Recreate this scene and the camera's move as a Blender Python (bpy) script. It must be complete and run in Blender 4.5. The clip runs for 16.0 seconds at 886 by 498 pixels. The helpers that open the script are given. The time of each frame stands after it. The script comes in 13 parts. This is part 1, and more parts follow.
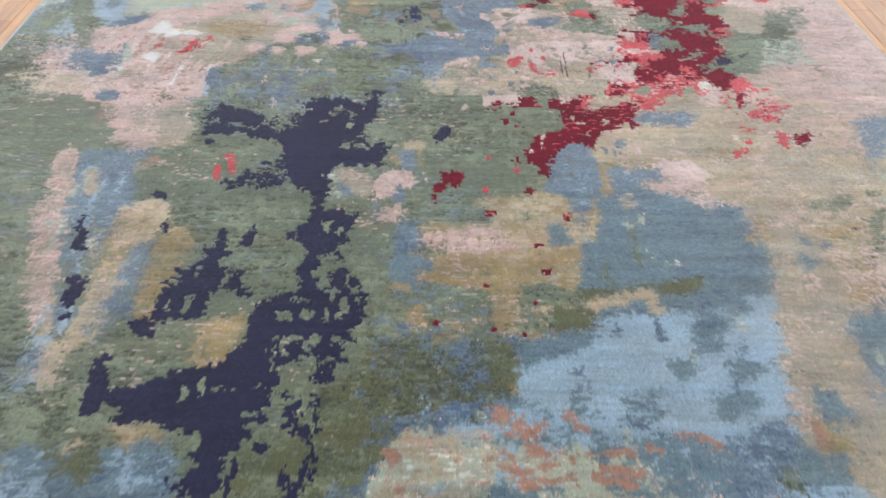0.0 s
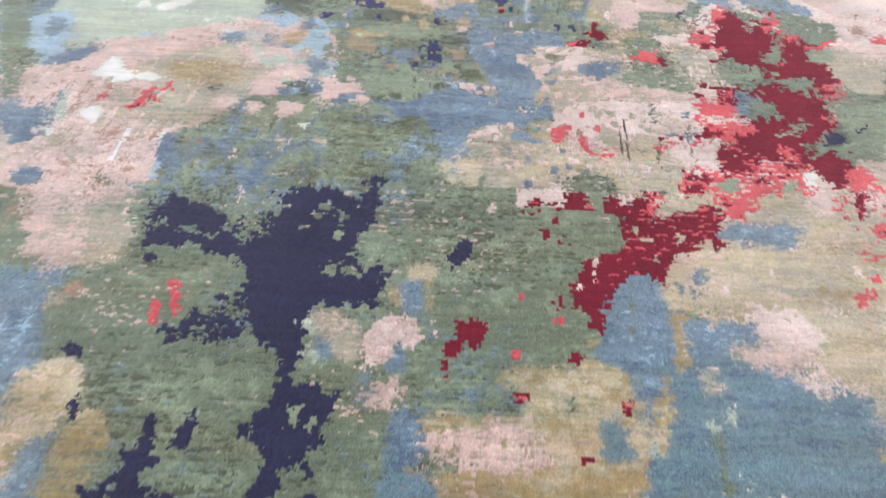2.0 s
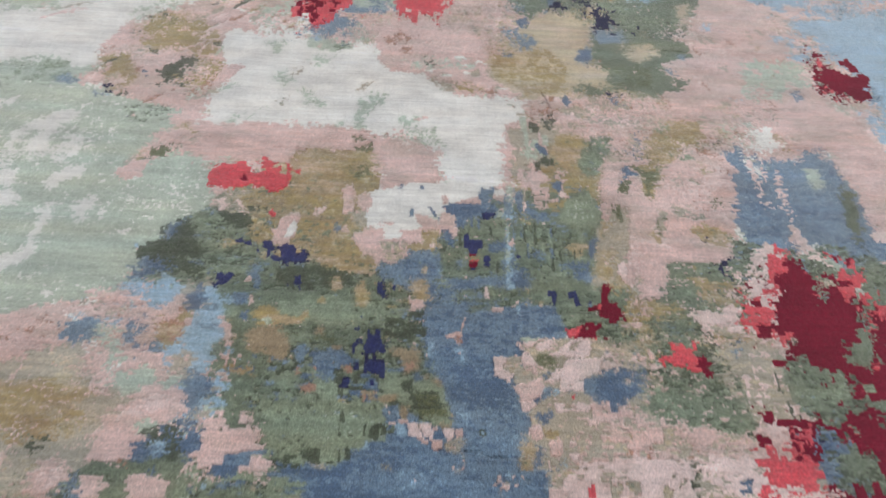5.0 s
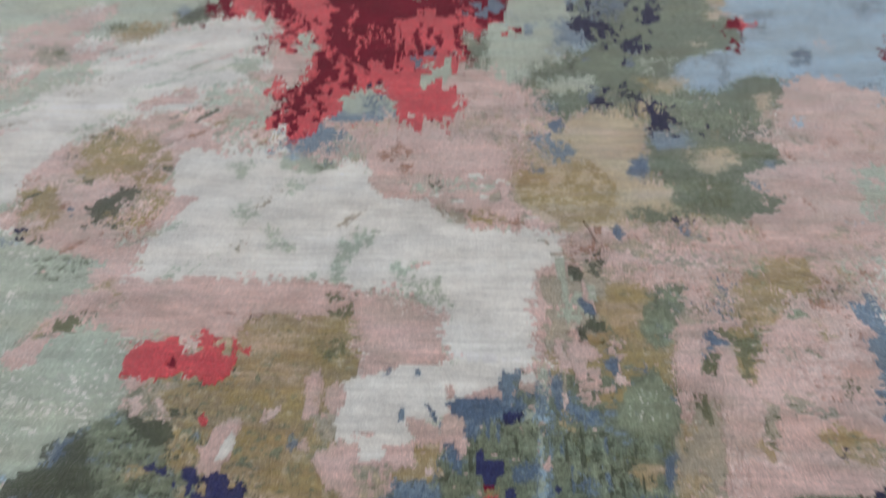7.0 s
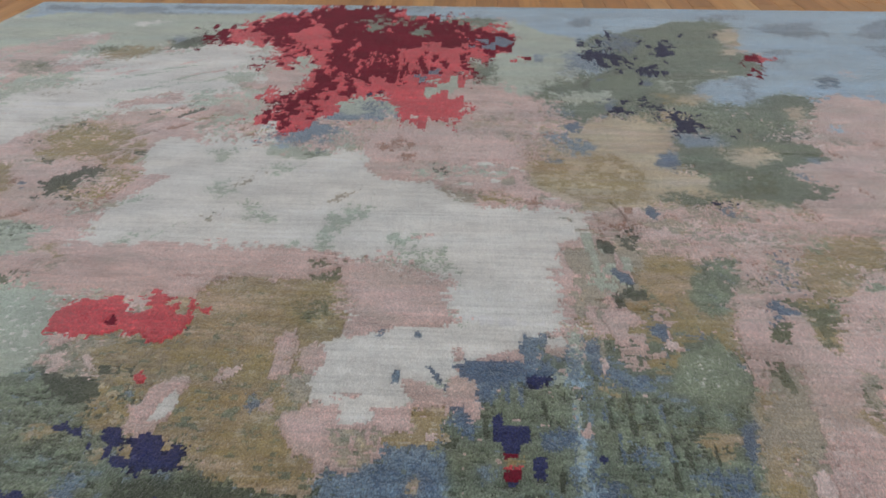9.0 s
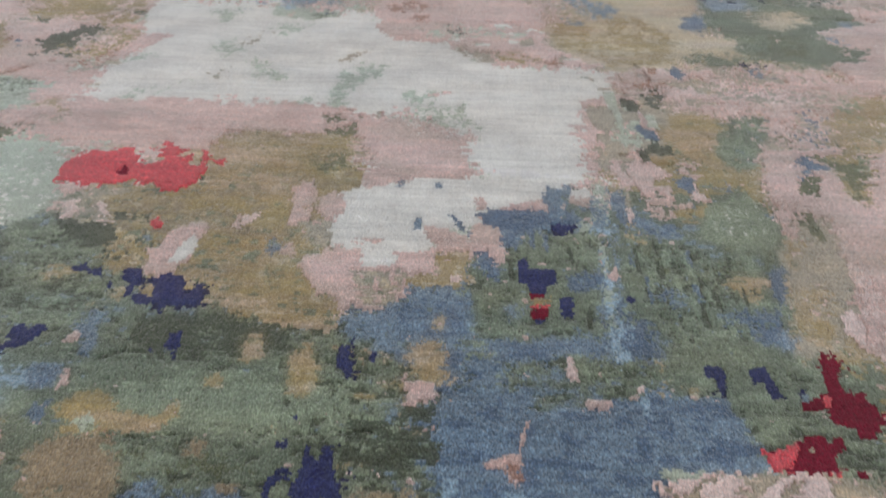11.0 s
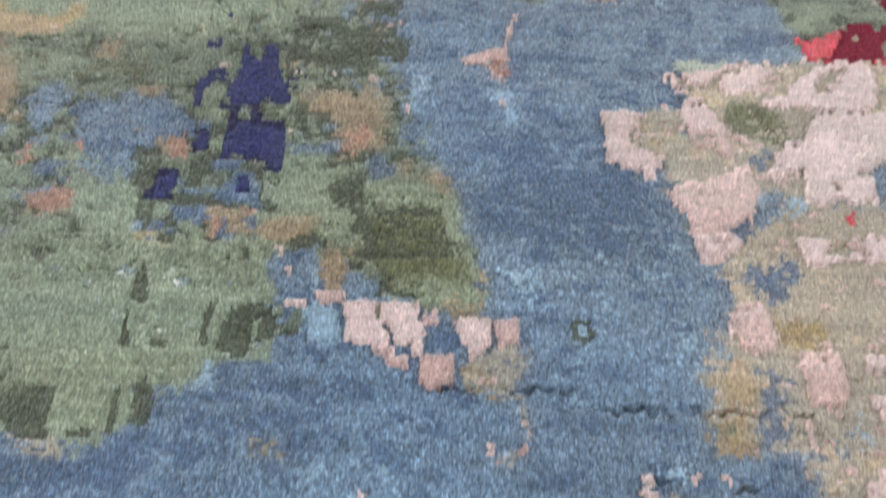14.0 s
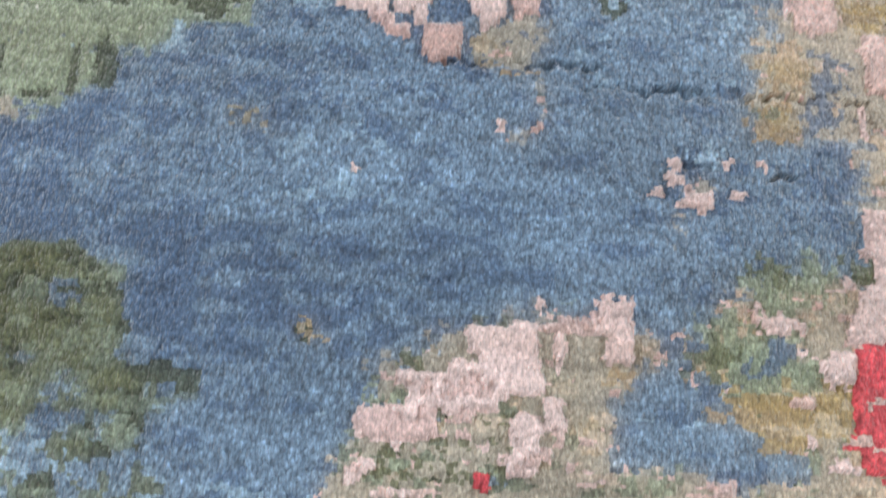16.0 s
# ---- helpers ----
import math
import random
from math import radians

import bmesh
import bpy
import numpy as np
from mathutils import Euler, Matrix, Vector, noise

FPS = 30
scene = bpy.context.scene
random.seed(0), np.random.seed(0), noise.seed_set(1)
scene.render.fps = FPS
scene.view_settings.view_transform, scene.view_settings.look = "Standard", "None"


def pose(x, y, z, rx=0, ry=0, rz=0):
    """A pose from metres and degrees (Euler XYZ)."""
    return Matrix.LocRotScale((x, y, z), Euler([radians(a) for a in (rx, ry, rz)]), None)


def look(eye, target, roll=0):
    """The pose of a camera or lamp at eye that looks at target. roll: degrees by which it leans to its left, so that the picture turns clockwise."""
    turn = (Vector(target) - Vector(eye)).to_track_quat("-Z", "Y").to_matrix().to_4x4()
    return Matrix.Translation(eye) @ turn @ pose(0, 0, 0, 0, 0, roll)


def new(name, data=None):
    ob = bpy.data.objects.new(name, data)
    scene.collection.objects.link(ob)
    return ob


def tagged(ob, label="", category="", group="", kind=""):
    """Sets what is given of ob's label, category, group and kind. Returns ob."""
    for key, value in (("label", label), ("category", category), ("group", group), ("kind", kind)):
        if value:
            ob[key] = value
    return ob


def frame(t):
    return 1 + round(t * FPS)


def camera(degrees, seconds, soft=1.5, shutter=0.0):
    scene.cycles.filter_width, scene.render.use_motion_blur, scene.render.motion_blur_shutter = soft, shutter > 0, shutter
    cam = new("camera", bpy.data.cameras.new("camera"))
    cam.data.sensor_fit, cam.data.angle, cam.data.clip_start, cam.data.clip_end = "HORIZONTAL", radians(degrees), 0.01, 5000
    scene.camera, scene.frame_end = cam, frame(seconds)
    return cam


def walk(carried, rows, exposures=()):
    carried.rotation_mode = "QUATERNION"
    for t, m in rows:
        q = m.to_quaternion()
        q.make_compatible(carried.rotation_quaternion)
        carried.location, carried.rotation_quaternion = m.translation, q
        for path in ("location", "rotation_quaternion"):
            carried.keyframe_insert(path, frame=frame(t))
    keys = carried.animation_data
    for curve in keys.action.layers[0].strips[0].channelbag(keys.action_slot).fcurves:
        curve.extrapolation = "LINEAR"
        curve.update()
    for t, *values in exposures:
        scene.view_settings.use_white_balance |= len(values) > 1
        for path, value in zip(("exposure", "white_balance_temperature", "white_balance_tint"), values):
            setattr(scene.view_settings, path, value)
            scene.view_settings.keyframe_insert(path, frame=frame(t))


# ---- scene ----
cam = camera(62.67, 16.0, soft=1.7, shutter=0.5)
PATH = [
    (0, (-0.075, -2.422, 1.145), (-0.029, -0.98, -0.24), 1.8),
    (0.5, (-0.026, -2.216, 1.133), (-0.038, -0.827, -0.305), 0.9),
    (1, (-0.018, -2.052, 1.125), (-0.11, -0.709, -0.354), -0.4),
    (1.5, (-0.07, -1.894, 1.132), (-0.126, -0.56, -0.357), 1.5),
    (2, (-0.062, -1.75, 1.114), (-0.073, -0.428, -0.386), 2.2),
    (2.5, (-0.011, -1.562, 1.127), (-0.04, -0.268, -0.398), 2.1),
    (3, (0.01, -1.428, 1.142), (-0.071, -0.13, -0.378), 1.4),
    (3.5, (-0.018, -1.232, 1.141), (-0.068, 0.119, -0.333), 2.4),
    (4, (-0.034, -1.081, 1.158), (-0.004, 0.266, -0.321), 3.1),
    (6.5, (0.039, -0.371, 1.027), (-0.016, 0.856, -0.551), -0.3),
    (7, (0.051, -0.309, 0.928), (-0.061, 1.125, -0.462), -2.4),
    (7.5, (0.046, -0.334, 0.752), (-0.053, 1.326, -0.359), -0.8),
    (8, (0.034, -0.336, 0.653), (-0.066, 1.356, -0.41), 0.1),
    (10.3, (-0.003, -0.349, 0.54), (-0.092, 1.294, -0.597), -0.6),
    (10.5, (-0.009, -0.352, 0.531), (-0.087, 1.263, -0.646), -0.1),
    (11, (-0.006, -0.363, 0.506), (-0.085, 1.177, -0.767), 0.4),
    (11.5, (-0.003, -0.37, 0.496), (-0.071, 1.108, -0.849), 0.6),
    (12, (-0.003, -0.371, 0.479), (-0.062, 1.068, -0.909), 0.7),
    (12.5, (0.004, -0.36, 0.444), (-0.045, 1.03, -0.993), 0.6),
    (13, (0.002, -0.361, 0.408), (-0.028, 0.903, -1.142), 1.0),
    (13.5, (0.009, -0.361, 0.388), (-0.012, 0.786, -1.25), 0.7),
    (14, (0.004, -0.371, 0.358), (-0.007, 0.622, -1.377), 1.0),
    (14.5, (0.0, -0.383, 0.335), (-0.002, 0.481, -1.468), 2.2),
    (15, (0.002, -0.395, 0.317), (0.004, 0.344, -1.542), 3.1),
    (15.5, (0.008, -0.402, 0.306), (0.014, 0.207, -1.6), 3.7),
    (16, (0.005, -0.414, 0.292), (0.012, 0.105, -1.64), 4.2),
]
walk(cam, [(t, look(eye, target, roll)) for t, eye, target, roll in PATH], [(0.0, -0.45), (1.0, -0.30), (2.0, -0.19), (2.5, -0.25), (3.0, -0.29), (4.0, -0.67), (6.5, -0.93), (7.5, -1.25), (8.0, -1.30), (10.5, -1.19), (11.0, -1.02), (11.5, -0.82), (12.5, -0.54), (13.5, -0.40), (14.0, -0.40), (16.0, -0.35)])

# ---- light: sky, sun and added fill lamps in an unseen closed room ----
world = bpy.data.worlds.new("daylight")
scene.world = world
world.use_nodes = True
sky = world.node_tree.nodes.new("ShaderNodeTexSky")
sky.sky_type, sky.sun_disc = "NISHITA", False
sky.sun_elevation, sky.sun_rotation = radians(35), radians(140)
world.node_tree.links.new(sky.outputs["Color"], world.node_tree.nodes["Background"].inputs["Color"])
world.node_tree.nodes["Background"].inputs["Strength"].default_value = 0.1

sun = new("sun", bpy.data.lights.new("sun", "SUN"))
sun.data.energy, sun.data.angle, sun.data.color = 1.0, radians(12), (1.0, 0.96, 0.9)
sun.matrix_world = look((0, 0, 8), (2.0, 3.0, 0))

ROOM_X, ROOM_Y0, ROOM_Y1, ROOM_H = 3.6, -4.6, 5.4, 2.9
FLOOR_Z = -0.013


def fill_lamp(x, y, z, tx, ty, width, height, watts):
    """Sky-coloured fill lamp added in an assumed, unseen window opening."""
    lamp = new("fill_light", bpy.data.lights.new("fill_light", "AREA"))
    lamp.data.shape, lamp.data.size, lamp.data.size_y = "RECTANGLE", width, height
    lamp.data.energy, lamp.data.color = watts, (0.855, 0.92, 1.0)
    lamp.matrix_world = look((x, y, z), (tx, ty, z - 0.25))
    return lamp


# invented openings; the watts only balance the rug's brightness along its length
OPENINGS_Y = (-2.6, 0.4, 3.4)
for wy, watts in zip(OPENINGS_Y, (32, 119, 80)):
    fill_lamp(-ROOM_X - 0.05, wy, 1.55, 0, wy, 1.9, 1.9, watts)
    fill_lamp(ROOM_X + 0.05, wy, 1.55, 0, wy, 1.9, 1.9, watts)


# ---- materials ----
def material(name):
    mat = bpy.data.materials.new(name)
    mat.use_nodes = True
    nodes, links = mat.node_tree.nodes, mat.node_tree.links
    return mat, nodes, links, nodes["Principled BSDF"]


def noise_node(nodes, links, coord, scale, detail=2.0, squeeze=(1, 1, 1), rough=0.6):
    mapping = nodes.new("ShaderNodeMapping")
    mapping.inputs["Scale"].default_value = squeeze
    links.new(coord, mapping.inputs["Vector"])
    tex = nodes.new("ShaderNodeTexNoise")
    tex.inputs["Scale"].default_value = scale
    tex.inputs["Detail"].default_value = detail
    tex.inputs["Roughness"].default_value = rough
    links.new(mapping.outputs["Vector"], tex.inputs["Vector"])
    return tex.outputs["Fac"]


def ramp_node(nodes, links, fac, stops):
    ramp = nodes.new("ShaderNodeValToRGB")
    while len(ramp.color_ramp.elements) < len(stops):
        ramp.color_ramp.elements.new(0.5)
    for element, (pos, colour) in zip(ramp.color_ramp.elements, stops):
        element.position, element.color = pos, (*colour, 1)
    links.new(fac, ramp.inputs["Fac"])
    return ramp.outputs["Color"]


def mix_node(nodes, links, a, b, fac, kind="MIX"):
    mix = nodes.new("ShaderNodeMix")
    mix.data_type, mix.blend_type = "RGBA", kind
    for value, socket in ((a, mix.inputs["A"]), (b, mix.inputs["B"]), (fac, mix.inputs["Factor"])):
        if isinstance(value, (int, float)):
            socket.default_value = value
        elif isinstance(value, tuple):
            socket.default_value = (*value, 1)
        else:
            links.new(value, socket)
    return mix.outputs["Result"]


def srgb(r, g, b):
    return tuple((v / 255 / 12.92) if v < 11 else ((v / 255 + 0.055) / 1.055) ** 2.4 for v in (r, g, b))


def yarn():
    """Dyed pile: the dye of each knot, rows that drift in shade, tufts lighter and darker with the shade of the gaps
    between them painted in, and a fine nap.
    """
    mat, nodes, links, bsdf = material("knotted_wool_and_silk")
    coord = nodes.new("ShaderNodeTexCoord").outputs["Object"]
    dye = nodes.new("ShaderNodeAttribute")
    dye.attribute_name = "dye"
    finish = nodes.new("ShaderNodeAttribute")
    finish.attribute_name = "finish"
    parts = nodes.new("ShaderNodeSeparateColor")
    links.new(finish.outputs["Color"], parts.inputs["Color"])
    drift = noise_node(nodes, links, coord, 7.0, 4.0, (1.0, 1.6, 1.0))
    rows = noise_node(nodes, links, coord, 46.0, 3.0, (0.25, 4.2, 1.0))
    nap = noise_node(nodes, links, coord, 430.0, 2.5, (1.5, 0.6, 1.0), 0.75)
    clumps = noise_node(nodes, links, coord, 110.0, 2.0, (1.1, 0.9, 1.0))
    mapping = nodes.new("ShaderNodeMapping")
    mapping.inputs["Scale"].default_value = (1.5, 0.75, 0.4)
    links.new(coord, mapping.inputs["Vector"])
    tuft = nodes.new("ShaderNodeTexVoronoi")
    tuft.inputs["Scale"].default_value = 560.0
    links.new(mapping.outputs["Vector"], tuft.inputs["Vector"])
    split = nodes.new("ShaderNodeSeparateColor")
    links.new(tuft.outputs["Color"], split.inputs["Color"])
    base = dye.outputs["Color"]
    strong = parts.outputs["Red"]
    for fac, stops, weight in (
            (drift, ((0.36, 0.86), (0.5, 1.0), (0.66, 1.14)), 1.0),
            (rows, ((0.32, 0.86), (0.5, 1.0), (0.7, 1.1)), 1.0),
            (split.outputs["Red"], ((0.0, 0.55), (0.7, 1.1), (1.0, 2.0)), strong),
            # light tuft tops and shaded gaps between tufts, put into the colour
            (tuft.outputs["Distance"], ((0.2, 1.2), (0.8, 0.5)), strong),
            (nap, ((0.34, 0.0), (0.5, 1.0), (0.66, 2.1)), strong),
            (clumps, ((0.3, 0.72), (0.7, 1.28)), strong)):
        base = mix_node(nodes, links, base, ramp_node(nodes, links, fac, [(p, (v, v, v)) for p, v in stops]), weight, "MULTIPLY")
    links.new(base, bsdf.inputs["Base Color"])
    links.new(parts.outputs["Blue"], bsdf.inputs["Roughness"])
    links.new(parts.outputs["Green"], bsdf.inputs["Sheen Weight"])
    bsdf.inputs["Specular IOR Level"].default_value = 0.3
    bsdf.inputs["Sheen Roughness"].default_value = 0.4
    height = nodes.new("ShaderNodeMath")
    height.operation = "SUBTRACT"
    links.new(nap, height.inputs[0]), links.new(tuft.outputs["Distance"], height.inputs[1])
    bump = nodes.new("ShaderNodeBump")
    bump.inputs["Strength"].default_value = 0.75
    bump.inputs["Distance"].default_value = 0.0025
    links.new(height.outputs[0], bump.inputs["Height"])
    links.new(bump.outputs["Normal"], bsdf.inputs["Normal"])
    return mat


PILE = yarn()
# dye, then how strong the flecks and painted gap shade, how much sheen, how rough, how far the dye runs into its
# neighbours
YARNS = {
    "G": (srgb(117, 129, 109), 0.4, 0.52, 0.85, 0.49),  # green wool
    "D": (srgb(78, 86, 69), 0.36, 0.46, 0.85, 0.16),  # dark olive wool
    "L": (srgb(184, 197, 180), 0.25, 0.82, 0.55, 0.45),  # sage silk
    "N": (srgb(42, 44, 78), 0.36, 0.2, 0.85, 0.00),  # navy wool
    "S": (srgb(84, 108, 137), 0.38, 0.62, 0.75, 0.36),  # slate blue wool
    "B": (srgb(113, 138, 161), 0.46, 0.72, 0.65, 0.49),  # blue silk
    "A": (srgb(158, 190, 212), 0.3, 0.82, 0.55, 0.38),  # light blue silk
    "P": (srgb(224, 192, 186), 0.27, 0.82, 0.55, 0.24),  # rose silk
    "K": (srgb(240, 216, 212), 0.24, 0.82, 0.5, 0.09),  # pale rose silk
    "M": (srgb(169, 149, 100), 0.27, 0.52, 0.8, 0.44),  # mustard wool
    "T": (srgb(179, 171, 155), 0.27, 0.52, 0.8, 0.53),  # greige wool
    "E": (srgb(203, 190, 160), 0.24, 0.62, 0.75, 0.53),  # sand wool
    "W": (srgb(238, 237, 232), 0.13, 0.95, 0.45, 0.19),  # white silk
    "H": (srgb(252, 252, 251), 0.08, 0.8, 0.4, 0.0),  # bleached silk
    "C": (srgb(126, 14, 46), 0.30, 0.05, 0.8, 0.00),  # crimson wool
    "R": (srgb(222, 80, 92), 0.32, 0.28, 0.6, 0.06),  # coral silk
    "O": (srgb(182, 138, 119), 0.36, 0.52, 0.8, 0.26),  # rust wool
    "V": (srgb(144, 157, 133), 0.36, 0.52, 0.8, 0.49),  # leaf green wool
    "U": (srgb(46, 52, 104), 0.36, 0.2, 0.85, 0.05),  # same navy wool, its bluer tint in close-up light put into the dye
    "J": (srgb(107, 137, 151), 0.44, 0.67, 0.7, 0.4),  # teal blue silk
    "F": (srgb(104, 110, 80), 0.36, 0.48, 0.85, 0.40),  # moss wool
    "Y": (srgb(161, 144, 117), 0.36, 0.52, 0.8, 0.49),  # ochre wool
}


def oak(name):
    mat, nodes, links, bsdf = material(name)
    coord = nodes.new("ShaderNodeTexCoord").outputs["Object"]
    info = nodes.new("ShaderNodeObjectInfo").outputs["Random"]
    island = nodes.new("ShaderNodeNewGeometry").outputs["Random Per Island"]
    add = nodes.new("ShaderNodeMath")
    add.operation = "ADD"
    links.new(info, add.inputs[0]), links.new(island, add.inputs[1])
    fract = nodes.new("ShaderNodeMath")
    fract.operation = "FRACT"
    links.new(add.outputs[0], fract.inputs[0])
    tone = ramp_node(nodes, links, fract.outputs[0], (
        (0.0, srgb(156, 106, 52)), (0.3, srgb(178, 126, 66)), (0.6, srgb(194, 140, 78)), (0.85, srgb(164, 110, 54)), (1.0, srgb(208, 160, 100))))
    grain = noise_node(nodes, links, coord, 60.0, 5.0, (1.0, 0.06, 1.0))
    figure = noise_node(nodes, links, coord, 9.0, 3.0, (1.0, 0.25, 1.0))
    tone = mix_node(nodes, links, tone, ramp_node(nodes, links, grain, ((0.3, (0.72, 0.7, 0.68)), (0.6, (1.06, 1.06, 1.06)))), 1.0, "MULTIPLY")
    tone = mix_node(nodes, links, tone, ramp_node(nodes, links, figure, ((0.3, (0.86, 0.84, 0.82)), (0.7, (1.08, 1.08, 1.08)))), 1.0, "MULTIPLY")
    links.new(tone, bsdf.inputs["Base Color"])
    bsdf.inputs["Roughness"].default_value = 0.42
    bump = nodes.new("ShaderNodeBump")
    bump.inputs["Strength"].default_value, bump.inputs["Distance"].default_value = 0.15, 0.001
    links.new(grain, bump.inputs["Height"])
    links.new(bump.outputs["Normal"], bsdf.inputs["Normal"])
    return mat


def plain(name, colour, rough, mottling=0.06, scale=3.0):
    mat, nodes, links, bsdf = material(name)
    coord = nodes.new("ShaderNodeTexCoord").outputs["Object"]
    fac = noise_node(nodes, links, coord, scale, 5.0)
    low, high = tuple(v * (1 - mottling) for v in colour), tuple(min(1, v * (1 + mottling)) for v in colour)
    links.new(ramp_node(nodes, links, fac, ((0.3, low), (0.7, high))), bsdf.inputs["Base Color"])
    bsdf.inputs["Roughness"].default_value = rough
    fine = noise_node(nodes, links, coord, scale * 60, 3.0)
    bump = nodes.new("ShaderNodeBump")
    bump.inputs["Strength"].default_value, bump.inputs["Distance"].default_value = 0.2, 0.001
    links.new(fine, bump.inputs["Height"])
    links.new(bump.outputs["Normal"], bsdf.inputs["Normal"])
    return mat


OAK = oak("oiled_oak")
PAINT = plain("white_wall_paint", (0.78, 0.77, 0.74), 0.7)
SUBFLOOR = plain("dark_joint", (0.05, 0.035, 0.02), 0.9)
COTTON = plain("cotton_backing", (0.62, 0.58, 0.5), 0.9, 0.1, 40.0)
OVERCAST = plain("pale_blue_overcast_yarn", srgb(176, 192, 200), 0.8, 0.2, 60.0)


# ---- building helpers ----
def part(name, bm, mat, parent, label=""):
    """Links a bmesh as one mesh object under a thing or a part."""
    mesh = bpy.data.meshes.new(name)
    bm.to_mesh(mesh)
    bm.free()
    mesh.materials.append(mat)
    ob = new(name, mesh)
    ob.parent = parent
    return tagged(ob, label)


def box(bm, x0, y0, z0, x1, y1, z1):
    made = bmesh.ops.create_cube(bm, size=1.0, matrix=Matrix.LocRotScale(
        ((x0 + x1) / 2, (y0 + y1) / 2, (z0 + z1) / 2), None, (x1 - x0, y1 - y0, z1 - z0)))
    return made["verts"]


# ---- the room: assumed, unseen walls with window openings, ceiling ----
def wall_with_openings(name, x0, x1, openings):
    """A long wall from x0 to x1 in thickness, with openings (y from, y to, z from, z to)."""
    bm = bmesh.new()
    y = ROOM_Y0
    for a, b, low, high in openings:
        box(bm, x0, y, FLOOR_Z, x1, a, ROOM_H)
        box(bm, x0, a, FLOOR_Z, x1, b, low)
        box(bm, x0, a, high, x1, b, ROOM_H)
        y = b
    box(bm, x0, y, FLOOR_Z, x1, ROOM_Y1, ROOM_H)
    return tagged(part(name, bm, PAINT, None), kind="structure")


OPENINGS = [(wy - 1.0, wy + 1.0, 0.55, 2.55) for wy in OPENINGS_Y]
wall_with_openings("wall_west", -ROOM_X - 0.25, -ROOM_X, OPENINGS)
wall_with_openings("wall_east", ROOM_X, ROOM_X + 0.25, OPENINGS)
for name, y0, y1 in (("wall_south", ROOM_Y0 - 0.25, ROOM_Y0), ("wall_north", ROOM_Y1, ROOM_Y1 + 0.25)):
    bm = bmesh.new()
    box(bm, -ROOM_X - 0.25, y0, FLOOR_Z, ROOM_X + 0.25, y1, ROOM_H)
    tagged(part(name, bm, PAINT, None), kind="structure")
bm = bmesh.new()
box(bm, -ROOM_X - 0.25, ROOM_Y0 - 0.25, ROOM_H, ROOM_X + 0.25, ROOM_Y1 + 0.25, ROOM_H + 0.2)
tagged(part("ceiling", bm, PAINT, None), kind="structure")


# ---- the rug ----
RUG_X, RUG_Y = 1.4, 2.0
# grid lines of the knots, closer where the eye comes closest
LX = np.concatenate([np.linspace(-RUG_X, -0.4, 286)[:-1], np.linspace(-0.4, 0.42, 548)[:-1], np.linspace(0.42, RUG_X, 281)])
LY = np.concatenate([np.linspace(-RUG_Y, -0.47, 482)[:-1], np.linspace(-0.47, 0.1, 381)[:-1], np.linspace(0.1, 0.6, 168)[:-1], np.linspace(0.6, RUG_Y, 368)])
COLS, ROWS = len(LX) - 1, len(LY) - 1
KINDS = list(YARNS)
weave = np.full((ROWS, COLS), KINDS.index("G"), np.int8)
gx = (LX[1:] + LX[:-1]) / 2
gy = (LY[1:] + LY[:-1]) / 2
dice = np.random.RandomState(7)
TABLES = [dice.rand(128, 128) for _ in range(8)]


def blocks(x, y, w, h, k):
    """Random values from 0 to 1, constant over blocks of w by h metres."""
    return TABLES[k][np.floor(y / h).astype(int) % 128][:, np.floor(x / w).astype(int) % 128]


def bricks(x, y, w, h, k):
    """Random values from 0 to 1, constant over bricks of w by h metres, each row of them shifted."""
    row = np.floor(y / h).astype(int)
    col = np.floor((x[None, :] + TABLES[k][row % 128, 5][:, None] * 7 * w) / w).astype(int)
    return TABLES[(k + 3) % 8][(row % 128)[:, None], col % 128]


def teeth(x, y, w, h, k):
    """The same with the bricks standing upright."""
    col = np.floor(x / w).astype(int)
    row = np.floor((y[:, None] + TABLES[k][9, col % 128][None, :] * 7 * h) / h).astype(int)
    return TABLES[(k + 2) % 8][row % 128, (col % 128)[None, :]]


def smooth(x, y, w, h, k):
    """Random values from 0 to 1 that run smoothly over w by h metres."""
    fx, fy = x / w, y / h
    ix, iy = np.floor(fx).astype(int), np.floor(fy).astype(int)
    tx, ty = fx - ix, fy - iy
    tx, ty = (tx * tx * (3 - 2 * tx))[None, :], (ty * ty * (3 - 2 * ty))[:, None]
    t = TABLES[k]
    a, b = t[iy % 128][:, ix % 128], t[iy % 128][:, (ix + 1) % 128]
    c, d = t[(iy + 1) % 128][:, ix % 128], t[(iy + 1) % 128][:, (ix + 1) % 128]
    return (a * (1 - tx) + b * tx) * (1 - ty) + (c * (1 - tx) + d * tx) * ty


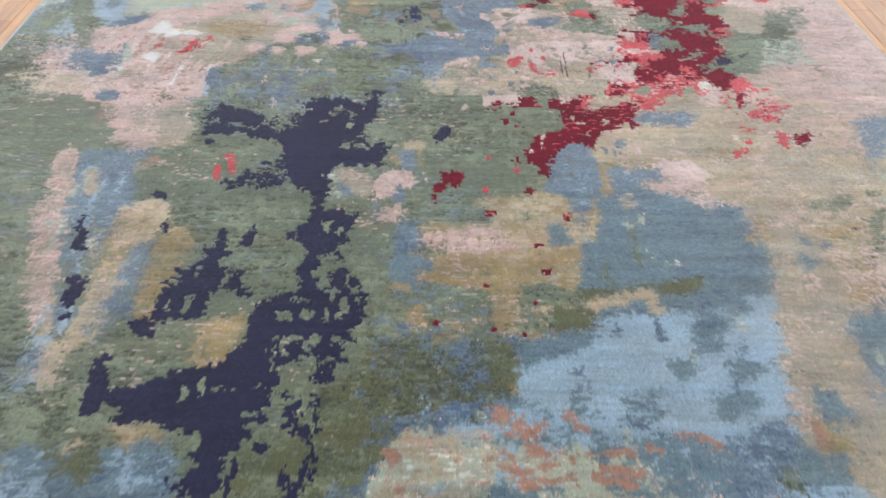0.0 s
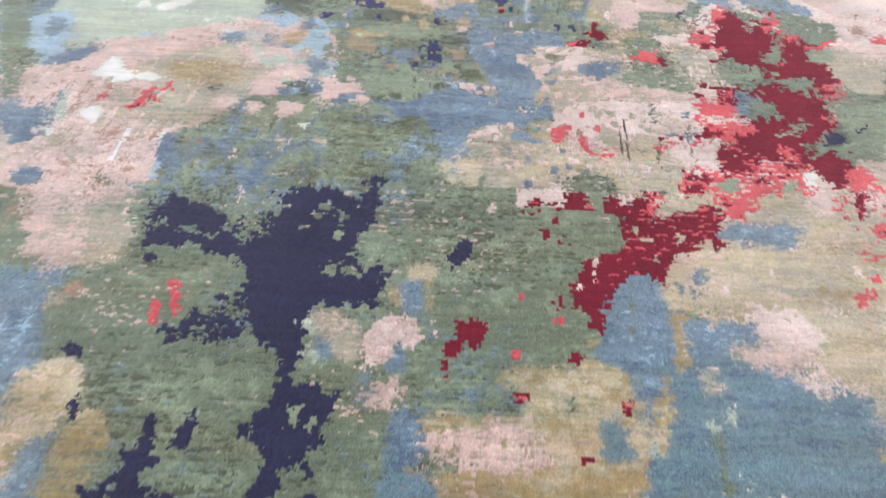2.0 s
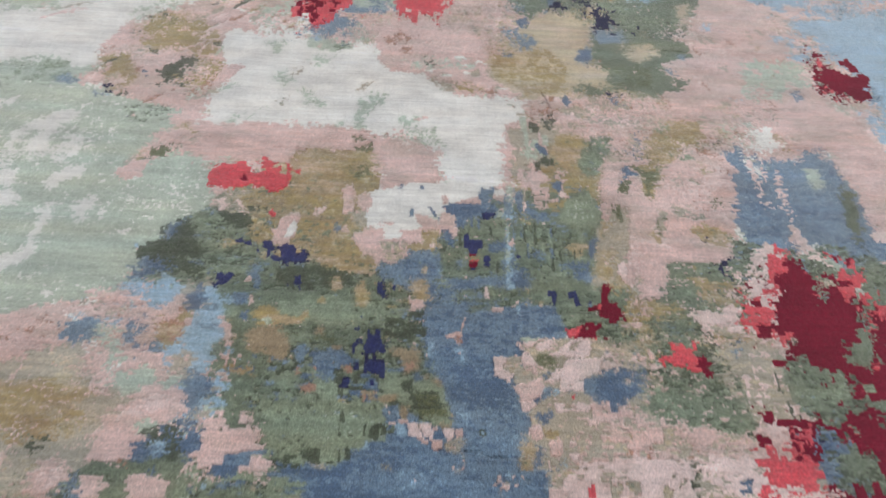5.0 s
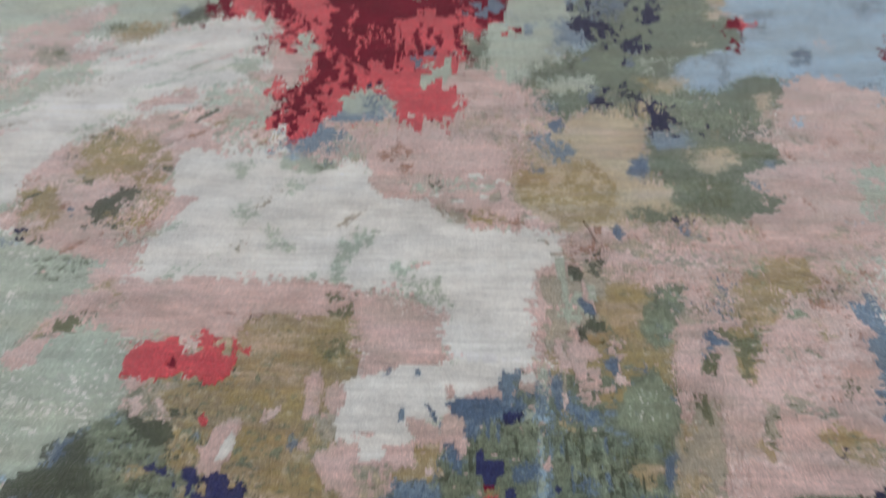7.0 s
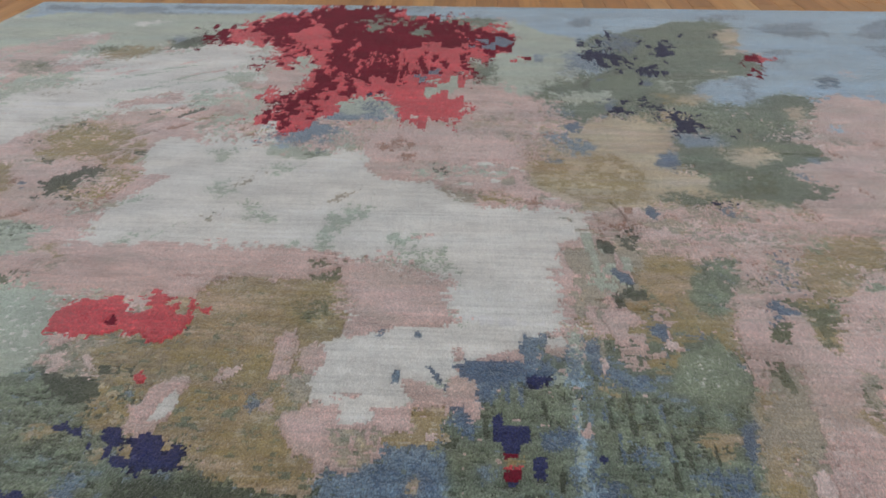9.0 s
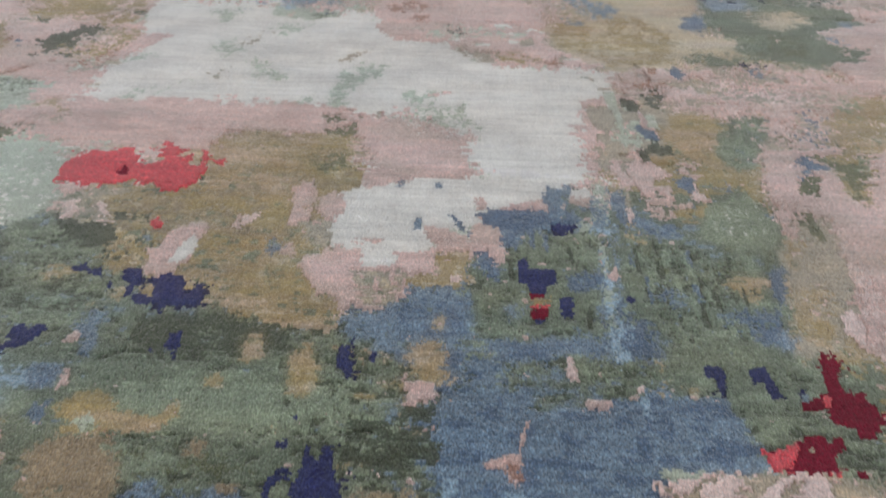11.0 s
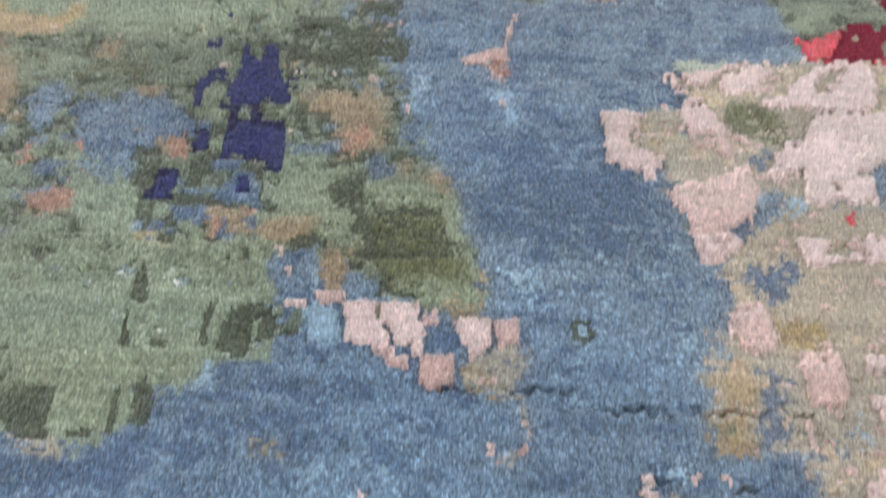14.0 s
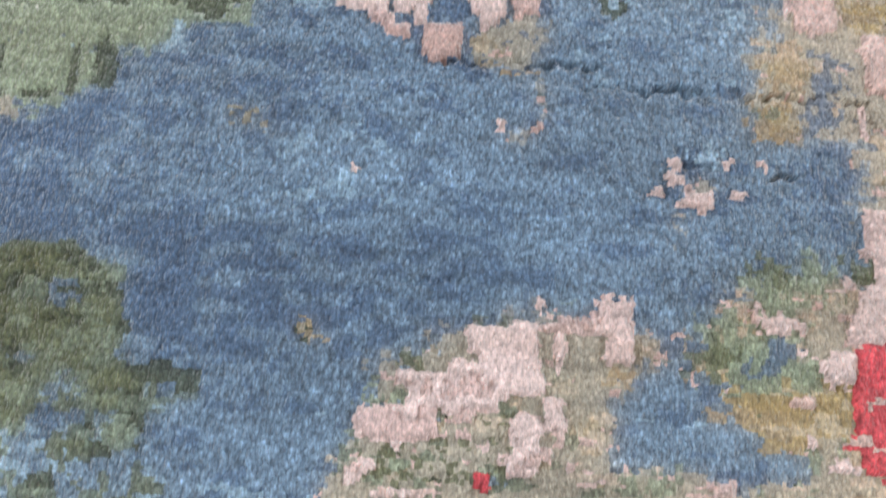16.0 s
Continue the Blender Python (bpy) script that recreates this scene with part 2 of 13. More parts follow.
def patch(kind, rough, fill, *corners):
    """Knots a field of one yarn: a ragged polygon, its corners and raggedness in millimetres, filled wholly or in flecks."""
    pts = np.array(corners).reshape(-1, 2) / 1000
    rough = rough / 1000
    margin = rough * 1.6 + 0.01
    c0, c1 = np.searchsorted(gx, (pts[:, 0].min() - margin, pts[:, 0].max() + margin))
    r0, r1 = np.searchsorted(gy, (pts[:, 1].min() - margin, pts[:, 1].max() + margin))
    if c0 >= c1 or r0 >= r1:
        return
    x, y = gx[c0:c1], gy[r0:r1]
    # the design is drawn on squares, larger in the coarser fields
    u = min(1.0, max(0.25, rough / 0.005))
    px, py = np.meshgrid((np.floor(x / (0.0072 * u)) + 0.5) * 0.0072 * u, (np.floor(y / (0.0076 * u)) + 0.5) * 0.0076 * u)
    best, inside = np.full(px.shape, 1e9), np.zeros(px.shape, bool)
    for (ax, ay), (bx, by) in zip(pts, np.roll(pts, -1, 0)):
        ex, ey = bx - ax, by - ay
        t = np.clip(((px - ax) * ex + (py - ay) * ey) / (ex * ex + ey * ey + 1e-12), 0, 1)
        best = np.minimum(best, (px - ax - t * ex) ** 2 + (py - ay - t * ey) ** 2)
        if abs(ey) > 1e-9:
            inside ^= ((ay > py) != (by > py)) & (px < ex * (py - ay) / ey + ax)
    gap = np.where(inside, -1, 1) * np.sqrt(best)
    k = (len(pts) + KINDS.index(kind)) % 4
    wild = 0.4 + 1.2 * smooth(x, y, 0.09, 0.07, k + 3)
    ragged = wild * (0.5 * smooth(x, y, 0.05 * u, 0.03 * u, k) + 0.8 * bricks(x, y, 0.036 * u, 0.0076 * u, k + 2)
                     + 0.9 * blocks(x, y, 0.0072 * u, 0.0076 * u, k + 1) + 0.8 * teeth(x, y, 0.0072 * u, 0.03 * u, k + 3) - 1.5) / 2.5
    on = gap + 3.1 * rough * ragged < 0
    if fill < 1:
        fleck = (0.7 * smooth(x, y, 0.05 * u, 0.03 * u, k + 4 - 2 * (k > 1)) + 0.5 * smooth(x, y, 0.016 * u, 0.022 * u, k)
                 + 0.7 * bricks(x, y, 0.022 * u, 0.006 * u, k + 1) + 0.6 * teeth(x, y, 0.009 * u, 0.02 * u, k + 2)) / 2.5
        on &= fleck < 0.5 + (fill - 0.5) * 0.62
    weave[r0:r1, c0:c1][on] = KINDS.index(kind)


def mosaic(kinds, share, width, *corners):
    """Strews small rectangles of several yarns, laid like uneven bricks, over a part of the design (millimetres)."""
    pts, width = np.array(corners).reshape(-1, 2) / 1000, width / 1000
    c0, c1 = np.searchsorted(gx, (pts[:, 0].min(), pts[:, 0].max()))
    r0, r1 = np.searchsorted(gy, (pts[:, 1].min(), pts[:, 1].max()))
    px, py = np.meshgrid(gx[c0:c1], gy[r0:r1])
    inside = np.zeros(px.shape, bool)
    for (ax, ay), (bx, by) in zip(pts, np.roll(pts, -1, 0)):
        if abs(by - ay) > 1e-9:
            inside ^= ((ay > py) != (by > py)) & (px < (bx - ax) * (py - ay) / (by - ay) + ax)
    for step, (scale, part_of) in enumerate(((1.0, 0.5), (0.6, 0.3), (1.7, 0.2))):
        w, h = width * scale, width * scale * (0.55, 0.9, 0.45)[step]
        row = np.floor(py / h).astype(int)
        col = np.floor((px + TABLES[step][row % 128, 7] * 5 * w) / w).astype(int)
        pick = TABLES[step + 2][row % 128, col % 128]
        drawn = TABLES[step + 4][row % 128, col % 128]
        sown = smooth(gx[c0:c1], gy[r0:r1], 0.11, 0.08, step + 3)
        on = inside & (drawn < share * part_of * 1.9 * sown)
        weave[r0:r1, c0:c1][on] = np.array([KINDS.index(k) for k in kinds])[(pick[on] * len(kinds)).astype(int)]


def dabs(kind, width, depth, *places):
    """Small uneven blocks of knots of one yarn, about so wide and deep, each round its place (millimetres)."""
    for i, (x, y) in enumerate(np.array(places).reshape(-1, 2) / 1000):
        a, b, c, d = TABLES[i % 8][(i * 7 + int(abs(x) * 1000)) % 128, 20:24]
        w, h = width * (0.35 + 0.4 * a) / 1000, depth * (0.35 + 0.4 * b) / 1000
        for dx, dy, sx, sy in ((0, 0, 1, 1), (w * (1.6 * c - 0.8), h * (d - 0.5), 0.6, 1.3), (w * (d - 0.5), h * (1.8 * c - 0.9), 1.1, 0.55)):
            c0, c1 = np.searchsorted(gx, (x + dx - w * sx, x + dx + w * sx))
            r0, r1 = np.searchsorted(gy, (y + dy - h * sy, y + dy + h * sy))
            weave[r0:r1, c0:c1] = KINDS.index(kind)


def brush(kinds, count, length, width, lean, x0, y0, x1, y1, over):
    """Brush strokes that lean across a stretch of the design, in millimetres, laid only where certain yarns lie."""
    global weave
    dice = random.Random(count + x0)
    some = [KINDS.index(k) for k in over]
    for i in range(count):
        x, y = dice.uniform(x0, x1), dice.uniform(y0, y1)
        n, w, s = length * dice.uniform(0.4, 1.1), width * dice.uniform(0.4, 0.9), lean * dice.uniform(0.6, 1.4)
        under = weave.copy()
        patch(kinds[i % len(kinds)], 2, 1, x, y, x + 0.4 * s * n - 0.6 * w, y + 0.4 * n, x + s * n, y + n, x + s * n + 0.3 * w, y + n, x + 0.5 * s * n + w, y + 0.45 * n, x + w, y + 0.05 * n)
        weave = np.where(np.isin(under, some), weave, under)


def unravel(*steps):
    """Shifts small blocks of knots, so that fields bleed into each other as a painted design does."""
    global weave
    px, py = np.meshgrid(gx, gy)
    for w, h, reach, k in steps:
        px = px + (blocks(gx, gy, w, h, k) - 0.5) * 2 * reach
        py = py + (blocks(gx, gy, h, w, k + 1) - 0.5) * 1.4 * reach
    weave = weave[np.searchsorted(LY, py).clip(1, ROWS) - 1, np.searchsorted(LX, px).clip(1, COLS) - 1]


def fleck(kind, other, share, k, streak=0.05, tall=0.012, ends=(-2.0, 2.0)):
    """Knots of another yarn strewn through all fields of one yarn, in streaks along the rows and in small clumps."""
    field = (0.9 * smooth(gx, gy, streak, tall, k) + 0.8 * smooth(gx, gy, 0.22, 0.16, k + 1) + 0.55 * blocks(gx, gy, 0.0105, 0.007, k + 2)
             + 0.5 * smooth(gx, gy, 0.3 * streak, 1.2 * tall, k + 3))
    on = (weave == KINDS.index(kind)) & (field < np.quantile(field, share)) & ((gy > ends[0]) & (gy < ends[1]))[:, None]
    weave[on] = KINDS.index(other)


def fray(y0, y1, along, across, brick, tooth, stray=0.1, kinds="", side=0.0):
    """Frays all fields between two ends of the rug: bricks of knots slip along the rows and teeth across them, and some stray further (only the yarns named, if any are, and only this far from the middle)."""
    r0, r1 = np.searchsorted(gy, (y0, y1))
    x, y = gx, gy[r0:r1]
    (bw, bh), (tw, th) = brick, tooth
    wild = 0.35 + 1.3 * smooth(x, y, 0.12, 0.09, 5)
    along = along * wild * (2 * bricks(x, y, bw, bh, 0) - 1 + 0.3 * (2 * bricks(x, y, 0.45 * bw, 0.75 * bh, 1) - 1)
                            + np.where(bricks(x, y, 0.6 * bw, bh, 2) < stray, 5 * bricks(x, y, 0.6 * bw, bh, 4) - 2.5, 0))
    across = across * wild * (2 * teeth(x, y, tw, th, 2) - 1 + 0.25 * (2 * teeth(x, y, 0.75 * tw, 0.45 * th, 4) - 1)
                              + np.where(teeth(x, y, tw, 0.6 * th, 3) < stray, 5 * teeth(x, y, tw, 0.6 * th, 5) - 2.5, 0))
    px, py = x[None, :] + along, y[:, None] + across
    slipped = weave[np.searchsorted(LY, py).clip(1, ROWS) - 1, np.searchsorted(LX, px).clip(1, COLS) - 1]
    if kinds:
        some = [KINDS.index(k) for k in kinds]
        slipped = np.where(np.isin(slipped, some) | np.isin(weave[r0:r1], some), slipped, weave[r0:r1])
    weave[r0:r1] = np.where(np.abs(gx) >= side, slipped, weave[r0:r1])


def blend(y0, y1, along, across, brick, tooth, kinds="GDLSBAJPKMTEVYFWO", side=0.0):
    """Dithers the soft yarns into each other: bricks and teeth of knots change places with others of these yarns close by."""
    r0, r1 = np.searchsorted(gy, (y0, y1))
    x, y = gx, gy[r0:r1]
    (bw, bh), (tw, th) = brick, tooth
    wild = smooth(x, y, 0.09, 0.07, 2) ** 1.5 * 2.2
    px = x[None, :] + along * wild * (bricks(x, y, bw, bh, 3) + bricks(x, y, 0.4 * bw, bh, 1) - 1)
    py = y[:, None] + across * wild * (teeth(x, y, tw, th, 1) + teeth(x, y, tw, 0.5 * th, 4) - 1)
    slipped = weave[np.searchsorted(LY, py).clip(1, ROWS) - 1, np.searchsorted(LX, px).clip(1, COLS) - 1]
    some = [KINDS.index(k) for k in kinds]
    both = np.isin(slipped, some) & np.isin(weave[r0:r1], some) & (np.abs(gx) >= side)[None, :]
    weave[r0:r1] = np.where(both, slipped, weave[r0:r1])


sunk = np.zeros((ROWS + 1, COLS + 1))


def crease(depth, *line):
    """Parts the pile along a wavering line."""
    for (ax, ay), (bx, by) in zip(line, line[1:]):
        n = int(math.hypot(bx - ax, by - ay) / 0.0007) + 2
        for t in np.linspace(0, 1, n):
            x, y = ax + (bx - ax) * t, ay + (by - ay) * t
            y += 0.0011 * math.sin(x * 260) + 0.0009 * math.sin(x * 710 + 2)
            c, r = np.abs(LX - x).argmin(), np.abs(LY - y).argmin()
            sunk[r, c] = max(sunk[r, c], depth * (0.65 + 0.35 * math.sin(x * 130 + 1)))


def spread(field, sx, sy):
    """Gaussian blur of a field of knots."""
    for axis, s in ((1, sx), (0, sy)):
        reach = int(2.2 * s) + 1
        taps = np.exp(-0.5 * (np.arange(-reach, reach + 1) / s) ** 2)
        pad = [(0, 0)] * field.ndim
        pad[axis] = (reach, reach)
        wide = np.pad(field, pad, mode="edge")
        n = field.shape[axis]
        field = sum(w * (wide[:, i:i + n] if axis else wide[i:i + n]) for i, w in enumerate(taps / taps.sum()))
    return field


def dyed():
    """The dye and finish of every knot: soft dyes run into their neighbours, along the rows most, and each skein takes its dye unevenly."""
    dyes = np.array([YARNS[k][0] for k in KINDS])[weave]
    finish = np.array([YARNS[k][1:4] for k in KINDS])[weave]
    runs = np.array([YARNS[k][4] for k in KINDS])[weave]

    sure = np.clip(runs, 0.02, 1)[..., None] ** 2
    near = spread(dyes * sure, 2.4, 2.0) / spread(sure, 2.4, 2.0)
    wide = spread(dyes * sure, 5.0, 2.0) / spread(sure, 5.0, 2.0)
    veil = smooth(gx, gy, 0.16, 0.1, 1)[..., None]
    mixed = near + (wide - near) * (0.15 + 0.6 * veil)
    dyes = dyes + (mixed - dyes) * (runs * (0.5 + 1.0 * smooth(gx, gy, 0.07, 0.05, 4))).clip(0, 0.95)[..., None]
    skein = (0.5 * smooth(gx, gy, 0.3, 0.008, 0) + 0.35 * smooth(gx, gy, 0.09, 0.0045, 2) + 0.4 * smooth(gx, gy, 0.7, 0.03, 5)
             + 0.25 * smooth(gx, gy, 0.006, 0.05, 6)) / 1.5 - 0.5
    dyes = dyes * (1 + 0.62 * skein * (0.4 + runs))[..., None]
    # rose skeins drift towards rust and greige
    for kind, share in (("P", 0.4), ("K", 0.3), ("E", 0.3), ("M", 0.25)):
        here = (weave == KINDS.index(kind))[..., None] * share
        for other, w, h, k in (("O", 0.13, 0.05, 6), ("T", 0.1, 0.04, 7), ("K", 0.15, 0.03, 3)):
            field = 0.6 * smooth(gx, gy, w, h, k) + 0.4 * smooth(gx, gy, 0.3 * w, 0.3 * h, k - 2)
            dyes = dyes + (np.array(YARNS[other][0]) - dyes) * here * (2.8 * field - 1.35).clip(0, 1)[..., None]
    cast = (smooth(gx, gy, 0.2, 0.035, 3) - 0.5)[..., None] * runs[..., None]
    dyes = dyes * (1 + cast * np.array((0.22, 0.0, -0.2)))
    return dyes.clip(0.005, 0.9), finish


# The design, from the far end to the near one.
patch("P", 50, 1, -1500,300, 1500,200, 1500,2100, -1500,2100)
patch("L", 50, 1, -1500,100, -600,250, -500,600, -700,1000, -1500,1300)
patch("L", 40, 1, -1500,1500, -500,1750, -300,2100, -1500,2100)
patch("A", 50, 1, 100,1750, 600,1600, 700,1400, 1500,1200, 1500,2100, 100,2100)
patch("L", 30, 1, -300,1850, 200,1850, 500,1500, 100,1400, -300,1500)
patch("A", 20, 0.7, -1500,1940, 1500,1920, 1500,2100, -1500,2100)
patch("A", 40, 1, 1100,750, 1500,600, 1500,1200, 1100,1200)
patch("P", 50, 1, 900,-300, 1500,-400, 1500,700, 900,700)
patch("E", 50, 1, 500,-900, 700,-400, 1500,-400, 1500,-1300, 900,-1300)
patch("T", 50, 1, 600,-1200, 1500,-1300, 1500,-2100, 500,-2100)
patch("G", 40, 1, -1500,-600, -800,-200, -900,100, -1500,200)
patch("B", 30, 0.6, -1500,-300, -1100,-200, -1200,0, -1500,0)
patch("L", 40, 0.6, -1500,-100, -1200,-100, -1200,300, -1500,300)
patch("B", 50, 1, -1500,-1750, -600,-1750, -600,-2100, -1500,-2100)
patch("L", 50, 1, -200,-1750, 600,-1800, 600,-2100, -400,-2100)
patch("A", 30, 1, 82,1926, 1464,1886, 1077,1144, 752,1173, 722,1231, 593,1225, 727,1798)
patch("A", 20, 1, -1361,1935, -626,1890, 82,1926, 81,1854, -610,1830, -1322,1844)
patch("L", 30, 1, -1331,1861, -615,1846, -670,1675, -730,1603, -911,1388, -969,1210, -1252,1020, -1529,1403)
patch("B", 10, 0.55, -1321,1913, -686,1911, -688,1855, -1301,1856)
patch("L", 30, 1, 82,1881, 268,1834, 242,1324, 103,1206, -3,1248)
patch("P", 30, 0.6, -1201,1137, -1205,1376, -1083,1590, -869,1468, -1003,1275, -1128,1025)
patch("W", 20, 1, -1086,790, -1019,1057, -953,1178, -851,1352, -725,1494, -547,1522, -492,1366, -555,1194, -665,1129, -830,1011, -906,862, -992,661)
patch("W", 8, 0.8, -1030,1327, -958,1425, -933,1387, -1003,1303)
patch("L", 20, 1, -616,1102, -506,1366, -389,1170, -393,978, -495,962, -522,973)
patch("P", 30, 0.7, -506,1366, -406,1370, -296,1237, -346,980, -404,978)
patch("P", 30, 1, -854,469, -992,661, -887,830, -830,1011, -606,1074, -503,949, -610,921, -581,792, -602,628, -747,589)
patch("M", 30, 0.55, -893,665, -881,820, -674,992, -578,812, -670,729, -794,670)
patch("D", 10, 0.7, -817,1533, -721,1626, -692,1559, -774,1501)
patch("P", 30, 1, -252,984, -208,1091, 101,1146, 207,1055, 95,842, 179,696, -4,671, -155,791)
patch("M", 20, 0.15, -204,1064, 100,1104, 141,712, -5,688)
patch("E", 30, 1, 197,1081, 405,1103, 413,856, 448,709, 280,668, 187,680, 100,842)
patch("G", 30, 1, 122,1206, 288,1686, 368,1689, 623,1846, 702,1701, 597,1241, 727,1246, 682,1075, 579,960, 450,978, 451,1091, 320,1099, 198,1094)
patch("A", 12, 0.9, 175,1224, 315,1205, 289,1145, 190,1158)
patch("G", 30, 0.75, 407,856, 471,879, 582,972, 637,788, 607,733, 441,717)
patch("S", 15, 0.35, 784,1826, 1199,1805, 987,1320, 691,1488)
patch("W", 20, 0.35, 734,1702, 908,1708, 810,1417, 641,1307)
patch("P", 30, 1, 716,1157, 770,1188, 1077,1144, 610,251, 340,237, 345,365, 429,479, 550,649, 423,666, 448,726, 617,733)
patch("E", 30, 0.35, 703,1102, 905,1110, 599,419, 509,414, 572,714)
patch("K", 30, 0.55, 681,909, 833,874, 544,248, 367,239, 535,484)
patch("G", 10, 0.8, -8,1422, 107,1446, 77,1301, 2,1298)
patch("B", 10, 0.7, -387,1004, -293,1013, -294,958, -361,943)
patch("P", 30, 1, 122,692, 300,726, 477,727, 609,742, 670,554, 629,301, 473,101, 373,77, 344,287, 274,382, 224,405, 141,375)
patch("E", 30, 0.6, 111,734, 124,883, 252,930, 589,759, 476,718, 181,695)
patch("W", 12, 1, -612,864, -614,946, -527,940, -498,870, -476,949, -401,968, -397,876, -197,916, -133,775, -8,728, 5,694, 181,700, 185,629, 127,610, 134,469, 70,333, 20,319, -20,316, -95,363, -144,348, -180,308, -84,364, 16,421, -9,504, -100,544, -214,561, -439,558, -591,534, -658,531, -582,664, -560,762)
patch("L", 15, 0.3, -614,612, -219,600, -214,561, -591,534)
patch("P", 20, 1, -685,386, -648,501, -593,542, -440,561, -214,561, -111,544, -9,497, 5,421, -86,377, -146,361, -246,478, -362,458, -507,395, -619,350)
patch("W", 20, 0.35, -213,554, -9,504, 5,421, -97,389, -173,412)
patch("M", 20, 1, -490,451, -216,494, -176,359, -206,283, -206,213, -128,131, -229,126, -278,187, -310,254, -476,281, -492,305, -342,364)
patch("E", 20, 0.6, -211,539, -156,541, -137,374, -200,384)
patch("W", 12, 1, -177,284, -143,335, -83,351, -1,330, 11,294, -16,245, -83,231, -129,217, -157,250)
patch("P", 15, 0.8, -190,237, -129,217, -83,231, -7,257, -15,223, -69,187, -121,147, -161,171)
patch("G", 30, 1, -607,118, -556,218, -507,286, -430,260, -275,177, -118,121, -130,71, -58,55, -18,-16, -110,-89, -369,-102, -443,8, -368,89, -521,112)
patch("D", 20, 0.5, -596,139, -522,267, -437,248, -376,161, -466,114)
patch("M", 15, 0.5, -413,273, -300,302, -138,131, -203,77, -348,162)
patch("G", 30, 1, -140,151, -70,198, 14,224, 90,298, 139,276, 319,321, 315,195, 327,133, 248,52, 205,49, 153,66, 118,133, -9,127, -42,85)
patch("B", 20, 0.55, -140,151, -4,212, 45,140, 30,60, -40,56, -63,114)
patch("B", 12, 0.7, 120,299, 149,301, 162,66, 127,64)
patch("W", 20, 1, -1690,945, -1373,998, -932,1025, -940,831, -1132,820, -1272,767, -1504,601)
patch("L", 30, 1, -1504,601, -1279,782, -1004,827, -809,613, -677,518, -671,335, -516,260, -593,197, -602,87, -714,47, -846,8, -1103,-141)
patch("P", 30, 1, -1074,-197, -934,-12, -714,47, -602,87, -443,42, -410,-53, -419,-171, -367,-210, -284,-246, -284,-309, -369,-300, -432,-302, -474,-374, -673,-381, -829,-473, -1016,-480)
patch("K", 20, 0.45, -1007,-108, -708,31, -432,-114, -417,-276, -673,-381, -849,-432)
patch("L", 20, 0.4, -515,-229, -410,-211, -414,-289, -487,-292)
patch("G", 30, 1, -414,-38, -277,84, -117,108, -16,95, -23,-37, 26,-195, -131,-278, -203,-293, -293,-259, -364,-169)
patch("M", 20, 0.25, -420,-6, -214,-29, -88,-130, -234,-218, -347,-140)
patch("D", 15, 0.7, -288,-220, -236,-205, -217,-269, -267,-283)
patch("P", 8, 1, -399,-211, -368,-203, -312,-208, -273,-302, -308,-291, -338,-298, -378,-300)
patch("G", 30, 1, 337,111, 418,150, 504,1, 581,-132, 556,-188, 369,-188, 375,-67, 296,-40)
patch("T", 30, 1, 191,-13, 381,-20, 370,-181, 256,-212, 171,-175)
patch("B", 15, 0.7, 265,-115, 326,-84, 366,-126, 304,-170)
patch("K", 15, 0.9, 106,-70, 263,-10, 328,-69, 256,-87, 163,-105)
patch("B", 20, 1, -14,61, 218,37, 263,-10, 106,-63, 138,-149, 145,-255, 243,-233, 238,-289, 183,-327, 131,-353, -11,-386, -28,-446, 13,-505, -151,-549, -196,-492, -146,-429, -120,-390, -264,-367, -267,-283, -181,-299, -80,-245, 27,-241, 15,-154, -34,-53)
patch("M", 10, 0.7, -53,93, -22,95, -26,43, -51,42)
patch("G", 30, 1, -782,-569, -735,-470, -669,-392, -474,-374, -300,-333, -132,-373, -126,-428, -196,-492, -188,-550)
patch("B", 15, 0.7, -362,-287, -313,-291, -311,-333, -341,-335)
patch("P", 30, 1, 477,-16, 618,21, 590,-186, 553,-201, 484,-107)
patch("G", 20, 0.6, 486,-32, 574,-12, 576,-103, 495,-106)
patch("B", 12, 0.8, 537,-14, 574,-9, 561,-59, 534,-60)
patch("P", 20, 0.9, 372,548, 578,534, 678,515, 648,378, 472,327, 420,80, 366,44, 367,148, 400,303)
patch("K", 15, 0.9, 447,347, 576,522, 683,540, 667,390, 571,342)
patch("T", 30, 0.7, 339,240, 414,304, 496,308, 465,48, 376,27)
patch("M", 30, 0.7, 356,60, 521,84, 622,38, 555,-44, 379,-36)
patch("P", 30, 0.8, 547,290, 652,336, 660,198, 566,121)
patch("G", 20, 0.4, 455,306, 688,256, 621,88, 458,81)
patch("L", 20, 0.8, 779,900, 924,939, 924,761, 797,699)
patch("W", 20, 0.5, 737,643, 799,646, 789,545, 713,541)
patch("B", 20, 1, 673,527, 752,519, 902,527, 918,348, 958,192, 890,144, 806,204, 728,258, 632,187, 638,335)
patch("W", 6, 0.9, 684,528, 698,528, 733,278, 832,205, 801,189, 704,267)
patch("P", 30, 1, 948,680, 1057,634, 1344,525, 1156,111, 997,157, 946,350, 917,527)
patch("A", 30, 0.3, 960,309, 1121,337, 1042,141, 938,137)
patch("A", 20, 1, 1049,1077, 1679,1259, 1344,525, 1174,589, 1092,649, 1100,857, 1027,945)
patch("G", 30, 1, 900,135, 1172,147, 1054,-113, 842,-33)
patch("G", 30, 1, -1024,-911, -871,-860, -745,-662, -726,-434, -467,-395, -255,-596, -162,-515, 6,-560, 198,-510, 346,-557, 174,-841, 58,-1031, -144,-1054, -158,-1310, -771,-1423)
patch("G", 30, 1, 1025,55, 1245,17, 1078,-393, 846,-409)
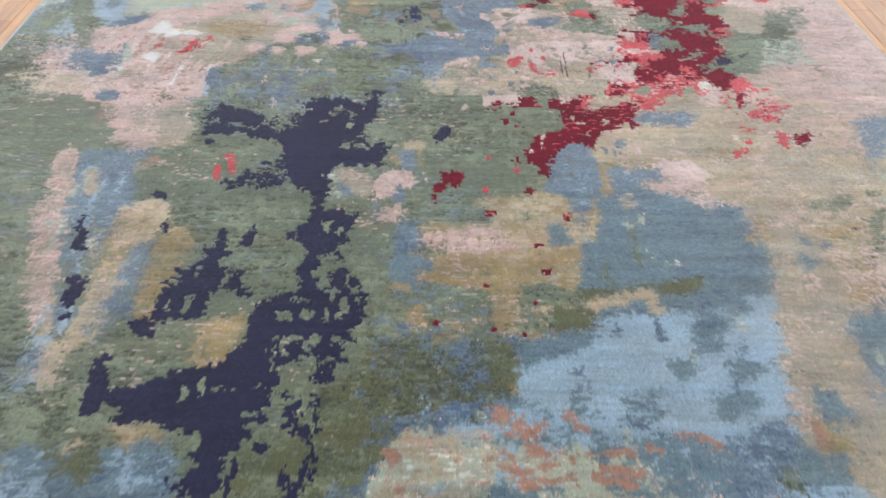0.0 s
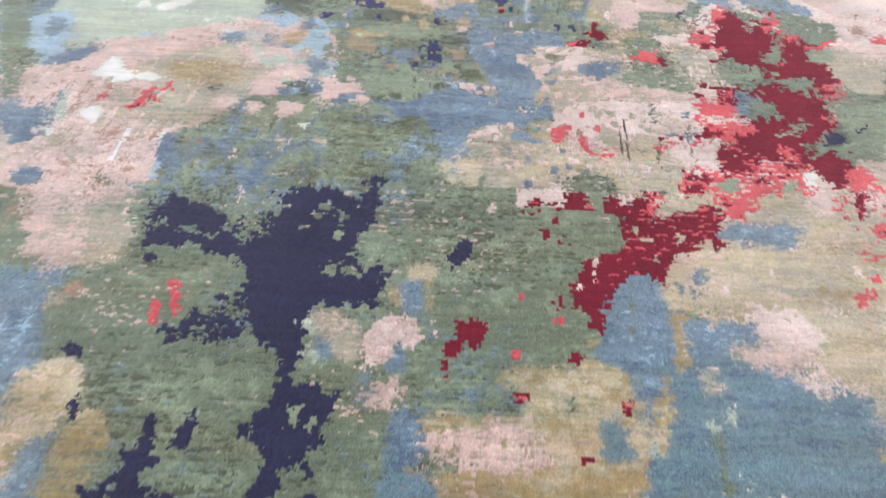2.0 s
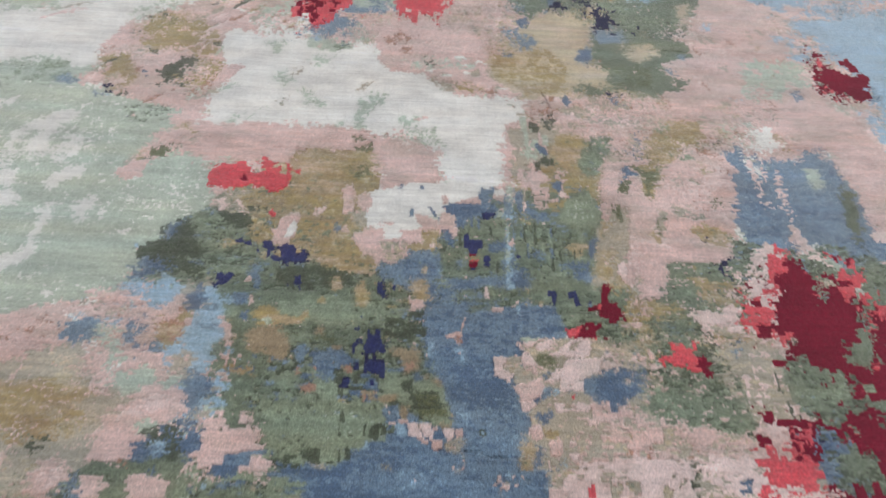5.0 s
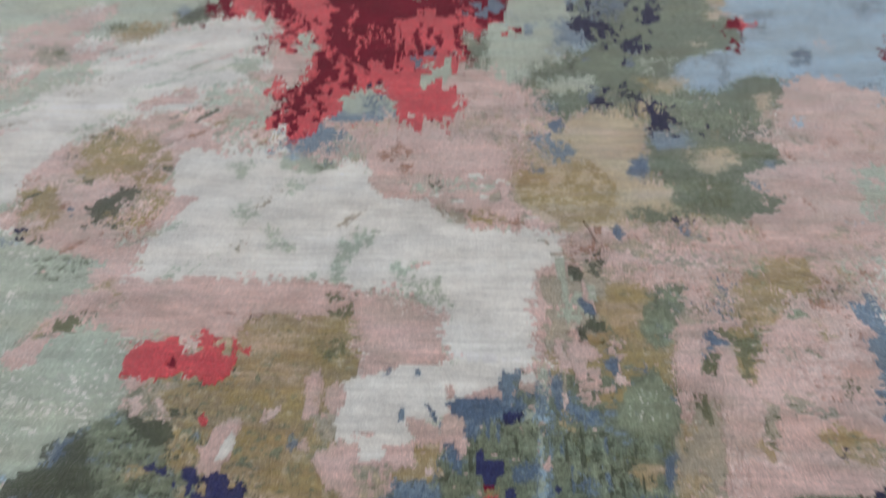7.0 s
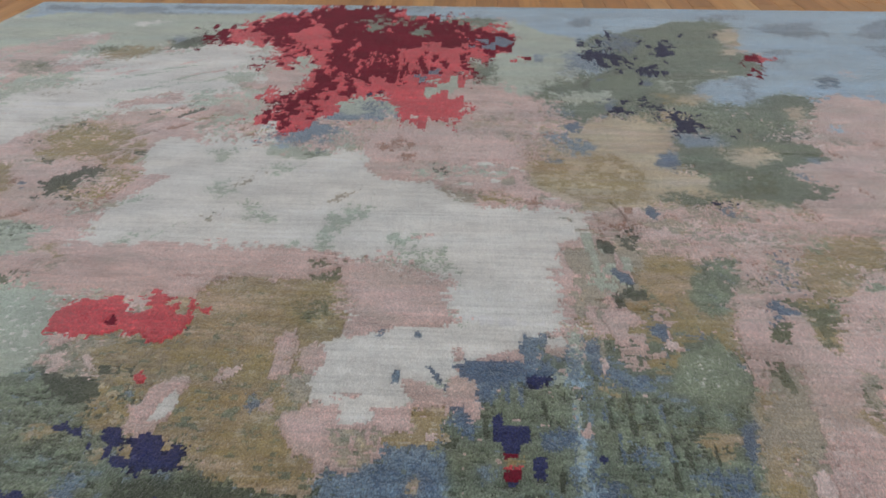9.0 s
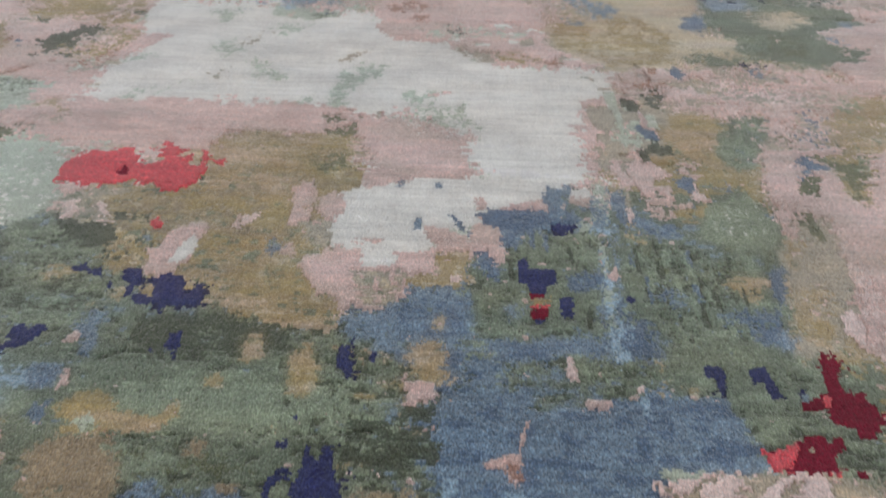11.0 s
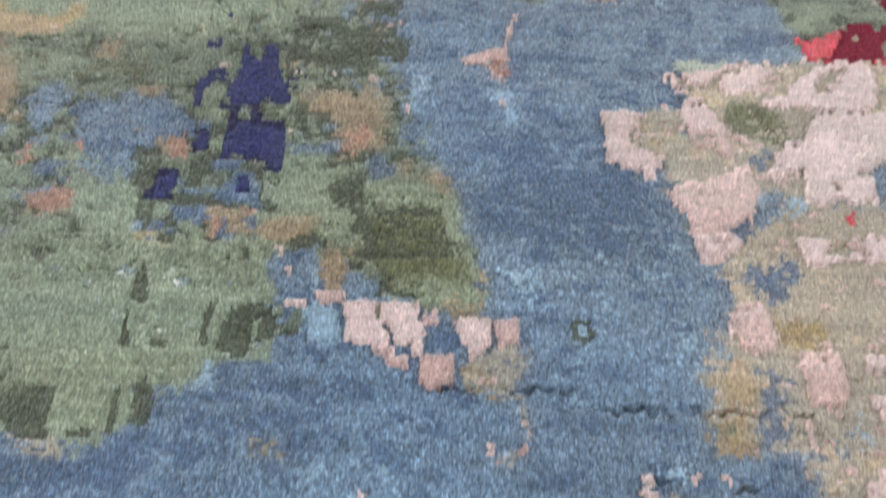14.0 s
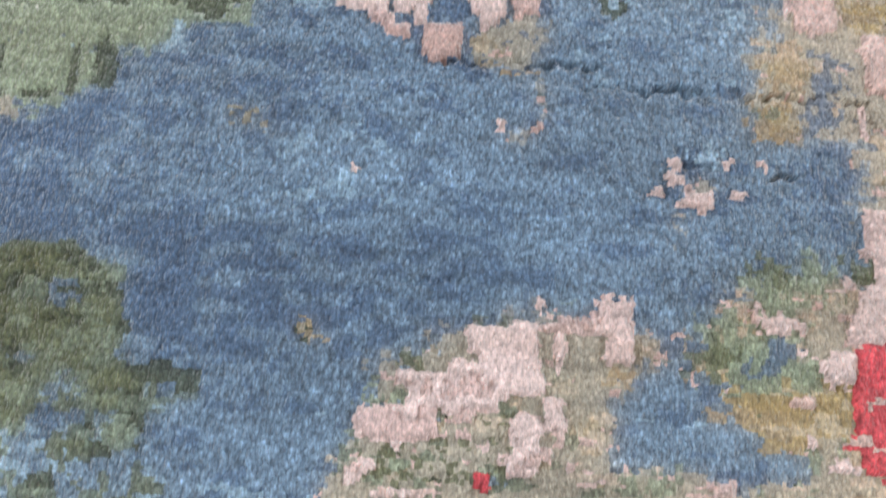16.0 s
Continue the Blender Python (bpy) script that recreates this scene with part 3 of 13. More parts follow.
patch("P", 30, 1, -1336,-279, -1164,-218, -1060,-185, -981,-74, -671,34, -430,-4, -396,-135, -533,-195, -574,-338, -739,-435, -724,-571, -768,-629, -726,-791, -762,-882, -859,-888, -1032,-646, -1095,-767)
patch("W", 15, 0.3, -1079,-352, -852,-243, -749,-573, -943,-622)
patch("T", 20, 1, -822,-684, -752,-680, -700,-820, -756,-838, -811,-781)
patch("B", 15, 0.8, -1141,-400, -1093,-353, -1044,-372, -1037,-456, -1071,-499)
patch("G", 30, 0.8, -1383,-184, -1310,-17, -1231,18, -1145,-191, -1271,-409)
patch("A", 20, 0.8, -1231,18, -1151,53, -1070,-160, -1131,-190)
patch("B", 30, 0.6, -284,-339, -24,-276, 159,-286, -22,-386, -46,-508, -123,-513, -207,-440)
patch("P", 10, 0.9, -396,-233, -298,-214, -267,-305, -343,-310)
patch("K", 20, 0.9, 206,-213, 580,-209, 612,-320, 472,-414, 304,-484, 152,-415, 100,-377, 5,-384)
patch("K", 20, 0.5, 79,-72, 248,-33, 270,-135, 165,-168)
patch("E", 30, 1, -22,-406, 114,-355, 306,-465, 471,-492, 445,-568, 295,-560, 68,-575, -33,-526)
patch("T", 20, 0.5, 18,-464, 442,-436, 435,-551, 194,-566)
patch("G", 15, 0.8, 208,-547, 312,-522, 304,-595, 230,-591)
patch("E", 30, 1, 397,-707, 559,-561, 726,-456, 1002,-418, 1041,-634, 879,-1010, 680,-1056, 578,-1061, 467,-1021, 439,-909, 372,-858, 347,-802)
patch("M", 30, 0.25, 516,-700, 777,-700, 713,-893, 503,-957)
patch("P", 30, 0.6, 493,-906, 633,-871, 679,-997, 666,-1068, 595,-1072, 518,-981)
patch("P", 20, 0.8, 873,-407, 1054,-353, 929,-674, 842,-578, 774,-472)
patch("B", 20, 0.45, 524,-667, 712,-638, 688,-721, 533,-730)
patch("P", 30, 0.8, 1051,233, 1232,187, 1154,-17, 1016,26)
patch("B", 25, 1, 260,-865, 290,-805, 346,-810, 363,-913, 439,-961, 444,-1034, 522,-1006, 598,-1060, 686,-1067, 642,-1271, 265,-1290, 301,-1173, 327,-1130, 256,-1154, 217,-1069)
patch("B", 20, 1, 202,-1023, 301,-968, 315,-1017, 237,-1068)
patch("M", 30, 1, 18,-1080, 118,-1051, 217,-1069, 271,-1111, 276,-1214, 231,-1275, 141,-1296, -83,-1391, -94,-1213, -68,-1171)
patch("S", 15, 0.7, -160,-1100, -120,-1098, -108,-1280, -153,-1273)
patch("G", 30, 1, -1278,-1442, -923,-1310, -325,-1213, -139,-1369, 133,-1430, 115,-1626, -139,-1665, -178,-1851, -492,-1851, -1006,-1907)
patch("T", 30, 1, 670,-1352, 807,-1254, 854,-1358, 799,-1542, 886,-1743, 804,-1898, 655,-1830, 612,-1709, 635,-1557)
patch("E", 30, 1, 698,-1057, 923,-987, 1195,-1027, 1058,-1421, 838,-1423, 793,-1290, 685,-1343, 701,-1180)
patch("M", 20, 0.4, 853,-1097, 1035,-1095, 901,-1391, 830,-1325)
patch("M", 20, 0.6, 625,-1673, 710,-1673, 717,-1798, 638,-1798)
patch("B", 30, 0.8, 820,-1423, 1075,-1389, 911,-1696, 797,-1623)
patch("A", 25, 1, 316,-1428, 435,-1403, 682,-1352, 648,-1486, 616,-1623, 624,-1732, 710,-1898, 504,-1898, 354,-1830, 268,-1778, 138,-1711, 79,-1670, 116,-1613, 125,-1519, 256,-1474)
patch("B", 30, 0.5, 477,-1598, 611,-1624, 613,-1732, 460,-1733)
patch("B", 20, 0.5, 129,-1475, 310,-1428, 263,-1573, 131,-1574)
patch("S", 15, 0.5, -23,-1614, 127,-1613, 79,-1676, -25,-1676)
patch("B", 20, 1, 280,-1147, 452,-1029, 684,-1058, 714,-1199, 680,-1352, 434,-1408, 320,-1372, 268,-1314)
patch("M", 20, 1, -80,-1247, -68,-1191, 69,-1089, 224,-1044, 285,-1106, 279,-1243, 237,-1357, 139,-1366, 106,-1468, 72,-1468, 66,-1367, -79,-1355)
patch("G", 20, 0.3, -67,-1335, 241,-1331, 212,-1459, -67,-1462)
patch("M", 20, 0.4, 137,-1382, 297,-1364, 284,-1444, 140,-1475)
patch("D", 30, 0.8, -199,-1549, -89,-1492, 127,-1490, 105,-1613, -24,-1652, -139,-1659, -194,-1615)
patch("S", 20, 0.35, -44,-1491, 122,-1490, 105,-1613, -45,-1614)
patch("M", 12, 0.3, -101,-1492, 94,-1475, 85,-1601, -88,-1575)
patch("L", 30, 1, -127,-1700, 16,-1688, 75,-1734, 268,-1778, 354,-1830, 504,-1898, -174,-1898, -135,-1746)
patch("E", 20, 0.5, -127,-1712, 76,-1711, 117,-1898, -174,-1898)
patch("B", 30, 0.4, 17,-1676, 365,-1788, 636,-1850, 430,-1898, 66,-1850)
patch("B", 20, 0.7, -270,-1851, -183,-1768, -125,-1746, -178,-1851)
patch("O", 14, 0.7, 251,-1734, 325,-1745, 299,-1820, 245,-1799)
patch("O", 10, 0.7, 385,-1704, 441,-1710, 429,-1735, 384,-1731)
patch("O", 12, 0.4, 71,-1778, 266,-1789, 239,-1830, 67,-1830)
patch("B", 20, 1, -1098,-1749, -820,-1726, -718,-1737, -519,-1747, -465,-1851, -985,-1943)

unravel((0.028, 0.014, 0.008, 0), (0.0105, 0.007, 0.006, 2))

mosaic("PTEK", 0.35, 20, -252,984, -208,1091, 101,1146, 207,1055, 179,696, -4,671, -155,791)
mosaic("PMTE", 0.4, 20, -882,648, -881,820, -606,1074, -514,949, -581,792, -621,627, -747,589)
mosaic("GLMV", 0.4, 18, 122,1206, 288,1686, 623,1846, 702,1701, 682,1075, 579,960, 320,1099)
mosaic("EGMP", 0.35, 18, 197,1081, 405,1103, 637,788, 607,733, 448,709, 187,680, 100,842)
mosaic("PKEL", 0.3, 20, 716,1157, 919,1166, 519,248, 341,239, 345,365, 550,649)
mosaic("AS", 0.25, 30, 116,1882, 1226,1867, 932,1195, 602,1211, 727,1798)
mosaic("PEMV", 0.4, 14, 144,600, 405,612, 353,365, 129,334)
mosaic("LW", 0.3, 30, -1331,1861, -615,1846, -730,1603, -969,1210, -1105,1204, -1324,1581)
patch("L", 20, 0.5, 217,1832, 287,1861, 248,1395, 142,1223, 103,1253)
patch("S", 20, 0.3, -1348,1948, -692,1934, -673,1866, -1295,1879)
patch("W", 8, 0.8, -1032,1345, -999,1415, -962,1485, -946,1433, -970,1355, -1015,1328)
patch("P", 20, 0.5, -1239,1434, -1140,1543, -1056,1568, -945,1465, -1068,1290, -1105,1204)
patch("T", 20, 0.5, -924,956, -830,1011, -665,1129, -596,1047, -595,945, -589,812, -645,676, -794,670)
patch("L", 15, 0.6, -631,1073, -591,1103, -487,974, -487,938, -534,972)
patch("L", 15, 0.7, -621,1192, -520,1212, -469,1080, -535,1050)
patch("P", 12, 0.7, -575,1258, -483,1279, -401,1111, -416,977, -468,951, -510,1051)
patch("W", 10, 0.9, -771,1412, -725,1494, -593,1520, -511,1442, -492,1366, -548,1310, -461,1246, -466,1214, -586,1209, -693,1205, -739,1252)
patch("C", 6, 1, -748,1634, -728,1673, -666,1661, -634,1553, -673,1551, -706,1581)
patch("R", 6, 1, -666,1661, -592,1692, -536,1665, -506,1575, -540,1556, -634,1553)
patch("C", 6, 1, -664,1709, -593,1762, -572,1815, -479,1873, -432,1908, -416,1864, -338,1878, -248,1859, -227,1827, -310,1803, -218,1740, -118,1743, -51,1731, 32,1667, 80,1632, 117,1555, 115,1473, 49,1455, 6,1423, -24,1460, 4,1522, -58,1540, -102,1518, -164,1536, -190,1494, -206,1377, -135,1380, -138,1259, -176,1241, -218,1256, -240,1223, -291,1205, -313,1252, -320,1220, -357,1234, -360,1284, -356,1336, -403,1388, -400,1446, -441,1464, -448,1425, -496,1503, -527,1565, -509,1588, -536,1665, -592,1692)
mosaic("RCCL", 0.35, 16, -664,1709, -424,1864, 32,1667, 117,1526, 6,1423, -136,1243, -291,1205, -501,1403)
patch("R", 6, 0.9, -516,1461, -466,1504, -414,1407, -416,1351, -463,1367, -507,1396)
patch("R", 6, 0.95, -310,1236, -243,1239, -165,1258, -109,1244, -52,1178, 13,1142, 2,1100, -22,1071, -43,1023, -119,1067, -148,1107, -166,1156, -283,1160)
patch("R", 6, 0.95, -400,1216, -360,1284, -317,1204, -314,1059, -337,993, -369,979, -427,1041, -419,1082, -394,1083)
patch("C", 5, 1, -388,1164, -356,1166, -351,1113, -357,1031, -372,992, -390,1016, -388,1083)
patch("G", 6, 0.7, -124,1418, 6,1423, -6,1349, -119,1363)
patch("G", 6, 0.6, -119,1363, -35,1366, -32,1307, -114,1303)
patch("L", 10, 0.8, -543,1565, -400,1407, -363,1300, -403,1232, -464,1314)
patch("B", 10, 0.6, -381,979, -337,993, -271,1022, -273,971, -315,945, -358,932)
patch("G", 8, 0.6, 14,1773, 98,1786, 97,1717, -1,1713)
patch("L", 20, 0.35, 276,1733, 744,1799, 602,1211, 223,1109)
patch("N", 5, 1, 389,1116, 427,1123, 470,1097, 467,1066, 443,1026, 408,1025, 426,1059, 446,1070, 417,1101)
patch("N", 5, 0.9, 295,1145, 335,1164, 362,1157, 347,1120, 298,1123)
patch("P", 20, 0.4, 690,1655, 847,1616, 748,1311, 641,1307)
patch("L", 15, 0.4, 351,1329, 507,1301, 444,1118, 338,1142)
patch("B", 12, 0.8, 359,906, 397,908, 381,854, 350,857)
patch("B", 10, 0.8, 210,956, 241,946, 234,907, 207,911)
patch("B", 10, 0.5, 398,1000, 484,980, 470,944, 404,919)
patch("V", 15, 0.5, 402,855, 507,820, 623,778, 601,741, 462,726, 400,796)
patch("M", 12, 1, 454,480, 482,532, 512,560, 529,610, 588,628, 618,593, 604,557, 558,549, 544,509, 490,470, 506,448, 490,413, 456,360, 452,390, 459,423)
patch("O", 8, 0.4, 185,656, 251,663, 255,620, 191,617)
patch("T", 15, 0.4, 187,573, 262,605, 250,471, 204,422, 176,455)
patch("L", 12, 0.6, -145,586, -91,589, -66,519, -119,530)
patch("L", 10, 0.4, -425,566, -200,587, -196,566, -410,551)
patch("L", 12, 0.4, -391,885, -280,889, -258,837, -355,832)
mosaic("PKTW", 0.35, 14, -213,554, 2,498, 10,318, -95,363, -180,308)
mosaic("LPKW", 0.3, 14, -195,345, 20,319, 14,224, -138,131, -186,214)
mosaic("MEPY", 0.35, 14, -541,477, -205,494, -119,131, -229,126, -476,281)
mosaic("GDSV", 0.4, 14, -607,118, -507,286, -275,177, -118,121, -18,-16, -110,-88, -370,-100)
mosaic("GVMS", 0.4, 12, 21,294, 330,334, 327,133, 205,49, 118,133)
mosaic("PKTM", 0.4, 14, 356,386, 652,481, 629,301, 449,61, 364,76)
patch("S", 10, 0.6, -616,117, -596,194, -548,196, -548,110, -577,88)
patch("D", 20, 0.6, -566,162, -512,268, -469,258, -423,158, -469,94, -539,111)
patch("B", 8, 0.7, -656,126, -590,150, -572,99, -601,77)
patch("A", 12, 0.8, -619,76, -559,89, -564,50, -608,47)
patch("P", 12, 0.8, -564,50, -505,62, -490,15, -538,4)
patch("P", 12, 0.7, -663,7, -618,28, -539,32, -559,-33, -640,-46)
patch("N", 3, 1, -334,185, -302,188, -294,167, -274,177, -270,147, -305,138, -329,142, -345,150, -349,168, -325,163)
patch("N", 3, 0.9, -368,188, -355,192, -342,157, -357,162)
patch("N", 3, 1, -448,100, -441,107, -409,109, -409,101, -429,96, -421,78, -438,73)
patch("S", 8, 0.7, 10,312, 70,333, 90,310, 130,312, 119,275, 71,261, 21,282)
patch("B", 6, 0.8, 79,372, 105,367, 105,317, 82,315)
patch("K", 10, 0.7, 438,327, 506,319, 469,225, 467,160, 442,70, 372,67, 397,178)
patch("T", 12, 0.6, 397,178, 445,191, 428,148, 378,116)
patch("M", 12, 0.6, 448,213, 526,227, 500,102, 456,100)
patch("P", 10, 0.8, 568,165, 623,168, 596,97, 562,105)
patch("M", 15, 0.7, 306,195, 362,197, 386,106, 359,39, 398,14, 330,10, 327,55, 325,113)
patch("L", 6, 0.8, 609,300, 634,301, 644,211, 621,197, 607,254)
mosaic("PKTAL", 0.4, 20, -934,-12, -714,47, -427,26, -367,-210, -276,-296, -474,-374, -744,-449)
mosaic("GDSMV", 0.4, 16, -414,-38, -117,108, -16,95, 26,-195, -131,-278, -364,-169)
mosaic("SGBDV", 0.45, 14, -777,-502, -574,-378, -300,-333, -126,-428, -189,-541, -751,-559)
mosaic("BSG", 0.3, 14, -267,-283, 27,-234, 134,-268, -11,-386, -24,-526, -190,-531)
mosaic("KTPE", 0.45, 14, 191,-13, 381,-20, 553,-201, 537,-507, 13,-534, -28,-446, 184,-315)
mosaic("PTMEK", 0.35, 18, 185,693, 622,773, 758,544, 458,326, 345,300)
mosaic("GMPT", 0.45, 14, 339,240, 674,256, 618,21, 379,-36)
mosaic("BSLP", 0.25, 14, 673,527, 902,527, 958,192, 806,204, 632,187)
mosaic("PKLE", 0.3, 20, 684,925, 992,943, 1262,344, 997,157, 902,527, 683,540)
patch("W", 12, 0.8, -1020,826, -912,959, -888,994, -910,895, -929,772, -994,774)
patch("S", 10, 0.6, -581,198, -556,258, -512,240, -557,106, -597,70, -599,123)
patch("A", 10, 0.6, -885,662, -828,679, -832,638)
patch("T", 15, 0.6, -905,774, -795,966, -636,943, -616,704, -778,723)
patch("P", 12, 0.8, -717,377, -708,469, -669,543, -502,527, -341,536, -220,518, -217,482, -419,472, -552,419, -636,472, -689,400)
patch("R", 3, 1, -525,360, -522,397, -480,415, -447,431, -435,386, -407,388, -419,455, -398,449, -379,405, -346,422, -342,395, -349,351, -377,328, -392,360, -439,351, -514,343)
patch("A", 10, 0.7, -721,-3, -674,-1, -661,-40, -700,-50)
patch("P", 15, 1, -913,-59, -857,-25, -786,11, -723,39, -698,-2, -706,-65, -826,-101, -888,-118)
patch("P", 8, 1, -389,-282, -376,-217, -346,-202, -315,-221, -301,-259, -280,-271, -266,-302, -299,-285, -350,-293, -379,-294)
patch("B", 6, 0.9, -417,-128, -396,-120, -375,-141, -393,-163, -413,-157)
patch("B", 6, 0.8, -350,-293, -320,-285, -316,-334, -336,-334)
patch("D", 8, 0.7, -277,-226, -236,-205, -224,-257, -236,-282, -274,-277)
patch("M", 8, 0.6, -427,26, -267,17, -284,-32, -361,-67)
patch("M", 6, 0.8, -59,93, -28,95, -29,43, -51,42)
patch("B", 20, 0.8, -162,-279, -16,-236, 134,-256, 131,-341, 29,-356, -29,-425, -64,-478, -124,-449, -111,-384, -163,-363)
patch("T", 10, 0.8, 10,-413, 89,-388, 79,-442, 31,-475)
patch("K", 6, 0.8, 106,-70, 165,-68, 140,-106, 111,-100)
patch("K", 10, 0.9, 179,-21, 287,-9, 318,-54, 290,-100, 209,-103, 183,-59)
patch("P", 10, 0.8, 251,-145, 318,-149, 345,-196, 245,-213)
patch("B", 8, 0.8, 264,-130, 327,-76, 368,-111, 304,-170)
patch("P", 15, 1, 246,-200, 358,-182, 542,-202, 538,-266, 239,-277)
patch("T", 12, 0.8, 352,-367, 425,-409, 437,-491, 349,-514, 300,-455)
patch("R", 5, 0.95, 178,-379, 191,-362, 218,-344, 233,-347, 216,-372, 218,-405, 198,-401, 178,-415)
patch("R", 4, 0.8, 253,-447, 282,-451, 312,-439, 334,-439, 315,-457, 271,-463)
patch("R", 5, 0.85, 595,53, 653,64, 675,32, 650,7, 603,13, 583,20)
patch("C", 6, 1, 768,121, 792,157, 809,131, 805,96, 815,71, 801,45, 781,61, 767,94)
patch("C", 6, 1, 593,-173, 617,-165, 634,-185, 655,-191, 672,-170, 701,-182, 732,-154, 736,-125, 767,-117, 771,-138, 746,-180, 780,-179, 807,-164, 826,-204, 847,-176, 859,-203, 915,-174, 776,-519, 532,-527, 555,-457, 621,-413, 626,-380, 658,-357, 682,-297, 645,-299, 627,-287, 663,-274, 653,-236, 620,-238, 612,-185)
patch("C", 6, 1, 821,14, 851,31, 869,82, 879,41, 922,59, 993,21, 915,-174, 863,-135, 822,-122, 797,-94, 830,-33)
patch("R", 5, 0.9, 853,102, 890,108, 872,57, 847,56)
mosaic("RGCD", 0.2, 14, 689,208, 859,206, 957,52, 746,-501, 537,-507, 656,-298, 593,-173)
patch("C", 3, 1, 315,110, 333,119, 327,67, 343,59, 356,46, 339,26, 313,28, 306,54, 284,57, 289,70, 310,71)
patch("C", 3, 1, 263,-6, 283,15, 309,25, 299,-5, 295,-24, 280,-17)
patch("N", 4, 0.9, 561,193, 590,204, 586,166, 562,153)
patch("M", 15, 0.6, 255,567, 393,599, 359,301, 250,296)
patch("M", 15, 0.7, 360,94, 476,117, 480,0, 384,-5)
patch("G", 15, 0.6, 236,517, 350,475, 325,240, 220,254)
patch("P", 12, 0.7, 390,574, 462,553, 439,389, 383,387)
patch("K", 10, 0.8, 466,380, 594,464, 667,468, 655,378, 571,342, 475,348)
patch("P", 12, 0.8, 414,304, 513,329, 476,117, 418,62, 388,113)
patch("B", 12, 0.9, 670,515, 726,471, 722,339, 790,242, 774,184, 696,237, 634,196, 634,314)
patch("B", 12, 0.9, 750,449, 898,515, 925,413, 932,268, 958,192, 919,154, 866,188, 817,243, 753,299)
patch("W", 3, 0.9, 684,528, 693,528, 706,447, 696,435)
patch("W", 3, 0.9, 698,528, 707,529, 722,425, 715,425)
patch("L", 5, 0.8, 620,313, 636,294, 647,197, 629,187)
patch("P", 4, 0.8, 708,338, 730,319, 779,203, 805,158, 790,152, 747,230)
patch("L", 15, 0.6, 796,901, 919,923, 907,817, 817,783)
patch("W", 12, 0.6, 722,579, 786,594, 782,521, 725,530)
patch("C", 4, 1, 973,936, 999,937, 1004,897, 1037,869, 995,837, 1060,811, 1091,857, 1064,901, 1052,915, 1102,863, 1110,814, 1079,784, 1090,756, 1065,727, 1035,734, 1038,767, 973,764, 965,820)
patch("M", 12, 0.5, 128,956, 345,906, 331,757, 123,745)
patch("G", 12, 0.5, 412,909, 514,915, 611,801, 523,753, 431,791)
patch("B", 6, 0.8, 346,921, 398,934, 388,871, 350,869)
patch("N", 3, 0.8, 412,733, 433,740, 429,701, 413,700)
patch("D", 50, 0.45, -600,-1950, 20,-1950, 50,-1400, -50,-900, -100,-250, -500,-300, -450,-1000)
mosaic("PKTW", 0.35, 16, -1281,-275, -671,34, -430,-4, -574,-338, -715,-791, -859,-888)
mosaic("GVDS", 0.35, 14, -917,-905, -726,-434, -255,-596, 197,-529, 174,-841, -144,-1054, -726,-1337)
mosaic("EPTMK", 0.4, 16, 397,-707, 726,-456, 1002,-418, 761,-1052, 578,-1061, 439,-909)
mosaic("BSG", 0.3, 14, -284,-339, 160,-263, -20,-506, -200,-518)
mosaic("KPTR", 0.3, 12, 74,-292, 627,-252, 458,-493, 144,-570)
patch("A", 15, 0.8, -1201,-37, -1182,51, -1143,54, -1104,-29, -1113,-125, -1141,-166)
patch("S", 10, 0.7, -1098,-163, -1016,-104, -1009,-143, -1058,-190)
patch("B", 12, 0.7, -1079,-318, -1038,-280, -1017,-370, -1024,-455, -1063,-488, -1097,-439)
patch("K", 12, 0.4, -1079,-352, -859,-267, -798,-539, -933,-585)
patch("T", 10, 0.8, -834,-685, -763,-646, -725,-744, -700,-820, -756,-838)
patch("P", 6, 0.9, -570,-258, -521,-242, -501,-299, -526,-367, -551,-347)
patch("P", 6, 1, -394,-268, -384,-220, -329,-197, -286,-260, -266,-316, -316,-302, -359,-296)
patch("P", 12, 0.9, -600,-150, -461,-101, -439,-188, -528,-219, -576,-198)
patch("A", 10, 0.7, -476,-7, -419,25, -411,-136, -425,-235, -450,-164)
patch("B", 15, 0.7, -292,-394, -218,-313, -94,-281, 5,-297, 145,-287, 73,-347, -22,-386, -33,-507, -85,-510, -141,-435, -205,-460)
patch("B", 12, 0.8, -205,-460, -114,-443, -136,-514, -187,-517)
patch("B", 20, 0.9, -28,28, 113,39, 235,-7, 141,-41, 106,-172, 33,-202, 4,-78)
patch("G", 15, 0.7, -367,-132, -251,-98, -129,-140, -11,-105, 19,-203, -123,-260, -278,-271)
patch("P", 8, 0.8, -53,-208, 48,-201, 33,-249, -38,-249)
patch("N", 3, 0.8, -437,97, -399,91, -400,61, -427,59)
patch("N", 4, 0.7, -316,168, -268,172, -273,140, -313,137)
patch("K", 12, 0.9, 170,-329, 327,-285, 558,-246, 634,-286, 554,-335, 442,-353, 440,-446, 334,-453, 230,-434, 207,-391)
patch("P", 12, 0.7, 219,-224, 548,-223, 537,-281, 213,-304)
patch("T", 12, 0.8, -35,-428, 72,-400, 177,-434, 211,-510, 119,-571, 31,-540)
patch("K", 10, 0.6, 5,-405, 86,-367, 72,-421, 18,-464)
patch("G", 12, 0.8, 216,-528, 276,-505, 321,-558, 292,-587, 231,-573)
patch("R", 3, 1, 173,-393, 188,-367, 209,-357, 209,-401, 178,-417)
patch("R", 3, 0.8, 236,-401, 254,-408, 269,-444, 320,-436, 314,-456, 254,-464)
patch("R", 4, 0.9, 425,-59, 464,-22, 502,-27, 502,-53, 457,-70)
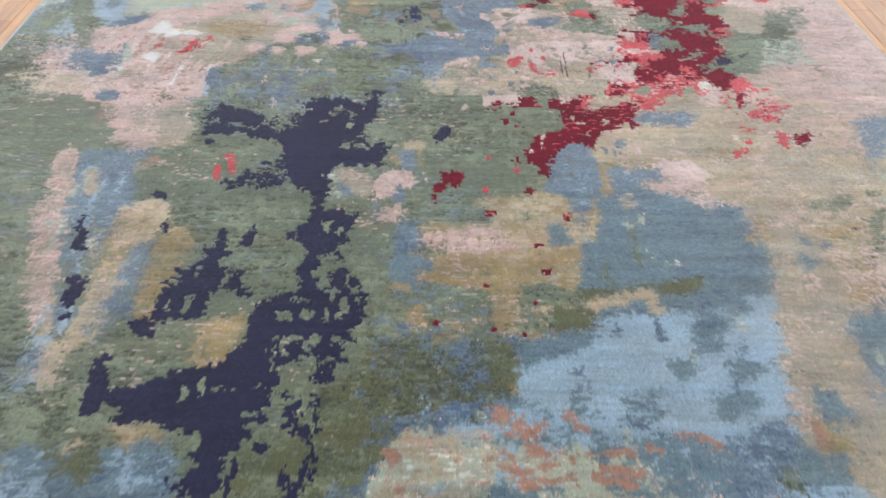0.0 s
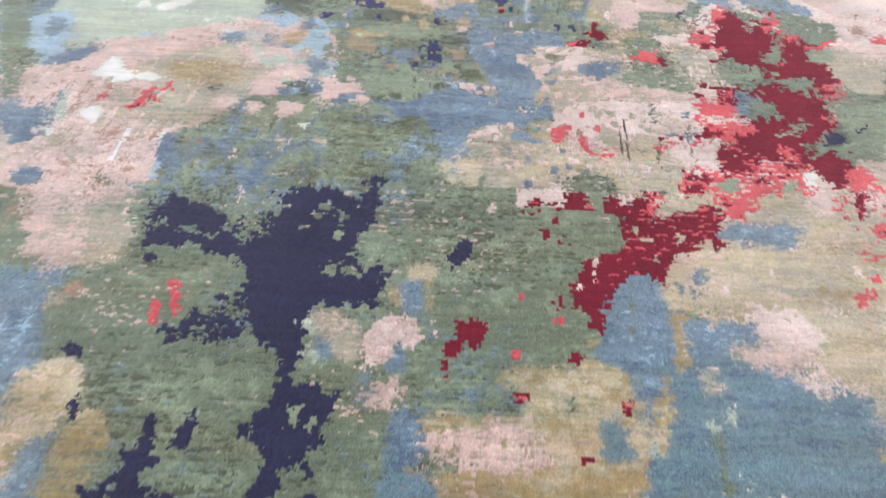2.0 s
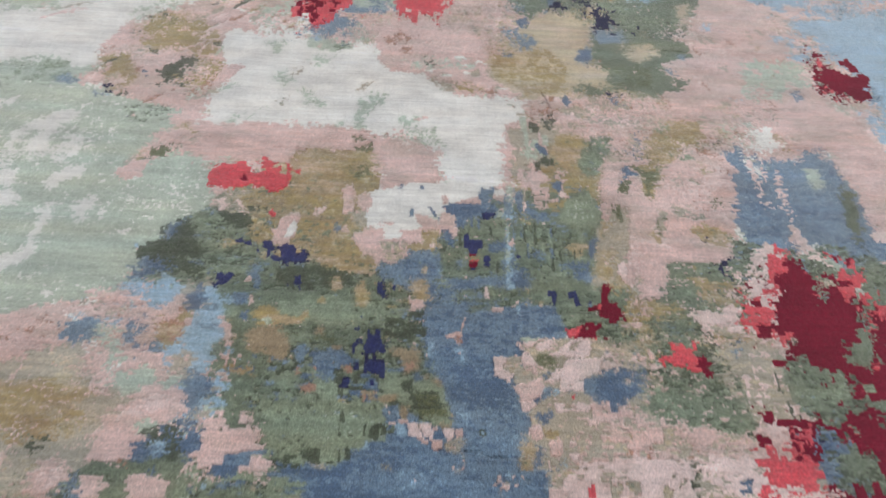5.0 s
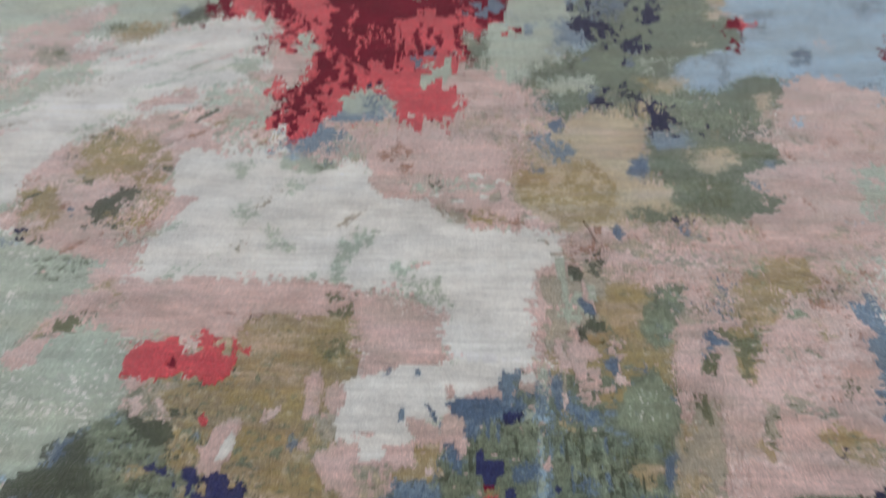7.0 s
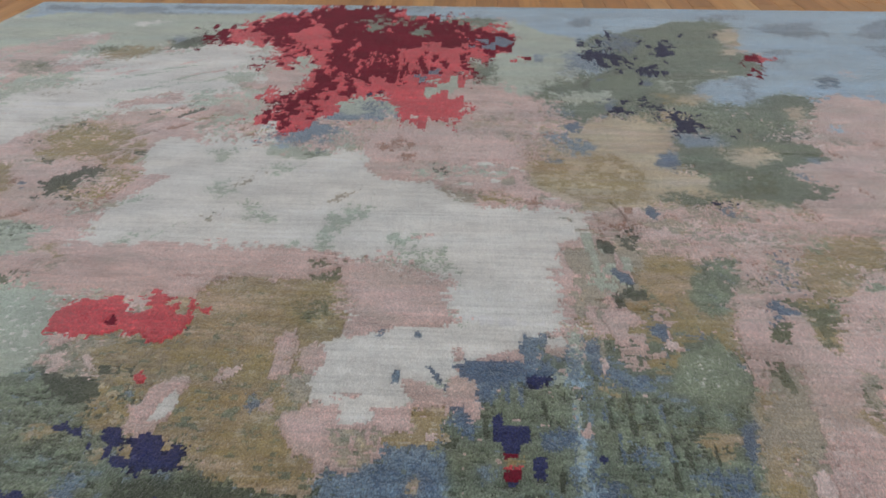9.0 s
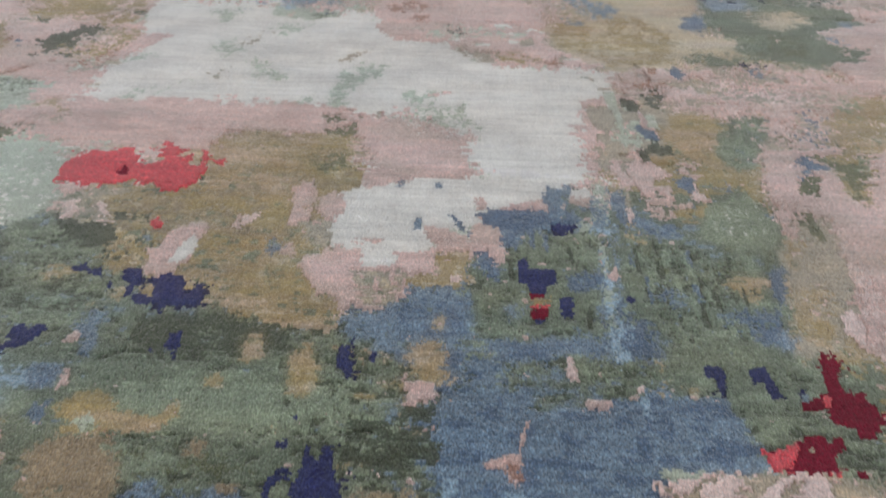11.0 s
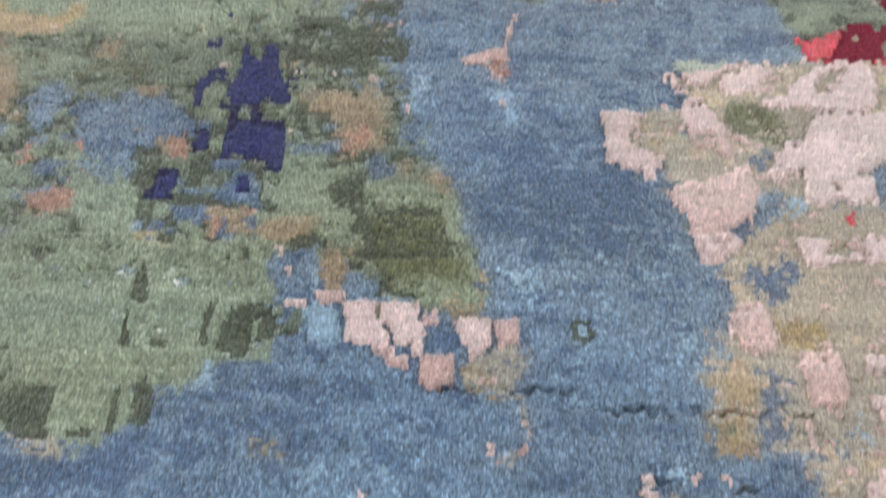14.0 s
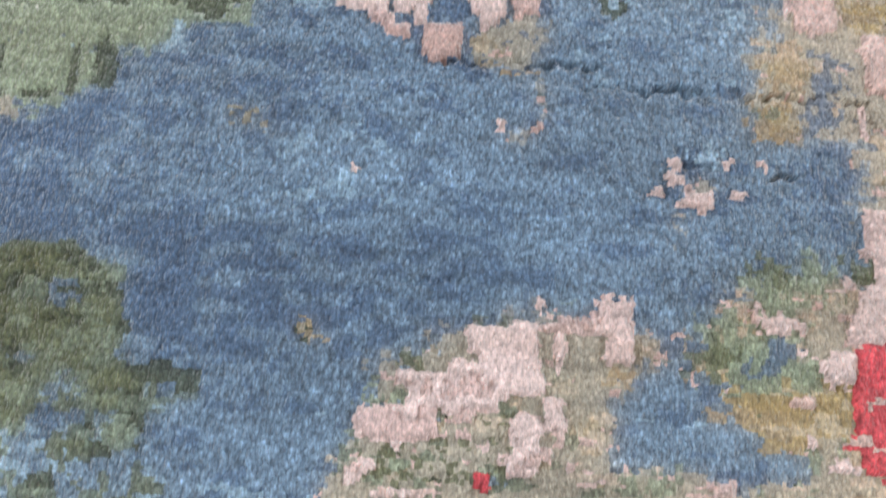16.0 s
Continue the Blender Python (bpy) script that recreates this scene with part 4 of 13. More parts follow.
patch("G", 10, 0.9, 971,9, 1111,34, 955,-401, 880,-386, 880,-301, 934,-111)
patch("C", 8, 1, 860,113, 881,100, 869,56, 924,33, 900,4, 873,-38, 931,-47, 930,-98, 873,-188, 851,-213, 880,-257, 873,-302, 824,-348, 767,-404, 735,-375, 686,-358, 732,-174, 797,-96, 799,-57, 842,-41)
patch("C", 6, 1, 641,95, 681,172, 733,223, 736,162, 735,88, 749,47, 797,51, 771,-20, 742,-74, 669,-67, 699,2, 655,12, 632,52)
patch("C", 6, 1, 778,135, 814,183, 847,217, 824,95, 808,66, 780,78)
patch("G", 8, 0.8, 797,51, 833,40, 815,-56, 757,-73)
patch("R", 6, 0.8, 851,-213, 880,-257, 872,-319, 848,-314, 848,-248)
patch("R", 6, 0.8, 918,-112, 941,-178, 911,-204)
patch("R", 6, 0.8, 595,63, 639,86, 617,17, 586,15)
patch("C", 6, 1, 174,-841, 188,-809, 213,-780, 255,-763, 299,-729, 305,-680, 287,-634, 249,-642, 245,-620, 286,-587, 326,-615, 338,-596, 369,-573, 399,-580, 391,-633, 363,-653, 420,-640, 471,-628, 513,-591, 534,-619, 509,-668, 511,-724, 488,-733, 479,-678, 428,-744, 406,-738, 402,-799, 355,-859, 346,-810, 302,-819, 265,-871, 244,-913, 240,-969, 215,-935, 180,-903)
patch("R", 4, 0.7, 362,-618, 407,-571, 398,-624, 370,-651)
patch("E", 10, 0.8, 388,-650, 398,-589, 487,-574, 503,-591, 434,-630)
patch("R", 5, 0.85, 595,-513, 640,-462, 729,-446, 744,-484, 727,-523, 689,-520, 652,-564, 597,-585, 609,-614, 589,-643, 539,-641, 564,-596, 544,-571, 559,-534)
patch("C", 4, 1, 448,-550, 463,-499, 508,-500, 497,-525, 465,-558)
patch("C", 5, 1, 733,-432, 775,-423, 768,-457, 823,-440, 854,-404, 876,-446, 846,-491, 818,-535, 795,-527, 788,-468, 738,-459)
patch("R", 6, 0.7, 860,-467, 912,-486, 899,-539, 851,-551)
patch("C", 4, 0.9, 1121,255, 1171,268, 1176,213, 1159,166, 1128,193)
patch("C", 2.5, 0.9, 166,-1003, 188,-1004, 183,-1026, 167,-1025)
mosaic("GVDE", 0.35, 14, -1146,-956, -386,-683, -139,-1369, 127,-1490, -139,-1665, -495,-1841, -771,-1841)
mosaic("MGPY", 0.4, 12, -108,-1132, 288,-1085, 233,-1474, -101,-1492)
mosaic("DSGM", 0.4, 12, -201,-1521, 129,-1475, 114,-1639, -138,-1677)
mosaic("ASB", 0.2, 14, 121,-1430, 692,-1360, 609,-1744, 268,-1778, 79,-1670)
mosaic("OPLEB", 0.45, 12, -179,-1831, -127,-1700, 77,-1700, 532,-1820, 521,-1850)
mosaic("EPTM", 0.35, 14, 698,-1057, 1074,-1007, 887,-1423, 793,-1290)
patch("B", 20, 1, -1003,-1749, -761,-1726, -718,-1737, -711,-1780, -675,-1801, -638,-1801, -623,-1758, -571,-1736, -525,-1725, -492,-1851, -923,-1898)
patch("L", 15, 0.25, -810,-1748, -519,-1747, -495,-1841, -771,-1841)
patch("G", 10, 0.9, -736,-1753, -683,-1725, -626,-1747, -628,-1801, -688,-1790)
patch("P", 10, 0.8, -874,-903, -898,-804, -831,-776, -801,-802, -795,-902, -846,-878)
patch("T", 10, 0.8, -801,-827, -807,-694, -752,-664, -705,-825, -754,-839)
patch("D", 30, 0.5, -484,-1495, -135,-1492, -107,-1677, -178,-1851, -409,-1851)
patch("M", 6, 0.9, 330,-998, 380,-939, 364,-1030, 340,-1067)
patch("M", 3, 0.7, 330,-1042, 340,-1042, 319,-1322, 309,-1322)
patch("M", 8, 0.8, 66,-1358, 128,-1346, 115,-1475, 71,-1476)
patch("B", 12, 0.7, -159,-1192, -114,-1152, -106,-1247, -61,-1265, -79,-1318, -115,-1368, -152,-1352)
patch("B", 10, 0.9, 212,-1033, 252,-930, 294,-835, 331,-809, 352,-854, 351,-951, 376,-1019, 350,-1046, 264,-1060)
patch("B", 15, 1, 271,-1296, 294,-1186, 335,-1136, 368,-1063, 438,-1029, 525,-1017, 583,-1070, 692,-1079, 686,-1141, 711,-1190, 703,-1274, 680,-1352, 534,-1394, 435,-1403, 346,-1364, 288,-1348)
patch("S", 15, 0.3, 340,-1105, 678,-1079, 666,-1327, 349,-1347)
patch("D", 8, 0.7, 415,-1329, 531,-1314, 528,-1348, 420,-1363)
patch("A", 12, 1, 296,-1444, 348,-1420, 353,-1451, 398,-1408, 430,-1427, 448,-1450, 503,-1418, 571,-1394, 630,-1361, 673,-1360, 646,-1486, 627,-1571, 615,-1649, 587,-1661, 557,-1624, 491,-1624, 449,-1662, 387,-1698, 304,-1699, 240,-1711, 128,-1705, 100,-1670, 120,-1574, 200,-1546, 278,-1546)
patch("B", 12, 0.9, 506,-1611, 572,-1611, 602,-1649, 597,-1721, 509,-1738, 449,-1698, 484,-1649)
patch("S", 10, 0.4, 506,-1611, 602,-1649, 587,-1721, 480,-1733)
patch("S", 6, 0.8, 309,-1663, 341,-1669, 330,-1699, 305,-1693)
patch("S", 12, 0.6, 117,-1475, 279,-1474, 267,-1546, 132,-1560)
patch("O", 6, 0.6, 47,-1658, 70,-1658, 65,-1700, 47,-1694)
patch("O", 8, 0.6, 240,-1772, 282,-1756, 318,-1778, 301,-1810, 244,-1804)
patch("S", 8, 0.5, 353,-1756, 550,-1766, 528,-1830, 354,-1830)
patch("D", 6, 0.7, 365,-1767, 392,-1767, 377,-1799)
patch("D", 6, 0.8, 561,-1788, 585,-1782, 576,-1819, 551,-1819)
patch("B", 12, 0.8, 814,-1423, 897,-1423, 811,-1609, 793,-1542)
patch("P", 10, 0.8, 485,-972, 544,-936, 636,-922, 636,-1003, 551,-1027, 485,-1006)
patch("K", 6, 0.9, 585,-1051, 675,-1040, 668,-1075, 575,-1072)
patch("G", 12, 0.5, 869,-1055, 987,-1009, 1080,-996, 927,-1086)
patch("P", 20, 0.7, 944,-432, 1189,-302, 1465,-383, 1325,-672, 1110,-633, 998,-576)
patch("K", 15, 0.6, 1300,-165, 1439,-200, 1334,-582, 1150,-617)
patch("B", 10, 0.8, 1136,-690, 1252,-644, 1213,-837, 1103,-877)
patch("L", 20, 0.6, 927,-255, 1168,-209, 1149,-357, 955,-398)
patch("R", 4, 0.8, 806,-655, 917,-667, 907,-696, 809,-698)
patch("R", 4, 0.7, 891,-594, 965,-622, 946,-652, 892,-641)
patch("R", 4, 0.8, 904,-751, 923,-764, 897,-823, 882,-805)
patch("C", 3, 1, 939,-764, 984,-757, 970,-785, 929,-812)

unravel((0.05, 0.006, 0.008, 5), (0.021, 0.0105, 0.005, 4), (0.009, 0.006, 0.0035, 1))
for kind, other, share, k in (
        ("G", "D", 0.12, 0), ("G", "V", 0.14, 1), ("G", "S", 0.05, 2), ("G", "M", 0.04, 3), ("D", "G", 0.25, 1), ("D", "S", 0.08, 2),
        ("P", "K", 0.16, 0), ("P", "T", 0.1, 1), ("P", "E", 0.06, 2), ("P", "O", 0.02, 3), ("K", "P", 0.22, 2), ("K", "T", 0.1, 3),
        ("T", "E", 0.2, 0), ("T", "P", 0.05, 1), ("T", "M", 0.06, 2), ("E", "T", 0.2, 1), ("E", "P", 0.14, 2), ("E", "M", 0.14, 3), ("E", "L", 0.06, 0),
        ("M", "E", 0.12, 0), ("M", "Y", 0.14, 1), ("M", "G", 0.1, 2), ("M", "P", 0.08, 3), ("B", "S", 0.2, 0), ("B", "A", 0.03, 1), ("S", "B", 0.22, 2), ("S", "G", 0.1, 3),
        ("A", "B", 0.16, 0), ("L", "W", 0.14, 2), ("W", "L", 0.08, 1),
        ("N", "G", 0.05, 2), ("N", "S", 0.04, 3), ("C", "R", 0.04, 0), ("C", "D", 0.04, 1), ("R", "C", 0.05, 2), ("R", "P", 0.06, 3)):
    fleck(kind, other, 0.7 * share, k)

patch("V", 30, 0.44, -804,-448, -430,-297, 185,-278, 179,-931, 87,-1226, -325,-1213, -618,-1217)
patch("Y", 25, 0.28, -713,-826, 130,-1001, 83,-1626, -224,-1746, -588,-1340)
patch("E", 20, 0.3, -532,-337, -34,-321, -24,-837, -155,-937, -260,-680)
patch("B", 15, 0.55, -1239,-323, -1177,-247, -1086,-489, -1166,-475)
patch("E", 15, 0.6, -1324,-496, -1094,-490, -1041,-597, -1206,-587)
patch("A", 12, 0.7, -1283,-250, -1274,38, -1139,43, -1177,-247)
patch("A", 12, 0.6, -467,24, -393,72, -365,-220, -416,-260)
patch("D", 20, 0.5, -1042,-1259, -624,-1341, -406,-1724, -235,-1628, 93,-1490, 66,-1845, -787,-1846)
patch("V", 20, 0.3, -1042,-1259, -624,-1341, -406,-1724, -235,-1628, -122,-1846, -787,-1846)
patch("B", 12, 0.6, -1177,-374, -1123,-355, -1059,-335, -1056,-262, -1009,-297, -1014,-369, -1046,-405, -1033,-472, -1069,-489, -1108,-424, -1156,-408)
patch("T", 14, 0.9, -826,-680, -752,-664, -712,-800, -754,-839, -808,-802)
patch("P", 12, 0.95, -938,-697, -823,-694, -801,-802, -799,-890, -838,-878, -905,-804)
patch("G", 10, 1, -735,-634, -457,-627, -451,-781, -456,-846, -677,-850)
patch("B", 12, 0.95, -811,-1791, -757,-1737, -685,-1748, -645,-1780, -617,-1747, -571,-1736, -529,-1747, -527,-1790, -494,-1846, -787,-1846)
patch("A", 10, 0.35, -807,-1801, -681,-1759, -529,-1747, -524,-1801, -769,-1846)
patch("S", 10, 0.8, -215,-1846, -219,-1800, -183,-1779, -155,-1757, -162,-1800, -178,-1846)
patch("B", 8, 0.7, -111,-1548, -82,-1614, -66,-1700, -91,-1700, -106,-1627)
patch("V", 10, 0.45, -245,-1521, -146,-1492, -141,-1602, -237,-1615)
patch("M", 10, 0.96, -68,-1152, -12,-1037, 59,-1013, 213,-1022, 264,-1064, 287,-1186, 241,-1331, 104,-1341, -43,-1334, -80,-1247)
patch("P", 12, 0.62, -81,-1162, 66,-1146, 122,-1188, 98,-1256, -17,-1268, -80,-1229)
patch("G", 12, 0.85, 109,-1358, 251,-1348, 227,-1432, 132,-1442)
patch("M", 8, 0.96, 70,-1333, 125,-1333, 107,-1463, 71,-1473)
patch("M", 6, 0.95, 119,-1430, 173,-1406, 173,-1454, 128,-1478)
patch("C", 6, 1, 170,-870, 214,-806, 269,-792, 305,-751, 314,-681, 276,-668, 255,-639, 297,-623, 266,-609, 326,-593, 386,-576, 388,-621, 351,-651, 414,-659, 490,-604, 536,-617, 510,-705, 481,-733, 454,-706, 397,-762, 363,-829, 313,-804, 295,-830, 258,-881, 230,-930, 208,-930, 205,-894, 180,-919)
patch("B", 6, 1, 264,-893, 302,-835, 342,-816, 367,-854, 370,-927, 354,-1019, 323,-1042, 258,-999)
patch("G", 10, 1, 108,-643, 253,-654, 296,-696, 288,-765, 207,-793, 146,-883, 96,-859)
patch("C", 4, 1, 838,-549, 867,-563, 850,-610, 832,-595)
patch("R", 5, 0.8, 845,-468, 915,-466, 877,-532, 830,-517)
patch("R", 4, 0.8, 834,-669, 924,-646, 930,-675, 860,-691)
patch("R", 3, 1, 899,-765, 928,-751, 902,-823, 888,-818)
patch("C", 3, 1, 947,-764, 995,-741, 973,-777, 935,-804)
patch("R", 3, 0.8, 908,-593, 947,-577, 941,-604)
patch("R", 3, 0.9, 187,-368, 212,-378, 200,-420, 174,-413)
patch("R", 3, 0.8, 254,-401, 312,-433, 317,-466, 267,-451)
patch("C", 2, 1, 262,-1096, 270,-1096, 266,-1127, 258,-1127)
patch("C", 2, 1, 183,-1294, 206,-1290, 204,-1309, 186,-1310)
patch("M", 8, 0.9, 84,-1281, 114,-1298, 123,-1333, 101,-1460, 83,-1475, 63,-1461, 74,-1333)
patch("D", 10, 0.6, 116,-1349, 263,-1348, 272,-1444, 211,-1467, 132,-1445)
patch("D", 10, 0.6, -43,-1368, 66,-1367, 61,-1446, -32,-1446)
patch("D", 8, 0.6, 59,-1490, 104,-1490, 91,-1651, 70,-1651, 52,-1614)
patch("S", 8, 0.4, -44,-1506, 126,-1504, 102,-1651, -35,-1676)
patch("G", 6, 0.9, 429,-1321, 532,-1311, 531,-1362, 455,-1371, 422,-1355)
patch("A", 12, 0.88, 296,-1444, 397,-1412, 489,-1426, 508,-1487, 436,-1544, 452,-1611, 424,-1674, 314,-1650, 190,-1626, 123,-1651, 153,-1574, 267,-1546)
patch("A", 12, 0.9, 561,-1426, 679,-1360, 616,-1611, 580,-1584, 566,-1486)
patch("S", 12, 0.7, 450,-1766, 557,-1777, 552,-1845, 446,-1845)
patch("S", 10, 0.6, 348,-1778, 420,-1767, 408,-1845, 332,-1845)
patch("S", 6, 0.6, 277,-1675, 333,-1656, 337,-1687, 294,-1699)
patch("D", 6, 0.8, 551,-1793, 585,-1782, 580,-1809, 547,-1819)
patch("K", 5, 0.7, -1100,-473, -965,-419, -812,-415, -746,-480, -838,-515, -974,-502)
patch("V", 25, 0.7, -164,-1757, -26,-1734, 184,-1745, 180,-1845, -178,-1846)
patch("T", 20, 0.35, -145,-1746, 174,-1745, 170,-1845, -169,-1846)
patch("B", 15, 0.7, 31,-1800, 128,-1799, 123,-1845, 29,-1845)
patch("P", 20, 0.12, -165,-1746, 177,-1722, 170,-1845, -159,-1846)
patch("O", 8, 0.95, 47,-1652, 76,-1654, 69,-1702, 47,-1690)
patch("O", 8, 0.9, 385,-1704, 436,-1710, 437,-1735, 398,-1735)
patch("O", 12, 0.5, 241,-1767, 303,-1754, 299,-1812, 250,-1824, 223,-1812)
patch("O", 6, 0.8, 204,-1745, 234,-1745, 227,-1762)
patch("T", 15, 0.9, 577,-158, 894,-129, 777,-474, 624,-588, 539,-656, 493,-609, 528,-495)
patch("G", 15, 0.6, 624,-52, 930,-23, 840,-286, 648,-303)
patch("K", 10, 0.9, 246,-251, 379,-208, 552,-223, 632,-276, 633,-319, 556,-366, 544,-420, 499,-485, 447,-490, 436,-429, 408,-406, 329,-438, 265,-444, 238,-367)
patch("T", 10, 0.6, 335,-386, 425,-364, 447,-428, 445,-502, 366,-554, 312,-501)
patch("P", 10, 0.7, 200,-240, 321,-198, 555,-208, 537,-240, 374,-247, 245,-266)
patch("C", 10, 1, 685,165, 741,171, 753,111, 751,52, 793,18, 783,-19, 747,-58, 709,-62, 703,-36, 637,-51, 658,-13, 688,8, 658,43, 640,80, 685,104)
patch("C", 8, 1, 794,115, 834,212, 833,159, 823,78, 802,95)
patch("C", 10, 1, 858,62, 897,105, 898,66, 965,35, 940,-108, 815,-120, 844,-67, 829,-33)
patch("C", 12, 0.93, 701,-45, 788,-1, 806,-70, 896,-129, 847,-368, 774,-361, 728,-404, 697,-438, 677,-470, 599,-495, 562,-480, 560,-443, 609,-414, 639,-359, 691,-306, 741,-288, 766,-204, 728,-128)
patch("C", 10, 1, 640,-332, 693,-299, 744,-280, 742,-323, 736,-377, 707,-406, 699,-432, 646,-473, 599,-495, 572,-479, 560,-443, 598,-415, 626,-387)
patch("C", 10, 1, 751,-294, 766,-204, 727,-176, 770,-107, 835,-134, 869,-210, 857,-340, 765,-355, 797,-290, 771,-263, 745,-350)
patch("C", 8, 1, 617,-138, 675,-149, 679,-181, 623,-217)
patch("C", 8, 1, 763,-426, 831,-414, 815,-459, 756,-463)
patch("R", 8, 0.8, 522,-495, 546,-505, 532,-563, 508,-608, 490,-577)
patch("R", 8, 0.9, 540,-595, 605,-584, 612,-630, 588,-647, 562,-640, 537,-626)
patch("R", 6, 0.7, 617,97, 666,143, 655,62, 614,20, 591,36)
patch("C", 8, 1, 463,-512, 493,-515, 492,-566, 461,-574)
patch("R", 6, 0.9, 171,-400, 194,-371, 217,-362, 203,-423, 181,-432)
patch("R", 4, 0.8, 248,-393, 265,-444, 328,-447, 316,-458, 259,-457, 243,-426)
patch("R", 3, 1, 278,-357, 290,-362, 281,-380)
patch("P", 8, 1, -410,-201, -326,-193, -283,-269, -272,-298, -377,-293)
patch("B", 10, 0.6, -142,-427, -44,-364, -16,-540, -78,-534)
patch("G", 12, 0.85, 716,-230, 785,-227, 768,-306, 700,-346, 684,-297)
patch("G", 10, 0.8, 850,-78, 911,-43, 876,-167, 829,-169)
patch("R", 10, 0.6, 568,-236, 651,-259, 657,-311, 573,-301)
patch("R", 8, 0.7, 572,-387, 631,-361, 641,-430, 590,-465)
patch("G", 14, 0.6, -403,40, -360,42, -317,-220, -356,-222)
patch("P", 14, 0.5, -450,55, -400,58, -365,-136, -405,-138)
patch("G", 18, 0.8, -771,-391, -515,-331, -262,-341, -249,-559, -572,-617, -713,-603)
patch("S", 20, 0.45, -771,-391, -515,-331, -281,-377, -373,-512, -581,-590, -729,-561)
patch("V", 20, 0.3, -771,-391, -515,-331, -262,-341, -249,-559, -572,-617)
patch("T", 12, 0.7, -511,80, -446,99, -385,-198, -437,-203)
patch("L", 12, 0.97, -1452,908, -955,820, -695,504, -603,197, -1042,6)
patch("W", 10, 0.93, -1068,555, -1017,667, -919,703, -874,765, -878,622, -971,536, -1002,458)
patch("W", 10, 0.9, -1217,739, -1046,797, -1057,692, -1151,651)
patch("A", 10, 0.5, -804,165, -632,256, -612,177, -760,111)
patch("G", 20, 0.3, -791,206, -634,320, -599,177, -741,131)
mosaic("BVSE", 0.13, 25, -794,-345, -271,-255, -233,-592, -705,-663)
mosaic("VKB", 0.08, 22, -213,-327, 109,-317, 143,-833, -126,-937)
mosaic("MGB", 0.09, 30, -97,-982, 362,-974, 297,-1364, -91,-1368)
mosaic("GG", 0.18, 26, -402,-1371, -199,-1369, -183,-1628, -361,-1629)
mosaic("GG", 0.16, 30, -514,-1690, -272,-1677, -252,-1846, -475,-1846)
mosaic("EM", 0.15, 30, -41,-1190, 266,-1147, 254,-1489, -21,-1491)
mosaic("GTRC", 0.14, 35, 638,203, 1066,246, 802,-495, 527,-541, 544,-367)
mosaic("CR", 0.12, 30, 534,-194, 751,-174, 664,-616, 469,-632)
mosaic("KTP", 0.2, 24, 17,-359, 240,-339, 517,-396, 446,-548, 184,-591, 44,-535)
patch("M", 12, 1, -359,463, -157,474, -149,370, -178,350, -179,289, -220,256, -211,218, -176,211, -169,176, -133,153, -128,126, -213,133, -229,156, -269,146, -279,234, -317,303, -414,298, -434,331, -334,360)
patch("G", 12, 1, -525,271, -428,287, -360,249, -349,189, -378,166, -365,133, -225,140, -128,122, -60,107, -49,43, -29,19, -27,-9, -33,-47, -1,-119, 4,-158, -301,-171, -389,2, -308,18)
patch("P", 12, 0.5, -533,337, -434,331, -410,288, -473,263)
patch("D", 12, 0.45, -365,133, -128,122, -27,-4, -43,-26, -214,-35, -313,30)
patch("D", 12, 0.35, -286,-38, -43,-26, -1,-119, 4,-158, -234,-168)
patch("Y", 12, 0.7, -392,26, -348,35, -256,27, -259,8, -298,-8, -301,-33, -276,-83, -300,-84, -348,-62)
patch("G", 10, 1, 172,375, 237,343, 353,338, 317,192, 339,130, 373,103, 344,-8, 297,-21, 232,-14, 228,44, 152,53, 138,92)
patch("B", 12, 0.95, -131,141, -61,181, -7,193, 8,268, 50,312, 132,349, 137,218, 141,120, 141,78, 166,53, 225,50, 236,3, 227,-16, 150,-20, 155,-38, 166,-48, 167,-62, 127,-64, 102,-65, 103,-97, 147,-108, 141,-124, 129,-152, 4,-158, -1,-119, -15,-75, -35,-26, -19,-3, -30,31, -53,82, -128,122)
patch("P", 12, 1, 145,491, 205,523, 228,440, 198,376, 149,398)
patch("P", 12, 0.8, 379,533, 473,538, 441,401, 474,323, 439,233, 399,278, 364,296, 349,327, 346,408)
patch("T", 30, 0.75, 343,285, 403,288, 425,197, 394,118, 324,115, 300,136, 319,218)
patch("K", 12, 1, 179,-21, 256,-18, 288,-11, 282,-42, 326,-55, 308,-100, 265,-106, 251,-135, 226,-148, 202,-118, 216,-105, 198,-101, 221,-74, 205,-55, 175,-42)
patch("B", 10, 1, -84,-183, -69,-179, -23,-195, 26,-207, 23,-165, 6,-123, -16,-90, -26,-24, 42,-27, 99,-63, 102,-103, 141,-123, 144,-146, 166,-172, 153,-230, 140,-236, 137,-277, 143,-303, -255,-314, -265,-288, -167,-286, -135,-253, -92,-237, -82,-217)
patch("T", 12, 0.9, 138,-119, 229,-59, 286,-84, 224,-301, 135,-304, 142,-233, 159,-203, 168,-168)
patch("V", 10, 1, -311,-176, -174,-164, -115,-166, -94,-180, -85,-201, -94,-237, -114,-244, -135,-253, -159,-274, -170,-286, -190,-283, -277,-260)
patch("T", 12, 0.95, 185,-137, 273,-131, 224,-301, 181,-302, 191,-247, 186,-229, 185,-203, 181,-160)
patch("T", 12, 0.8, 138,-123, 186,-96, 229,-59, 286,-84, 276,-119, 185,-137)
patch("B", 8, 1, -219,-261, -122,-244, -48,-227, 133,-214, 137,-278, 185,-275, 180,-327, 133,-351, 110,-362, 87,-368, 87,-354, 71,-355, 16,-368, -10,-385, -29,-406, -29,-451, -193,-460, -182,-419, -112,-398, -130,-341, -200,-343)
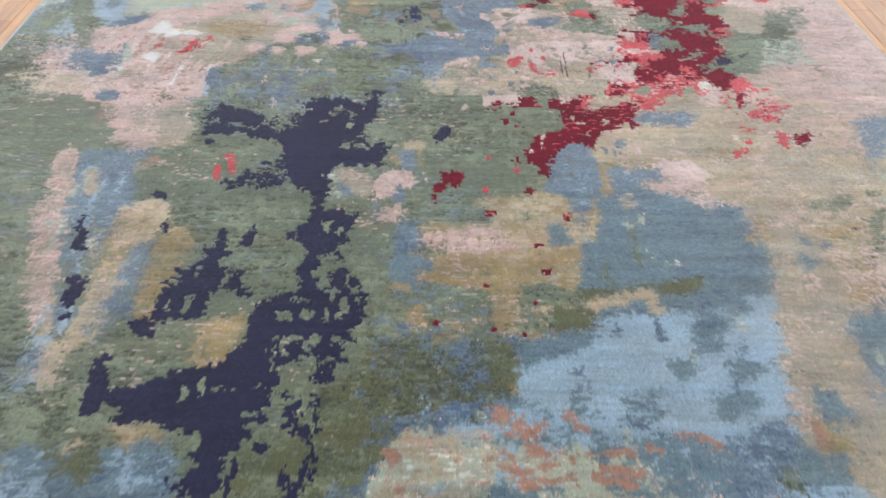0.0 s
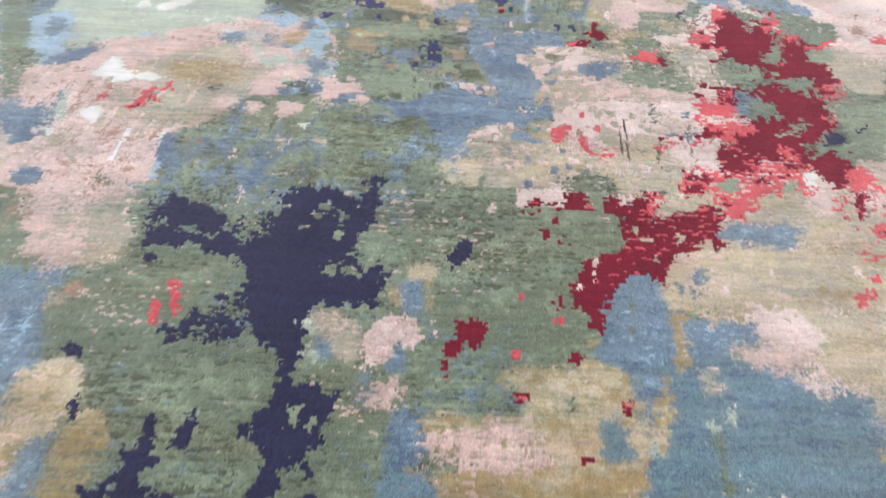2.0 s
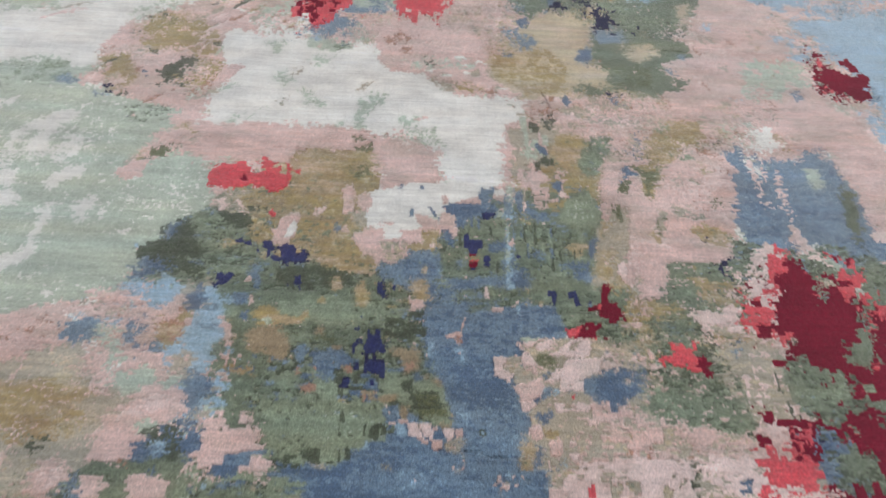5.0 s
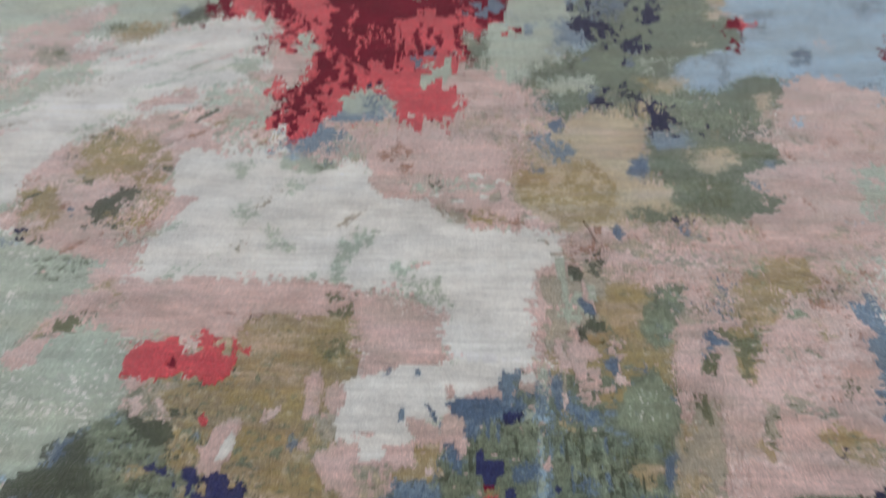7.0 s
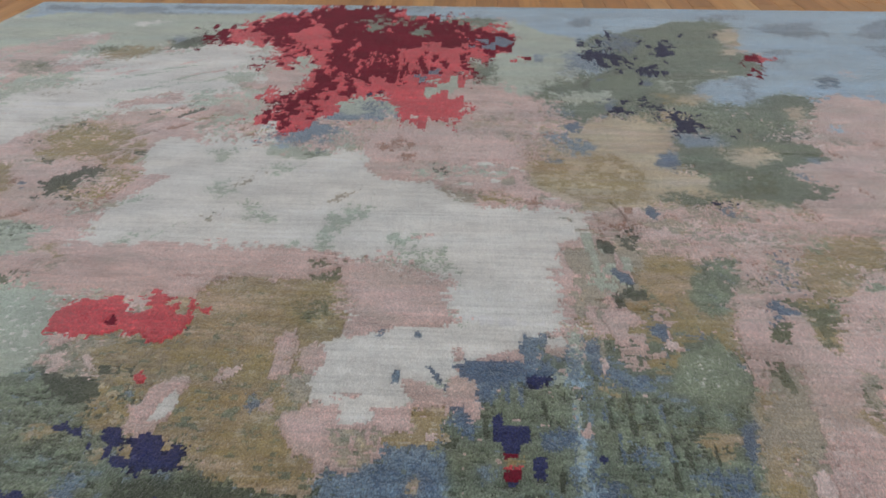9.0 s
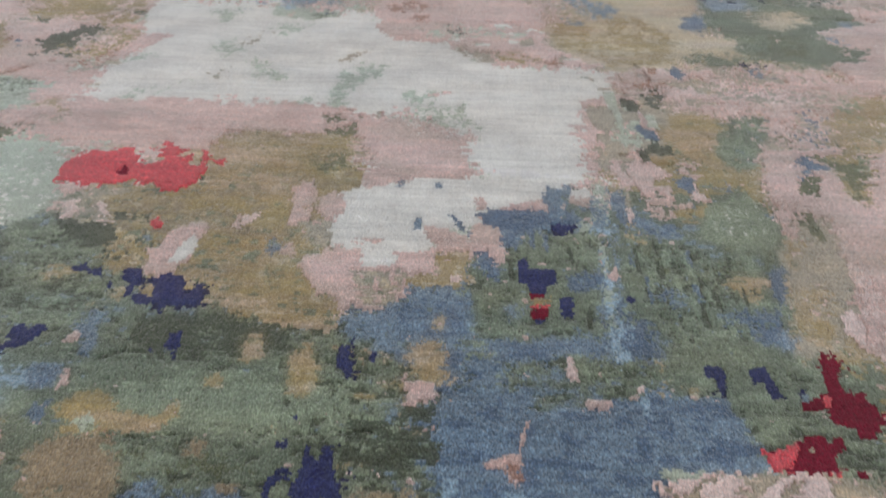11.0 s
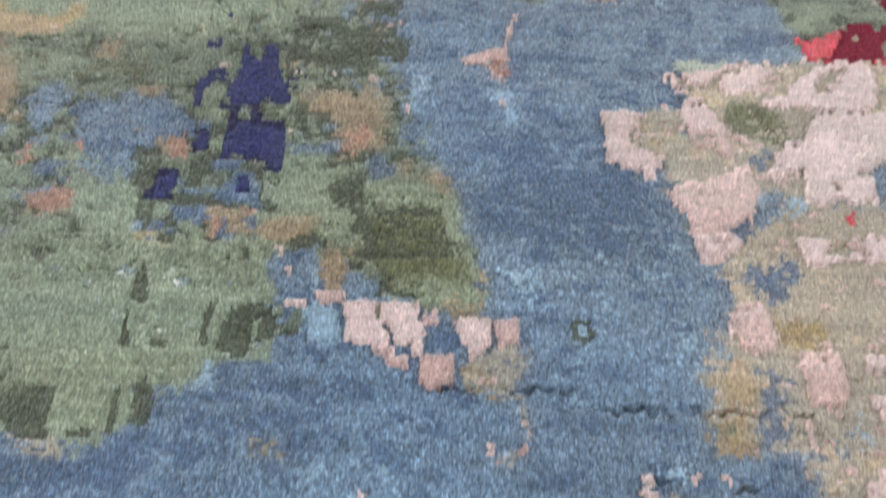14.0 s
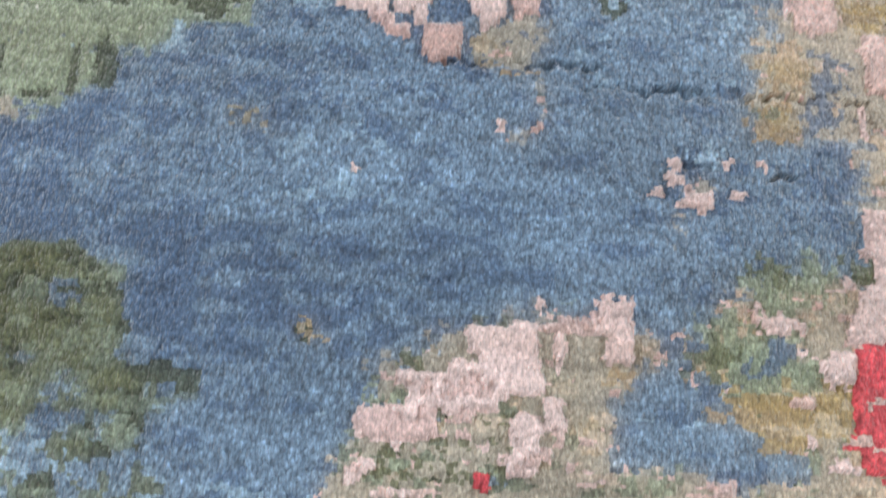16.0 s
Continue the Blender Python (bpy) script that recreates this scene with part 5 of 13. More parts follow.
patch("S", 20, 0.4, -196,-254, -47,-238, 81,-241, 80,-345, 15,-363, -11,-383, -31,-406, -30,-439, -91,-443, -111,-402, -130,-341, -183,-312)
patch("S", 12, 0.8, -131,-336, -63,-322, 14,-330, 17,-349, -36,-357, -34,-375, -79,-378, -122,-378)
patch("T", 8, 1, -29,-451, -26,-414, -5,-405, 35,-396, 48,-368, 75,-366, 79,-382, 76,-419, 123,-420, 122,-443)
patch("B", 6, 1, 87,-379, 109,-387, 131,-401, 152,-413, 150,-419, 77,-419, 77,-395)
patch("T", 8, 1, 108,-432, 150,-419, 164,-408, 211,-422, 209,-438, 107,-444)
patch("G", 8, 1, -191,-343, -142,-342, -128,-358, -120,-389, -111,-400, -152,-398, -151,-413, -172,-425)
mosaic("SVDBG", 0.18, 13, -373,27, -224,60, -49,43, -26,-26, -1,-119, 4,-158, -294,-171)
mosaic("DVM", 0.4, 12, -485,263, -267,138, -128,122, -55,111, -26,-26, -336,-51)
mosaic("GBSV", 0.55, 12, -130,137, -7,193, 46,119, 141,120, 166,53, 44,47, -19,-3, -53,82)
mosaic("MPEY", 0.35, 13, -434,331, -157,474, -128,126, -269,146)
mosaic("GVMP", 0.4, 12, 172,375, 353,338, 317,192, 230,50, 152,53)
mosaic("GBBV", 0.35, 13, -32,70, 44,54, 167,60, 230,50, 241,20, 162,28, 44,29, -18,-9)
mosaic("KTPB", 0.45, 12, 179,-21, 288,-11, 326,-55, 291,-145, 202,-118)
mosaic("GV", 0.15, 10, -280,-175, -115,-166, -85,-201, -114,-244, -170,-286, -248,-259)
mosaic("KTBYP", 0.4, 10, 185,-137, 273,-131, 225,-296, 182,-297, 186,-229)
mosaic("BS", 0.3, 8, -26,-24, 99,-63, 153,-230, 144,-298, -135,-256, -84,-183, 8,-201)
mosaic("DSVGV", 0.25, 10, -314,25, -37,35, 6,-123, -72,-153, -249,-170)
mosaic("BS", 0.35, 7, -195,-260, -48,-227, 133,-214, 137,-278, 180,-327, 87,-368, -10,-385, -30,-435, -155,-442)
patch("V", 12, 0.45, -224,60, -41,56, -36,-4, -203,-12)
patch("R", 4, 1, -522,356, -528,413, -491,421, -449,430, -435,402, -404,400, -427,457, -409,453, -383,407, -350,409, -344,390, -347,359, -344,338, -381,334, -400,362, -462,353)
patch("P", 3, 1, -445,428, -412,430, -397,400, -431,399)
patch("W", 6, 1, -166,284, -162,334, -127,353, -78,373, -14,383, -15,427, 4,483, 145,491, 143,397, 90,382, 75,346, 19,321, 7,288, -16,277, -48,306, -68,264, -86,211, -113,205, -131,246, -159,245)
patch("L", 3, 0.8, -51,312, -30,307, -10,282, -11,269, -35,291)
patch("P", 6, 0.9, -191,229, -159,245, -131,246, -113,205, -86,211, -44,250, -42,218, -67,190, -81,164, -105,146, -133,153, -148,177, -170,180)
patch("P", 6, 0.8, -10,277, 25,294, 31,240, 3,234)
patch("P", 4, 1, -348,193, -353,239, -337,270, -311,282, -303,257, -312,213, -330,190)
patch("A", 6, 0.5, 134,373, 154,386, 152,275, 144,120, 141,78, 134,85, 132,150, 134,274)
patch("S", 6, 0.6, 10,320, 89,370, 130,327, 84,272, 37,279)
patch("B", 5, 0.8, 83,370, 114,366, 108,325, 81,330)
patch("K", 20, 0.6, 399,278, 446,252, 403,141, 357,138)
patch("M", 5, 0.9, -64,103, -30,105, -25,63, -51,62)
patch("P", 3, 1, -60,58, -34,60, -33,41, -58,37)
patch("G", 6, 0.85, -8,201, 31,212, 46,146, 130,158, 127,127, 46,123, 5,121)
patch("G", 6, 0.9, 49,280, 133,295, 131,217, 87,224, 48,231)
patch("G", 6, 0.8, 25,100, 95,104, 144,99, 142,52, 91,56, 76,43, 49,41, 40,73)
patch("D", 5, 0.6, 49,60, 89,59, 81,40, 53,40)
patch("K", 3, 0.9, 95,47, 121,51, 117,38, 97,37)
patch("P", 2, 0.9, 87,100, 91,100, 93,76, 88,72)
patch("K", 2.5, 1, -24,-59, -16,-58, -16,-63, -23,-64)
patch("S", 12, 0.6, 1,-74, 102,-70, 103,-101, 147,-112, 129,-152, 4,-158)
patch("B", 5, 0.9, 271,-98, 313,-87, 291,-145, 261,-127)
patch("B", 4, 0.9, 192,-118, 204,-122, 194,-149, 184,-146)
patch("P", 8, 0.5, 215,-65, 324,-59, 308,-100, 209,-105)
patch("K", 3, 1, 101,-63, 129,-61, 128,-71, 105,-74, 117,-90, 114,-103, 103,-101)
patch("K", 3, 1, 143,-61, 171,-55, 170,-71, 154,-70)
patch("T", 5, 0.9, 118,-69, 178,-71, 180,-98, 154,-112, 122,-96)
patch("L", 4, 1, 125,-80, 153,-77, 165,-94, 172,-98, 166,-111, 147,-108, 138,-95)
patch("K", 3, 0.95, 117,-90, 129,-89, 133,-102, 118,-103)
patch("P", 4, 1, 138,-120, 154,-116, 176,-98, 189,-106, 184,-146, 147,-151, 148,-128)
patch("B", 8, 0.85, -261,-57, -181,-59, -176,-92, -193,-102, -193,-127, -218,-120, -235,-85)
patch("S", 6, 0.5, -249,-57, -185,-59, -193,-102, -221,-112)
patch("Y", 5, 0.9, -87,-52, -41,-50, -37,-94, -60,-100, -71,-73, -84,-69)
patch("Y", 4, 0.9, -244,-134, -219,-129, -214,-144, -238,-148)
patch("Y", 4, 0.7, -180,-94, -160,-93, -158,-102, -175,-103)
patch("D", 6, 0.6, -105,-19, -36,-4, -26,-26, -63,-38)
patch("D", 8, 0.5, -189,-127, -144,-108, -118,-124, -118,-159, -168,-162)
patch("V", 6, 0.6, -118,-124, -73,-118, -62,-145, -104,-155)
patch("V", 8, 0.6, -302,-124, -256,-113, -234,-168, -280,-170)
patch("N", 3, 1, -391,182, -359,202, -341,167, -338,189, -305,191, -295,170, -280,177, -271,148, -303,137, -321,144, -348,142, -350,163, -369,170)
patch("N", 2, 1, -128,96, -119,100, -113,111, -112,86, -108,63, -116,66)
patch("N", 2, 1, 84,301, 116,302, 109,291, 93,277, 85,284)
patch("N", 5, 1, -137,-12, -130,-11, -126,-30, -121,-14, -113,-8, -107,-29, -100,-60, -114,-63, -131,-61, -128,-76, -138,-76, -140,-57, -166,-53, -166,-38, -148,-42, -136,-36)
patch("N", 5, 1, -140,-76, -108,-75, -99,-84, -96,-106, -100,-119, -106,-115, -107,-102, -130,-101)
patch("N", 2.5, 0.9, -158,-84, -146,-84, -145,-99, -154,-100)
patch("N", 5, 0.9, -184,-131, -169,-118, -159,-120, -161,-134, -174,-139)
patch("N", 3, 0.5, -103,-29, -89,-39, -95,-50, -102,-45)
patch("C", 5, 1, 320,111, 335,126, 338,112, 327,87, 329,71, 346,68, 351,50, 350,28, 325,21, 314,42, 313,51, 285,50, 288,59, 305,70, 318,73, 320,94)
patch("C", 5, 1, 249,-13, 268,-6, 270,13, 282,25, 303,20, 311,18, 298,6, 297,-10, 313,-12, 295,-16, 296,-26, 287,-22, 288,-11, 266,-12)
patch("R", 3, 0.9, 241,6, 270,16, 268,-6, 249,-13, 241,-10)
patch("D", 2, 1, -116,-225, -111,-208, -106,-205, -92,-204, -88,-214, -97,-218, -99,-234, -110,-234)
patch("D", 2, 1, -227,-256, -193,-252, -189,-281, -208,-278, -220,-276)
patch("D", 2, 1, -164,-274, -162,-254, -160,-254, -159,-275)
patch("D", 2, 1, -155,-248, -144,-250, -145,-272, -152,-271)
patch("G", 6, 1, -100,-114, -63,-109, -22,-103, 3,-119, 23,-165, 25,-201, 5,-203, -24,-192, -43,-178, -72,-153, -91,-154)
patch("V", 6, 0.5, -96,-114, 6,-111, 23,-201, -71,-161)
patch("D", 3, 1, -65,-121, -48,-117, -56,-138, -63,-134)
patch("D", 12, 0.6, -50,-141, -14,-130, 7,-151, 7,-187, -24,-192, -40,-178, -48,-156)
patch("V", 4, 0.6, -24,-185, 26,-176, 26,-202, -17,-199)
patch("Y", 3, 0.9, -89,-51, -39,-54, -37,-86, -57,-100, -64,-64, -85,-63)
patch("Y", 3, 0.9, -245,-131, -221,-134, -219,-146, -240,-147)
patch("Y", 3, 0.8, -138,-140, -112,-143, -110,-158, -130,-157)
patch("Y", 3, 0.8, -105,-150, -72,-151, -71,-157, -100,-158)
patch("Y", 3, 0.9, -67,-164, -51,-168, -52,-193, -63,-190)
patch("Y", 3, 0.8, -11,-107, 3,-115, 0,-131, -9,-124)
patch("B", 4, 0.9, -89,-169, -69,-172, -64,-193, -82,-197)
patch("A", 3, 0.8, -73,-197, -54,-203, -55,-220, -68,-220)
patch("N", 2, 1, -175,-129, -161,-118, -158,-124, -164,-135, -172,-135)
patch("S", 3, 0.9, -128,-127, -113,-119, -107,-135, -120,-139)
patch("S", 3, 0.9, -158,-144, -143,-140, -137,-151, -153,-152)
patch("D", 4, 0.6, -188,-104, -175,-99, -171,-133, -179,-133)
patch("K", 1.5, 1, -83,-201, -73,-199, -72,-204, -83,-204)
patch("K", 1.5, 1, -68,-195, -52,-193, -51,-201, -66,-202)
patch("K", 1.5, 1, -50,-201, -34,-199, -32,-209, -25,-222, -28,-225, -37,-226, -47,-223)
patch("K", 1.5, 1, -31,-201, -12,-200, -10,-212, -7,-213, -7,-222, -11,-223, -22,-224, -25,-212)
patch("K", 1.5, 1, -31,-225, -23,-226, -21,-232, -15,-231, -15,-237, -24,-236)
patch("P", 1.5, 1, -9,-231, 8,-229, 9,-246, -7,-247)
patch("K", 1.5, 1, 11,-208, 28,-207, 29,-224, 20,-233, 19,-226, 13,-223)
patch("P", 1.5, 1, 30,-209, 43,-210, 42,-222, 31,-220)
patch("Y", 2, 1, 14,-234, 29,-233, 29,-248, 17,-249)
patch("P", 2, 1, 148,-119, 176,-114, 185,-121, 172,-157, 160,-170, 147,-171, 152,-158, 147,-143)
patch("K", 2, 1, 162,-197, 176,-193, 178,-222, 160,-225, 157,-209)
patch("K", 2, 1, 217,-223, 247,-222, 244,-232, 217,-232)
patch("A", 3, 0.8, 188,-121, 204,-119, 198,-141, 187,-139)
patch("D", 2, 0.8, -50,-370, -37,-368, -36,-376, -48,-378)
patch("T", 3, 0.9, 183,-259, 199,-258, 194,-306, 183,-304)
patch("K", 1.5, 1, 71,-355, 86,-354, 85,-378, 75,-379, 73,-369)
patch("V", 3, 0.6, 75,-420, 114,-420, 112,-425, 77,-427)
patch("Y", 1.5, 1, 110,-364, 126,-363, 125,-380, 109,-381)
patch("V", 2, 1, 123,-357, 135,-360, 133,-372, 136,-379, 157,-379, 158,-385, 134,-384, 123,-394, 123,-379)
patch("S", 1.5, 1, 133,-370, 142,-366, 151,-368, 151,-374, 141,-380, 133,-377)
patch("V", 2, 1, 136,-344, 151,-336, 166,-326, 175,-329, 172,-339, 157,-345, 152,-356, 138,-354)
patch("K", 1, 1, 140,-357, 152,-356, 150,-362, 141,-362)
patch("T", 2, 1, 153,-355, 159,-346, 179,-336, 177,-363, 162,-368, 156,-364)
patch("K", 1.2, 1, 163,-371, 176,-369, 173,-383, 162,-383)
patch("R", 1.5, 1, 175,-370, 182,-368, 184,-363, 195,-360, 189,-419, 174,-416, 182,-404, 172,-402, 174,-394, 173,-385)
patch("M", 3, 1, 134,-388, 170,-383, 172,-402, 155,-408, 135,-409, 131,-397, 109,-397, 111,-395)
patch("S", 1.2, 1, 109,-385, 123,-384, 121,-393, 109,-394)
patch("S", 1, 1, 99,-369, 108,-367, 107,-378, 99,-376)
patch("Y", 1, 1, 84,-368, 96,-367, 94,-379, 85,-379)
patch("K", 1.5, 1, 184,-306, 201,-305, 198,-333, 185,-331)

for kind, other, share, k in (
        ("G", "V", 0.06, 3), ("G", "D", 0.08, 2), ("M", "Y", 0.08, 3), ("M", "E", 0.08, 1), ("D", "G", 0.12, 1), ("V", "G", 0.1, 2), ("Y", "T", 0.1, 3), ("W", "L", 0.05, 0)):
    fleck(kind, other, share, k, 0.02, 0.007)

patch("C", 24, 0.9, -758,1696, -722,1744, -664,1721, -632,1795, -575,1848, -485,1930, -438,1970, -338,1916, -193,1908, -65,1831, 39,1759, 105,1713, 110,1541, 41,1519, -11,1498, -20,1335, -41,1334, -47,1459, -121,1457, -166,1314, -174,1265, -231,1280, -275,1295, -292,1231, -324,1184, -346,1099, -359,1045, -375,1007, -403,1070, -384,1154, -370,1244, -390,1377, -480,1449, -519,1547, -556,1631, -640,1698, -664,1607, -712,1606)
patch("L", 20, 0.75, -718,1572, -542,1575, -486,1411, -401,1359, -380,1260, -403,1125, -440,1069, -500,1016, -541,1240, -541,1338)
patch("P", 20, 0.45, -718,1572, -542,1575, -486,1411, -401,1359, -380,1260, -403,1125, -440,1069, -500,1016, -541,1240, -541,1338)
patch("R", 15, 0.9, -685,1706, -583,1737, -529,1654, -545,1588, -629,1599)
patch("R", 18, 0.8, -535,1486, -421,1528, -383,1414, -473,1419)
patch("R", 18, 0.9, -398,1219, -365,1326, -303,1294, -287,1128, -315,1073, -352,1066, -377,1014, -427,1064, -437,1056)
patch("R", 18, 0.9, -295,1246, -177,1288, -102,1221, -45,1149, -28,1068, -89,1054, -141,1078, -172,1131, -232,1193, -273,1198)
patch("R", 15, 0.7, -164,1437, -49,1490, -30,1404, -87,1392)
patch("R", 15, 0.4, -49,1857, 90,1809, 88,1623, -41,1665)
patch("C", 12, 0.93, -55,1620, 105,1677, 117,1533, 42,1476, -33,1490)
patch("C", 8, 0.6, -286,1362, -200,1365, -195,1212, -248,1211)
patch("B", 10, 0.8, -364,959, -342,1021, -283,1035, -284,974, -335,935)
patch("B", 10, 0.4, -287,1128, -227,1158, -156,1104, -215,1076)
patch("G", 21.6, 0.88, -787,1541, -798,1640, -729,1659, -702,1572)
patch("W", 12, 1, -1068,998, -975,1108, -817,1171, -690,1352, -612,1484, -535,1546, -508,1411, -555,1338, -513,1240, -596,1238, -689,1189, -766,1114, -845,1031, -875,920, -945,799)
patch("L", 21.6, 0.6, -1187,1190, -983,1227, -872,1296, -752,1361, -814,1195, -920,1104, -1100,1049)
patch("L", 21.6, 0.5, -906,978, -792,1113, -692,1198, -730,1060, -833,980)
patch("W", 10, 0.9, -620,1037, -579,1065, -509,966, -522,931, -577,988)
patch("P", 21.6, 0.6, -1232,1469, -1120,1597, -1041,1644, -987,1557, -1038,1397, -1109,1359)
patch("W", 6, 1, -1053,1390, -1004,1455, -997,1406, -1033,1372)
patch("M", 18, 0.6, -984,1515, -819,1540, -886,1470)
patch("G", 18, 0.6, -1169,1358, -1138,1414, -1058,1291, -1107,1273)
patch("P", 21.6, 0.75, -766,1114, -656,1175, -516,1067, -493,991, -642,1063)
patch("P", 21.6, 0.6, -893,954, -682,1036, -608,940, -597,852, -834,844)
patch("W", 15, 0.95, -592,852, -599,917, -589,952, -549,942, -495,920, -458,956, -438,969, -385,947, -385,902, -318,861, -284,916, -236,906, -185,865, -152,787, -89,789, -2,737, 59,713, 157,699, 180,684, 142,597, -86,560, -218,584, -339,579, -443,605, -501,684, -569,699)
patch("L", 18, 0.7, -385,902, -320,922, -291,841, -352,819)
patch("P", 36, 0.7, -433,576, -216,569, -30,548, -43,482, -169,516, -195,464, -378,469, -473,466)
patch("R", 6, 1, -531,351, -523,403, -473,405, -483,428, -452,436, -448,452, -439,407, -399,408, -420,443, -409,458, -378,409, -358,410, -344,399, -345,361, -340,333, -363,332, -376,337, -390,362, -417,351, -455,344, -496,348, -517,340)
patch("T", 6, 1, -447,424, -405,426, -397,399, -435,398)
patch("M", 21.6, 0.88, -358,410, -352,470, -329,510, -272,499, -208,489, -153,418, -145,375, -188,352, -208,302, -195,248, -257,216, -327,213, -366,241, -365,295, -329,326, -337,377)
patch("P", 6, 0.9, -349,216, -344,259, -314,281, -312,252, -314,218)
patch("P", 18, 0.7, -494,309, -475,320, -442,273, -457,264, -480,281)
patch("P", 8, 0.8, -159,453, -128,479, -25,471, -22,424, -110,409, -153,418)
patch("P", 18, 0.88, 146,598, 190,629, 176,467, 143,465)
patch("M", 18, 0.88, 262,546, 282,560, 326,562, 304,425, 281,361, 238,380)
patch("M", 21.6, 0.8, 350,549, 364,498, 324,306, 297,295)
patch("T", 21.6, 0.8, 348,427, 387,365, 376,299, 332,324)
patch("B", 8, 0.85, 75,389, 95,384, 91,319, 76,323)
patch("B", 8, 0.85, 154,376, 172,372, 165,290, 152,289)
patch("G", 18, 0.6, 94,364, 137,365, 134,316, 93,314)
patch("M", 21.6, 0.88, 543,612, 627,645, 617,573, 533,530, 511,492, 458,478, 469,528, 498,555)
patch("M", 8, 1, 433,477, 487,444, 476,411, 448,348, 445,409, 428,430)
patch("A", 18, 0.85, 123,1761, 366,1865, 592,1976, 758,2006, 734,1773, 676,1440, 666,1304, 471,1331, 251,1325, 202,1428, 102,1501)
patch("L", 21.6, 0.7, 89,1760, 225,1811, 255,1544, 248,1293, 112,1289, 30,1303, 42,1461)
patch("G", 36, 0.8, 272,1565, 334,1718, 438,1767, 560,1894, 713,1967, 729,1821, 657,1594, 639,1403, 559,1301, 505,1238, 623,1241, 727,1244, 703,1130, 634,1026, 546,1000, 459,1021, 385,1068, 378,1175, 322,1232, 356,1296, 435,1364, 346,1432, 278,1467)
patch("V", 27, 0.35, 272,1565, 560,1894, 729,1821, 639,1403, 505,1238, 727,1244, 634,1026, 459,1021, 356,1296)
patch("T", 21.6, 0.35, 462,1816, 729,1821, 639,1403, 519,1300)
patch("M", 21.6, 0.6, 691,1871, 779,1822, 692,1554, 638,1514)
patch("G", 18, 0.88, 140,1306, 224,1331, 340,1378, 329,1295, 163,1222)
patch("L", 18, 0.88, 189,1214, 310,1247, 306,1188, 224,1165)
patch("G", 18, 0.8, 185,1156, 312,1159, 330,1105, 229,1076, 188,1101)
patch("A", 8, 0.9, 519,1300, 640,1303, 613,1205, 512,1208)
patch("N", 8, 0.9, 274,1505, 347,1554, 395,1470, 360,1425, 292,1460)
patch("S", 10, 0.6, 277,1628, 434,1743, 406,1547, 283,1525)
patch("N", 6, 1, 287,1159, 365,1175, 349,1130, 290,1128)
patch("N", 6, 1, 386,1148, 444,1122, 472,1110, 452,1045, 405,1043, 430,1082)
patch("C", 5, 1, 655,1495, 720,1547, 756,1509, 696,1459)
patch("C", 4, 1, 650,1404, 687,1426, 670,1387)
patch("C", 5, 1, 1009,1395, 1053,1373, 1035,1333, 1001,1345)
patch("M", 54, 0.6, 178,1036, 382,1120, 365,884, 331,749, 162,779)
patch("E", 54, 0.5, 178,1036, 382,1120, 387,884, 341,749, 162,779)
patch("B", 8, 0.9, 197,938, 231,971, 232,926, 204,910)
patch("B", 8, 0.9, 337,899, 384,927, 374,863, 334,854)
patch("B", 8, 0.7, 159,1011, 195,1032, 191,970)
patch("B", 8, 0.7, 398,1007, 489,998, 469,963, 401,961)
patch("G", 21.6, 0.55, 380,905, 549,849, 614,767, 407,778)
patch("G", 36, 0.3, 298,730, 502,755, 478,671, 288,664)
patch("G", 12, 0.9, 166,276, 346,295, 299,113, 237,83, 149,106)
patch("M", 12, 0.9, 211,466, 276,558, 380,564, 356,447, 324,371, 279,313, 222,331, 190,412)
patch("G", 12, 0.5, 232,467, 336,501, 320,407, 271,392)
patch("B", 6, 0.8, 158,374, 176,375, 166,286, 151,285)
patch("B", 6, 0.8, 84,372, 105,369, 99,325, 84,326)
patch("B", 10, 0.75, 269,173, 311,171, 303,128, 282,106, 261,119)
patch("B", 10, 0.6, 157,159, 191,145, 177,93, 142,85)
patch("M", 8, 0.7, 310,151, 382,140, 369,103, 304,114)
patch("P", 10, 0.9, 360,461, 424,492, 461,568, 478,509, 432,413, 377,318, 349,306, 340,360)
patch("K", 8, 0.8, 434,438, 450,426, 421,342, 458,312, 384,118, 369,131, 365,162, 377,212, 395,249, 384,268, 414,289)
patch("M", 10, 0.8, 506,571, 573,575, 488,356, 450,354, 472,453)
patch("L", 6, 0.55, 138,379, 155,380, 146,275, 146,200, 139,120, 131,120, 134,218, 135,285)
patch("A", 5, 0.5, 137,275, 146,200, 139,106, 130,105, 132,200)
patch("P", 3, 0.9, 141,236, 156,230, 150,208, 140,209)
patch("P", 5, 0.7, 157,411, 201,394, 192,376, 154,380)
patch("N", 2, 1, 212,99, 228,96, 227,63, 219,62, 215,78)
patch("G", 20, 0.5, -33,44, -3,45, -5,-25, 1,-74, -15,-75, -28,-26)
patch("B", 20, 0.45, -66,30, -31,44, -26,-26, -43,-26)
patch("G", 12, 0.4, 44,47, 138,52, 228,44, 225,31, 89,31, 35,31)
patch("B", 12, 0.4, 44,67, 162,59, 165,50, 44,41)
mosaic("RCCR", 0.2, 50, -551,1610, -71,1620, -28,1055, -427,1018)
mosaic("RLCS", 0.1, 60, -638,1955, 127,1968, 117,1501, -530,1526)
mosaic("PTKE", 0.2, 25, 147,691, 526,738, 457,502, 144,490)
mosaic("PTE", 0.15, 30, -993,1000, -635,1011, -447,467, -681,457)
mosaic("TKPM", 0.2, 20, -210,542, -12,536, -8,459, -159,453)
patch("H", 3, 1, -1032,-448, -1003,-434, -983,-460, -1018,-468)
patch("H", 3, 0.8, -1024,-279, -1015,-260, -975,-385, -989,-379)
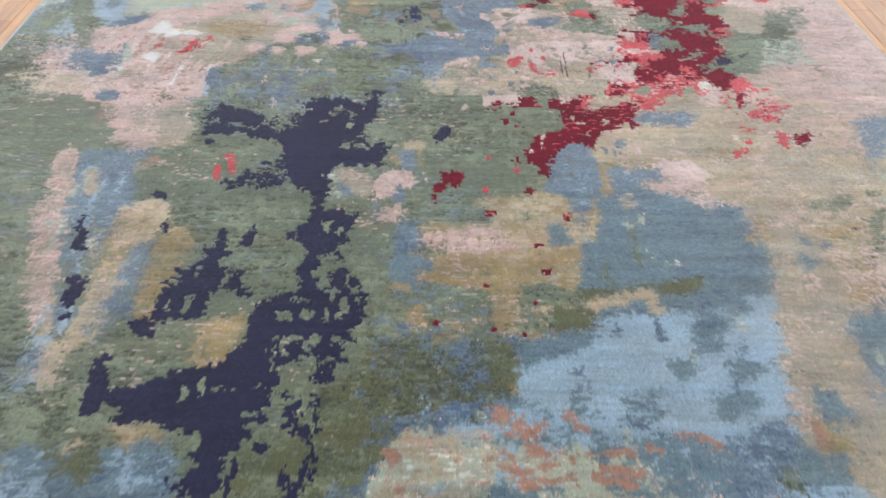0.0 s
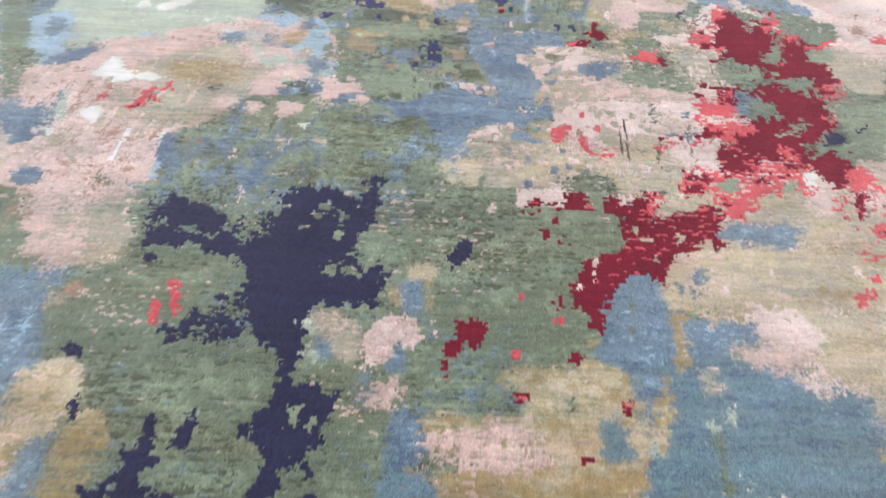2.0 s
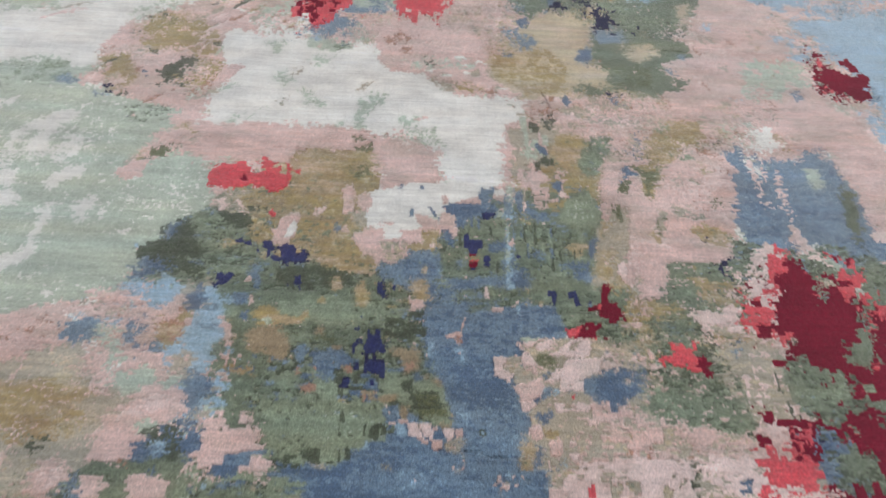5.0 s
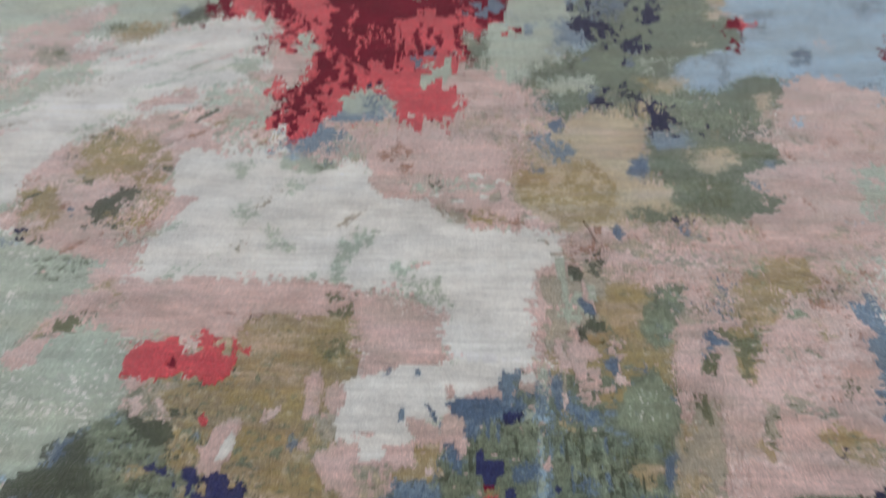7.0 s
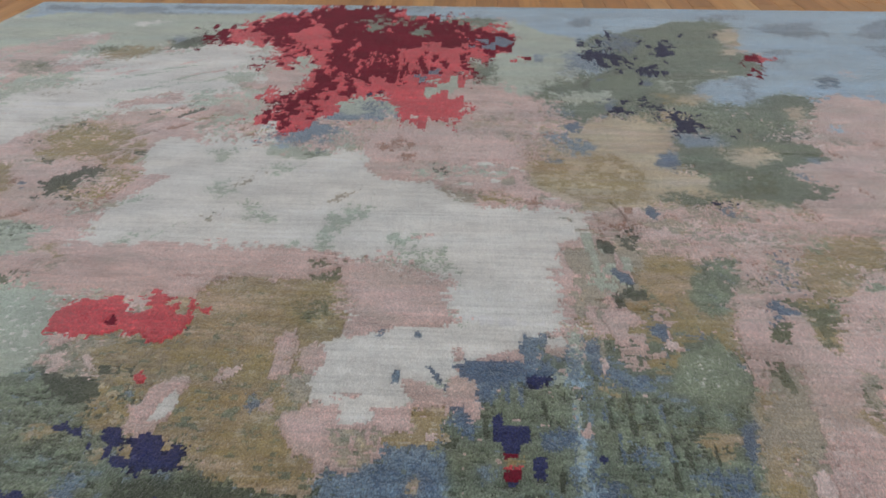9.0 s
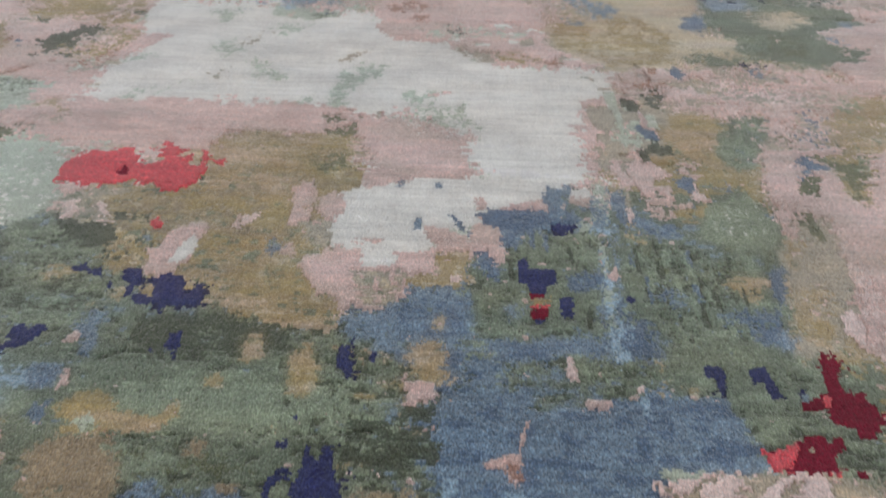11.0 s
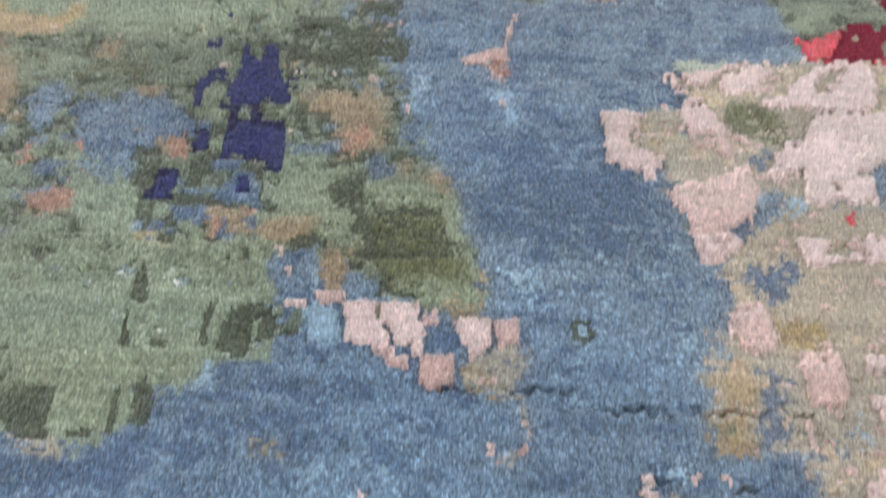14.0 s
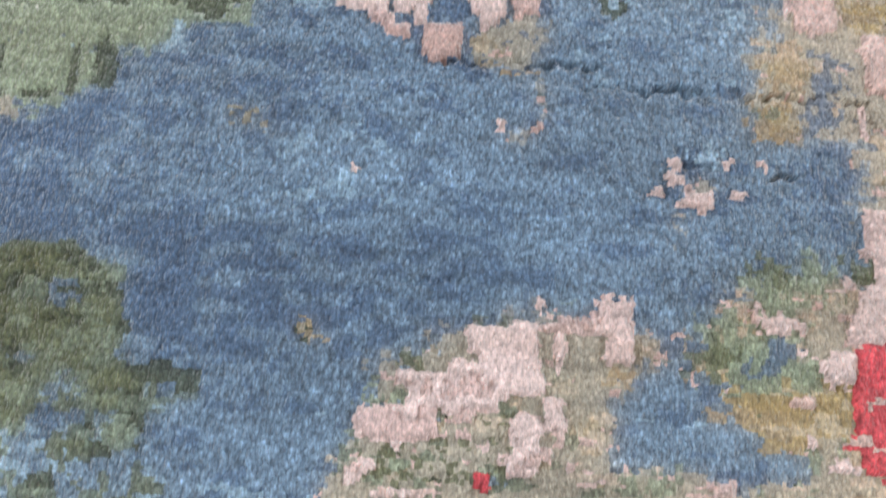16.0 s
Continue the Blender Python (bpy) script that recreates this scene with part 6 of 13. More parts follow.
crease(0.004, (0.0010, -0.2490), (0.0220, -0.2480), (0.0400, -0.2480), (0.0700, -0.2470))
crease(0.004, (0.0650, -0.2570), (0.0880, -0.2570), (0.1060, -0.2550), (0.1210, -0.2560), (0.1360, -0.2550))
crease(0.005, (0.1410, -0.2570), (0.1560, -0.2570), (0.1700, -0.2560))
crease(0.005, (0.1760, -0.2550), (0.1810, -0.2570), (0.1910, -0.2560))
crease(0.004, (0.1070, -0.2910), (0.1190, -0.2910))
crease(0.004, (0.1460, -0.2960), (0.1560, -0.2950))
crease(0.0012, (-0.0130, -0.3500), (0.0100, -0.3490))
crease(0.0012, (-0.1360, -0.3090), (-0.1050, -0.3090), (-0.0840, -0.3070))
crease(0.0012, (-0.1570, -0.3740), (-0.1250, -0.3730))
crease(0.0012, (-0.0720, -0.2820), (-0.0330, -0.2800))
crease(0.004, (0.0910, -0.2580), (0.1160, -0.2560), (0.1410, -0.2570))
crease(0.003, (-0.2080, -0.1840), (-0.1780, -0.1850))
crease(0.004, (-0.3150, -0.0960), (-0.2830, -0.0950))
crease(0.004, (-0.2870, -0.0130), (-0.2450, -0.0060))
crease(0.004, (-0.1350, 0.0030), (-0.0820, 0.0060))
crease(0.005, (0.0030, 0.8760), (0.0910, 0.8790))
crease(0.005, (0.6860, 1.2370), (0.7860, 1.2280))
crease(0.005, (0.4830, 0.4550), (0.5230, 0.4550))
crease(0.005, (-0.0720, 0.6120), (-0.0340, 0.6100))
crease(0.005, (0.2390, 0.7280), (0.2600, 0.6630))
crease(0.005, (0.5840, 0.9330), (0.6810, 0.9280))
crease(0.005, (-0.2110, 0.5480), (-0.1380, 0.5440))
crease(0.005, (-0.3990, 0.4810), (-0.3200, 0.4800))
crease(0.005, (-0.0030, 0.7550), (0.0690, 0.7460))
crease(0.005, (0.1590, 0.4560), (0.2240, 0.4540))
crease(0.005, (0.2050, 0.4330), (0.2460, 0.4370))
fray(-2.0, -0.42, 0.0045, 0.0035, (0.026, 0.008), (0.012, 0.018), 0.05)
fray(-2.0, -0.42, 0.011, 0.008, (0.032, 0.008), (0.014, 0.024), 0.09, "NCR")
fray(0.85, 2.0, 0.008, 0.014, (0.03, 0.016), (0.014, 0.04), 0.06)
fray(0.85, 2.0, 0.012, 0.028, (0.035, 0.014), (0.012, 0.05), 0.1, "NCR")
fray(-0.42, 0.22, 0.006, 0.005, (0.026, 0.009), (0.013, 0.02), 0.06, side=0.43)
fray(-0.42, 0.3, 0.017, 0.015, (0.035, 0.012), (0.018, 0.03), 0.12, "NCR", side=0.43)
fray(0.22, 0.95, 0.02, 0.018, (0.06, 0.018), (0.022, 0.05), 0.1, "PWMTEL")
fray(0.95, 1.75, 0.02, 0.03, (0.07, 0.03), (0.03, 0.07), 0.1, "PWMTELG")
fray(0.4, 0.85, 0.007, 0.007, (0.024, 0.009), (0.009, 0.024), 0.1)
fray(0.06, 0.4, 0.004, 0.006, (0.018, 0.006), (0.006, 0.02), 0.07)
FLECKS = (
    ("G", "D", 0.12, 0), ("G", "V", 0.16, 1), ("G", "S", 0.05, 2), ("G", "M", 0.04, 3), ("D", "G", 0.25, 1), ("P", "K", 0.16, 0),
    ("P", "T", 0.14, 1), ("P", "E", 0.06, 2), ("K", "P", 0.2, 2), ("T", "E", 0.2, 0), ("T", "P", 0.05, 1), ("T", "M", 0.06, 2),
    ("E", "T", 0.2, 1), ("E", "P", 0.1, 2), ("E", "M", 0.14, 3), ("M", "E", 0.14, 0), ("M", "Y", 0.14, 1), ("M", "G", 0.08, 2), ("M", "P", 0.04, 3),
    ("B", "S", 0.2, 0), ("J", "S", 0.14, 1), ("B", "A", 0.05, 1), ("S", "B", 0.25, 2), ("A", "B", 0.16, 0), ("L", "W", 0.08, 2), ("W", "L", 0.05, 1),
    ("C", "R", 0.04, 0), ("R", "P", 0.06, 3), ("N", "G", 0.03, 2), ("N", "S", 0.03, 3))
for kind, other, share, k in FLECKS:
    fleck(kind, other, 0.6 * share, k, ends=(-2.0, -0.42))
    fleck(kind, other, 0.5 * share, k, 0.11, 0.03, ends=(0.35, 2.0))

middle = weave.copy()
# ground fields, near end
patch("G", 8, 1, -1294,-605, -1105,-600, -869,-695, -813,-866, -710,-839, -715,-692, -690,-589, -503,-537, -337,-533, -136,-559, 93,-613, 223,-930, 183,-1033, 43,-1046, 26,-1110, -95,-1142, -146,-1192, -152,-1369, -196,-1433, -178,-1628, -128,-1677, -136,-1746, -254,-1833, -479,-1833, -522,-1736, -591,-1702, -736,-1714, -811,-1748)
patch("V", 11, .45, -1146,-956, -1062,-955, -923,-1311, -896,-1439, -941,-1440)
patch("V", 11, .4, -916,-1498, -829,-1553, -687,-1525, -567,-1565, -531,-1702, -699,-1737, -811,-1748)
patch("V", 8, .35, -594,-1036, -369,-1075, -367,-1286, -540,-1289)
patch("V", 8, .3, -253,-1154, -146,-1192, -152,-1369, -236,-1370)
patch("V", 8, .3, -166,-649, 248,-697, 223,-930, -98,-936)
patch("F", 10, .5, -204,-1478, -112,-1492, 58,-1490, 111,-1546, 100,-1613, 39,-1639, -24,-1645, -87,-1670, -129,-1652, -172,-1634)
patch("F", 10, .6, -278,-1628, -193,-1628, -139,-1677, -136,-1746, -223,-1768, -254,-1833, -404,-1833, -402,-1747, -325,-1735)
patch("F", 8, .6, -265,-1735, -145,-1746, -163,-1779, -221,-1789, -258,-1800)
patch("G", 7, .7, -287,-1549, -201,-1521, -183,-1628, -267,-1628)
patch("F", 8, .45, -199,-1385, -55,-1334, 66,-1366, 58,-1490, -67,-1491, -193,-1478)
# lower left blue silk
patch("J", 11, 1, -811,-1748, -779,-1731, -738,-1737, -714,-1748, -654,-1780, -636,-1747, -622,-1731, -566,-1719, -528,-1713, -505,-1747, -488,-1833, -775,-1834)
patch("A", 8, .5, -806,-1759, -735,-1742, -685,-1801, -719,-1833, -775,-1834)
patch("A", 8, .4, -627,-1747, -562,-1736, -519,-1747, -512,-1811, -594,-1821)
patch("F", 7, .9, -733,-1748, -714,-1748, -688,-1780, -685,-1748, -661,-1731, -636,-1747, -631,-1780, -633,-1801, -656,-1804, -676,-1785, -698,-1791, -721,-1780)
patch("G", 7, .8, -709,-1708, -633,-1697, -606,-1736, -636,-1747, -677,-1742)
patch("M", 6, 1, -627,-1700, -606,-1702, -572,-1697, -551,-1702, -551,-1719, -573,-1731, -605,-1739)
patch("S", 7, .5, -578,-1780, -517,-1758, -488,-1833, -571,-1833)
patch("S", 6, .7, -786,-1806, -728,-1811, -719,-1833, -775,-1834)
patch("G", 6, .9, -768,-1709, -736,-1709, -723,-1737, -740,-1742, -757,-1737)
patch("E", 6, .7, -708,-1737, -690,-1720, -681,-1731, -691,-1745, -702,-1748)
# stripes at the rug's side
patch("T", 2, 1, -987,-1166, -999,-1116, -996,-1075, -966,-1064, -938,-1074, -914,-1164, -891,-1240, -876,-1293, -853,-1344, -845,-1408, -823,-1483, -834,-1498, -865,-1454, -891,-1408, -928,-1344, -956,-1258)
patch("P", 2, .7, -999,-1116, -994,-1079, -945,-1078, -919,-1165, -979,-1175)
patch("P", 2, .5, -972,-1204, -915,-1203, -875,-1310, -935,-1311)
patch("E", 2, 1, -931,-1328, -869,-1327, -842,-1408, -834,-1454, -873,-1439, -901,-1393)
patch("P", 2, 1, -1031,-907, -1023,-870, -993,-852, -970,-906, -968,-953, -952,-1020, -941,-1067, -973,-1064, -1006,-999)
patch("J", 2, 1, -968,-953, -968,-862, -917,-861, -817,-927, -791,-1017, -800,-1123, -814,-1201, -814,-1238, -842,-1163, -866,-1062, -886,-1062, -914,-1020, -916,-1052, -893,-1164, -858,-1275, -839,-1343, -828,-1408, -812,-1483, -815,-1497, -845,-1408, -862,-1327, -894,-1240, -910,-1164)
patch("S", 2, .6, -960,-976, -945,-929, -914,-1020, -923,-1063)
patch("S", 2, .6, -867,-951, -811,-973, -792,-1061, -800,-1163, -807,-1201, -846,-1062)
patch("E", 2, 1, -928,-952, -903,-947, -877,-1041, -886,-1062, -907,-1030)
patch("T", 2, 1, -842,-1134, -836,-1051, -825,-1061, -813,-1163, -802,-1256, -803,-1309, -833,-1220)
patch("E", 2, 1, -815,-1050, -798,-1039, -783,-1113, -794,-1163, -802,-1092)
patch("E", 2, 1, -769,-1375, -778,-1292, -783,-1220, -781,-1162, -786,-1102, -769,-1071, -724,-1060, -692,-1080, -678,-1161, -692,-1180, -732,-1219, -735,-1273, -725,-1325, -734,-1375, -737,-1438, -739,-1482, -751,-1497, -773,-1497, -771,-1438)
patch("M", 2, .6, -774,-1343, -777,-1238, -732,-1219, -725,-1325, -756,-1342)
patch("J", 2, 1, -751,-1219, -728,-1191, -697,-1209, -689,-1273, -689,-1325, -687,-1374, -684,-1422, -692,-1452, -710,-1375, -714,-1342, -731,-1325, -726,-1282)
patch("J", 2, 1, -805,-1438, -798,-1359, -773,-1326, -747,-1407, -739,-1482, -746,-1511, -769,-1525, -785,-1525)
patch("T", 2, 1, -792,-1376, -788,-1334, -762,-1342, -748,-1438, -767,-1483)
patch("M", 2, 1, -689,-1237, -671,-1161, -631,-1164, -599,-1217, -605,-1272, -621,-1307, -618,-1374, -620,-1413, -632,-1452, -663,-1437, -684,-1414, -687,-1374, -683,-1325, -684,-1290)
patch("S", 2, .6, -752,-1391, -689,-1406, -664,-1452, -696,-1496, -729,-1497)
patch("G", 2, 1, -720,-1438, -680,-1437, -668,-1496, -707,-1497)
patch("E", 2, 1, -796,-1526, -784,-1497, -742,-1475, -729,-1497, -757,-1511, -775,-1553, -792,-1566)
patch("E", 2, 1, -836,-1619, -848,-1580, -845,-1553, -850,-1512, -845,-1483, -815,-1497, -794,-1526, -777,-1553, -771,-1586, -772,-1618, -793,-1606, -824,-1567, -829,-1606, -834,-1631)
patch("A", 2, 1, -839,-1567, -818,-1553, -802,-1567, -792,-1593, -795,-1608, -819,-1606, -835,-1587)
patch("A", 2, .7, -850,-1498, -823,-1483, -805,-1526, -823,-1553)
patch("A", 2, 1, -841,-1619, -840,-1593, -829,-1631, -831,-1641)
patch("G", 2, 1, -941,-1440, -896,-1439, -867,-1498, -855,-1567, -850,-1631, -860,-1631)
patch("G", 2, 1, -870,-1293, -861,-1275, -839,-1343, -839,-1376)
# navy, near end
# holes in the navy
patch("G", 3, 1, -543,-1373, -529,-1360, -517,-1373, -525,-1398, -538,-1395)
patch("G", 3, .9, -507,-1376, -473,-1379, -460,-1398, -491,-1404, -505,-1393)
patch("G", 3, 1, -517,-1436, -519,-1405, -495,-1388, -456,-1404, -436,-1388, -426,-1427, -439,-1435, -464,-1423, -492,-1429)
patch("M", 4, 1, -534,-1495, -536,-1466, -528,-1451, -506,-1445, -479,-1435, -452,-1424, -449,-1465, -451,-1494, -456,-1523, -467,-1551, -470,-1572, -483,-1564, -485,-1584, -495,-1564, -518,-1565, -529,-1551)
patch("G", 4, .9, -519,-1509, -509,-1495, -497,-1540, -510,-1540)
patch("G", 3, .8, -384,-1557, -366,-1533, -350,-1563, -362,-1587, -376,-1582)
patch("G", 4, .85, -364,-1616, -348,-1577, -333,-1529, -303,-1549, -283,-1563, -283,-1615, -299,-1628, -319,-1635, -338,-1647, -358,-1653, -360,-1701, -387,-1719, -380,-1678, -370,-1641)
patch("G", 3, 1, -660,-1589, -656,-1576, -636,-1584, -629,-1572, -616,-1581, -622,-1605, -635,-1618, -647,-1618)
patch("T", 3, .7, -632,-1617, -616,-1599, -599,-1610, -615,-1620)
patch("V", 3, 1, -495,-1727, -483,-1716, -465,-1719, -457,-1736, -472,-1740, -486,-1738)
dabs("G", 12, 6, -564,-1617, -536,-1602, -526,-1578, -410,-1680, -680,-1645, -672,-1637, -686,-1658, -580,-1688, -374,-1616, -362,-1629, -319,-1467, -264,-1448, -394,-1500)
# middle, near end
patch("G", 7, .8, -188,-1369, -140,-1369, -55,-1334, 66,-1358, 71,-1475, 117,-1475, 122,-1546, -67,-1548, -181,-1478)
patch("M", 7, 1, -55,-1256, -87,-1229, -107,-1191, -81,-1152, -15,-1141, 27,-1106, 56,-1050, 168,-1044, 207,-1011, 246,-1032, 275,-1031, 277,-1068, 236,-1117, 205,-1148, 201,-1187, 210,-1225, 242,-1224, 277,-1251, 249,-1270, 234,-1288, 182,-1297, 154,-1332, 129,-1341, 123,-1382, 111,-1460, 100,-1472, 71,-1475, 64,-1430, 73,-1366, 42,-1350, -19,-1342, -55,-1334, -86,-1331, -90,-1318, -55,-1300)
patch("E", 6, .5, 56,-1057, 268,-1032, 205,-1148, 190,-1225, 121,-1280, 48,-1227)
patch("E", 6, .8, 251,-1157, 293,-1146, 290,-1186, 255,-1224, 245,-1205)
patch("P", 6, .75, -88,-1181, -28,-1167, 38,-1150, 98,-1159, 123,-1188, 118,-1230, 22,-1246, -29,-1241, -87,-1243)
patch("K", 3, .5, 50,-1189, 115,-1198, 106,-1226, 48,-1217)
patch("T", 4, .7, -101,-1181, -84,-1172, -83,-1229, -100,-1229)
patch("G", 6, .8, -14,-1079, 56,-1068, 94,-1109, 79,-1139, -15,-1151, -68,-1142)
patch("G", 4, .8, 155,-1108, 177,-1099, 171,-1132, 155,-1138)
patch("G", 4, .7, -87,-1210, -29,-1224, -29,-1246, -83,-1247)
patch("J", 6, 1, 213,-1137, 242,-1127, 257,-1167, 258,-1205, 229,-1224, 203,-1206)
patch("J", 6, .8, -146,-1192, -107,-1191, -99,-1265, -104,-1326, -141,-1318, -155,-1284)
patch("J", 6, .6, -155,-1284, -55,-1265, -67,-1335, -92,-1360, -152,-1369)
patch("S", 4, .6, -147,-1172, -88,-1162, -87,-1229, -131,-1248)
patch("M", 6, 1, -109,-1408, -85,-1392, -76,-1447, -90,-1465, -109,-1459)
patch("M", 6, 1, -56,-1479, 14,-1446, 23,-1468, -21,-1491, -56,-1506)
patch("M", 6, .9, 103,-1430, 145,-1421, 162,-1489, 171,-1507, 143,-1498, 123,-1475)
patch("M", 6, .9, -159,-1336, -116,-1335, -98,-1360, -140,-1360)
patch("M", 6, .9, 206,-1314, 257,-1305, 265,-1331, 256,-1356, 224,-1365, 201,-1352)
patch("G", 6, .8, 129,-1341, 203,-1331, 292,-1396, 270,-1459, 163,-1475, 118,-1467)
patch("M", 6, .5, 147,-1406, 294,-1380, 272,-1443, 165,-1460)
patch("S", 4, .35, -207,-1433, 116,-1490, 83,-1626, -172,-1627)
patch("D", 4, .4, -204,-1478, 92,-1504, 61,-1626, -173,-1615)
patch("S", 6, .5, -21,-1491, 116,-1490, 122,-1546, 43,-1574, 29,-1626, -2,-1614, -6,-1547, -56,-1548, -78,-1534)
patch("F", 6, .7, 52,-1497, 109,-1504, 104,-1600, 83,-1626, 51,-1613)
patch("F", 6, .5, -179,-1521, -22,-1534, -13,-1614, -66,-1652, -82,-1652, -139,-1658, -184,-1615)
patch("S", 6, .8, -210,-1615, -195,-1602, -183,-1628, -150,-1652, -138,-1700, -136,-1735, -186,-1729, -190,-1677)
patch("S", 6, .7, -139,-1671, -77,-1670, -24,-1645, 39,-1639, 48,-1676, 25,-1711, -25,-1706, -66,-1712, -82,-1694, -127,-1712)
patch("A", 6, .5, -83,-1575, -72,-1601, -74,-1694, -79,-1694, -82,-1627)
patch("J", 8, 1, -91,-1712, 27,-1682, 104,-1620, 195,-1586, 256,-1612, 234,-1745, 165,-1734, 54,-1745, -6,-1734, -76,-1734)
patch("A", 8, .8, -66,-1712, 58,-1676, 112,-1651, 239,-1650, 226,-1733, 117,-1711, -26,-1734)
patch("L", 8, .9, -126,-1723, -87,-1688, -66,-1712, 24,-1734, 116,-1722, 174,-1745, 248,-1778, 220,-1832, -179,-1833, -154,-1779)
patch("T", 8, .6, -136,-1735, -26,-1734, 174,-1745, 124,-1832, -160,-1833, -134,-1779)
patch("M", 7, .35, -126,-1735, 74,-1745, 69,-1810, -132,-1820)
patch("J", 7, .8, -254,-1833, -220,-1800, -184,-1768, -165,-1757, -159,-1779, -181,-1810, -217,-1833)
patch("S", 6, .8, -228,-1810, -183,-1779, -162,-1766, -163,-1789, -199,-1820)
patch("J", 7, .7, 40,-1799, 119,-1789, 165,-1809, 162,-1832, 29,-1832)
patch("O", 6, .9, 48,-1676, 60,-1651, 76,-1649, 84,-1682, 67,-1694, 52,-1694)
patch("M", 4, .7, 56,-1670, 69,-1673, 67,-1694, 57,-1694)
patch("O", 6, .85, 91,-1682, 105,-1675, 114,-1693, 145,-1687, 148,-1711, 126,-1722, 96,-1717)
patch("O", 6, .8, 184,-1669, 205,-1669, 207,-1687, 233,-1687, 225,-1705, 200,-1705)
patch("O", 6, .8, 56,-1778, 82,-1767, 100,-1783, 94,-1797, 60,-1794)
patch("O", 6, .8, -144,-1773, -126,-1740, -106,-1751, -110,-1762, -134,-1789)
dabs("O", 18, 10, 102,-1810, 128,-1799, 151,-1804, 177,-1794, 194,-1809, 119,-1745, 133,-1751, 173,-1750, 214,-1745, 13,-1754, -2,-1759, 33,-1762, -61,-1746, -36,-1757, -85,-1778, -80,-1787, 21,-1794, 31,-1799, -123,-1810, -118,-1820, -47,-1797, 78,-1754, 64,-1745, 226,-1794)
dabs("O", 18, 10, 243,-1783, 182,-1761, 130,-1776, 35,-1717, 89,-1799, 145,-1772)
dabs("O", 16, 9, 92,-1699, 117,-1711, 198,-1681, 221,-1699, 74,-1670, 93,-1812)
# blue and the bright blue pool
patch("J", 6, 1, 400,-878, 458,-995, 543,-1059, 625,-1069, 695,-1068, 686,-1140, 704,-1189, 721,-1218, 703,-1291, 679,-1343, 630,-1360, 587,-1377, 534,-1394, 489,-1426, 455,-1418, 400,-1395, 413,-1337, 534,-1328, 532,-1310, 415,-1329, 323,-1355, 285,-1364, 263,-1348, 282,-1260, 287,-1186, 306,-1146, 335,-1136, 340,-1063, 322,-1042, 266,-1043, 214,-1010, 244,-929, 271,-893, 325,-829, 364,-866)
patch("J", 8, 1, 301,-1339, 415,-1329, 534,-1328, 685,-1343, 679,-1360, 585,-1425, 415,-1487, 287,-1428, 276,-1380)
patch("S", 7, .3, 487,-1123, 687,-1180, 678,-1326, 477,-1328)
patch("A", 7, 1, 111,-1546, 162,-1489, 279,-1474, 296,-1443, 361,-1412, 405,-1427, 457,-1411, 489,-1426, 532,-1402, 580,-1401, 612,-1377, 682,-1351, 667,-1424, 630,-1543, 616,-1610, 604,-1673, 589,-1743, 619,-1743, 477,-1744, 432,-1721, 384,-1710, 308,-1674, 250,-1650, 186,-1651, 112,-1651, 100,-1613)
patch("J", 7, .9, 121,-1490, 209,-1474, 279,-1474, 249,-1517, 155,-1546, 110,-1560)
patch("J", 7, .9, 487,-1434, 529,-1410, 573,-1425, 547,-1471, 523,-1515, 468,-1530, 467,-1487)
patch("J", 6, .9, 574,-1401, 624,-1377, 623,-1401, 597,-1425, 569,-1417)
patch("J", 7, .8, 519,-1529, 583,-1543, 610,-1564, 554,-1597, 514,-1584)
patch("J", 7, .8, 402,-1544, 462,-1530, 462,-1571, 414,-1585)
patch("J", 7, .85, 470,-1624, 539,-1611, 578,-1623, 540,-1673, 465,-1680)
patch("S", 6, .6, 480,-1698, 578,-1685, 624,-1732, 559,-1798, 467,-1809, 456,-1744)
patch("S", 4, .9, 316,-1428, 325,-1443, 325,-1473, 313,-1488)
patch("S", 4, .8, 395,-1419, 411,-1427, 415,-1487, 410,-1499, 399,-1480)
patch("J", 6, .8, 200,-1628, 238,-1625, 222,-1657, 197,-1651)
patch("J", 6, .6, 297,-1625, 364,-1612, 371,-1674, 306,-1687)
patch("S", 4, .9, 207,-1573, 243,-1559, 235,-1576, 217,-1584)
patch("E", 6, 1, 332,-1372, 386,-1346, 413,-1337, 426,-1379, 433,-1411, 407,-1419, 380,-1379, 288,-1420, 265,-1412, 270,-1380)
patch("F", 6, 1, 419,-1337, 477,-1328, 500,-1311, 538,-1310, 529,-1345, 485,-1370, 469,-1362, 424,-1371)
patch("F", 6, .8, 262,-1356, 336,-1350, 415,-1326, 413,-1337, 334,-1363, 257,-1389)
patch("F", 6, .9, 196,-1397, 266,-1405, 275,-1428, 263,-1466, 209,-1474, 195,-1452)
patch("G", 3, .8, 401,-1155, 414,-1144, 409,-1222, 413,-1277, 405,-1295, 397,-1231)
patch("M", 6, .9, 314,-1095, 343,-1041, 339,-1125, 310,-1204, 297,-1166)
patch("T", 4, .8, 400,-1040, 432,-1018, 436,-1072, 406,-1083)
patch("M", 4, .8, 372,-891, 399,-926, 390,-1018, 365,-1041, 362,-974)
patch("G", 3, .8, 329,-1251, 334,-1295, 326,-1355, 315,-1330)
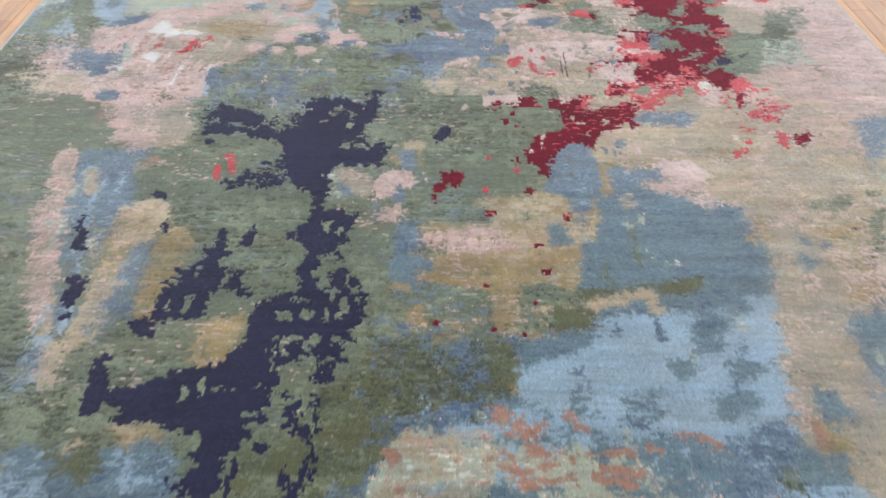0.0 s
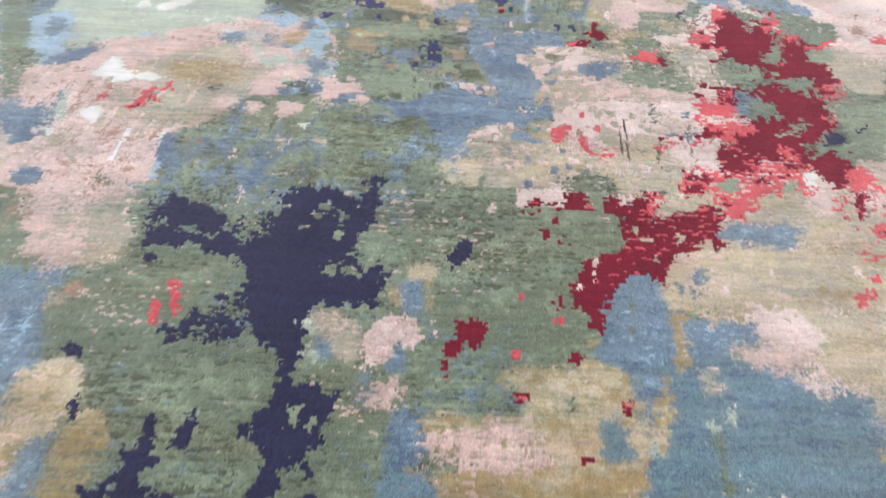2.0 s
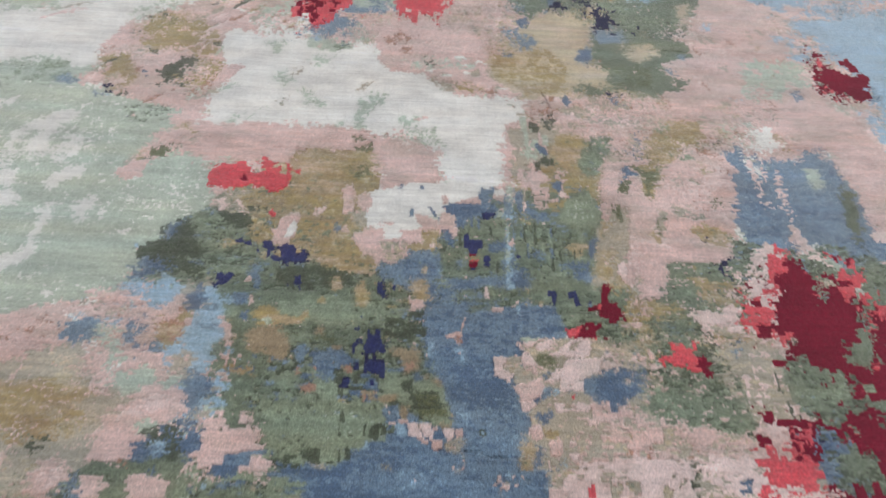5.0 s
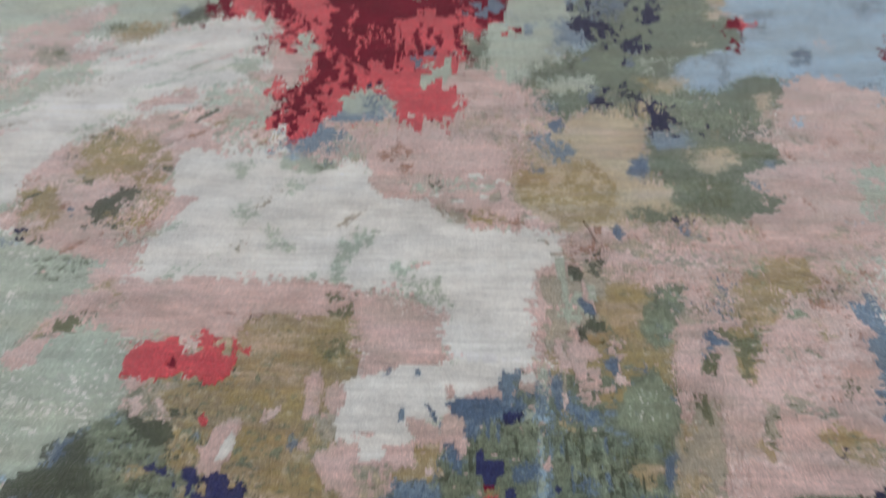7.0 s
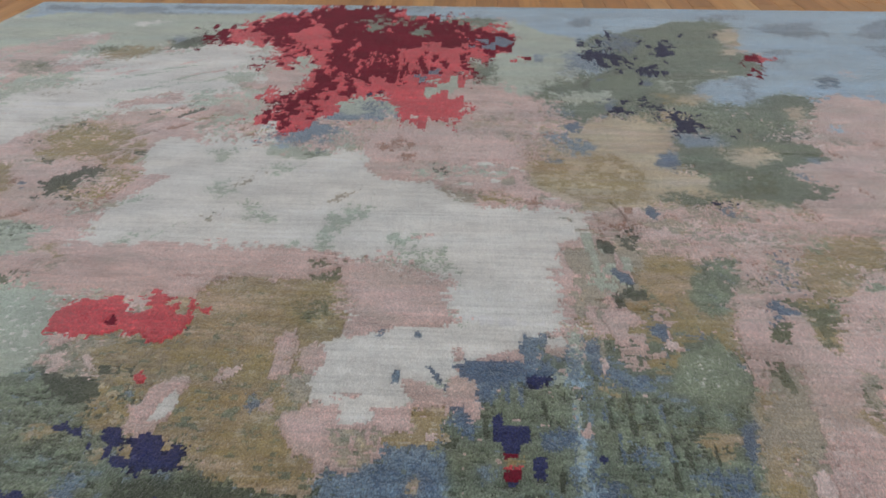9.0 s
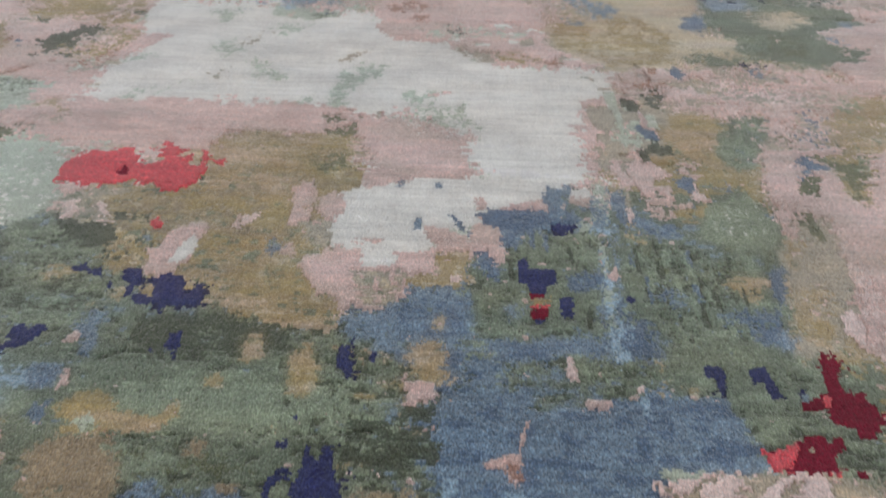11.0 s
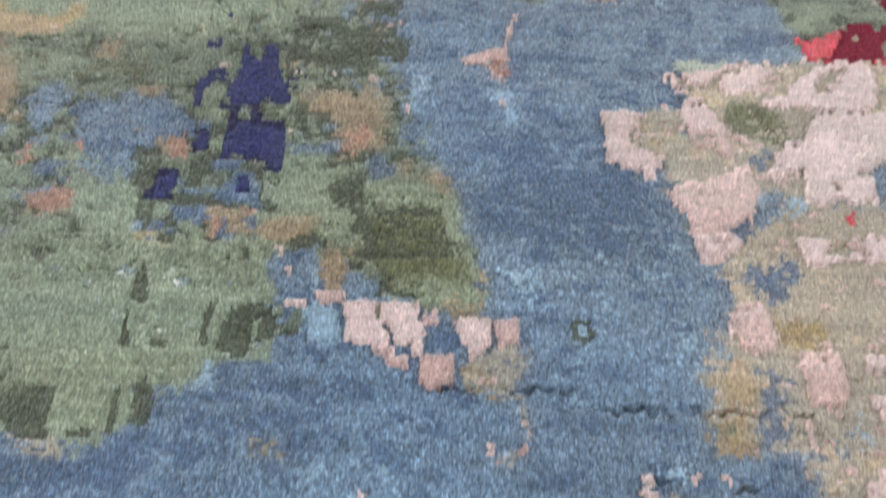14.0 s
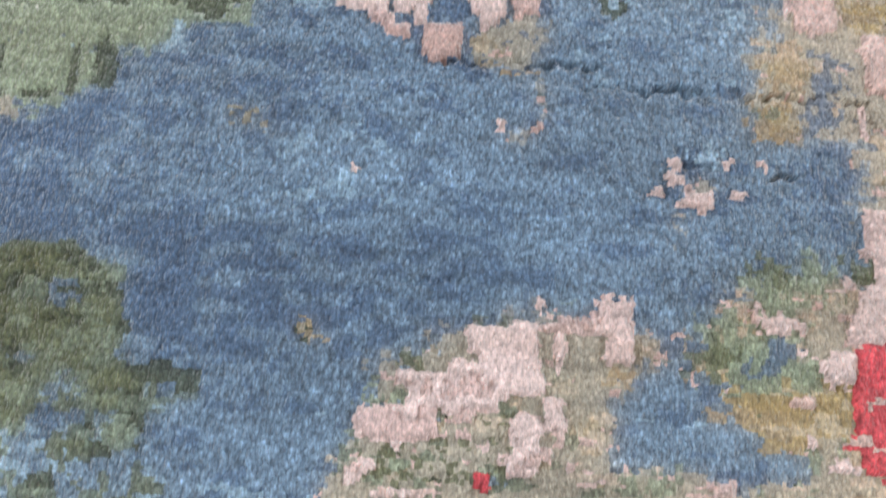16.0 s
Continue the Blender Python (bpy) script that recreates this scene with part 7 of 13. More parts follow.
# lower right
patch("T", 8, 1, 709,-1273, 721,-1218, 707,-1180, 699,-1099, 695,-1068, 744,-1067, 796,-1139, 855,-1197, 857,-1289, 821,-1407, 788,-1513, 782,-1555, 797,-1622, 761,-1720, 710,-1831, 607,-1777, 607,-1721, 618,-1648, 634,-1556, 669,-1424)
patch("M", 7, .6, 702,-1089, 737,-1088, 755,-1139, 708,-1218, 694,-1180)
patch("M", 8, .45, 851,-1138, 971,-1176, 897,-1422, 820,-1438, 851,-1271)
patch("P", 6, .6, 760,-1308, 806,-1290, 782,-1350, 754,-1359)
patch("J", 7, 1, 823,-1431, 870,-1407, 919,-1374, 842,-1541, 804,-1555, 800,-1513, 801,-1469)
patch("G", 7, .8, 1007,-1094, 1061,-1062, 974,-1251, 966,-1233, 971,-1176)
patch("G", 7, .7, 883,-1054, 963,-1031, 983,-1052, 945,-1074, 887,-1079)
patch("J", 6, .9, 777,-1245, 814,-1235, 823,-1263, 790,-1281, 774,-1272)
patch("J", 6, .8, 802,-1159, 828,-1197, 814,-1216, 795,-1198)
patch("S", 4, .7, 852,-1187, 875,-1197, 861,-1216, 842,-1212)
patch("M", 6, .7, 642,-1685, 700,-1697, 673,-1808, 621,-1766)
patch("P", 6, .6, 627,-1610, 646,-1673, 628,-1720, 611,-1697)
patch("J", 7, .9, 670,-1610, 714,-1610, 721,-1673, 679,-1697, 657,-1673)
patch("J", 6, .8, 607,-1721, 630,-1743, 681,-1743, 663,-1808, 604,-1809, 559,-1798)
patch("O", 6, .6, 396,-1704, 436,-1707, 436,-1727, 395,-1727)
patch("O", 6, .8, 638,-1667, 655,-1679, 655,-1732, 634,-1732)
patch("S", 6, .6, 477,-1744, 583,-1732, 559,-1798, 451,-1830)
patch("J", 7, .7, 226,-1733, 384,-1710, 477,-1744, 450,-1832, 239,-1832)
patch("L", 7, .5, 175,-1734, 295,-1744, 342,-1799, 306,-1832, 162,-1832)
dabs("O", 18, 10, 253,-1750, 274,-1744, 292,-1756, 278,-1777, 296,-1788, 259,-1799, 282,-1809, 243,-1778, 327,-1733, 335,-1744)
dabs("O", 16, 9, 399,-1712, 423,-1719, 258,-1778, 278,-1790)
patch("G", 6, .8, 548,-1788, 585,-1782, 568,-1814, 544,-1814)
# scattered crimson near the middle
patch("C", 5, 1, -40,-949, 11,-943, 19,-957, 9,-992, -12,-992, -16,-981, -29,-1004, -41,-1026, -57,-1026, -54,-993, -37,-986)
patch("C", 5, .9, -60,-1037, -53,-1037, -56,-1069, -60,-1065)
patch("C", 5, 1, 68,-1097, 90,-1094, 94,-1109, 72,-1117)
patch("C", 5, 1, 163,-1214, 179,-1206, 194,-1214, 175,-1221)
patch("C", 5, 1, 183,-1294, 204,-1288, 207,-1306, 188,-1311)
patch("C", 5, 1, 170,-1009, 177,-1009, 175,-1029, 168,-1029)
patch("C", 5, 1, 180,-1009, 186,-1009, 184,-1029, 178,-1029)
patch("R", 5, 1, 61,-1011, 75,-1006, 80,-1024, 63,-1029)
dabs("C", 9, 7, -50,-1446, -55,-1451, 66,-1465, 55,-1342, 158,-1391, 126,-1478)
# far left end of the near half
patch("L", 8, 1, -1198,-62, -1136,57, -1174,114, -618,160, -615,69, -701,27, -803,-4, -885,-38, -981,-73, -1095,-54)
patch("W", 4, .9, -1028,139, -981,142, -975,100, -1001,92)
patch("G", 8, 1, -1311,-15, -1247,19, -1189,113, -1280,137, -1374,129)
patch("G", 8, 1, -1253,-147, -1177,-115, -1139,-189, -1135,-286, -1134,-354, -1170,-334)
patch("B", 7, 1, -1182,-102, -1200,-21, -1192,38, -1151,56, -1113,15, -1102,-55, -1116,-97, -1143,-125)
patch("B", 6, 1, -1118,-149, -1055,-118, -1016,-102, -1013,-134, -1056,-157, -1089,-185, -1120,-200)
patch("P", 8, 1, -1157,-215, -1068,-204, -962,-85, -839,-40, -801,-9, -701,27, -675,-49, -688,-91, -617,-72, -606,-16, -548,45, -501,49, -468,-6, -500,-49, -418,-83, -376,-119, -443,-212, -475,-190, -561,-196, -575,-269, -529,-356, -588,-338, -620,-318, -655,-449, -707,-453, -739,-434, -749,-445, -714,-606, -766,-619, -709,-774, -759,-830, -811,-841, -817,-884, -849,-886, -937,-756, -966,-658, -1009,-643, -1033,-645, -1097,-499, -1055,-506, -1021,-494, -978,-365, -984,-275, -1096,-363, -1129,-331)
patch("E", 7, .6, -843,-129, -703,-92, -604,-199, -598,-294, -642,-396, -716,-422, -807,-386, -790,-261)
patch("T", 7, .4, -978,-251, -782,-236, -663,-365, -720,-453, -875,-464)
patch("K", 7, .45, -1021,-494, -791,-438, -714,-606, -823,-613, -958,-586)
patch("T", 6, 1, -835,-667, -754,-653, -707,-774, -716,-805, -759,-830, -789,-825, -805,-748)
patch("T", 7, .5, -895,-653, -841,-650, -811,-780, -895,-801, -881,-720)
patch("L", 6, .9, -581,-135, -520,-104, -487,-166, -550,-183)
patch("T", 6, .5, -1024,-454, -928,-426, -907,-486, -1017,-504)
patch("B", 6, 1, -1114,-460, -1124,-376, -1080,-350, -1066,-281, -1034,-255, -1023,-289, -1047,-348, -1037,-423, -1055,-476, -1068,-507)
patch("B", 7, 1, -1024,-608, -1017,-580, -968,-577, -950,-622, -973,-641, -1013,-635)
patch("B", 6, 1, -689,-23, -647,-5, -623,-45, -650,-61, -685,-55)
patch("B", 6, .9, -578,-42, -552,-12, -540,-79, -557,-107)
patch("A", 6, .7, -532,-38, -430,-3, -389,-183, -443,-212, -493,-89)
patch("B", 4, .8, -461,-5, -431,54, -409,-42, -445,-59)
patch("M", 6, .6, -537,-11, -473,22, -482,-61, -525,-78)
patch("O", 6, .45, -527,18, -482,27, -477,-48, -512,-50)
patch("W", 3, 1, -980,-197, -956,-170, -948,-149, -936,-146, -914,-192, -881,-219, -847,-222, -845,-239, -878,-243, -884,-256, -905,-255, -934,-228, -970,-214)
patch("W", 3, 1, -957,-386, -947,-357, -917,-352, -903,-371, -907,-393, -912,-417, -921,-417, -936,-399)
patch("W", 3, .9, -1036,-459, -994,-447, -989,-459, -1028,-470)
patch("K", 3, 1, -803,-443, -811,-460, -820,-530, -823,-577, -818,-573, -808,-529, -797,-469)
patch("R", 5, 1, -850,-339, -838,-311, -814,-298, -791,-296, -780,-343, -794,-348, -807,-336, -819,-350, -842,-362)
patch("C", 5, .9, -843,-351, -831,-342, -825,-359, -835,-362)
patch("R", 5, .5, -934,-295, -908,-288, -909,-327, -925,-321)
# green and slate behind the navy
patch("G", 8, 1, -690,-623, -709,-774, -661,-889, -604,-858, -410,-569, -194,-438, -176,-309, -94,-281, -118,-61, -323,6, -411,-29, -414,-109, -357,-205, -287,-317, -314,-319, -400,-302, -439,-235, -467,-237, -475,-352, -524,-377, -588,-338, -615,-340, -621,-426, -658,-489, -720,-453, -718,-570)
patch("S", 7, .75, -740,-475, -723,-443, -689,-472, -653,-509, -635,-478, -595,-424, -588,-338, -558,-347, -549,-421, -495,-459, -452,-476, -430,-454, -408,-502, -451,-553, -481,-591, -513,-557, -563,-560, -616,-600, -693,-614, -720,-552)
patch("B", 6, .6, -551,-379, -498,-375, -459,-608, -502,-611)
patch("S", 6, .5, -696,-623, -648,-620, -629,-645, -674,-657)
# blue river in the middle
patch("B", 7, .9, -203,-479, -167,-436, -99,-472, -8,-426, -2,-466, -20,-515, -59,-527, -70,-583, -97,-530, -186,-535, -213,-518)
# pale rose ground with coral and crimson
patch("P", 8, 1, 102,-57, 173,-17, 360,3, 366,-77, 371,-152, 442,-172, 555,-188, 584,-112, 610,-59, 590,-7, 654,82, 681,-79, 580,-407, 484,-492, 428,-514, 419,-570, 318,-577, 246,-545, 197,-529, 93,-591, 18,-596, -21,-447, -22,-385, 32,-371, 100,-360, 212,-326, 231,-258, 162,-228, 138,-119, 94,-84)
patch("K", 7, .6, 261,-232, 534,-225, 616,-363, 458,-494, 330,-483, 207,-391)
patch("T", 7, .6, 288,-385, 424,-376, 501,-472, 387,-536, 263,-506)
patch("T", 7, .9, -22,-406, 100,-377, 124,-437, 146,-514, 94,-555, 5,-560, -28,-467)
patch("E", 6, .7, -8,-505, 70,-500, 81,-574, 18,-578)
patch("G", 7, .7, 110,-458, 205,-411, 225,-490, 182,-549, 120,-534)
patch("G", 8, 1, 372,-89, 451,-4, 509,-26, 533,-64, 577,-74, 567,-163, 481,-198, 397,-175, 364,-153)
patch("F", 7, .5, 393,-101, 529,-91, 543,-177, 412,-174)
patch("G", 6, .7, 278,140, 535,131, 483,-1, 356,-25)
patch("R", 5, 1, 413,-60, 424,-33, 465,-16, 484,-42, 485,-81, 464,-75, 443,-61)
patch("D", 3, .9, 488,-15, 511,-18, 487,-68)
dabs("R", 14, 8, 294,-359, 284,-396, 300,-374, 307,-455, 321,-444, 267,-397, 447,-364, 432,-371, 479,-372, 529,-358, 505,-416, 524,-421, 587,-375, 445,-412, 251,-345, 184,-437, 216,-441)
# right side, beyond the crimson
patch("K", 8, 1, 933,286, 1225,310, 1104,-22, 1045,-153, 971,-109, 968,22, 946,104, 898,159)
patch("P", 7, .5, 1034,231, 1189,213, 1094,-49, 982,-31)
patch("G", 7, 1, 746,208, 864,281, 915,222, 1011,109, 997,66, 913,45, 848,97, 794,9, 800,93, 782,150)
patch("L", 6, .5, 763,209, 847,216, 889,129, 816,94)
patch("B", 6, .8, 805,244, 906,190, 931,162, 893,144, 823,183)
patch("T", 7, .9, 929,46, 1016,25, 1094,-49, 1048,-176, 966,-170, 941,-111, 919,-36)
patch("G", 8, 1, 859,-325, 939,-208, 1052,-164, 958,-422, 859,-448, 791,-413, 782,-352)
patch("V", 7, .5, 902,-233, 1039,-201, 981,-359, 866,-388)
patch("D", 6, .8, 859,-325, 894,-301, 887,-366, 851,-393, 823,-386)
patch("N", 5, 1, 835,-359, 864,-329, 890,-340, 878,-370, 847,-385, 828,-380)
patch("N", 5, .9, 938,-315, 960,-310, 951,-327, 937,-331)
patch("O", 4, 1, 1062,143, 1092,160, 1102,116, 1079,97, 1055,107)
patch("R", 7, .7, 1091,87, 1156,121, 1140,76, 1099,65)
# upper crimson
patch("R", 12, .9, 600,49, 660,111, 735,88, 731,4, 634,-17)
patch("R", 12, .9, 560,-234, 627,-253, 660,-295, 653,-381, 580,-407, 556,-324, 537,-282)
patch("R", 12, .9, 553,-468, 716,-398, 752,-455, 704,-534, 609,-611, 539,-649, 521,-564, 460,-549, 467,-512)
patch("R", 10, .9, 707,-378, 756,-395, 760,-474, 702,-497)
patch("R", 10, .9, 851,-214, 873,-235, 866,-303, 827,-338, 830,-284)
patch("R", 10, .8, 888,-139, 933,-111, 936,-172, 884,-200)
patch("R", 10, .9, 826,-470, 893,-465, 922,-520, 873,-559, 829,-615, 828,-544)
patch("R", 7, .8, 802,-546, 815,-563, 807,-607, 797,-599)
patch("P", 6, .8, 760,-474, 802,-546, 797,-599, 749,-637, 722,-604, 730,-532)
patch("K", 6, .5, 754,-493, 785,-600, 724,-638)
patch("C", 7, 1, 663,126, 703,159, 743,192, 745,147, 728,93, 750,83, 753,33, 785,35, 782,-6, 760,-34, 728,-71, 707,-64, 693,-26, 675,-6, 658,26, 645,39, 651,81)
patch("C", 7, 1, 852,83, 878,114, 874,65, 909,59, 938,53, 920,18, 885,2, 884,-25, 896,-63, 923,-48, 944,-55, 934,-86, 906,-138, 903,-175, 882,-207, 859,-194, 858,-142, 831,-131, 808,-108, 789,-97, 809,-49, 841,-15, 834,25)
patch("C", 7, 1, 609,-172, 641,-194, 654,-228, 635,-252, 621,-219)
patch("C", 7, 1, 676,-167, 723,-151, 758,-185, 806,-170, 832,-180, 847,-226, 848,-260, 848,-293, 862,-292, 855,-347, 841,-331, 813,-339, 790,-372, 763,-394, 749,-375, 739,-338, 760,-310, 744,-267, 718,-258, 723,-211, 699,-189)
patch("C", 7, 1, 571,-417, 609,-395, 616,-363, 648,-344, 664,-306, 695,-293, 725,-313, 737,-344, 742,-375, 732,-397, 712,-388, 711,-438, 719,-457, 693,-459, 669,-451, 646,-462, 615,-483, 623,-502, 593,-523, 573,-496, 551,-478, 555,-448)
patch("C", 5, 1, 545,-347, 588,-339, 603,-364, 568,-366)
patch("C", 7, 1, 753,-431, 781,-424, 796,-442, 831,-414, 849,-419, 866,-448, 840,-488, 821,-526, 805,-537, 801,-509, 787,-491, 789,-462, 765,-458)
patch("C", 5, 1, 835,-553, 861,-557, 844,-588, 851,-605, 830,-611, 822,-580)
patch("D", 4, .9, 662,-227, 708,-212, 718,-258, 748,-278, 702,-292, 662,-284)
patch("D", 4, .9, 759,-124, 820,-120, 836,-168, 802,-182, 761,-173)
patch("G", 4, .9, 808,65, 837,26, 818,-43, 769,-60)
patch("G", 4, .9, 763,-299, 778,-320, 798,-297, 785,-341, 759,-364, 749,-350)
patch("G", 4, .9, 881,-12, 916,4, 947,-20, 923,-48, 894,-43)
dabs("C", 12, 6, 645,75, 629,37, 610,-19, 685,-190, 703,-172, 741,-138, 725,-114, 582,-569, 542,-580, 606,-522, 695,-497, 758,-343, 685,-488, 619,-352, 564,-356, 610,-331, 458,-577, 568,-631, 551,-597, 1091,205)
dabs("R", 14, 7, 672,55, 688,90, 681,22, 738,103, 834,-68, 851,-61, 853,54, 869,28, 641,-482, 661,-480, 643,-181, 670,-191, 710,-177, 762,-374)
dabs("D", 12, 8, 785,-219, 810,-205, 757,-244, 768,-148, 880,-115, 876,-153, 716,-152, 754,-87, 737,-126, 784,-298, 723,-345, 900,3, 716,-346)
# lower crimson
patch("G", 7, 1, 31,-540, 144,-551, 197,-529, 308,-559, 299,-630, 380,-659, 301,-713, 297,-745, 212,-780, 194,-869, 167,-924, 122,-978, 17,-984, -155,-916, -186,-677, -157,-589)
patch("V", 8, .4, -146,-740, 182,-720, 169,-897, -89,-939)
patch("K", 7, .9, 86,-591, 101,-536, 143,-570, 195,-548, 211,-592, 189,-629, 128,-632, 85,-640)
patch("P", 4, .8, 24,-639, 42,-626, 42,-660, 27,-661)
patch("C", 7, 1, 186,-594, 203,-580, 230,-582, 241,-599, 236,-626, 255,-642, 285,-596, 301,-595, 305,-630, 326,-615, 363,-613, 375,-573, 394,-572, 396,-598, 368,-660, 392,-662, 487,-605, 506,-604, 519,-620, 509,-732, 495,-733, 493,-669, 471,-687, 474,-718, 448,-744, 413,-746, 399,-762, 390,-815, 376,-830, 358,-802, 342,-832, 329,-803, 267,-850, 235,-894, 239,-972, 209,-942, 212,-908, 191,-903, 180,-869, 187,-841, 210,-810, 210,-781, 297,-748, 311,-728, 291,-648, 189,-629)
patch("T", 3, 1, 329,-679, 341,-681, 338,-703, 329,-698)
patch("T", 3, 1, 339,-711, 366,-712, 365,-722, 340,-722)
patch("T", 3, .9, 422,-698, 438,-705, 431,-724, 421,-714)
patch("T", 3, .9, 363,-756, 369,-756, 371,-779, 362,-775)
patch("K", 3, .9, 236,-776, 248,-771, 243,-794, 234,-794)
patch("K", 3, .8, 232,-809, 240,-806, 234,-838, 227,-838)
patch("K", 3, .9, 198,-847, 207,-839, 205,-861, 196,-868)
patch("R", 5, .8, 234,-608, 247,-599, 251,-625, 238,-631)
patch("R", 7, .9, 364,-643, 380,-582, 399,-580, 393,-616, 375,-651)
patch("T", 6, 1, 392,-658, 392,-625, 429,-587, 493,-574, 510,-586, 487,-605, 452,-629)
patch("K", 6, .7, 311,-586, 355,-583, 338,-611, 313,-621)
patch("B", 8, 1, 262,-892, 273,-850, 310,-819, 340,-810, 352,-838, 363,-873, 367,-913, 377,-952, 366,-1014, 222,-1022, 224,-998, 253,-971)
patch("G", 4, .6, 303,-834, 311,-834, 295,-969, 286,-969)
patch("S", 6, .4, 331,-832, 354,-859, 355,-953, 324,-955)
patch("M", 6, .9, 367,-913, 403,-898, 392,-1013, 366,-1014)
patch("E", 6, .9, 381,-800, 402,-777, 441,-782, 408,-897, 376,-893, 366,-859)
patch("S", 4, .8, 438,-797, 453,-781, 467,-795, 454,-832, 442,-833, 422,-869, 418,-856)
patch("E", 8, 1, 470,-750, 533,-731, 675,-722, 858,-695, 732,-1042, 638,-1059, 638,-924, 543,-876, 458,-867)
patch("T", 8, .5, 491,-764, 852,-712, 768,-943, 610,-873)
patch("M", 8, .35, 675,-722, 864,-679, 750,-994, 673,-948)
patch("B", 7, .9, 514,-684, 549,-657, 609,-662, 672,-650, 689,-673, 690,-713, 649,-732, 596,-711, 552,-698, 512,-716)
patch("A", 6, .4, 546,-674, 665,-675, 666,-715, 576,-696)
patch("T", 7, 1, 609,-611, 710,-515, 724,-638, 672,-650, 598,-654, 549,-657)
patch("M", 7, .5, 626,-593, 694,-571, 674,-641, 613,-645)
patch("E", 6, .8, 717,-622, 883,-628, 858,-695, 706,-697)
patch("K", 7, .9, 532,-877, 608,-880, 638,-924, 652,-949, 623,-976, 561,-973, 523,-956, 515,-905)
patch("B", 7, .8, 392,-925, 522,-918, 534,-956, 454,-985, 392,-1013)
patch("R", 5, .9, 823,-649, 875,-649, 867,-671, 836,-664)
patch("R", 5, .9, 804,-722, 842,-715, 830,-732, 805,-738)
patch("R", 5, .9, 792,-791, 816,-787, 812,-805, 792,-806)
patch("R", 7, .9, 745,-844, 780,-824, 788,-835, 761,-864, 741,-868)
patch("C", 5, .9, 98,-626, 123,-607, 144,-614, 134,-632, 109,-635)
patch("C", 5, 1, 130,-707, 146,-698, 149,-722, 137,-729)
patch("C", 5, 1, 158,-877, 169,-877, 167,-904, 156,-905)
patch("R", 5, 1, 151,-928, 167,-924, 166,-943, 153,-941)
patch("R", 5, 1, 81,-879, 90,-877, 89,-890, 82,-890)
patch("C", 5, 1, 160,-669, 172,-664, 171,-682, 161,-683)
patch("C", 5, 1, -41,-946, 12,-941, 19,-956, 12,-984, 5,-1003, -12,-1004, -16,-988, -26,-1017, -44,-1027, -57,-1025, -55,-1000, -41,-993)
patch("C", 5, 1, -56,-1043, -52,-1037, -53,-1066, -58,-1070)
patch("C", 5, .9, 68,-1094, 91,-1091, 93,-1107, 74,-1110)
patch("C", 5, 1, 254,-1107, 267,-1104, 265,-1128, 255,-1128)
patch("C", 5, 1, 163,-1215, 193,-1210, 193,-1220, 166,-1222)
patch("C", 5, 1, 169,-1008, 188,-1007, 186,-1024, 170,-1026)
dabs("C", 9, 7, 97,-651, 115,-655, 159,-625, 169,-621, 176,-638, 183,-717, 172,-737, 264,-516, 190,-739, 133,-644, 148,-892)
dabs("D", 10, 6, 242,-523, 261,-525, 296,-656, 314,-655)
# navy crown
patch("G", 3, 1, -596,-775, -578,-766, -540,-779, -530,-751, -522,-759, -529,-779, -554,-795, -584,-790)
patch("R", 5, 1, -622,-929, -607,-941, -603,-967, -609,-980, -617,-955)
patch("R", 5, 1, -586,-910, -568,-909, -560,-945, -572,-952)
patch("O", 4, .9, -790,-904, -780,-894, -764,-902, -768,-921, -778,-924)
patch("R", 5, 1, 63,-1012, 71,-1001, 79,-1018, 68,-1028)
# patch of pale silk below the navy
patch("G", 6, 1, -186,-677, -103,-672, -96,-799, -176,-803)
patch("T", 6, 1, -318,-945, -304,-931, -260,-942, -226,-959, -211,-997, -216,-1045, -246,-1047, -271,-1012, -301,-989)
patch("L", 6, .7, -339,-913, -321,-925, -301,-989, -269,-1024, -284,-1061, -320,-1027)
patch("B", 4, .8, -301,-989, -273,-1000, -258,-1036, -281,-1049)
patch("K", 6, 1, -202,-983, -195,-951, -154,-936, -110,-946, -102,-991, -116,-1016, -148,-1006, -154,-1054, -184,-1056, -208,-1069, -210,-1009)
patch("P", 4, .8, -153,-942, -121,-940, -108,-978, -140,-980)
patch("B", 6, 1, -154,-860, -105,-857, -101,-926, -121,-940, -149,-922)
patch("M", 4, .9, -170,-868, -150,-867, -150,-915, -167,-910)
patch("E", 6, .9, -141,-816, -96,-810, -78,-827, -93,-857, -133,-852)
patch("M", 4, .8, -105,-843, -88,-856, -90,-925, -101,-926)
patch("K", 4, .9, -84,-945, -79,-938, -75,-983, -81,-989)
patch("B", 6, .8, -157,-1018, -139,-993, -124,-1052, -150,-1100)
patch("P", 6, .8, -190,-1102, -152,-1077, -131,-1099, -156,-1149, -181,-1134)
patch("B", 4, .8, -213,-1069, -193,-1068, -187,-1124, -200,-1135)
patch("B", 6, .8, -148,-1133, -99,-1130, -96,-1193, -114,-1204, -144,-1175)
# left blue strip
patch("B", 7, .8, -912,-918, -871,-859, -795,-854, -801,-898, -811,-953, -786,-1028, -772,-1075, -797,-1088, -812,-1145)
patch("T", 6, .7, -822,-926, -795,-911, -775,-951, -809,-959)
patch("G", 7, .8, -801,-978, -728,-948, -629,-956, -605,-1066, -680,-1082, -771,-1027)
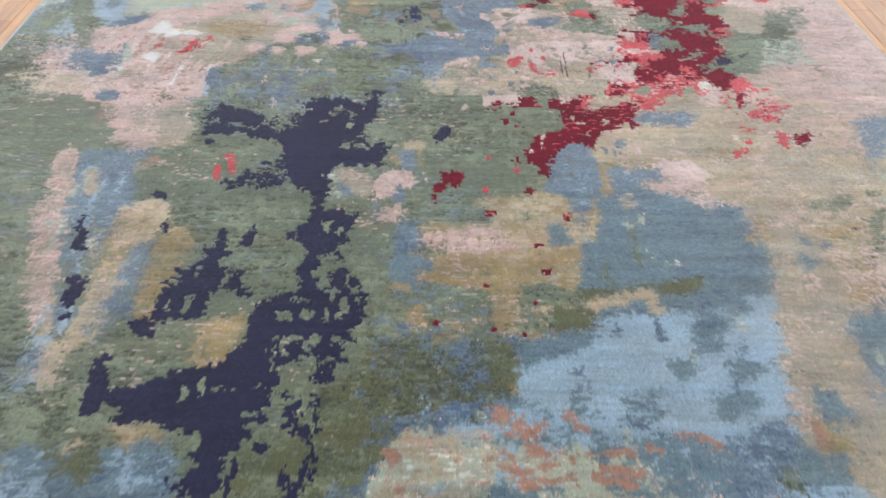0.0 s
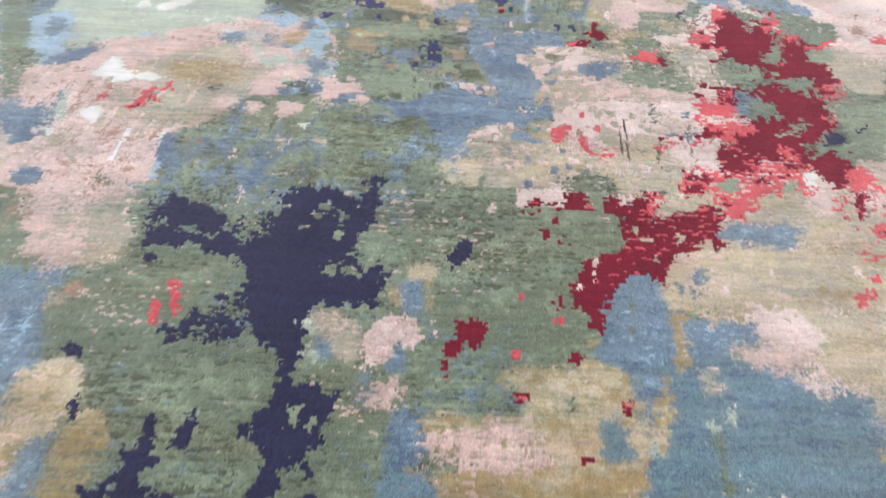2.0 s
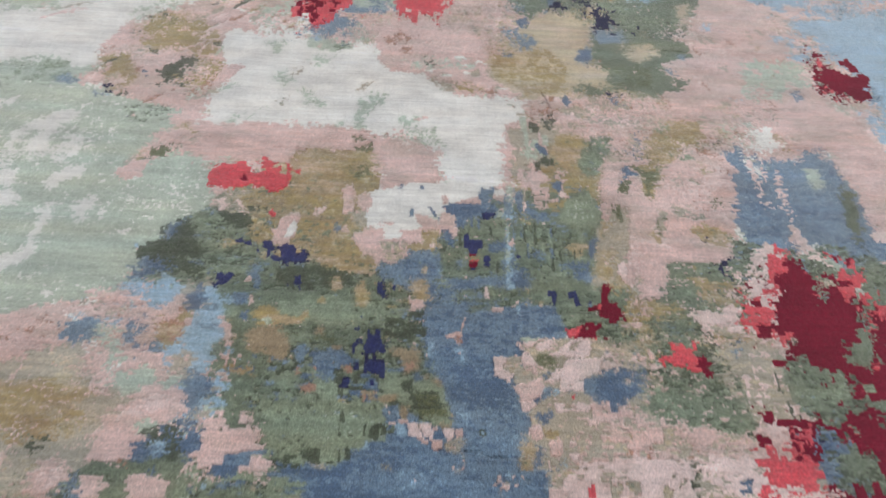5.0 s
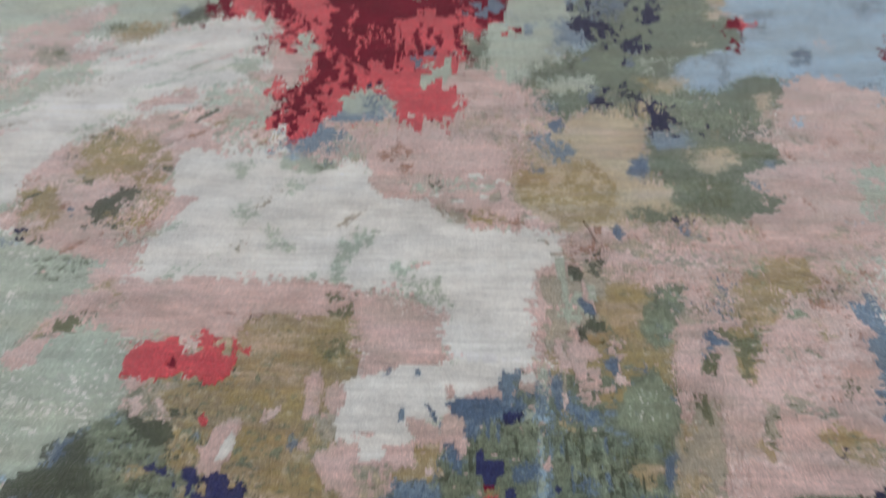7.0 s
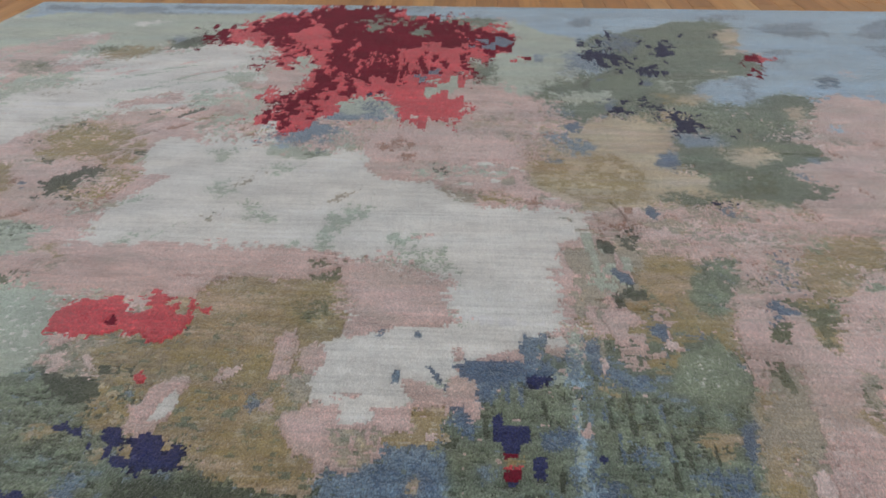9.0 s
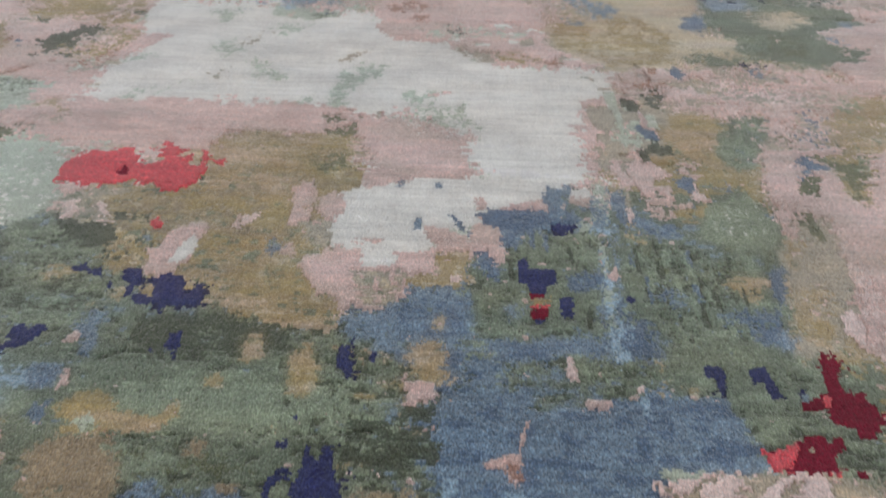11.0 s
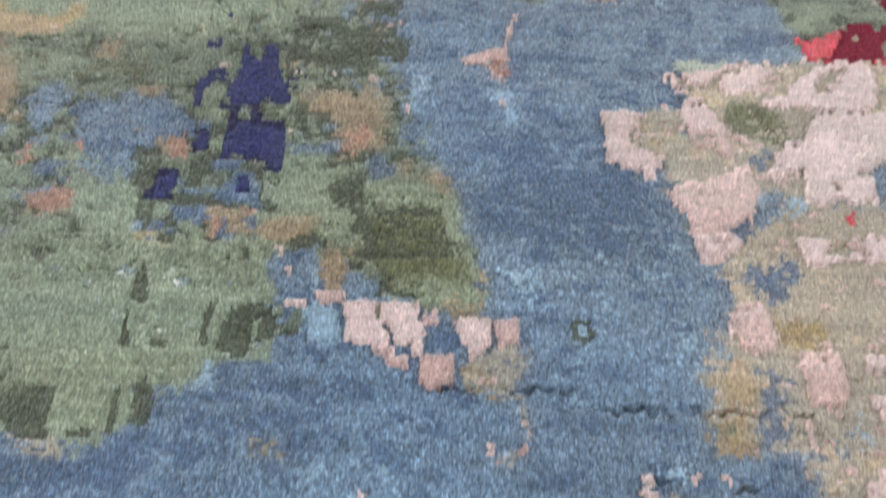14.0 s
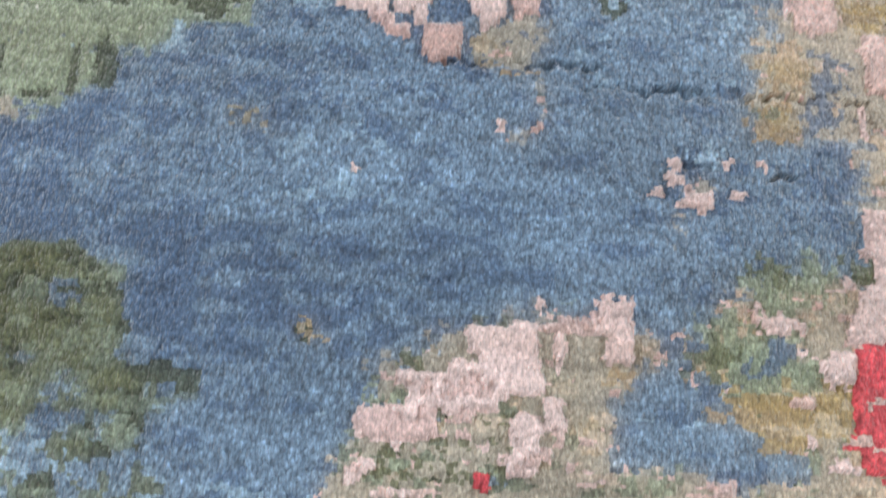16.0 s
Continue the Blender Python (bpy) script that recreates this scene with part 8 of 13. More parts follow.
# left end: sage field and rose band
patch("W", 6, 1, -1285,748, -1226,762, -1135,775, -999,801, -961,758, -900,769, -909,855, -878,922, -897,1023, -1384,981)
patch("G", 5, .3, -1279,734, -1192,755, -996,792, -959,729, -1073,691, -1232,623)
patch("L", 5, 1, -1281,739, -996,792, -938,736, -907,689, -851,657, -822,612, -714,580, -610,587, -529,418, -509,317, -539,262, -569,219, -588,188, -646,159, -708,104, -723,31, -787,2, -877,-44, -940,-64)
patch("V", 6, .35, -1279,734, -978,787, -927,702, -1012,653, -1143,630, -1221,597)
patch("W", 4, .9, -1177,698, -1176,736, -1165,748, -1163,690)
patch("W", 4, 1, -1114,538, -1130,617, -1105,632, -1067,613, -1070,581, -1071,554, -1068,523, -1097,521)
patch("W", 4, .8, -1067,613, -1043,631, -1044,604, -1060,592)
patch("W", 4, 1, -987,376, -1001,434, -1000,470, -999,508, -981,540, -941,577, -908,592, -870,569, -899,541, -912,489, -910,440, -933,424, -952,437, -954,486, -941,512, -963,510, -983,484, -984,447, -970,400)
patch("W", 4, .9, -877,418, -882,466, -876,491, -836,482, -832,445, -853,420, -873,395)
patch("W", 4, .9, -875,338, -863,384, -832,398, -793,389, -805,358, -837,347, -848,318)
patch("W", 4, .9, -1113,426, -1092,447, -1083,433, -1100,413)
patch("W", 4, .9, -1062,425, -1047,460, -1036,451, -1046,421)
patch("W", 4, 1, -1040,171, -1027,202, -1003,223, -1033,248, -1016,275, -985,298, -958,317, -915,313, -902,277, -933,269, -961,253, -983,224, -1008,189, -1015,143, -1024,133)
patch("W", 4, .9, -1024,329, -992,353, -980,377, -948,379, -930,335, -953,322, -977,332, -1005,314)
patch("W", 4, .9, -853,253, -847,274, -816,283, -824,244, -827,213, -833,173, -852,153, -846,212)
patch("W", 4, .9, -784,268, -777,290, -757,312, -738,288, -756,265, -748,239, -761,228)
patch("W", 4, .8, -730,267, -716,289, -716,255, -730,246)
patch("W", 4, .8, -680,208, -636,219, -626,207, -657,197)
patch("W", 4, .8, -822,483, -809,501, -803,459, -814,447)
patch("W", 4, 1, -919,92, -913,111, -885,137, -850,147, -836,183, -817,145, -839,115, -863,95, -893,75)
patch("W", 4, .9, -972,99, -964,127, -949,137, -932,110, -949,91)
patch("W", 4, .9, -830,84, -806,93, -791,87, -812,75)
patch("K", 4, .8, -681,57, -659,65, -647,48, -670,39)
patch("B", 4, .8, -986,712, -967,728, -924,708, -928,691, -964,694)
patch("P", 4, .9, -934,725, -900,745, -867,730, -867,695, -909,681)
patch("N", 4, .9, -848,665, -824,673, -825,659, -843,657)
patch("B", 3, .6, -876,663, -841,652, -826,625, -860,637)
# rose and mustard beyond the sage
patch("P", 6, 1, -858,707, -884,826, -878,922, -656,958, -600,848, -590,757, -542,717, -583,643, -584,537, -577,438, -614,412, -634,376, -698,349, -691,431, -673,505, -681,569, -781,602)
patch("M", 6, .6, -900,824, -836,861, -610,816, -600,727, -719,661, -788,628, -861,693)
patch("T", 5, .7, -615,509, -554,539, -502,351, -559,325, -600,413)
# rose band on the left
patch("P", 6, 1, -934,-80, -874,-52, -840,-18, -788,5, -732,22, -712,15, -700,-10, -705,-44, -692,-67, -704,-84, -725,-108, -802,-120, -838,-144, -905,-147)
patch("O", 6, .2, -908,-86, -727,5, -701,-76, -844,-129)
patch("K", 4, .4, -918,-118, -805,-112, -810,-158, -899,-162)
patch("L", 5, .9, -862,-68, -872,-28, -867,-11, -848,-43, -851,-67)
patch("A", 4, .7, -927,-39, -888,-17, -883,-45, -908,-57)
patch("T", 8, 1, -802,-120, -701,-76, -651,-65, -629,-119, -609,-148, -596,-233, -583,-312, -616,-339, -641,-388, -710,-367, -759,-345, -815,-359, -893,-176, -821,-158)
patch("M", 6, .6, -808,-150, -665,-151, -620,-207, -628,-235, -744,-247, -789,-214)
patch("E", 5, .5, -698,-84, -634,-104, -604,-206, -656,-180)
patch("B", 5, 1, -697,-51, -694,-23, -665,-17, -646,-41, -659,-58, -682,-62)
patch("P", 5, .7, -648,-57, -593,-38, -542,-52, -528,-83, -572,-116, -618,-118)
patch("L", 5, .6, -645,-24, -598,-22, -565,-100, -580,-132, -620,-72)
patch("B", 4, 1, -583,-54, -578,-12, -560,-3, -563,-40, -573,-61)
patch("P", 4, .9, -554,-52, -546,-11, -524,-18, -528,-59, -544,-68)
patch("P", 4, .9, -546,15, -530,51, -499,52, -496,9, -517,-4, -541,2)
patch("B", 4, .9, -539,-64, -521,-51, -507,-74, -523,-83)
patch("A", 5, .7, -567,49, -543,104, -497,70, -514,34, -548,23)
patch("A", 5, .8, -470,2, -460,72, -422,74, -397,40, -415,5, -400,-44, -432,-62, -453,-47)
patch("S", 4, .9, -491,44, -470,90, -454,46, -461,19, -480,18)
patch("B", 4, .9, -454,-126, -444,-94, -423,-109, -406,-138, -408,-183, -419,-211, -439,-198)
patch("S", 4, 1, -407,-161, -407,-131, -385,-125, -371,-152, -383,-167, -399,-171)
patch("T", 5, .8, -474,-64, -441,-79, -443,-125, -468,-141, -484,-96)
patch("M", 4, .7, -524,-26, -490,-16, -479,-40, -507,-50)
patch("L", 5, .8, -575,-147, -546,-130, -523,-151, -532,-181, -562,-175)
patch("P", 5, .9, -534,-174, -519,-144, -487,-135, -448,-155, -427,-198, -457,-213, -492,-208, -527,-202)
patch("P", 5, 1, -562,-292, -566,-259, -558,-232, -541,-210, -512,-194, -509,-229, -489,-242, -499,-269, -506,-283, -535,-295)
patch("T", 4, .8, -566,-299, -568,-232, -549,-203, -552,-311)
patch("S", 5, .7, -499,-269, -485,-235, -437,-205, -391,-210, -389,-278, -429,-293, -474,-282)
patch("B", 4, .8, -483,-269, -477,-248, -446,-240, -456,-268, -474,-282)
patch("E", 4, .9, -397,-182, -377,-167, -359,-173, -360,-202, -380,-210)
patch("W", 5, 1, -881,-205, -835,-209, -794,-229, -818,-250, -863,-245)
patch("R", 6, 1, -839,-304, -821,-284, -810,-270, -776,-262, -776,-248, -765,-241, -762,-254, -768,-275, -796,-280, -806,-293, -789,-311, -780,-346, -791,-344, -797,-315, -821,-310, -813,-341, -819,-350)
patch("C", 4, .9, -810,-347, -806,-319, -804,-311, -803,-340)
patch("P", 5, .9, -863,-245, -789,-242, -810,-270, -841,-298)
patch("T", 4, .8, -683,-413, -667,-401, -661,-389, -662,-401, -679,-422)
# slate strokes in the green, lower left
patch("G", 8, 1, -597,-398, -593,-313, -562,-311, -538,-284, -421,-279, -374,-297, -276,-312, -90,-390, -78,-582, -712,-603, -737,-544, -714,-459, -659,-424)
patch("M", 5, .5, -651,-388, -629,-364, -597,-368, -607,-398)
patch("B", 4, .8, -707,-572, -713,-523, -688,-572, -690,-591)
patch("F", 6, .5, -404,-532, -218,-505, -207,-586, -389,-592)
# far right
patch("A", 6, 1, 984,1112, 1418,1149, 1215,636, 1163,659, 1121,768, 1108,984, 1046,1013, 983,1042)
patch("B", 4, .6, 1218,896, 1278,917, 1244,852, 1204,849)
patch("S", 4, .6, 1278,917, 1334,937, 1311,878, 1268,869)
patch("K", 8, .6, 943,726, 1072,626, 1173,530, 1064,254, 1014,379, 973,517)
patch("A", 5, .6, 1068,707, 1114,655, 1173,530, 1158,492, 1076,548, 1055,625)
patch("P", 8, 1, 589,943, 891,1034, 945,971, 944,844, 977,729, 1039,623, 1066,523, 1134,432, 1040,193, 954,288, 941,419, 926,564, 859,547, 787,505, 731,526, 696,574, 587,566, 547,698)
patch("L", 5, .7, 804,896, 945,907, 948,799, 876,779, 843,719, 819,820)
patch("W", 4, .9, 742,603, 789,633, 802,594, 808,556, 778,529, 742,539)
patch("B", 4, .8, 889,766, 910,782, 913,747, 893,723)
patch("A", 5, .4, 909,1036, 1030,1081, 1008,944, 945,907)
patch("C", 6, 1, 1007,911, 1025,888, 1054,868, 1081,849, 1106,872, 1125,852, 1106,811, 1082,800, 1101,781, 1099,761, 1075,753, 1051,757, 1038,791, 1005,795, 997,824, 1001,864)
patch("C", 4, 1, 995,943, 1012,957, 1025,945, 1001,921)
patch("C", 4, .9, 1060,916, 1092,934, 1105,894, 1112,863, 1089,871)
patch("P", 4, .8, 1042,914, 1064,900, 1086,861, 1059,859, 1041,883)
patch("R", 4, .9, 1012,928, 1017,906, 1002,880, 998,911)
patch("B", 6, 1, 683,547, 701,561, 702,499, 702,404, 728,453, 771,503, 811,482, 859,547, 888,541, 906,500, 922,453, 937,408, 925,329, 932,266, 967,248, 977,199, 945,187, 904,224, 869,203, 855,242, 805,259, 771,237, 754,277, 715,233, 682,212, 645,229, 639,291, 657,402)
patch("S", 5, .5, 679,497, 716,405, 726,275, 673,231, 646,291)
patch("S", 5, .5, 906,500, 933,351, 890,223, 868,283)
patch("F", 4, 1, 899,417, 924,437, 925,373, 901,265, 883,243, 882,305)
patch("L", 4, .8, 830,471, 872,486, 869,426, 836,413)
patch("K", 3, 1, 711,537, 722,537, 720,360, 710,349)
patch("K", 3, 1, 762,467, 776,475, 760,298, 777,257, 808,180, 791,188, 748,256)
patch("K", 3, .9, 733,501, 740,501, 740,442, 730,429)
# ground below it
patch("G", 6, .8, 622,248, 743,235, 756,186, 707,155, 649,133, 593,177)
patch("G", 6, .9, 876,223, 945,187, 1024,153, 1002,97, 905,74, 851,107, 849,182)
patch("G", 6, .7, 463,199, 599,207, 591,111, 492,70, 447,103)
patch("P", 5, .9, 397,256, 463,280, 480,220, 431,85, 392,82, 389,156)
patch("M", 5, .8, 351,62, 418,84, 479,69, 444,15, 369,12)
patch("M", 5, .6, 506,144, 596,130, 596,75, 522,89)
patch("G", 6, .8, 321,26, 514,54, 482,-49, 379,-85, 323,-57)
patch("N", 6, .9, 575,190, 597,207, 600,178, 582,157, 570,166)
patch("K", 5, .9, 489,52, 583,75, 586,6, 533,20, 515,-6)
patch("R", 6, 1, 420,-52, 443,-26, 481,-19, 486,-56, 474,-78, 454,-69, 424,-64)
patch("C", 4, 1, 482,-45, 495,-45, 497,-80, 500,-90, 486,-88, 479,-65)
patch("D", 4, .9, 501,-15, 519,-14, 521,-63, 506,-63, 499,-40)
patch("G", 6, 1, 379,-85, 485,-96, 541,-108, 551,-167, 521,-197, 442,-193, 378,-168)
patch("B", 4, .9, 544,-13, 571,-3, 566,-53, 546,-61, 539,-38)
patch("K", 5, 1, 576,-11, 591,-27, 626,-58, 625,-149, 625,-192, 583,-180, 551,-167, 557,-92)
patch("T", 4, .7, 559,-107, 601,-105, 594,-180, 555,-174)
# big crimson
patch("R", 10, .9, 602,76, 662,134, 729,234, 733,175, 753,84, 711,29, 630,8, 596,23)
patch("R", 8, .8, 820,219, 842,201, 857,144, 831,124, 822,180)
patch("R", 8, .8, 851,107, 886,113, 888,64, 859,54)
patch("R", 8, .8, 886,21, 961,68, 984,52, 937,24, 892,5)
patch("R", 10, .95, 550,-264, 568,-236, 623,-199, 644,-246, 650,-299, 680,-310, 680,-341, 639,-373, 589,-363, 539,-353, 562,-302)
patch("R", 10, .95, 447,-543, 449,-512, 497,-479, 550,-467, 558,-508, 617,-506, 657,-446, 692,-461, 714,-427, 716,-393, 743,-404, 757,-448, 727,-502, 761,-512, 744,-554, 438,-564)
patch("C", 6, 1, 678,144, 708,184, 733,199, 745,186, 742,138, 749,93, 750,66, 771,58, 800,68, 798,42, 798,17, 772,-10, 764,-43, 732,-68, 716,-61, 702,-46, 696,-25, 696,-2, 687,11, 662,10, 637,34, 646,60, 670,88, 671,116)
patch("C", 6, 1, 784,122, 802,160, 826,171, 827,133, 835,106, 826,70, 807,72, 786,86)
patch("C", 6, 1, 824,210, 848,221, 841,191, 828,190)
patch("C", 6, 1, 642,-65, 645,-33, 666,-20, 686,-39, 671,-71, 656,-103, 653,-133, 642,-131, 646,-96)
patch("C", 6, 1, 856,63, 878,73, 911,57, 939,62, 931,40, 895,13, 893,-28, 918,-43, 950,-34, 875,-223, 859,-196, 870,-153, 866,-116, 827,-110, 778,-112, 782,-81, 816,-64, 823,-32, 848,2, 847,28)
patch("C", 6, 1, 739,-122, 766,-113, 782,-120, 764,-135, 735,-137)
patch("C", 6, 1, 610,-164, 638,-166, 637,-199, 636,-233, 625,-234, 623,-199, 612,-179)
patch("C", 6, 1, 659,-155, 678,-169, 699,-175, 731,-166, 754,-151, 775,-157, 793,-171, 834,-154, 830,-197, 831,-225, 844,-251, 853,-277, 804,-401, 782,-396, 782,-355, 813,-317, 816,-279, 803,-240, 777,-280, 755,-281, 757,-242, 739,-229, 732,-215, 715,-216, 702,-203, 667,-204)
patch("C", 6, 1, 645,-299, 666,-285, 707,-294, 750,-294, 768,-306, 771,-356, 773,-379, 794,-408, 795,-424, 780,-464, 761,-464, 751,-437, 733,-404, 730,-381, 713,-416, 720,-438, 739,-470, 733,-487, 698,-472, 682,-445, 661,-462, 659,-505, 640,-526, 629,-531, 640,-511, 617,-506, 587,-509, 558,-508, 569,-487, 560,-466, 561,-444, 584,-415, 614,-403, 626,-379, 642,-361, 678,-347, 679,-329, 656,-317)
patch("C", 6, 1, 540,-347, 575,-337, 587,-351, 580,-366, 546,-364)
patch("C", 6, 1, 467,-512, 485,-506, 497,-516, 528,-509, 519,-525, 493,-531, 499,-546, 504,-562, 455,-564)
patch("C", 6, 1, 557,-477, 577,-476, 579,-502, 554,-503)
patch("G", 4, 1, 820,52, 834,18, 823,-32, 794,-65, 780,-34, 787,8)
patch("D", 4, .9, 765,-150, 824,-118, 857,-124, 873,-160, 850,-175, 808,-163, 782,-171)
patch("D", 4, .9, 748,-75, 759,-98, 754,-151, 739,-159, 742,-114)
patch("S", 4, .9, 657,-239, 691,-203, 707,-223, 723,-243, 721,-283, 686,-291, 660,-285)
patch("D", 4, .9, 709,-216, 731,-236, 753,-255, 740,-275, 717,-263)
patch("G", 4, 1, 781,-299, 801,-305, 792,-343, 771,-356, 770,-331)
patch("V", 4, .9, 748,-332, 762,-338, 759,-354, 747,-351)
patch("G", 4, 1, 892,-12, 934,15, 973,26, 957,-17, 908,-52, 890,-37)
patch("T", 4, .9, 689,-524, 721,-518, 719,-548, 692,-556, 682,-544)
# rose ground by the crimson
patch("K", 5, .6, 252,-263, 557,-237, 528,-353, 540,-388, 556,-444, 504,-489, 429,-471, 383,-394, 251,-376)
patch("T", 5, .7, 362,-395, 404,-394, 444,-449, 467,-480, 445,-533, 373,-555, 329,-537, 351,-463)
patch("R", 6, .9, 430,-416, 448,-390, 459,-389, 438,-429)
patch("R", 6, .9, 503,-390, 542,-382, 517,-418, 504,-419)
patch("G", 6, .8, 256,-509, 303,-517, 316,-557, 305,-569, 239,-571, 233,-540)
patch("M", 5, .6, 210,-479, 268,-487, 245,-519, 206,-521)
dabs("C", 10, 7, 235,-523, 549,-199, 566,-202, 565,-250, 614,-234, 563,-321, 571,-351, 461,-507, 481,-541, 513,-530, 572,-492, 643,-546, 644,142, 889,-209, 539,-353)
dabs("R", 12, 8, 699,54, 695,63, 660,124, 684,116, 818,-64, 859,-54, 857,11, 676,-232, 723,-174, 600,-362, 610,-414, 625,-349, 317,-517, 293,-518, 383,-203, 647,180, 860,-237, 860,-210)
dabs("G", 12, 8, 740,-3, 642,-88, 685,-146, 735,-173, 631,-171, 639,-206, 783,-199, 751,-228, 809,-191, 744,-180, 548,-315, 554,-376, 582,-387, 605,-397)
dabs("K", 14, 8, 529,-238, 549,-352, 595,-301, 614,-313, 298,-486, 349,-474, 319,-475, 353,-505, 367,-484, 292,-301, 357,-298)
# far end, left
patch("A", 7, 1, -1401,1978, -497,1993, -480,1903, -707,1872, -1038,1883, -1249,1863, -1349,1808)
patch("B", 5, .9, -1352,1956, -1185,1924, -971,1951, -951,1895, -1165,1881, -1318,1889)
patch("B", 4, .6, -975,1962, -530,1969, -538,1924, -922,1918)
patch("L", 7, 1, -1371,1782, -1249,1863, -707,1872, -588,1901, -654,1746, -766,1720, -777,1605, -842,1604, -843,1519, -958,1457, -1118,1434, -1220,1394, -1360,1638)
patch("P", 7, .75, -1274,1489, -1201,1532, -1153,1597, -1108,1643, -1025,1645, -989,1601, -1026,1536, -1041,1436, -1035,1362, -1008,1399, -896,1420, -873,1402, -924,1347, -995,1310, -1064,1275, -1103,1241, -1122,1224)
patch("T", 5, .6, -1159,1395, -1063,1416, -1018,1327, -1073,1291)
patch("W", 5, 1, -1054,1106, -1014,1181, -941,1229, -922,1278, -966,1311, -940,1382, -881,1421, -835,1460, -793,1512, -724,1543, -635,1566, -561,1526, -535,1486, -545,1410, -585,1391, -596,1355, -592,1271, -628,1254, -659,1221, -746,1197, -798,1128, -832,1085, -896,1056, -994,1001)
patch("W", 4, .9, -1046,1369, -1042,1405, -1030,1444, -994,1468, -976,1445, -993,1399, -1017,1369)
patch("W", 4, .8, -1120,1598, -1104,1634, -1069,1667, -1037,1653, -1059,1608, -1094,1577)
patch("W", 4, .8, -1006,1739, -983,1769, -917,1780, -901,1761, -959,1730)
patch("W", 4, .8, -1169,1306, -1131,1317, -1100,1274, -1131,1240)
patch("L", 5, .8, -1053,1309, -942,1322, -963,1245, -1049,1195, -1094,1225)
patch("L", 4, .7, -633,1206, -591,1223, -552,1164, -558,1121, -602,1134)
patch("L", 4, .8, -598,1338, -545,1356, -493,1323, -453,1274, -518,1257, -571,1271)
patch("W", 2, .9, -536,1322, -476,1313, -460,1274, -493,1267)
patch("M", 5, .7, -985,1516, -909,1526, -835,1520, -866,1459, -934,1419)
patch("F", 4, .9, -997,1508, -986,1537, -911,1530, -910,1510, -968,1496)
patch("F", 2, .9, -1080,1360, -1059,1379, -1039,1354, -1062,1340)
patch("F", 2, .9, -1119,1367, -1111,1374, -1097,1342)
patch("D", 5, .9, -829,1604, -799,1596, -769,1627, -740,1651, -718,1598, -747,1563, -800,1553)
patch("P", 5, .7, -779,1114, -731,1159, -681,1205, -659,1221, -638,1161, -688,1117, -742,1088)
patch("P", 5, .7, -610,1119, -484,1137, -453,1069, -541,1067, -604,1065)
patch("W", 4, .8, -740,1115, -693,1131, -641,1132, -623,1177, -608,1133, -657,1104, -727,1099)
patch("P", 6, .8, -525,1448, -442,1413, -383,1414, -397,1276, -455,1227, -513,1241, -550,1272, -457,1291)
patch("B", 4, .8, -826,1604, -817,1649, -786,1605, -798,1570)
# the far crimson
patch("R", 7, 1, -698,1721, -585,1747, -519,1611, -494,1507, -510,1448, -463,1376, -379,1396, -360,1452, -355,1277, -397,1213, -397,1098, -409,1044, -313,1060, -318,1156, -306,1231, -231,1280, -172,1250, -149,1161, -156,1105, -139,1066, -16,1069, -7,1165, -62,1222, -132,1251, -112,1350, -68,1317, -60,1422, 12,1461, 102,1501, 88,1582, -7,1622, -189,1534, -431,1657, -598,1797)
patch("C", 6, 1, -652,1771, -625,1837, -569,1822, -454,1959, -408,1904, -322,1933, -264,1907, -238,1829, -183,1804, -115,1816, -46,1797, -27,1734, 23,1721, 111,1591, 105,1521, 57,1500, 12,1492, -2,1461, -31,1441, -77,1459, -126,1516, -158,1535, -187,1514, -196,1456, -149,1438, -128,1367, -129,1299, -140,1267, -162,1282, -182,1331, -206,1297, -245,1280, -267,1248, -295,1247, -299,1311, -329,1362, -363,1214, -383,1244, -372,1326, -372,1396, -398,1451, -412,1413, -463,1508, -508,1568, -529,1655, -601,1676)
patch("C", 5, 1, -766,1696, -747,1715, -690,1707, -661,1608, -675,1590, -707,1616, -737,1642)
patch("C", 4, 1, -400,1058, -400,1139, -390,1183, -367,1169, -365,1099, -367,1051)
patch("C", 4, 1, -22,1405, -8,1405, -9,1319, -18,1325)
patch("R", 5, .95, -687,1698, -597,1728, -551,1677, -519,1611, -597,1600, -661,1608)
patch("R", 4, .9, 6,1769, 39,1799, 73,1760, 40,1736, 15,1721)
patch("G", 5, .9, -118,1846, -14,1858, 73,1860, 39,1799, -45,1768, -97,1796)
patch("G", 6, .9, -8,1405, 57,1462, 93,1390, 85,1322, 2,1313)
patch("B", 4, .7, 50,1443, 93,1408, 85,1338, 57,1372)
dabs("C", 22, 16, -338,1294, -311,1262, -346,1230, -272,1279, -240,1248, -290,1222, -199,1243, -305,1191, -176,1282, -251,1533, -413,1451, -476,1430, -405,1490, -472,1480, -438,1395, -52,1558, -21,1579)
dabs("R", 26, 18, -265,1417, -233,1455, -291,1398, -187,1383, -226,1347, -306,1311, -347,1379, -283,1346, -160,1332, -490,1702, -486,1612, -410,1550, -321,1398, -285,1553, -257,1582, 40,1712, 73,1770, 98,1785, -121,1556)
dabs("L", 22, 14, -421,1877, -212,1755, -364,1752, -285,1792, -240,1296, -197,1685, -352,1261, -280,1201)
# below the crimson
patch("B", 6, .7, -308,1171, -284,1186, -216,1173, -161,1146, -153,1078, -213,1063, -299,1053)
patch("L", 5, .6, -279,1157, -175,1160, -167,1091, -267,1088)
patch("P", 6, .8, -164,1298, -67,1301, 44,1288, 111,1227, 174,1185, 168,1075, 9,1070, -21,1194, -103,1237)
patch("P", 5, .4, -80,1284, 44,1288, 45,1166, -47,1193)
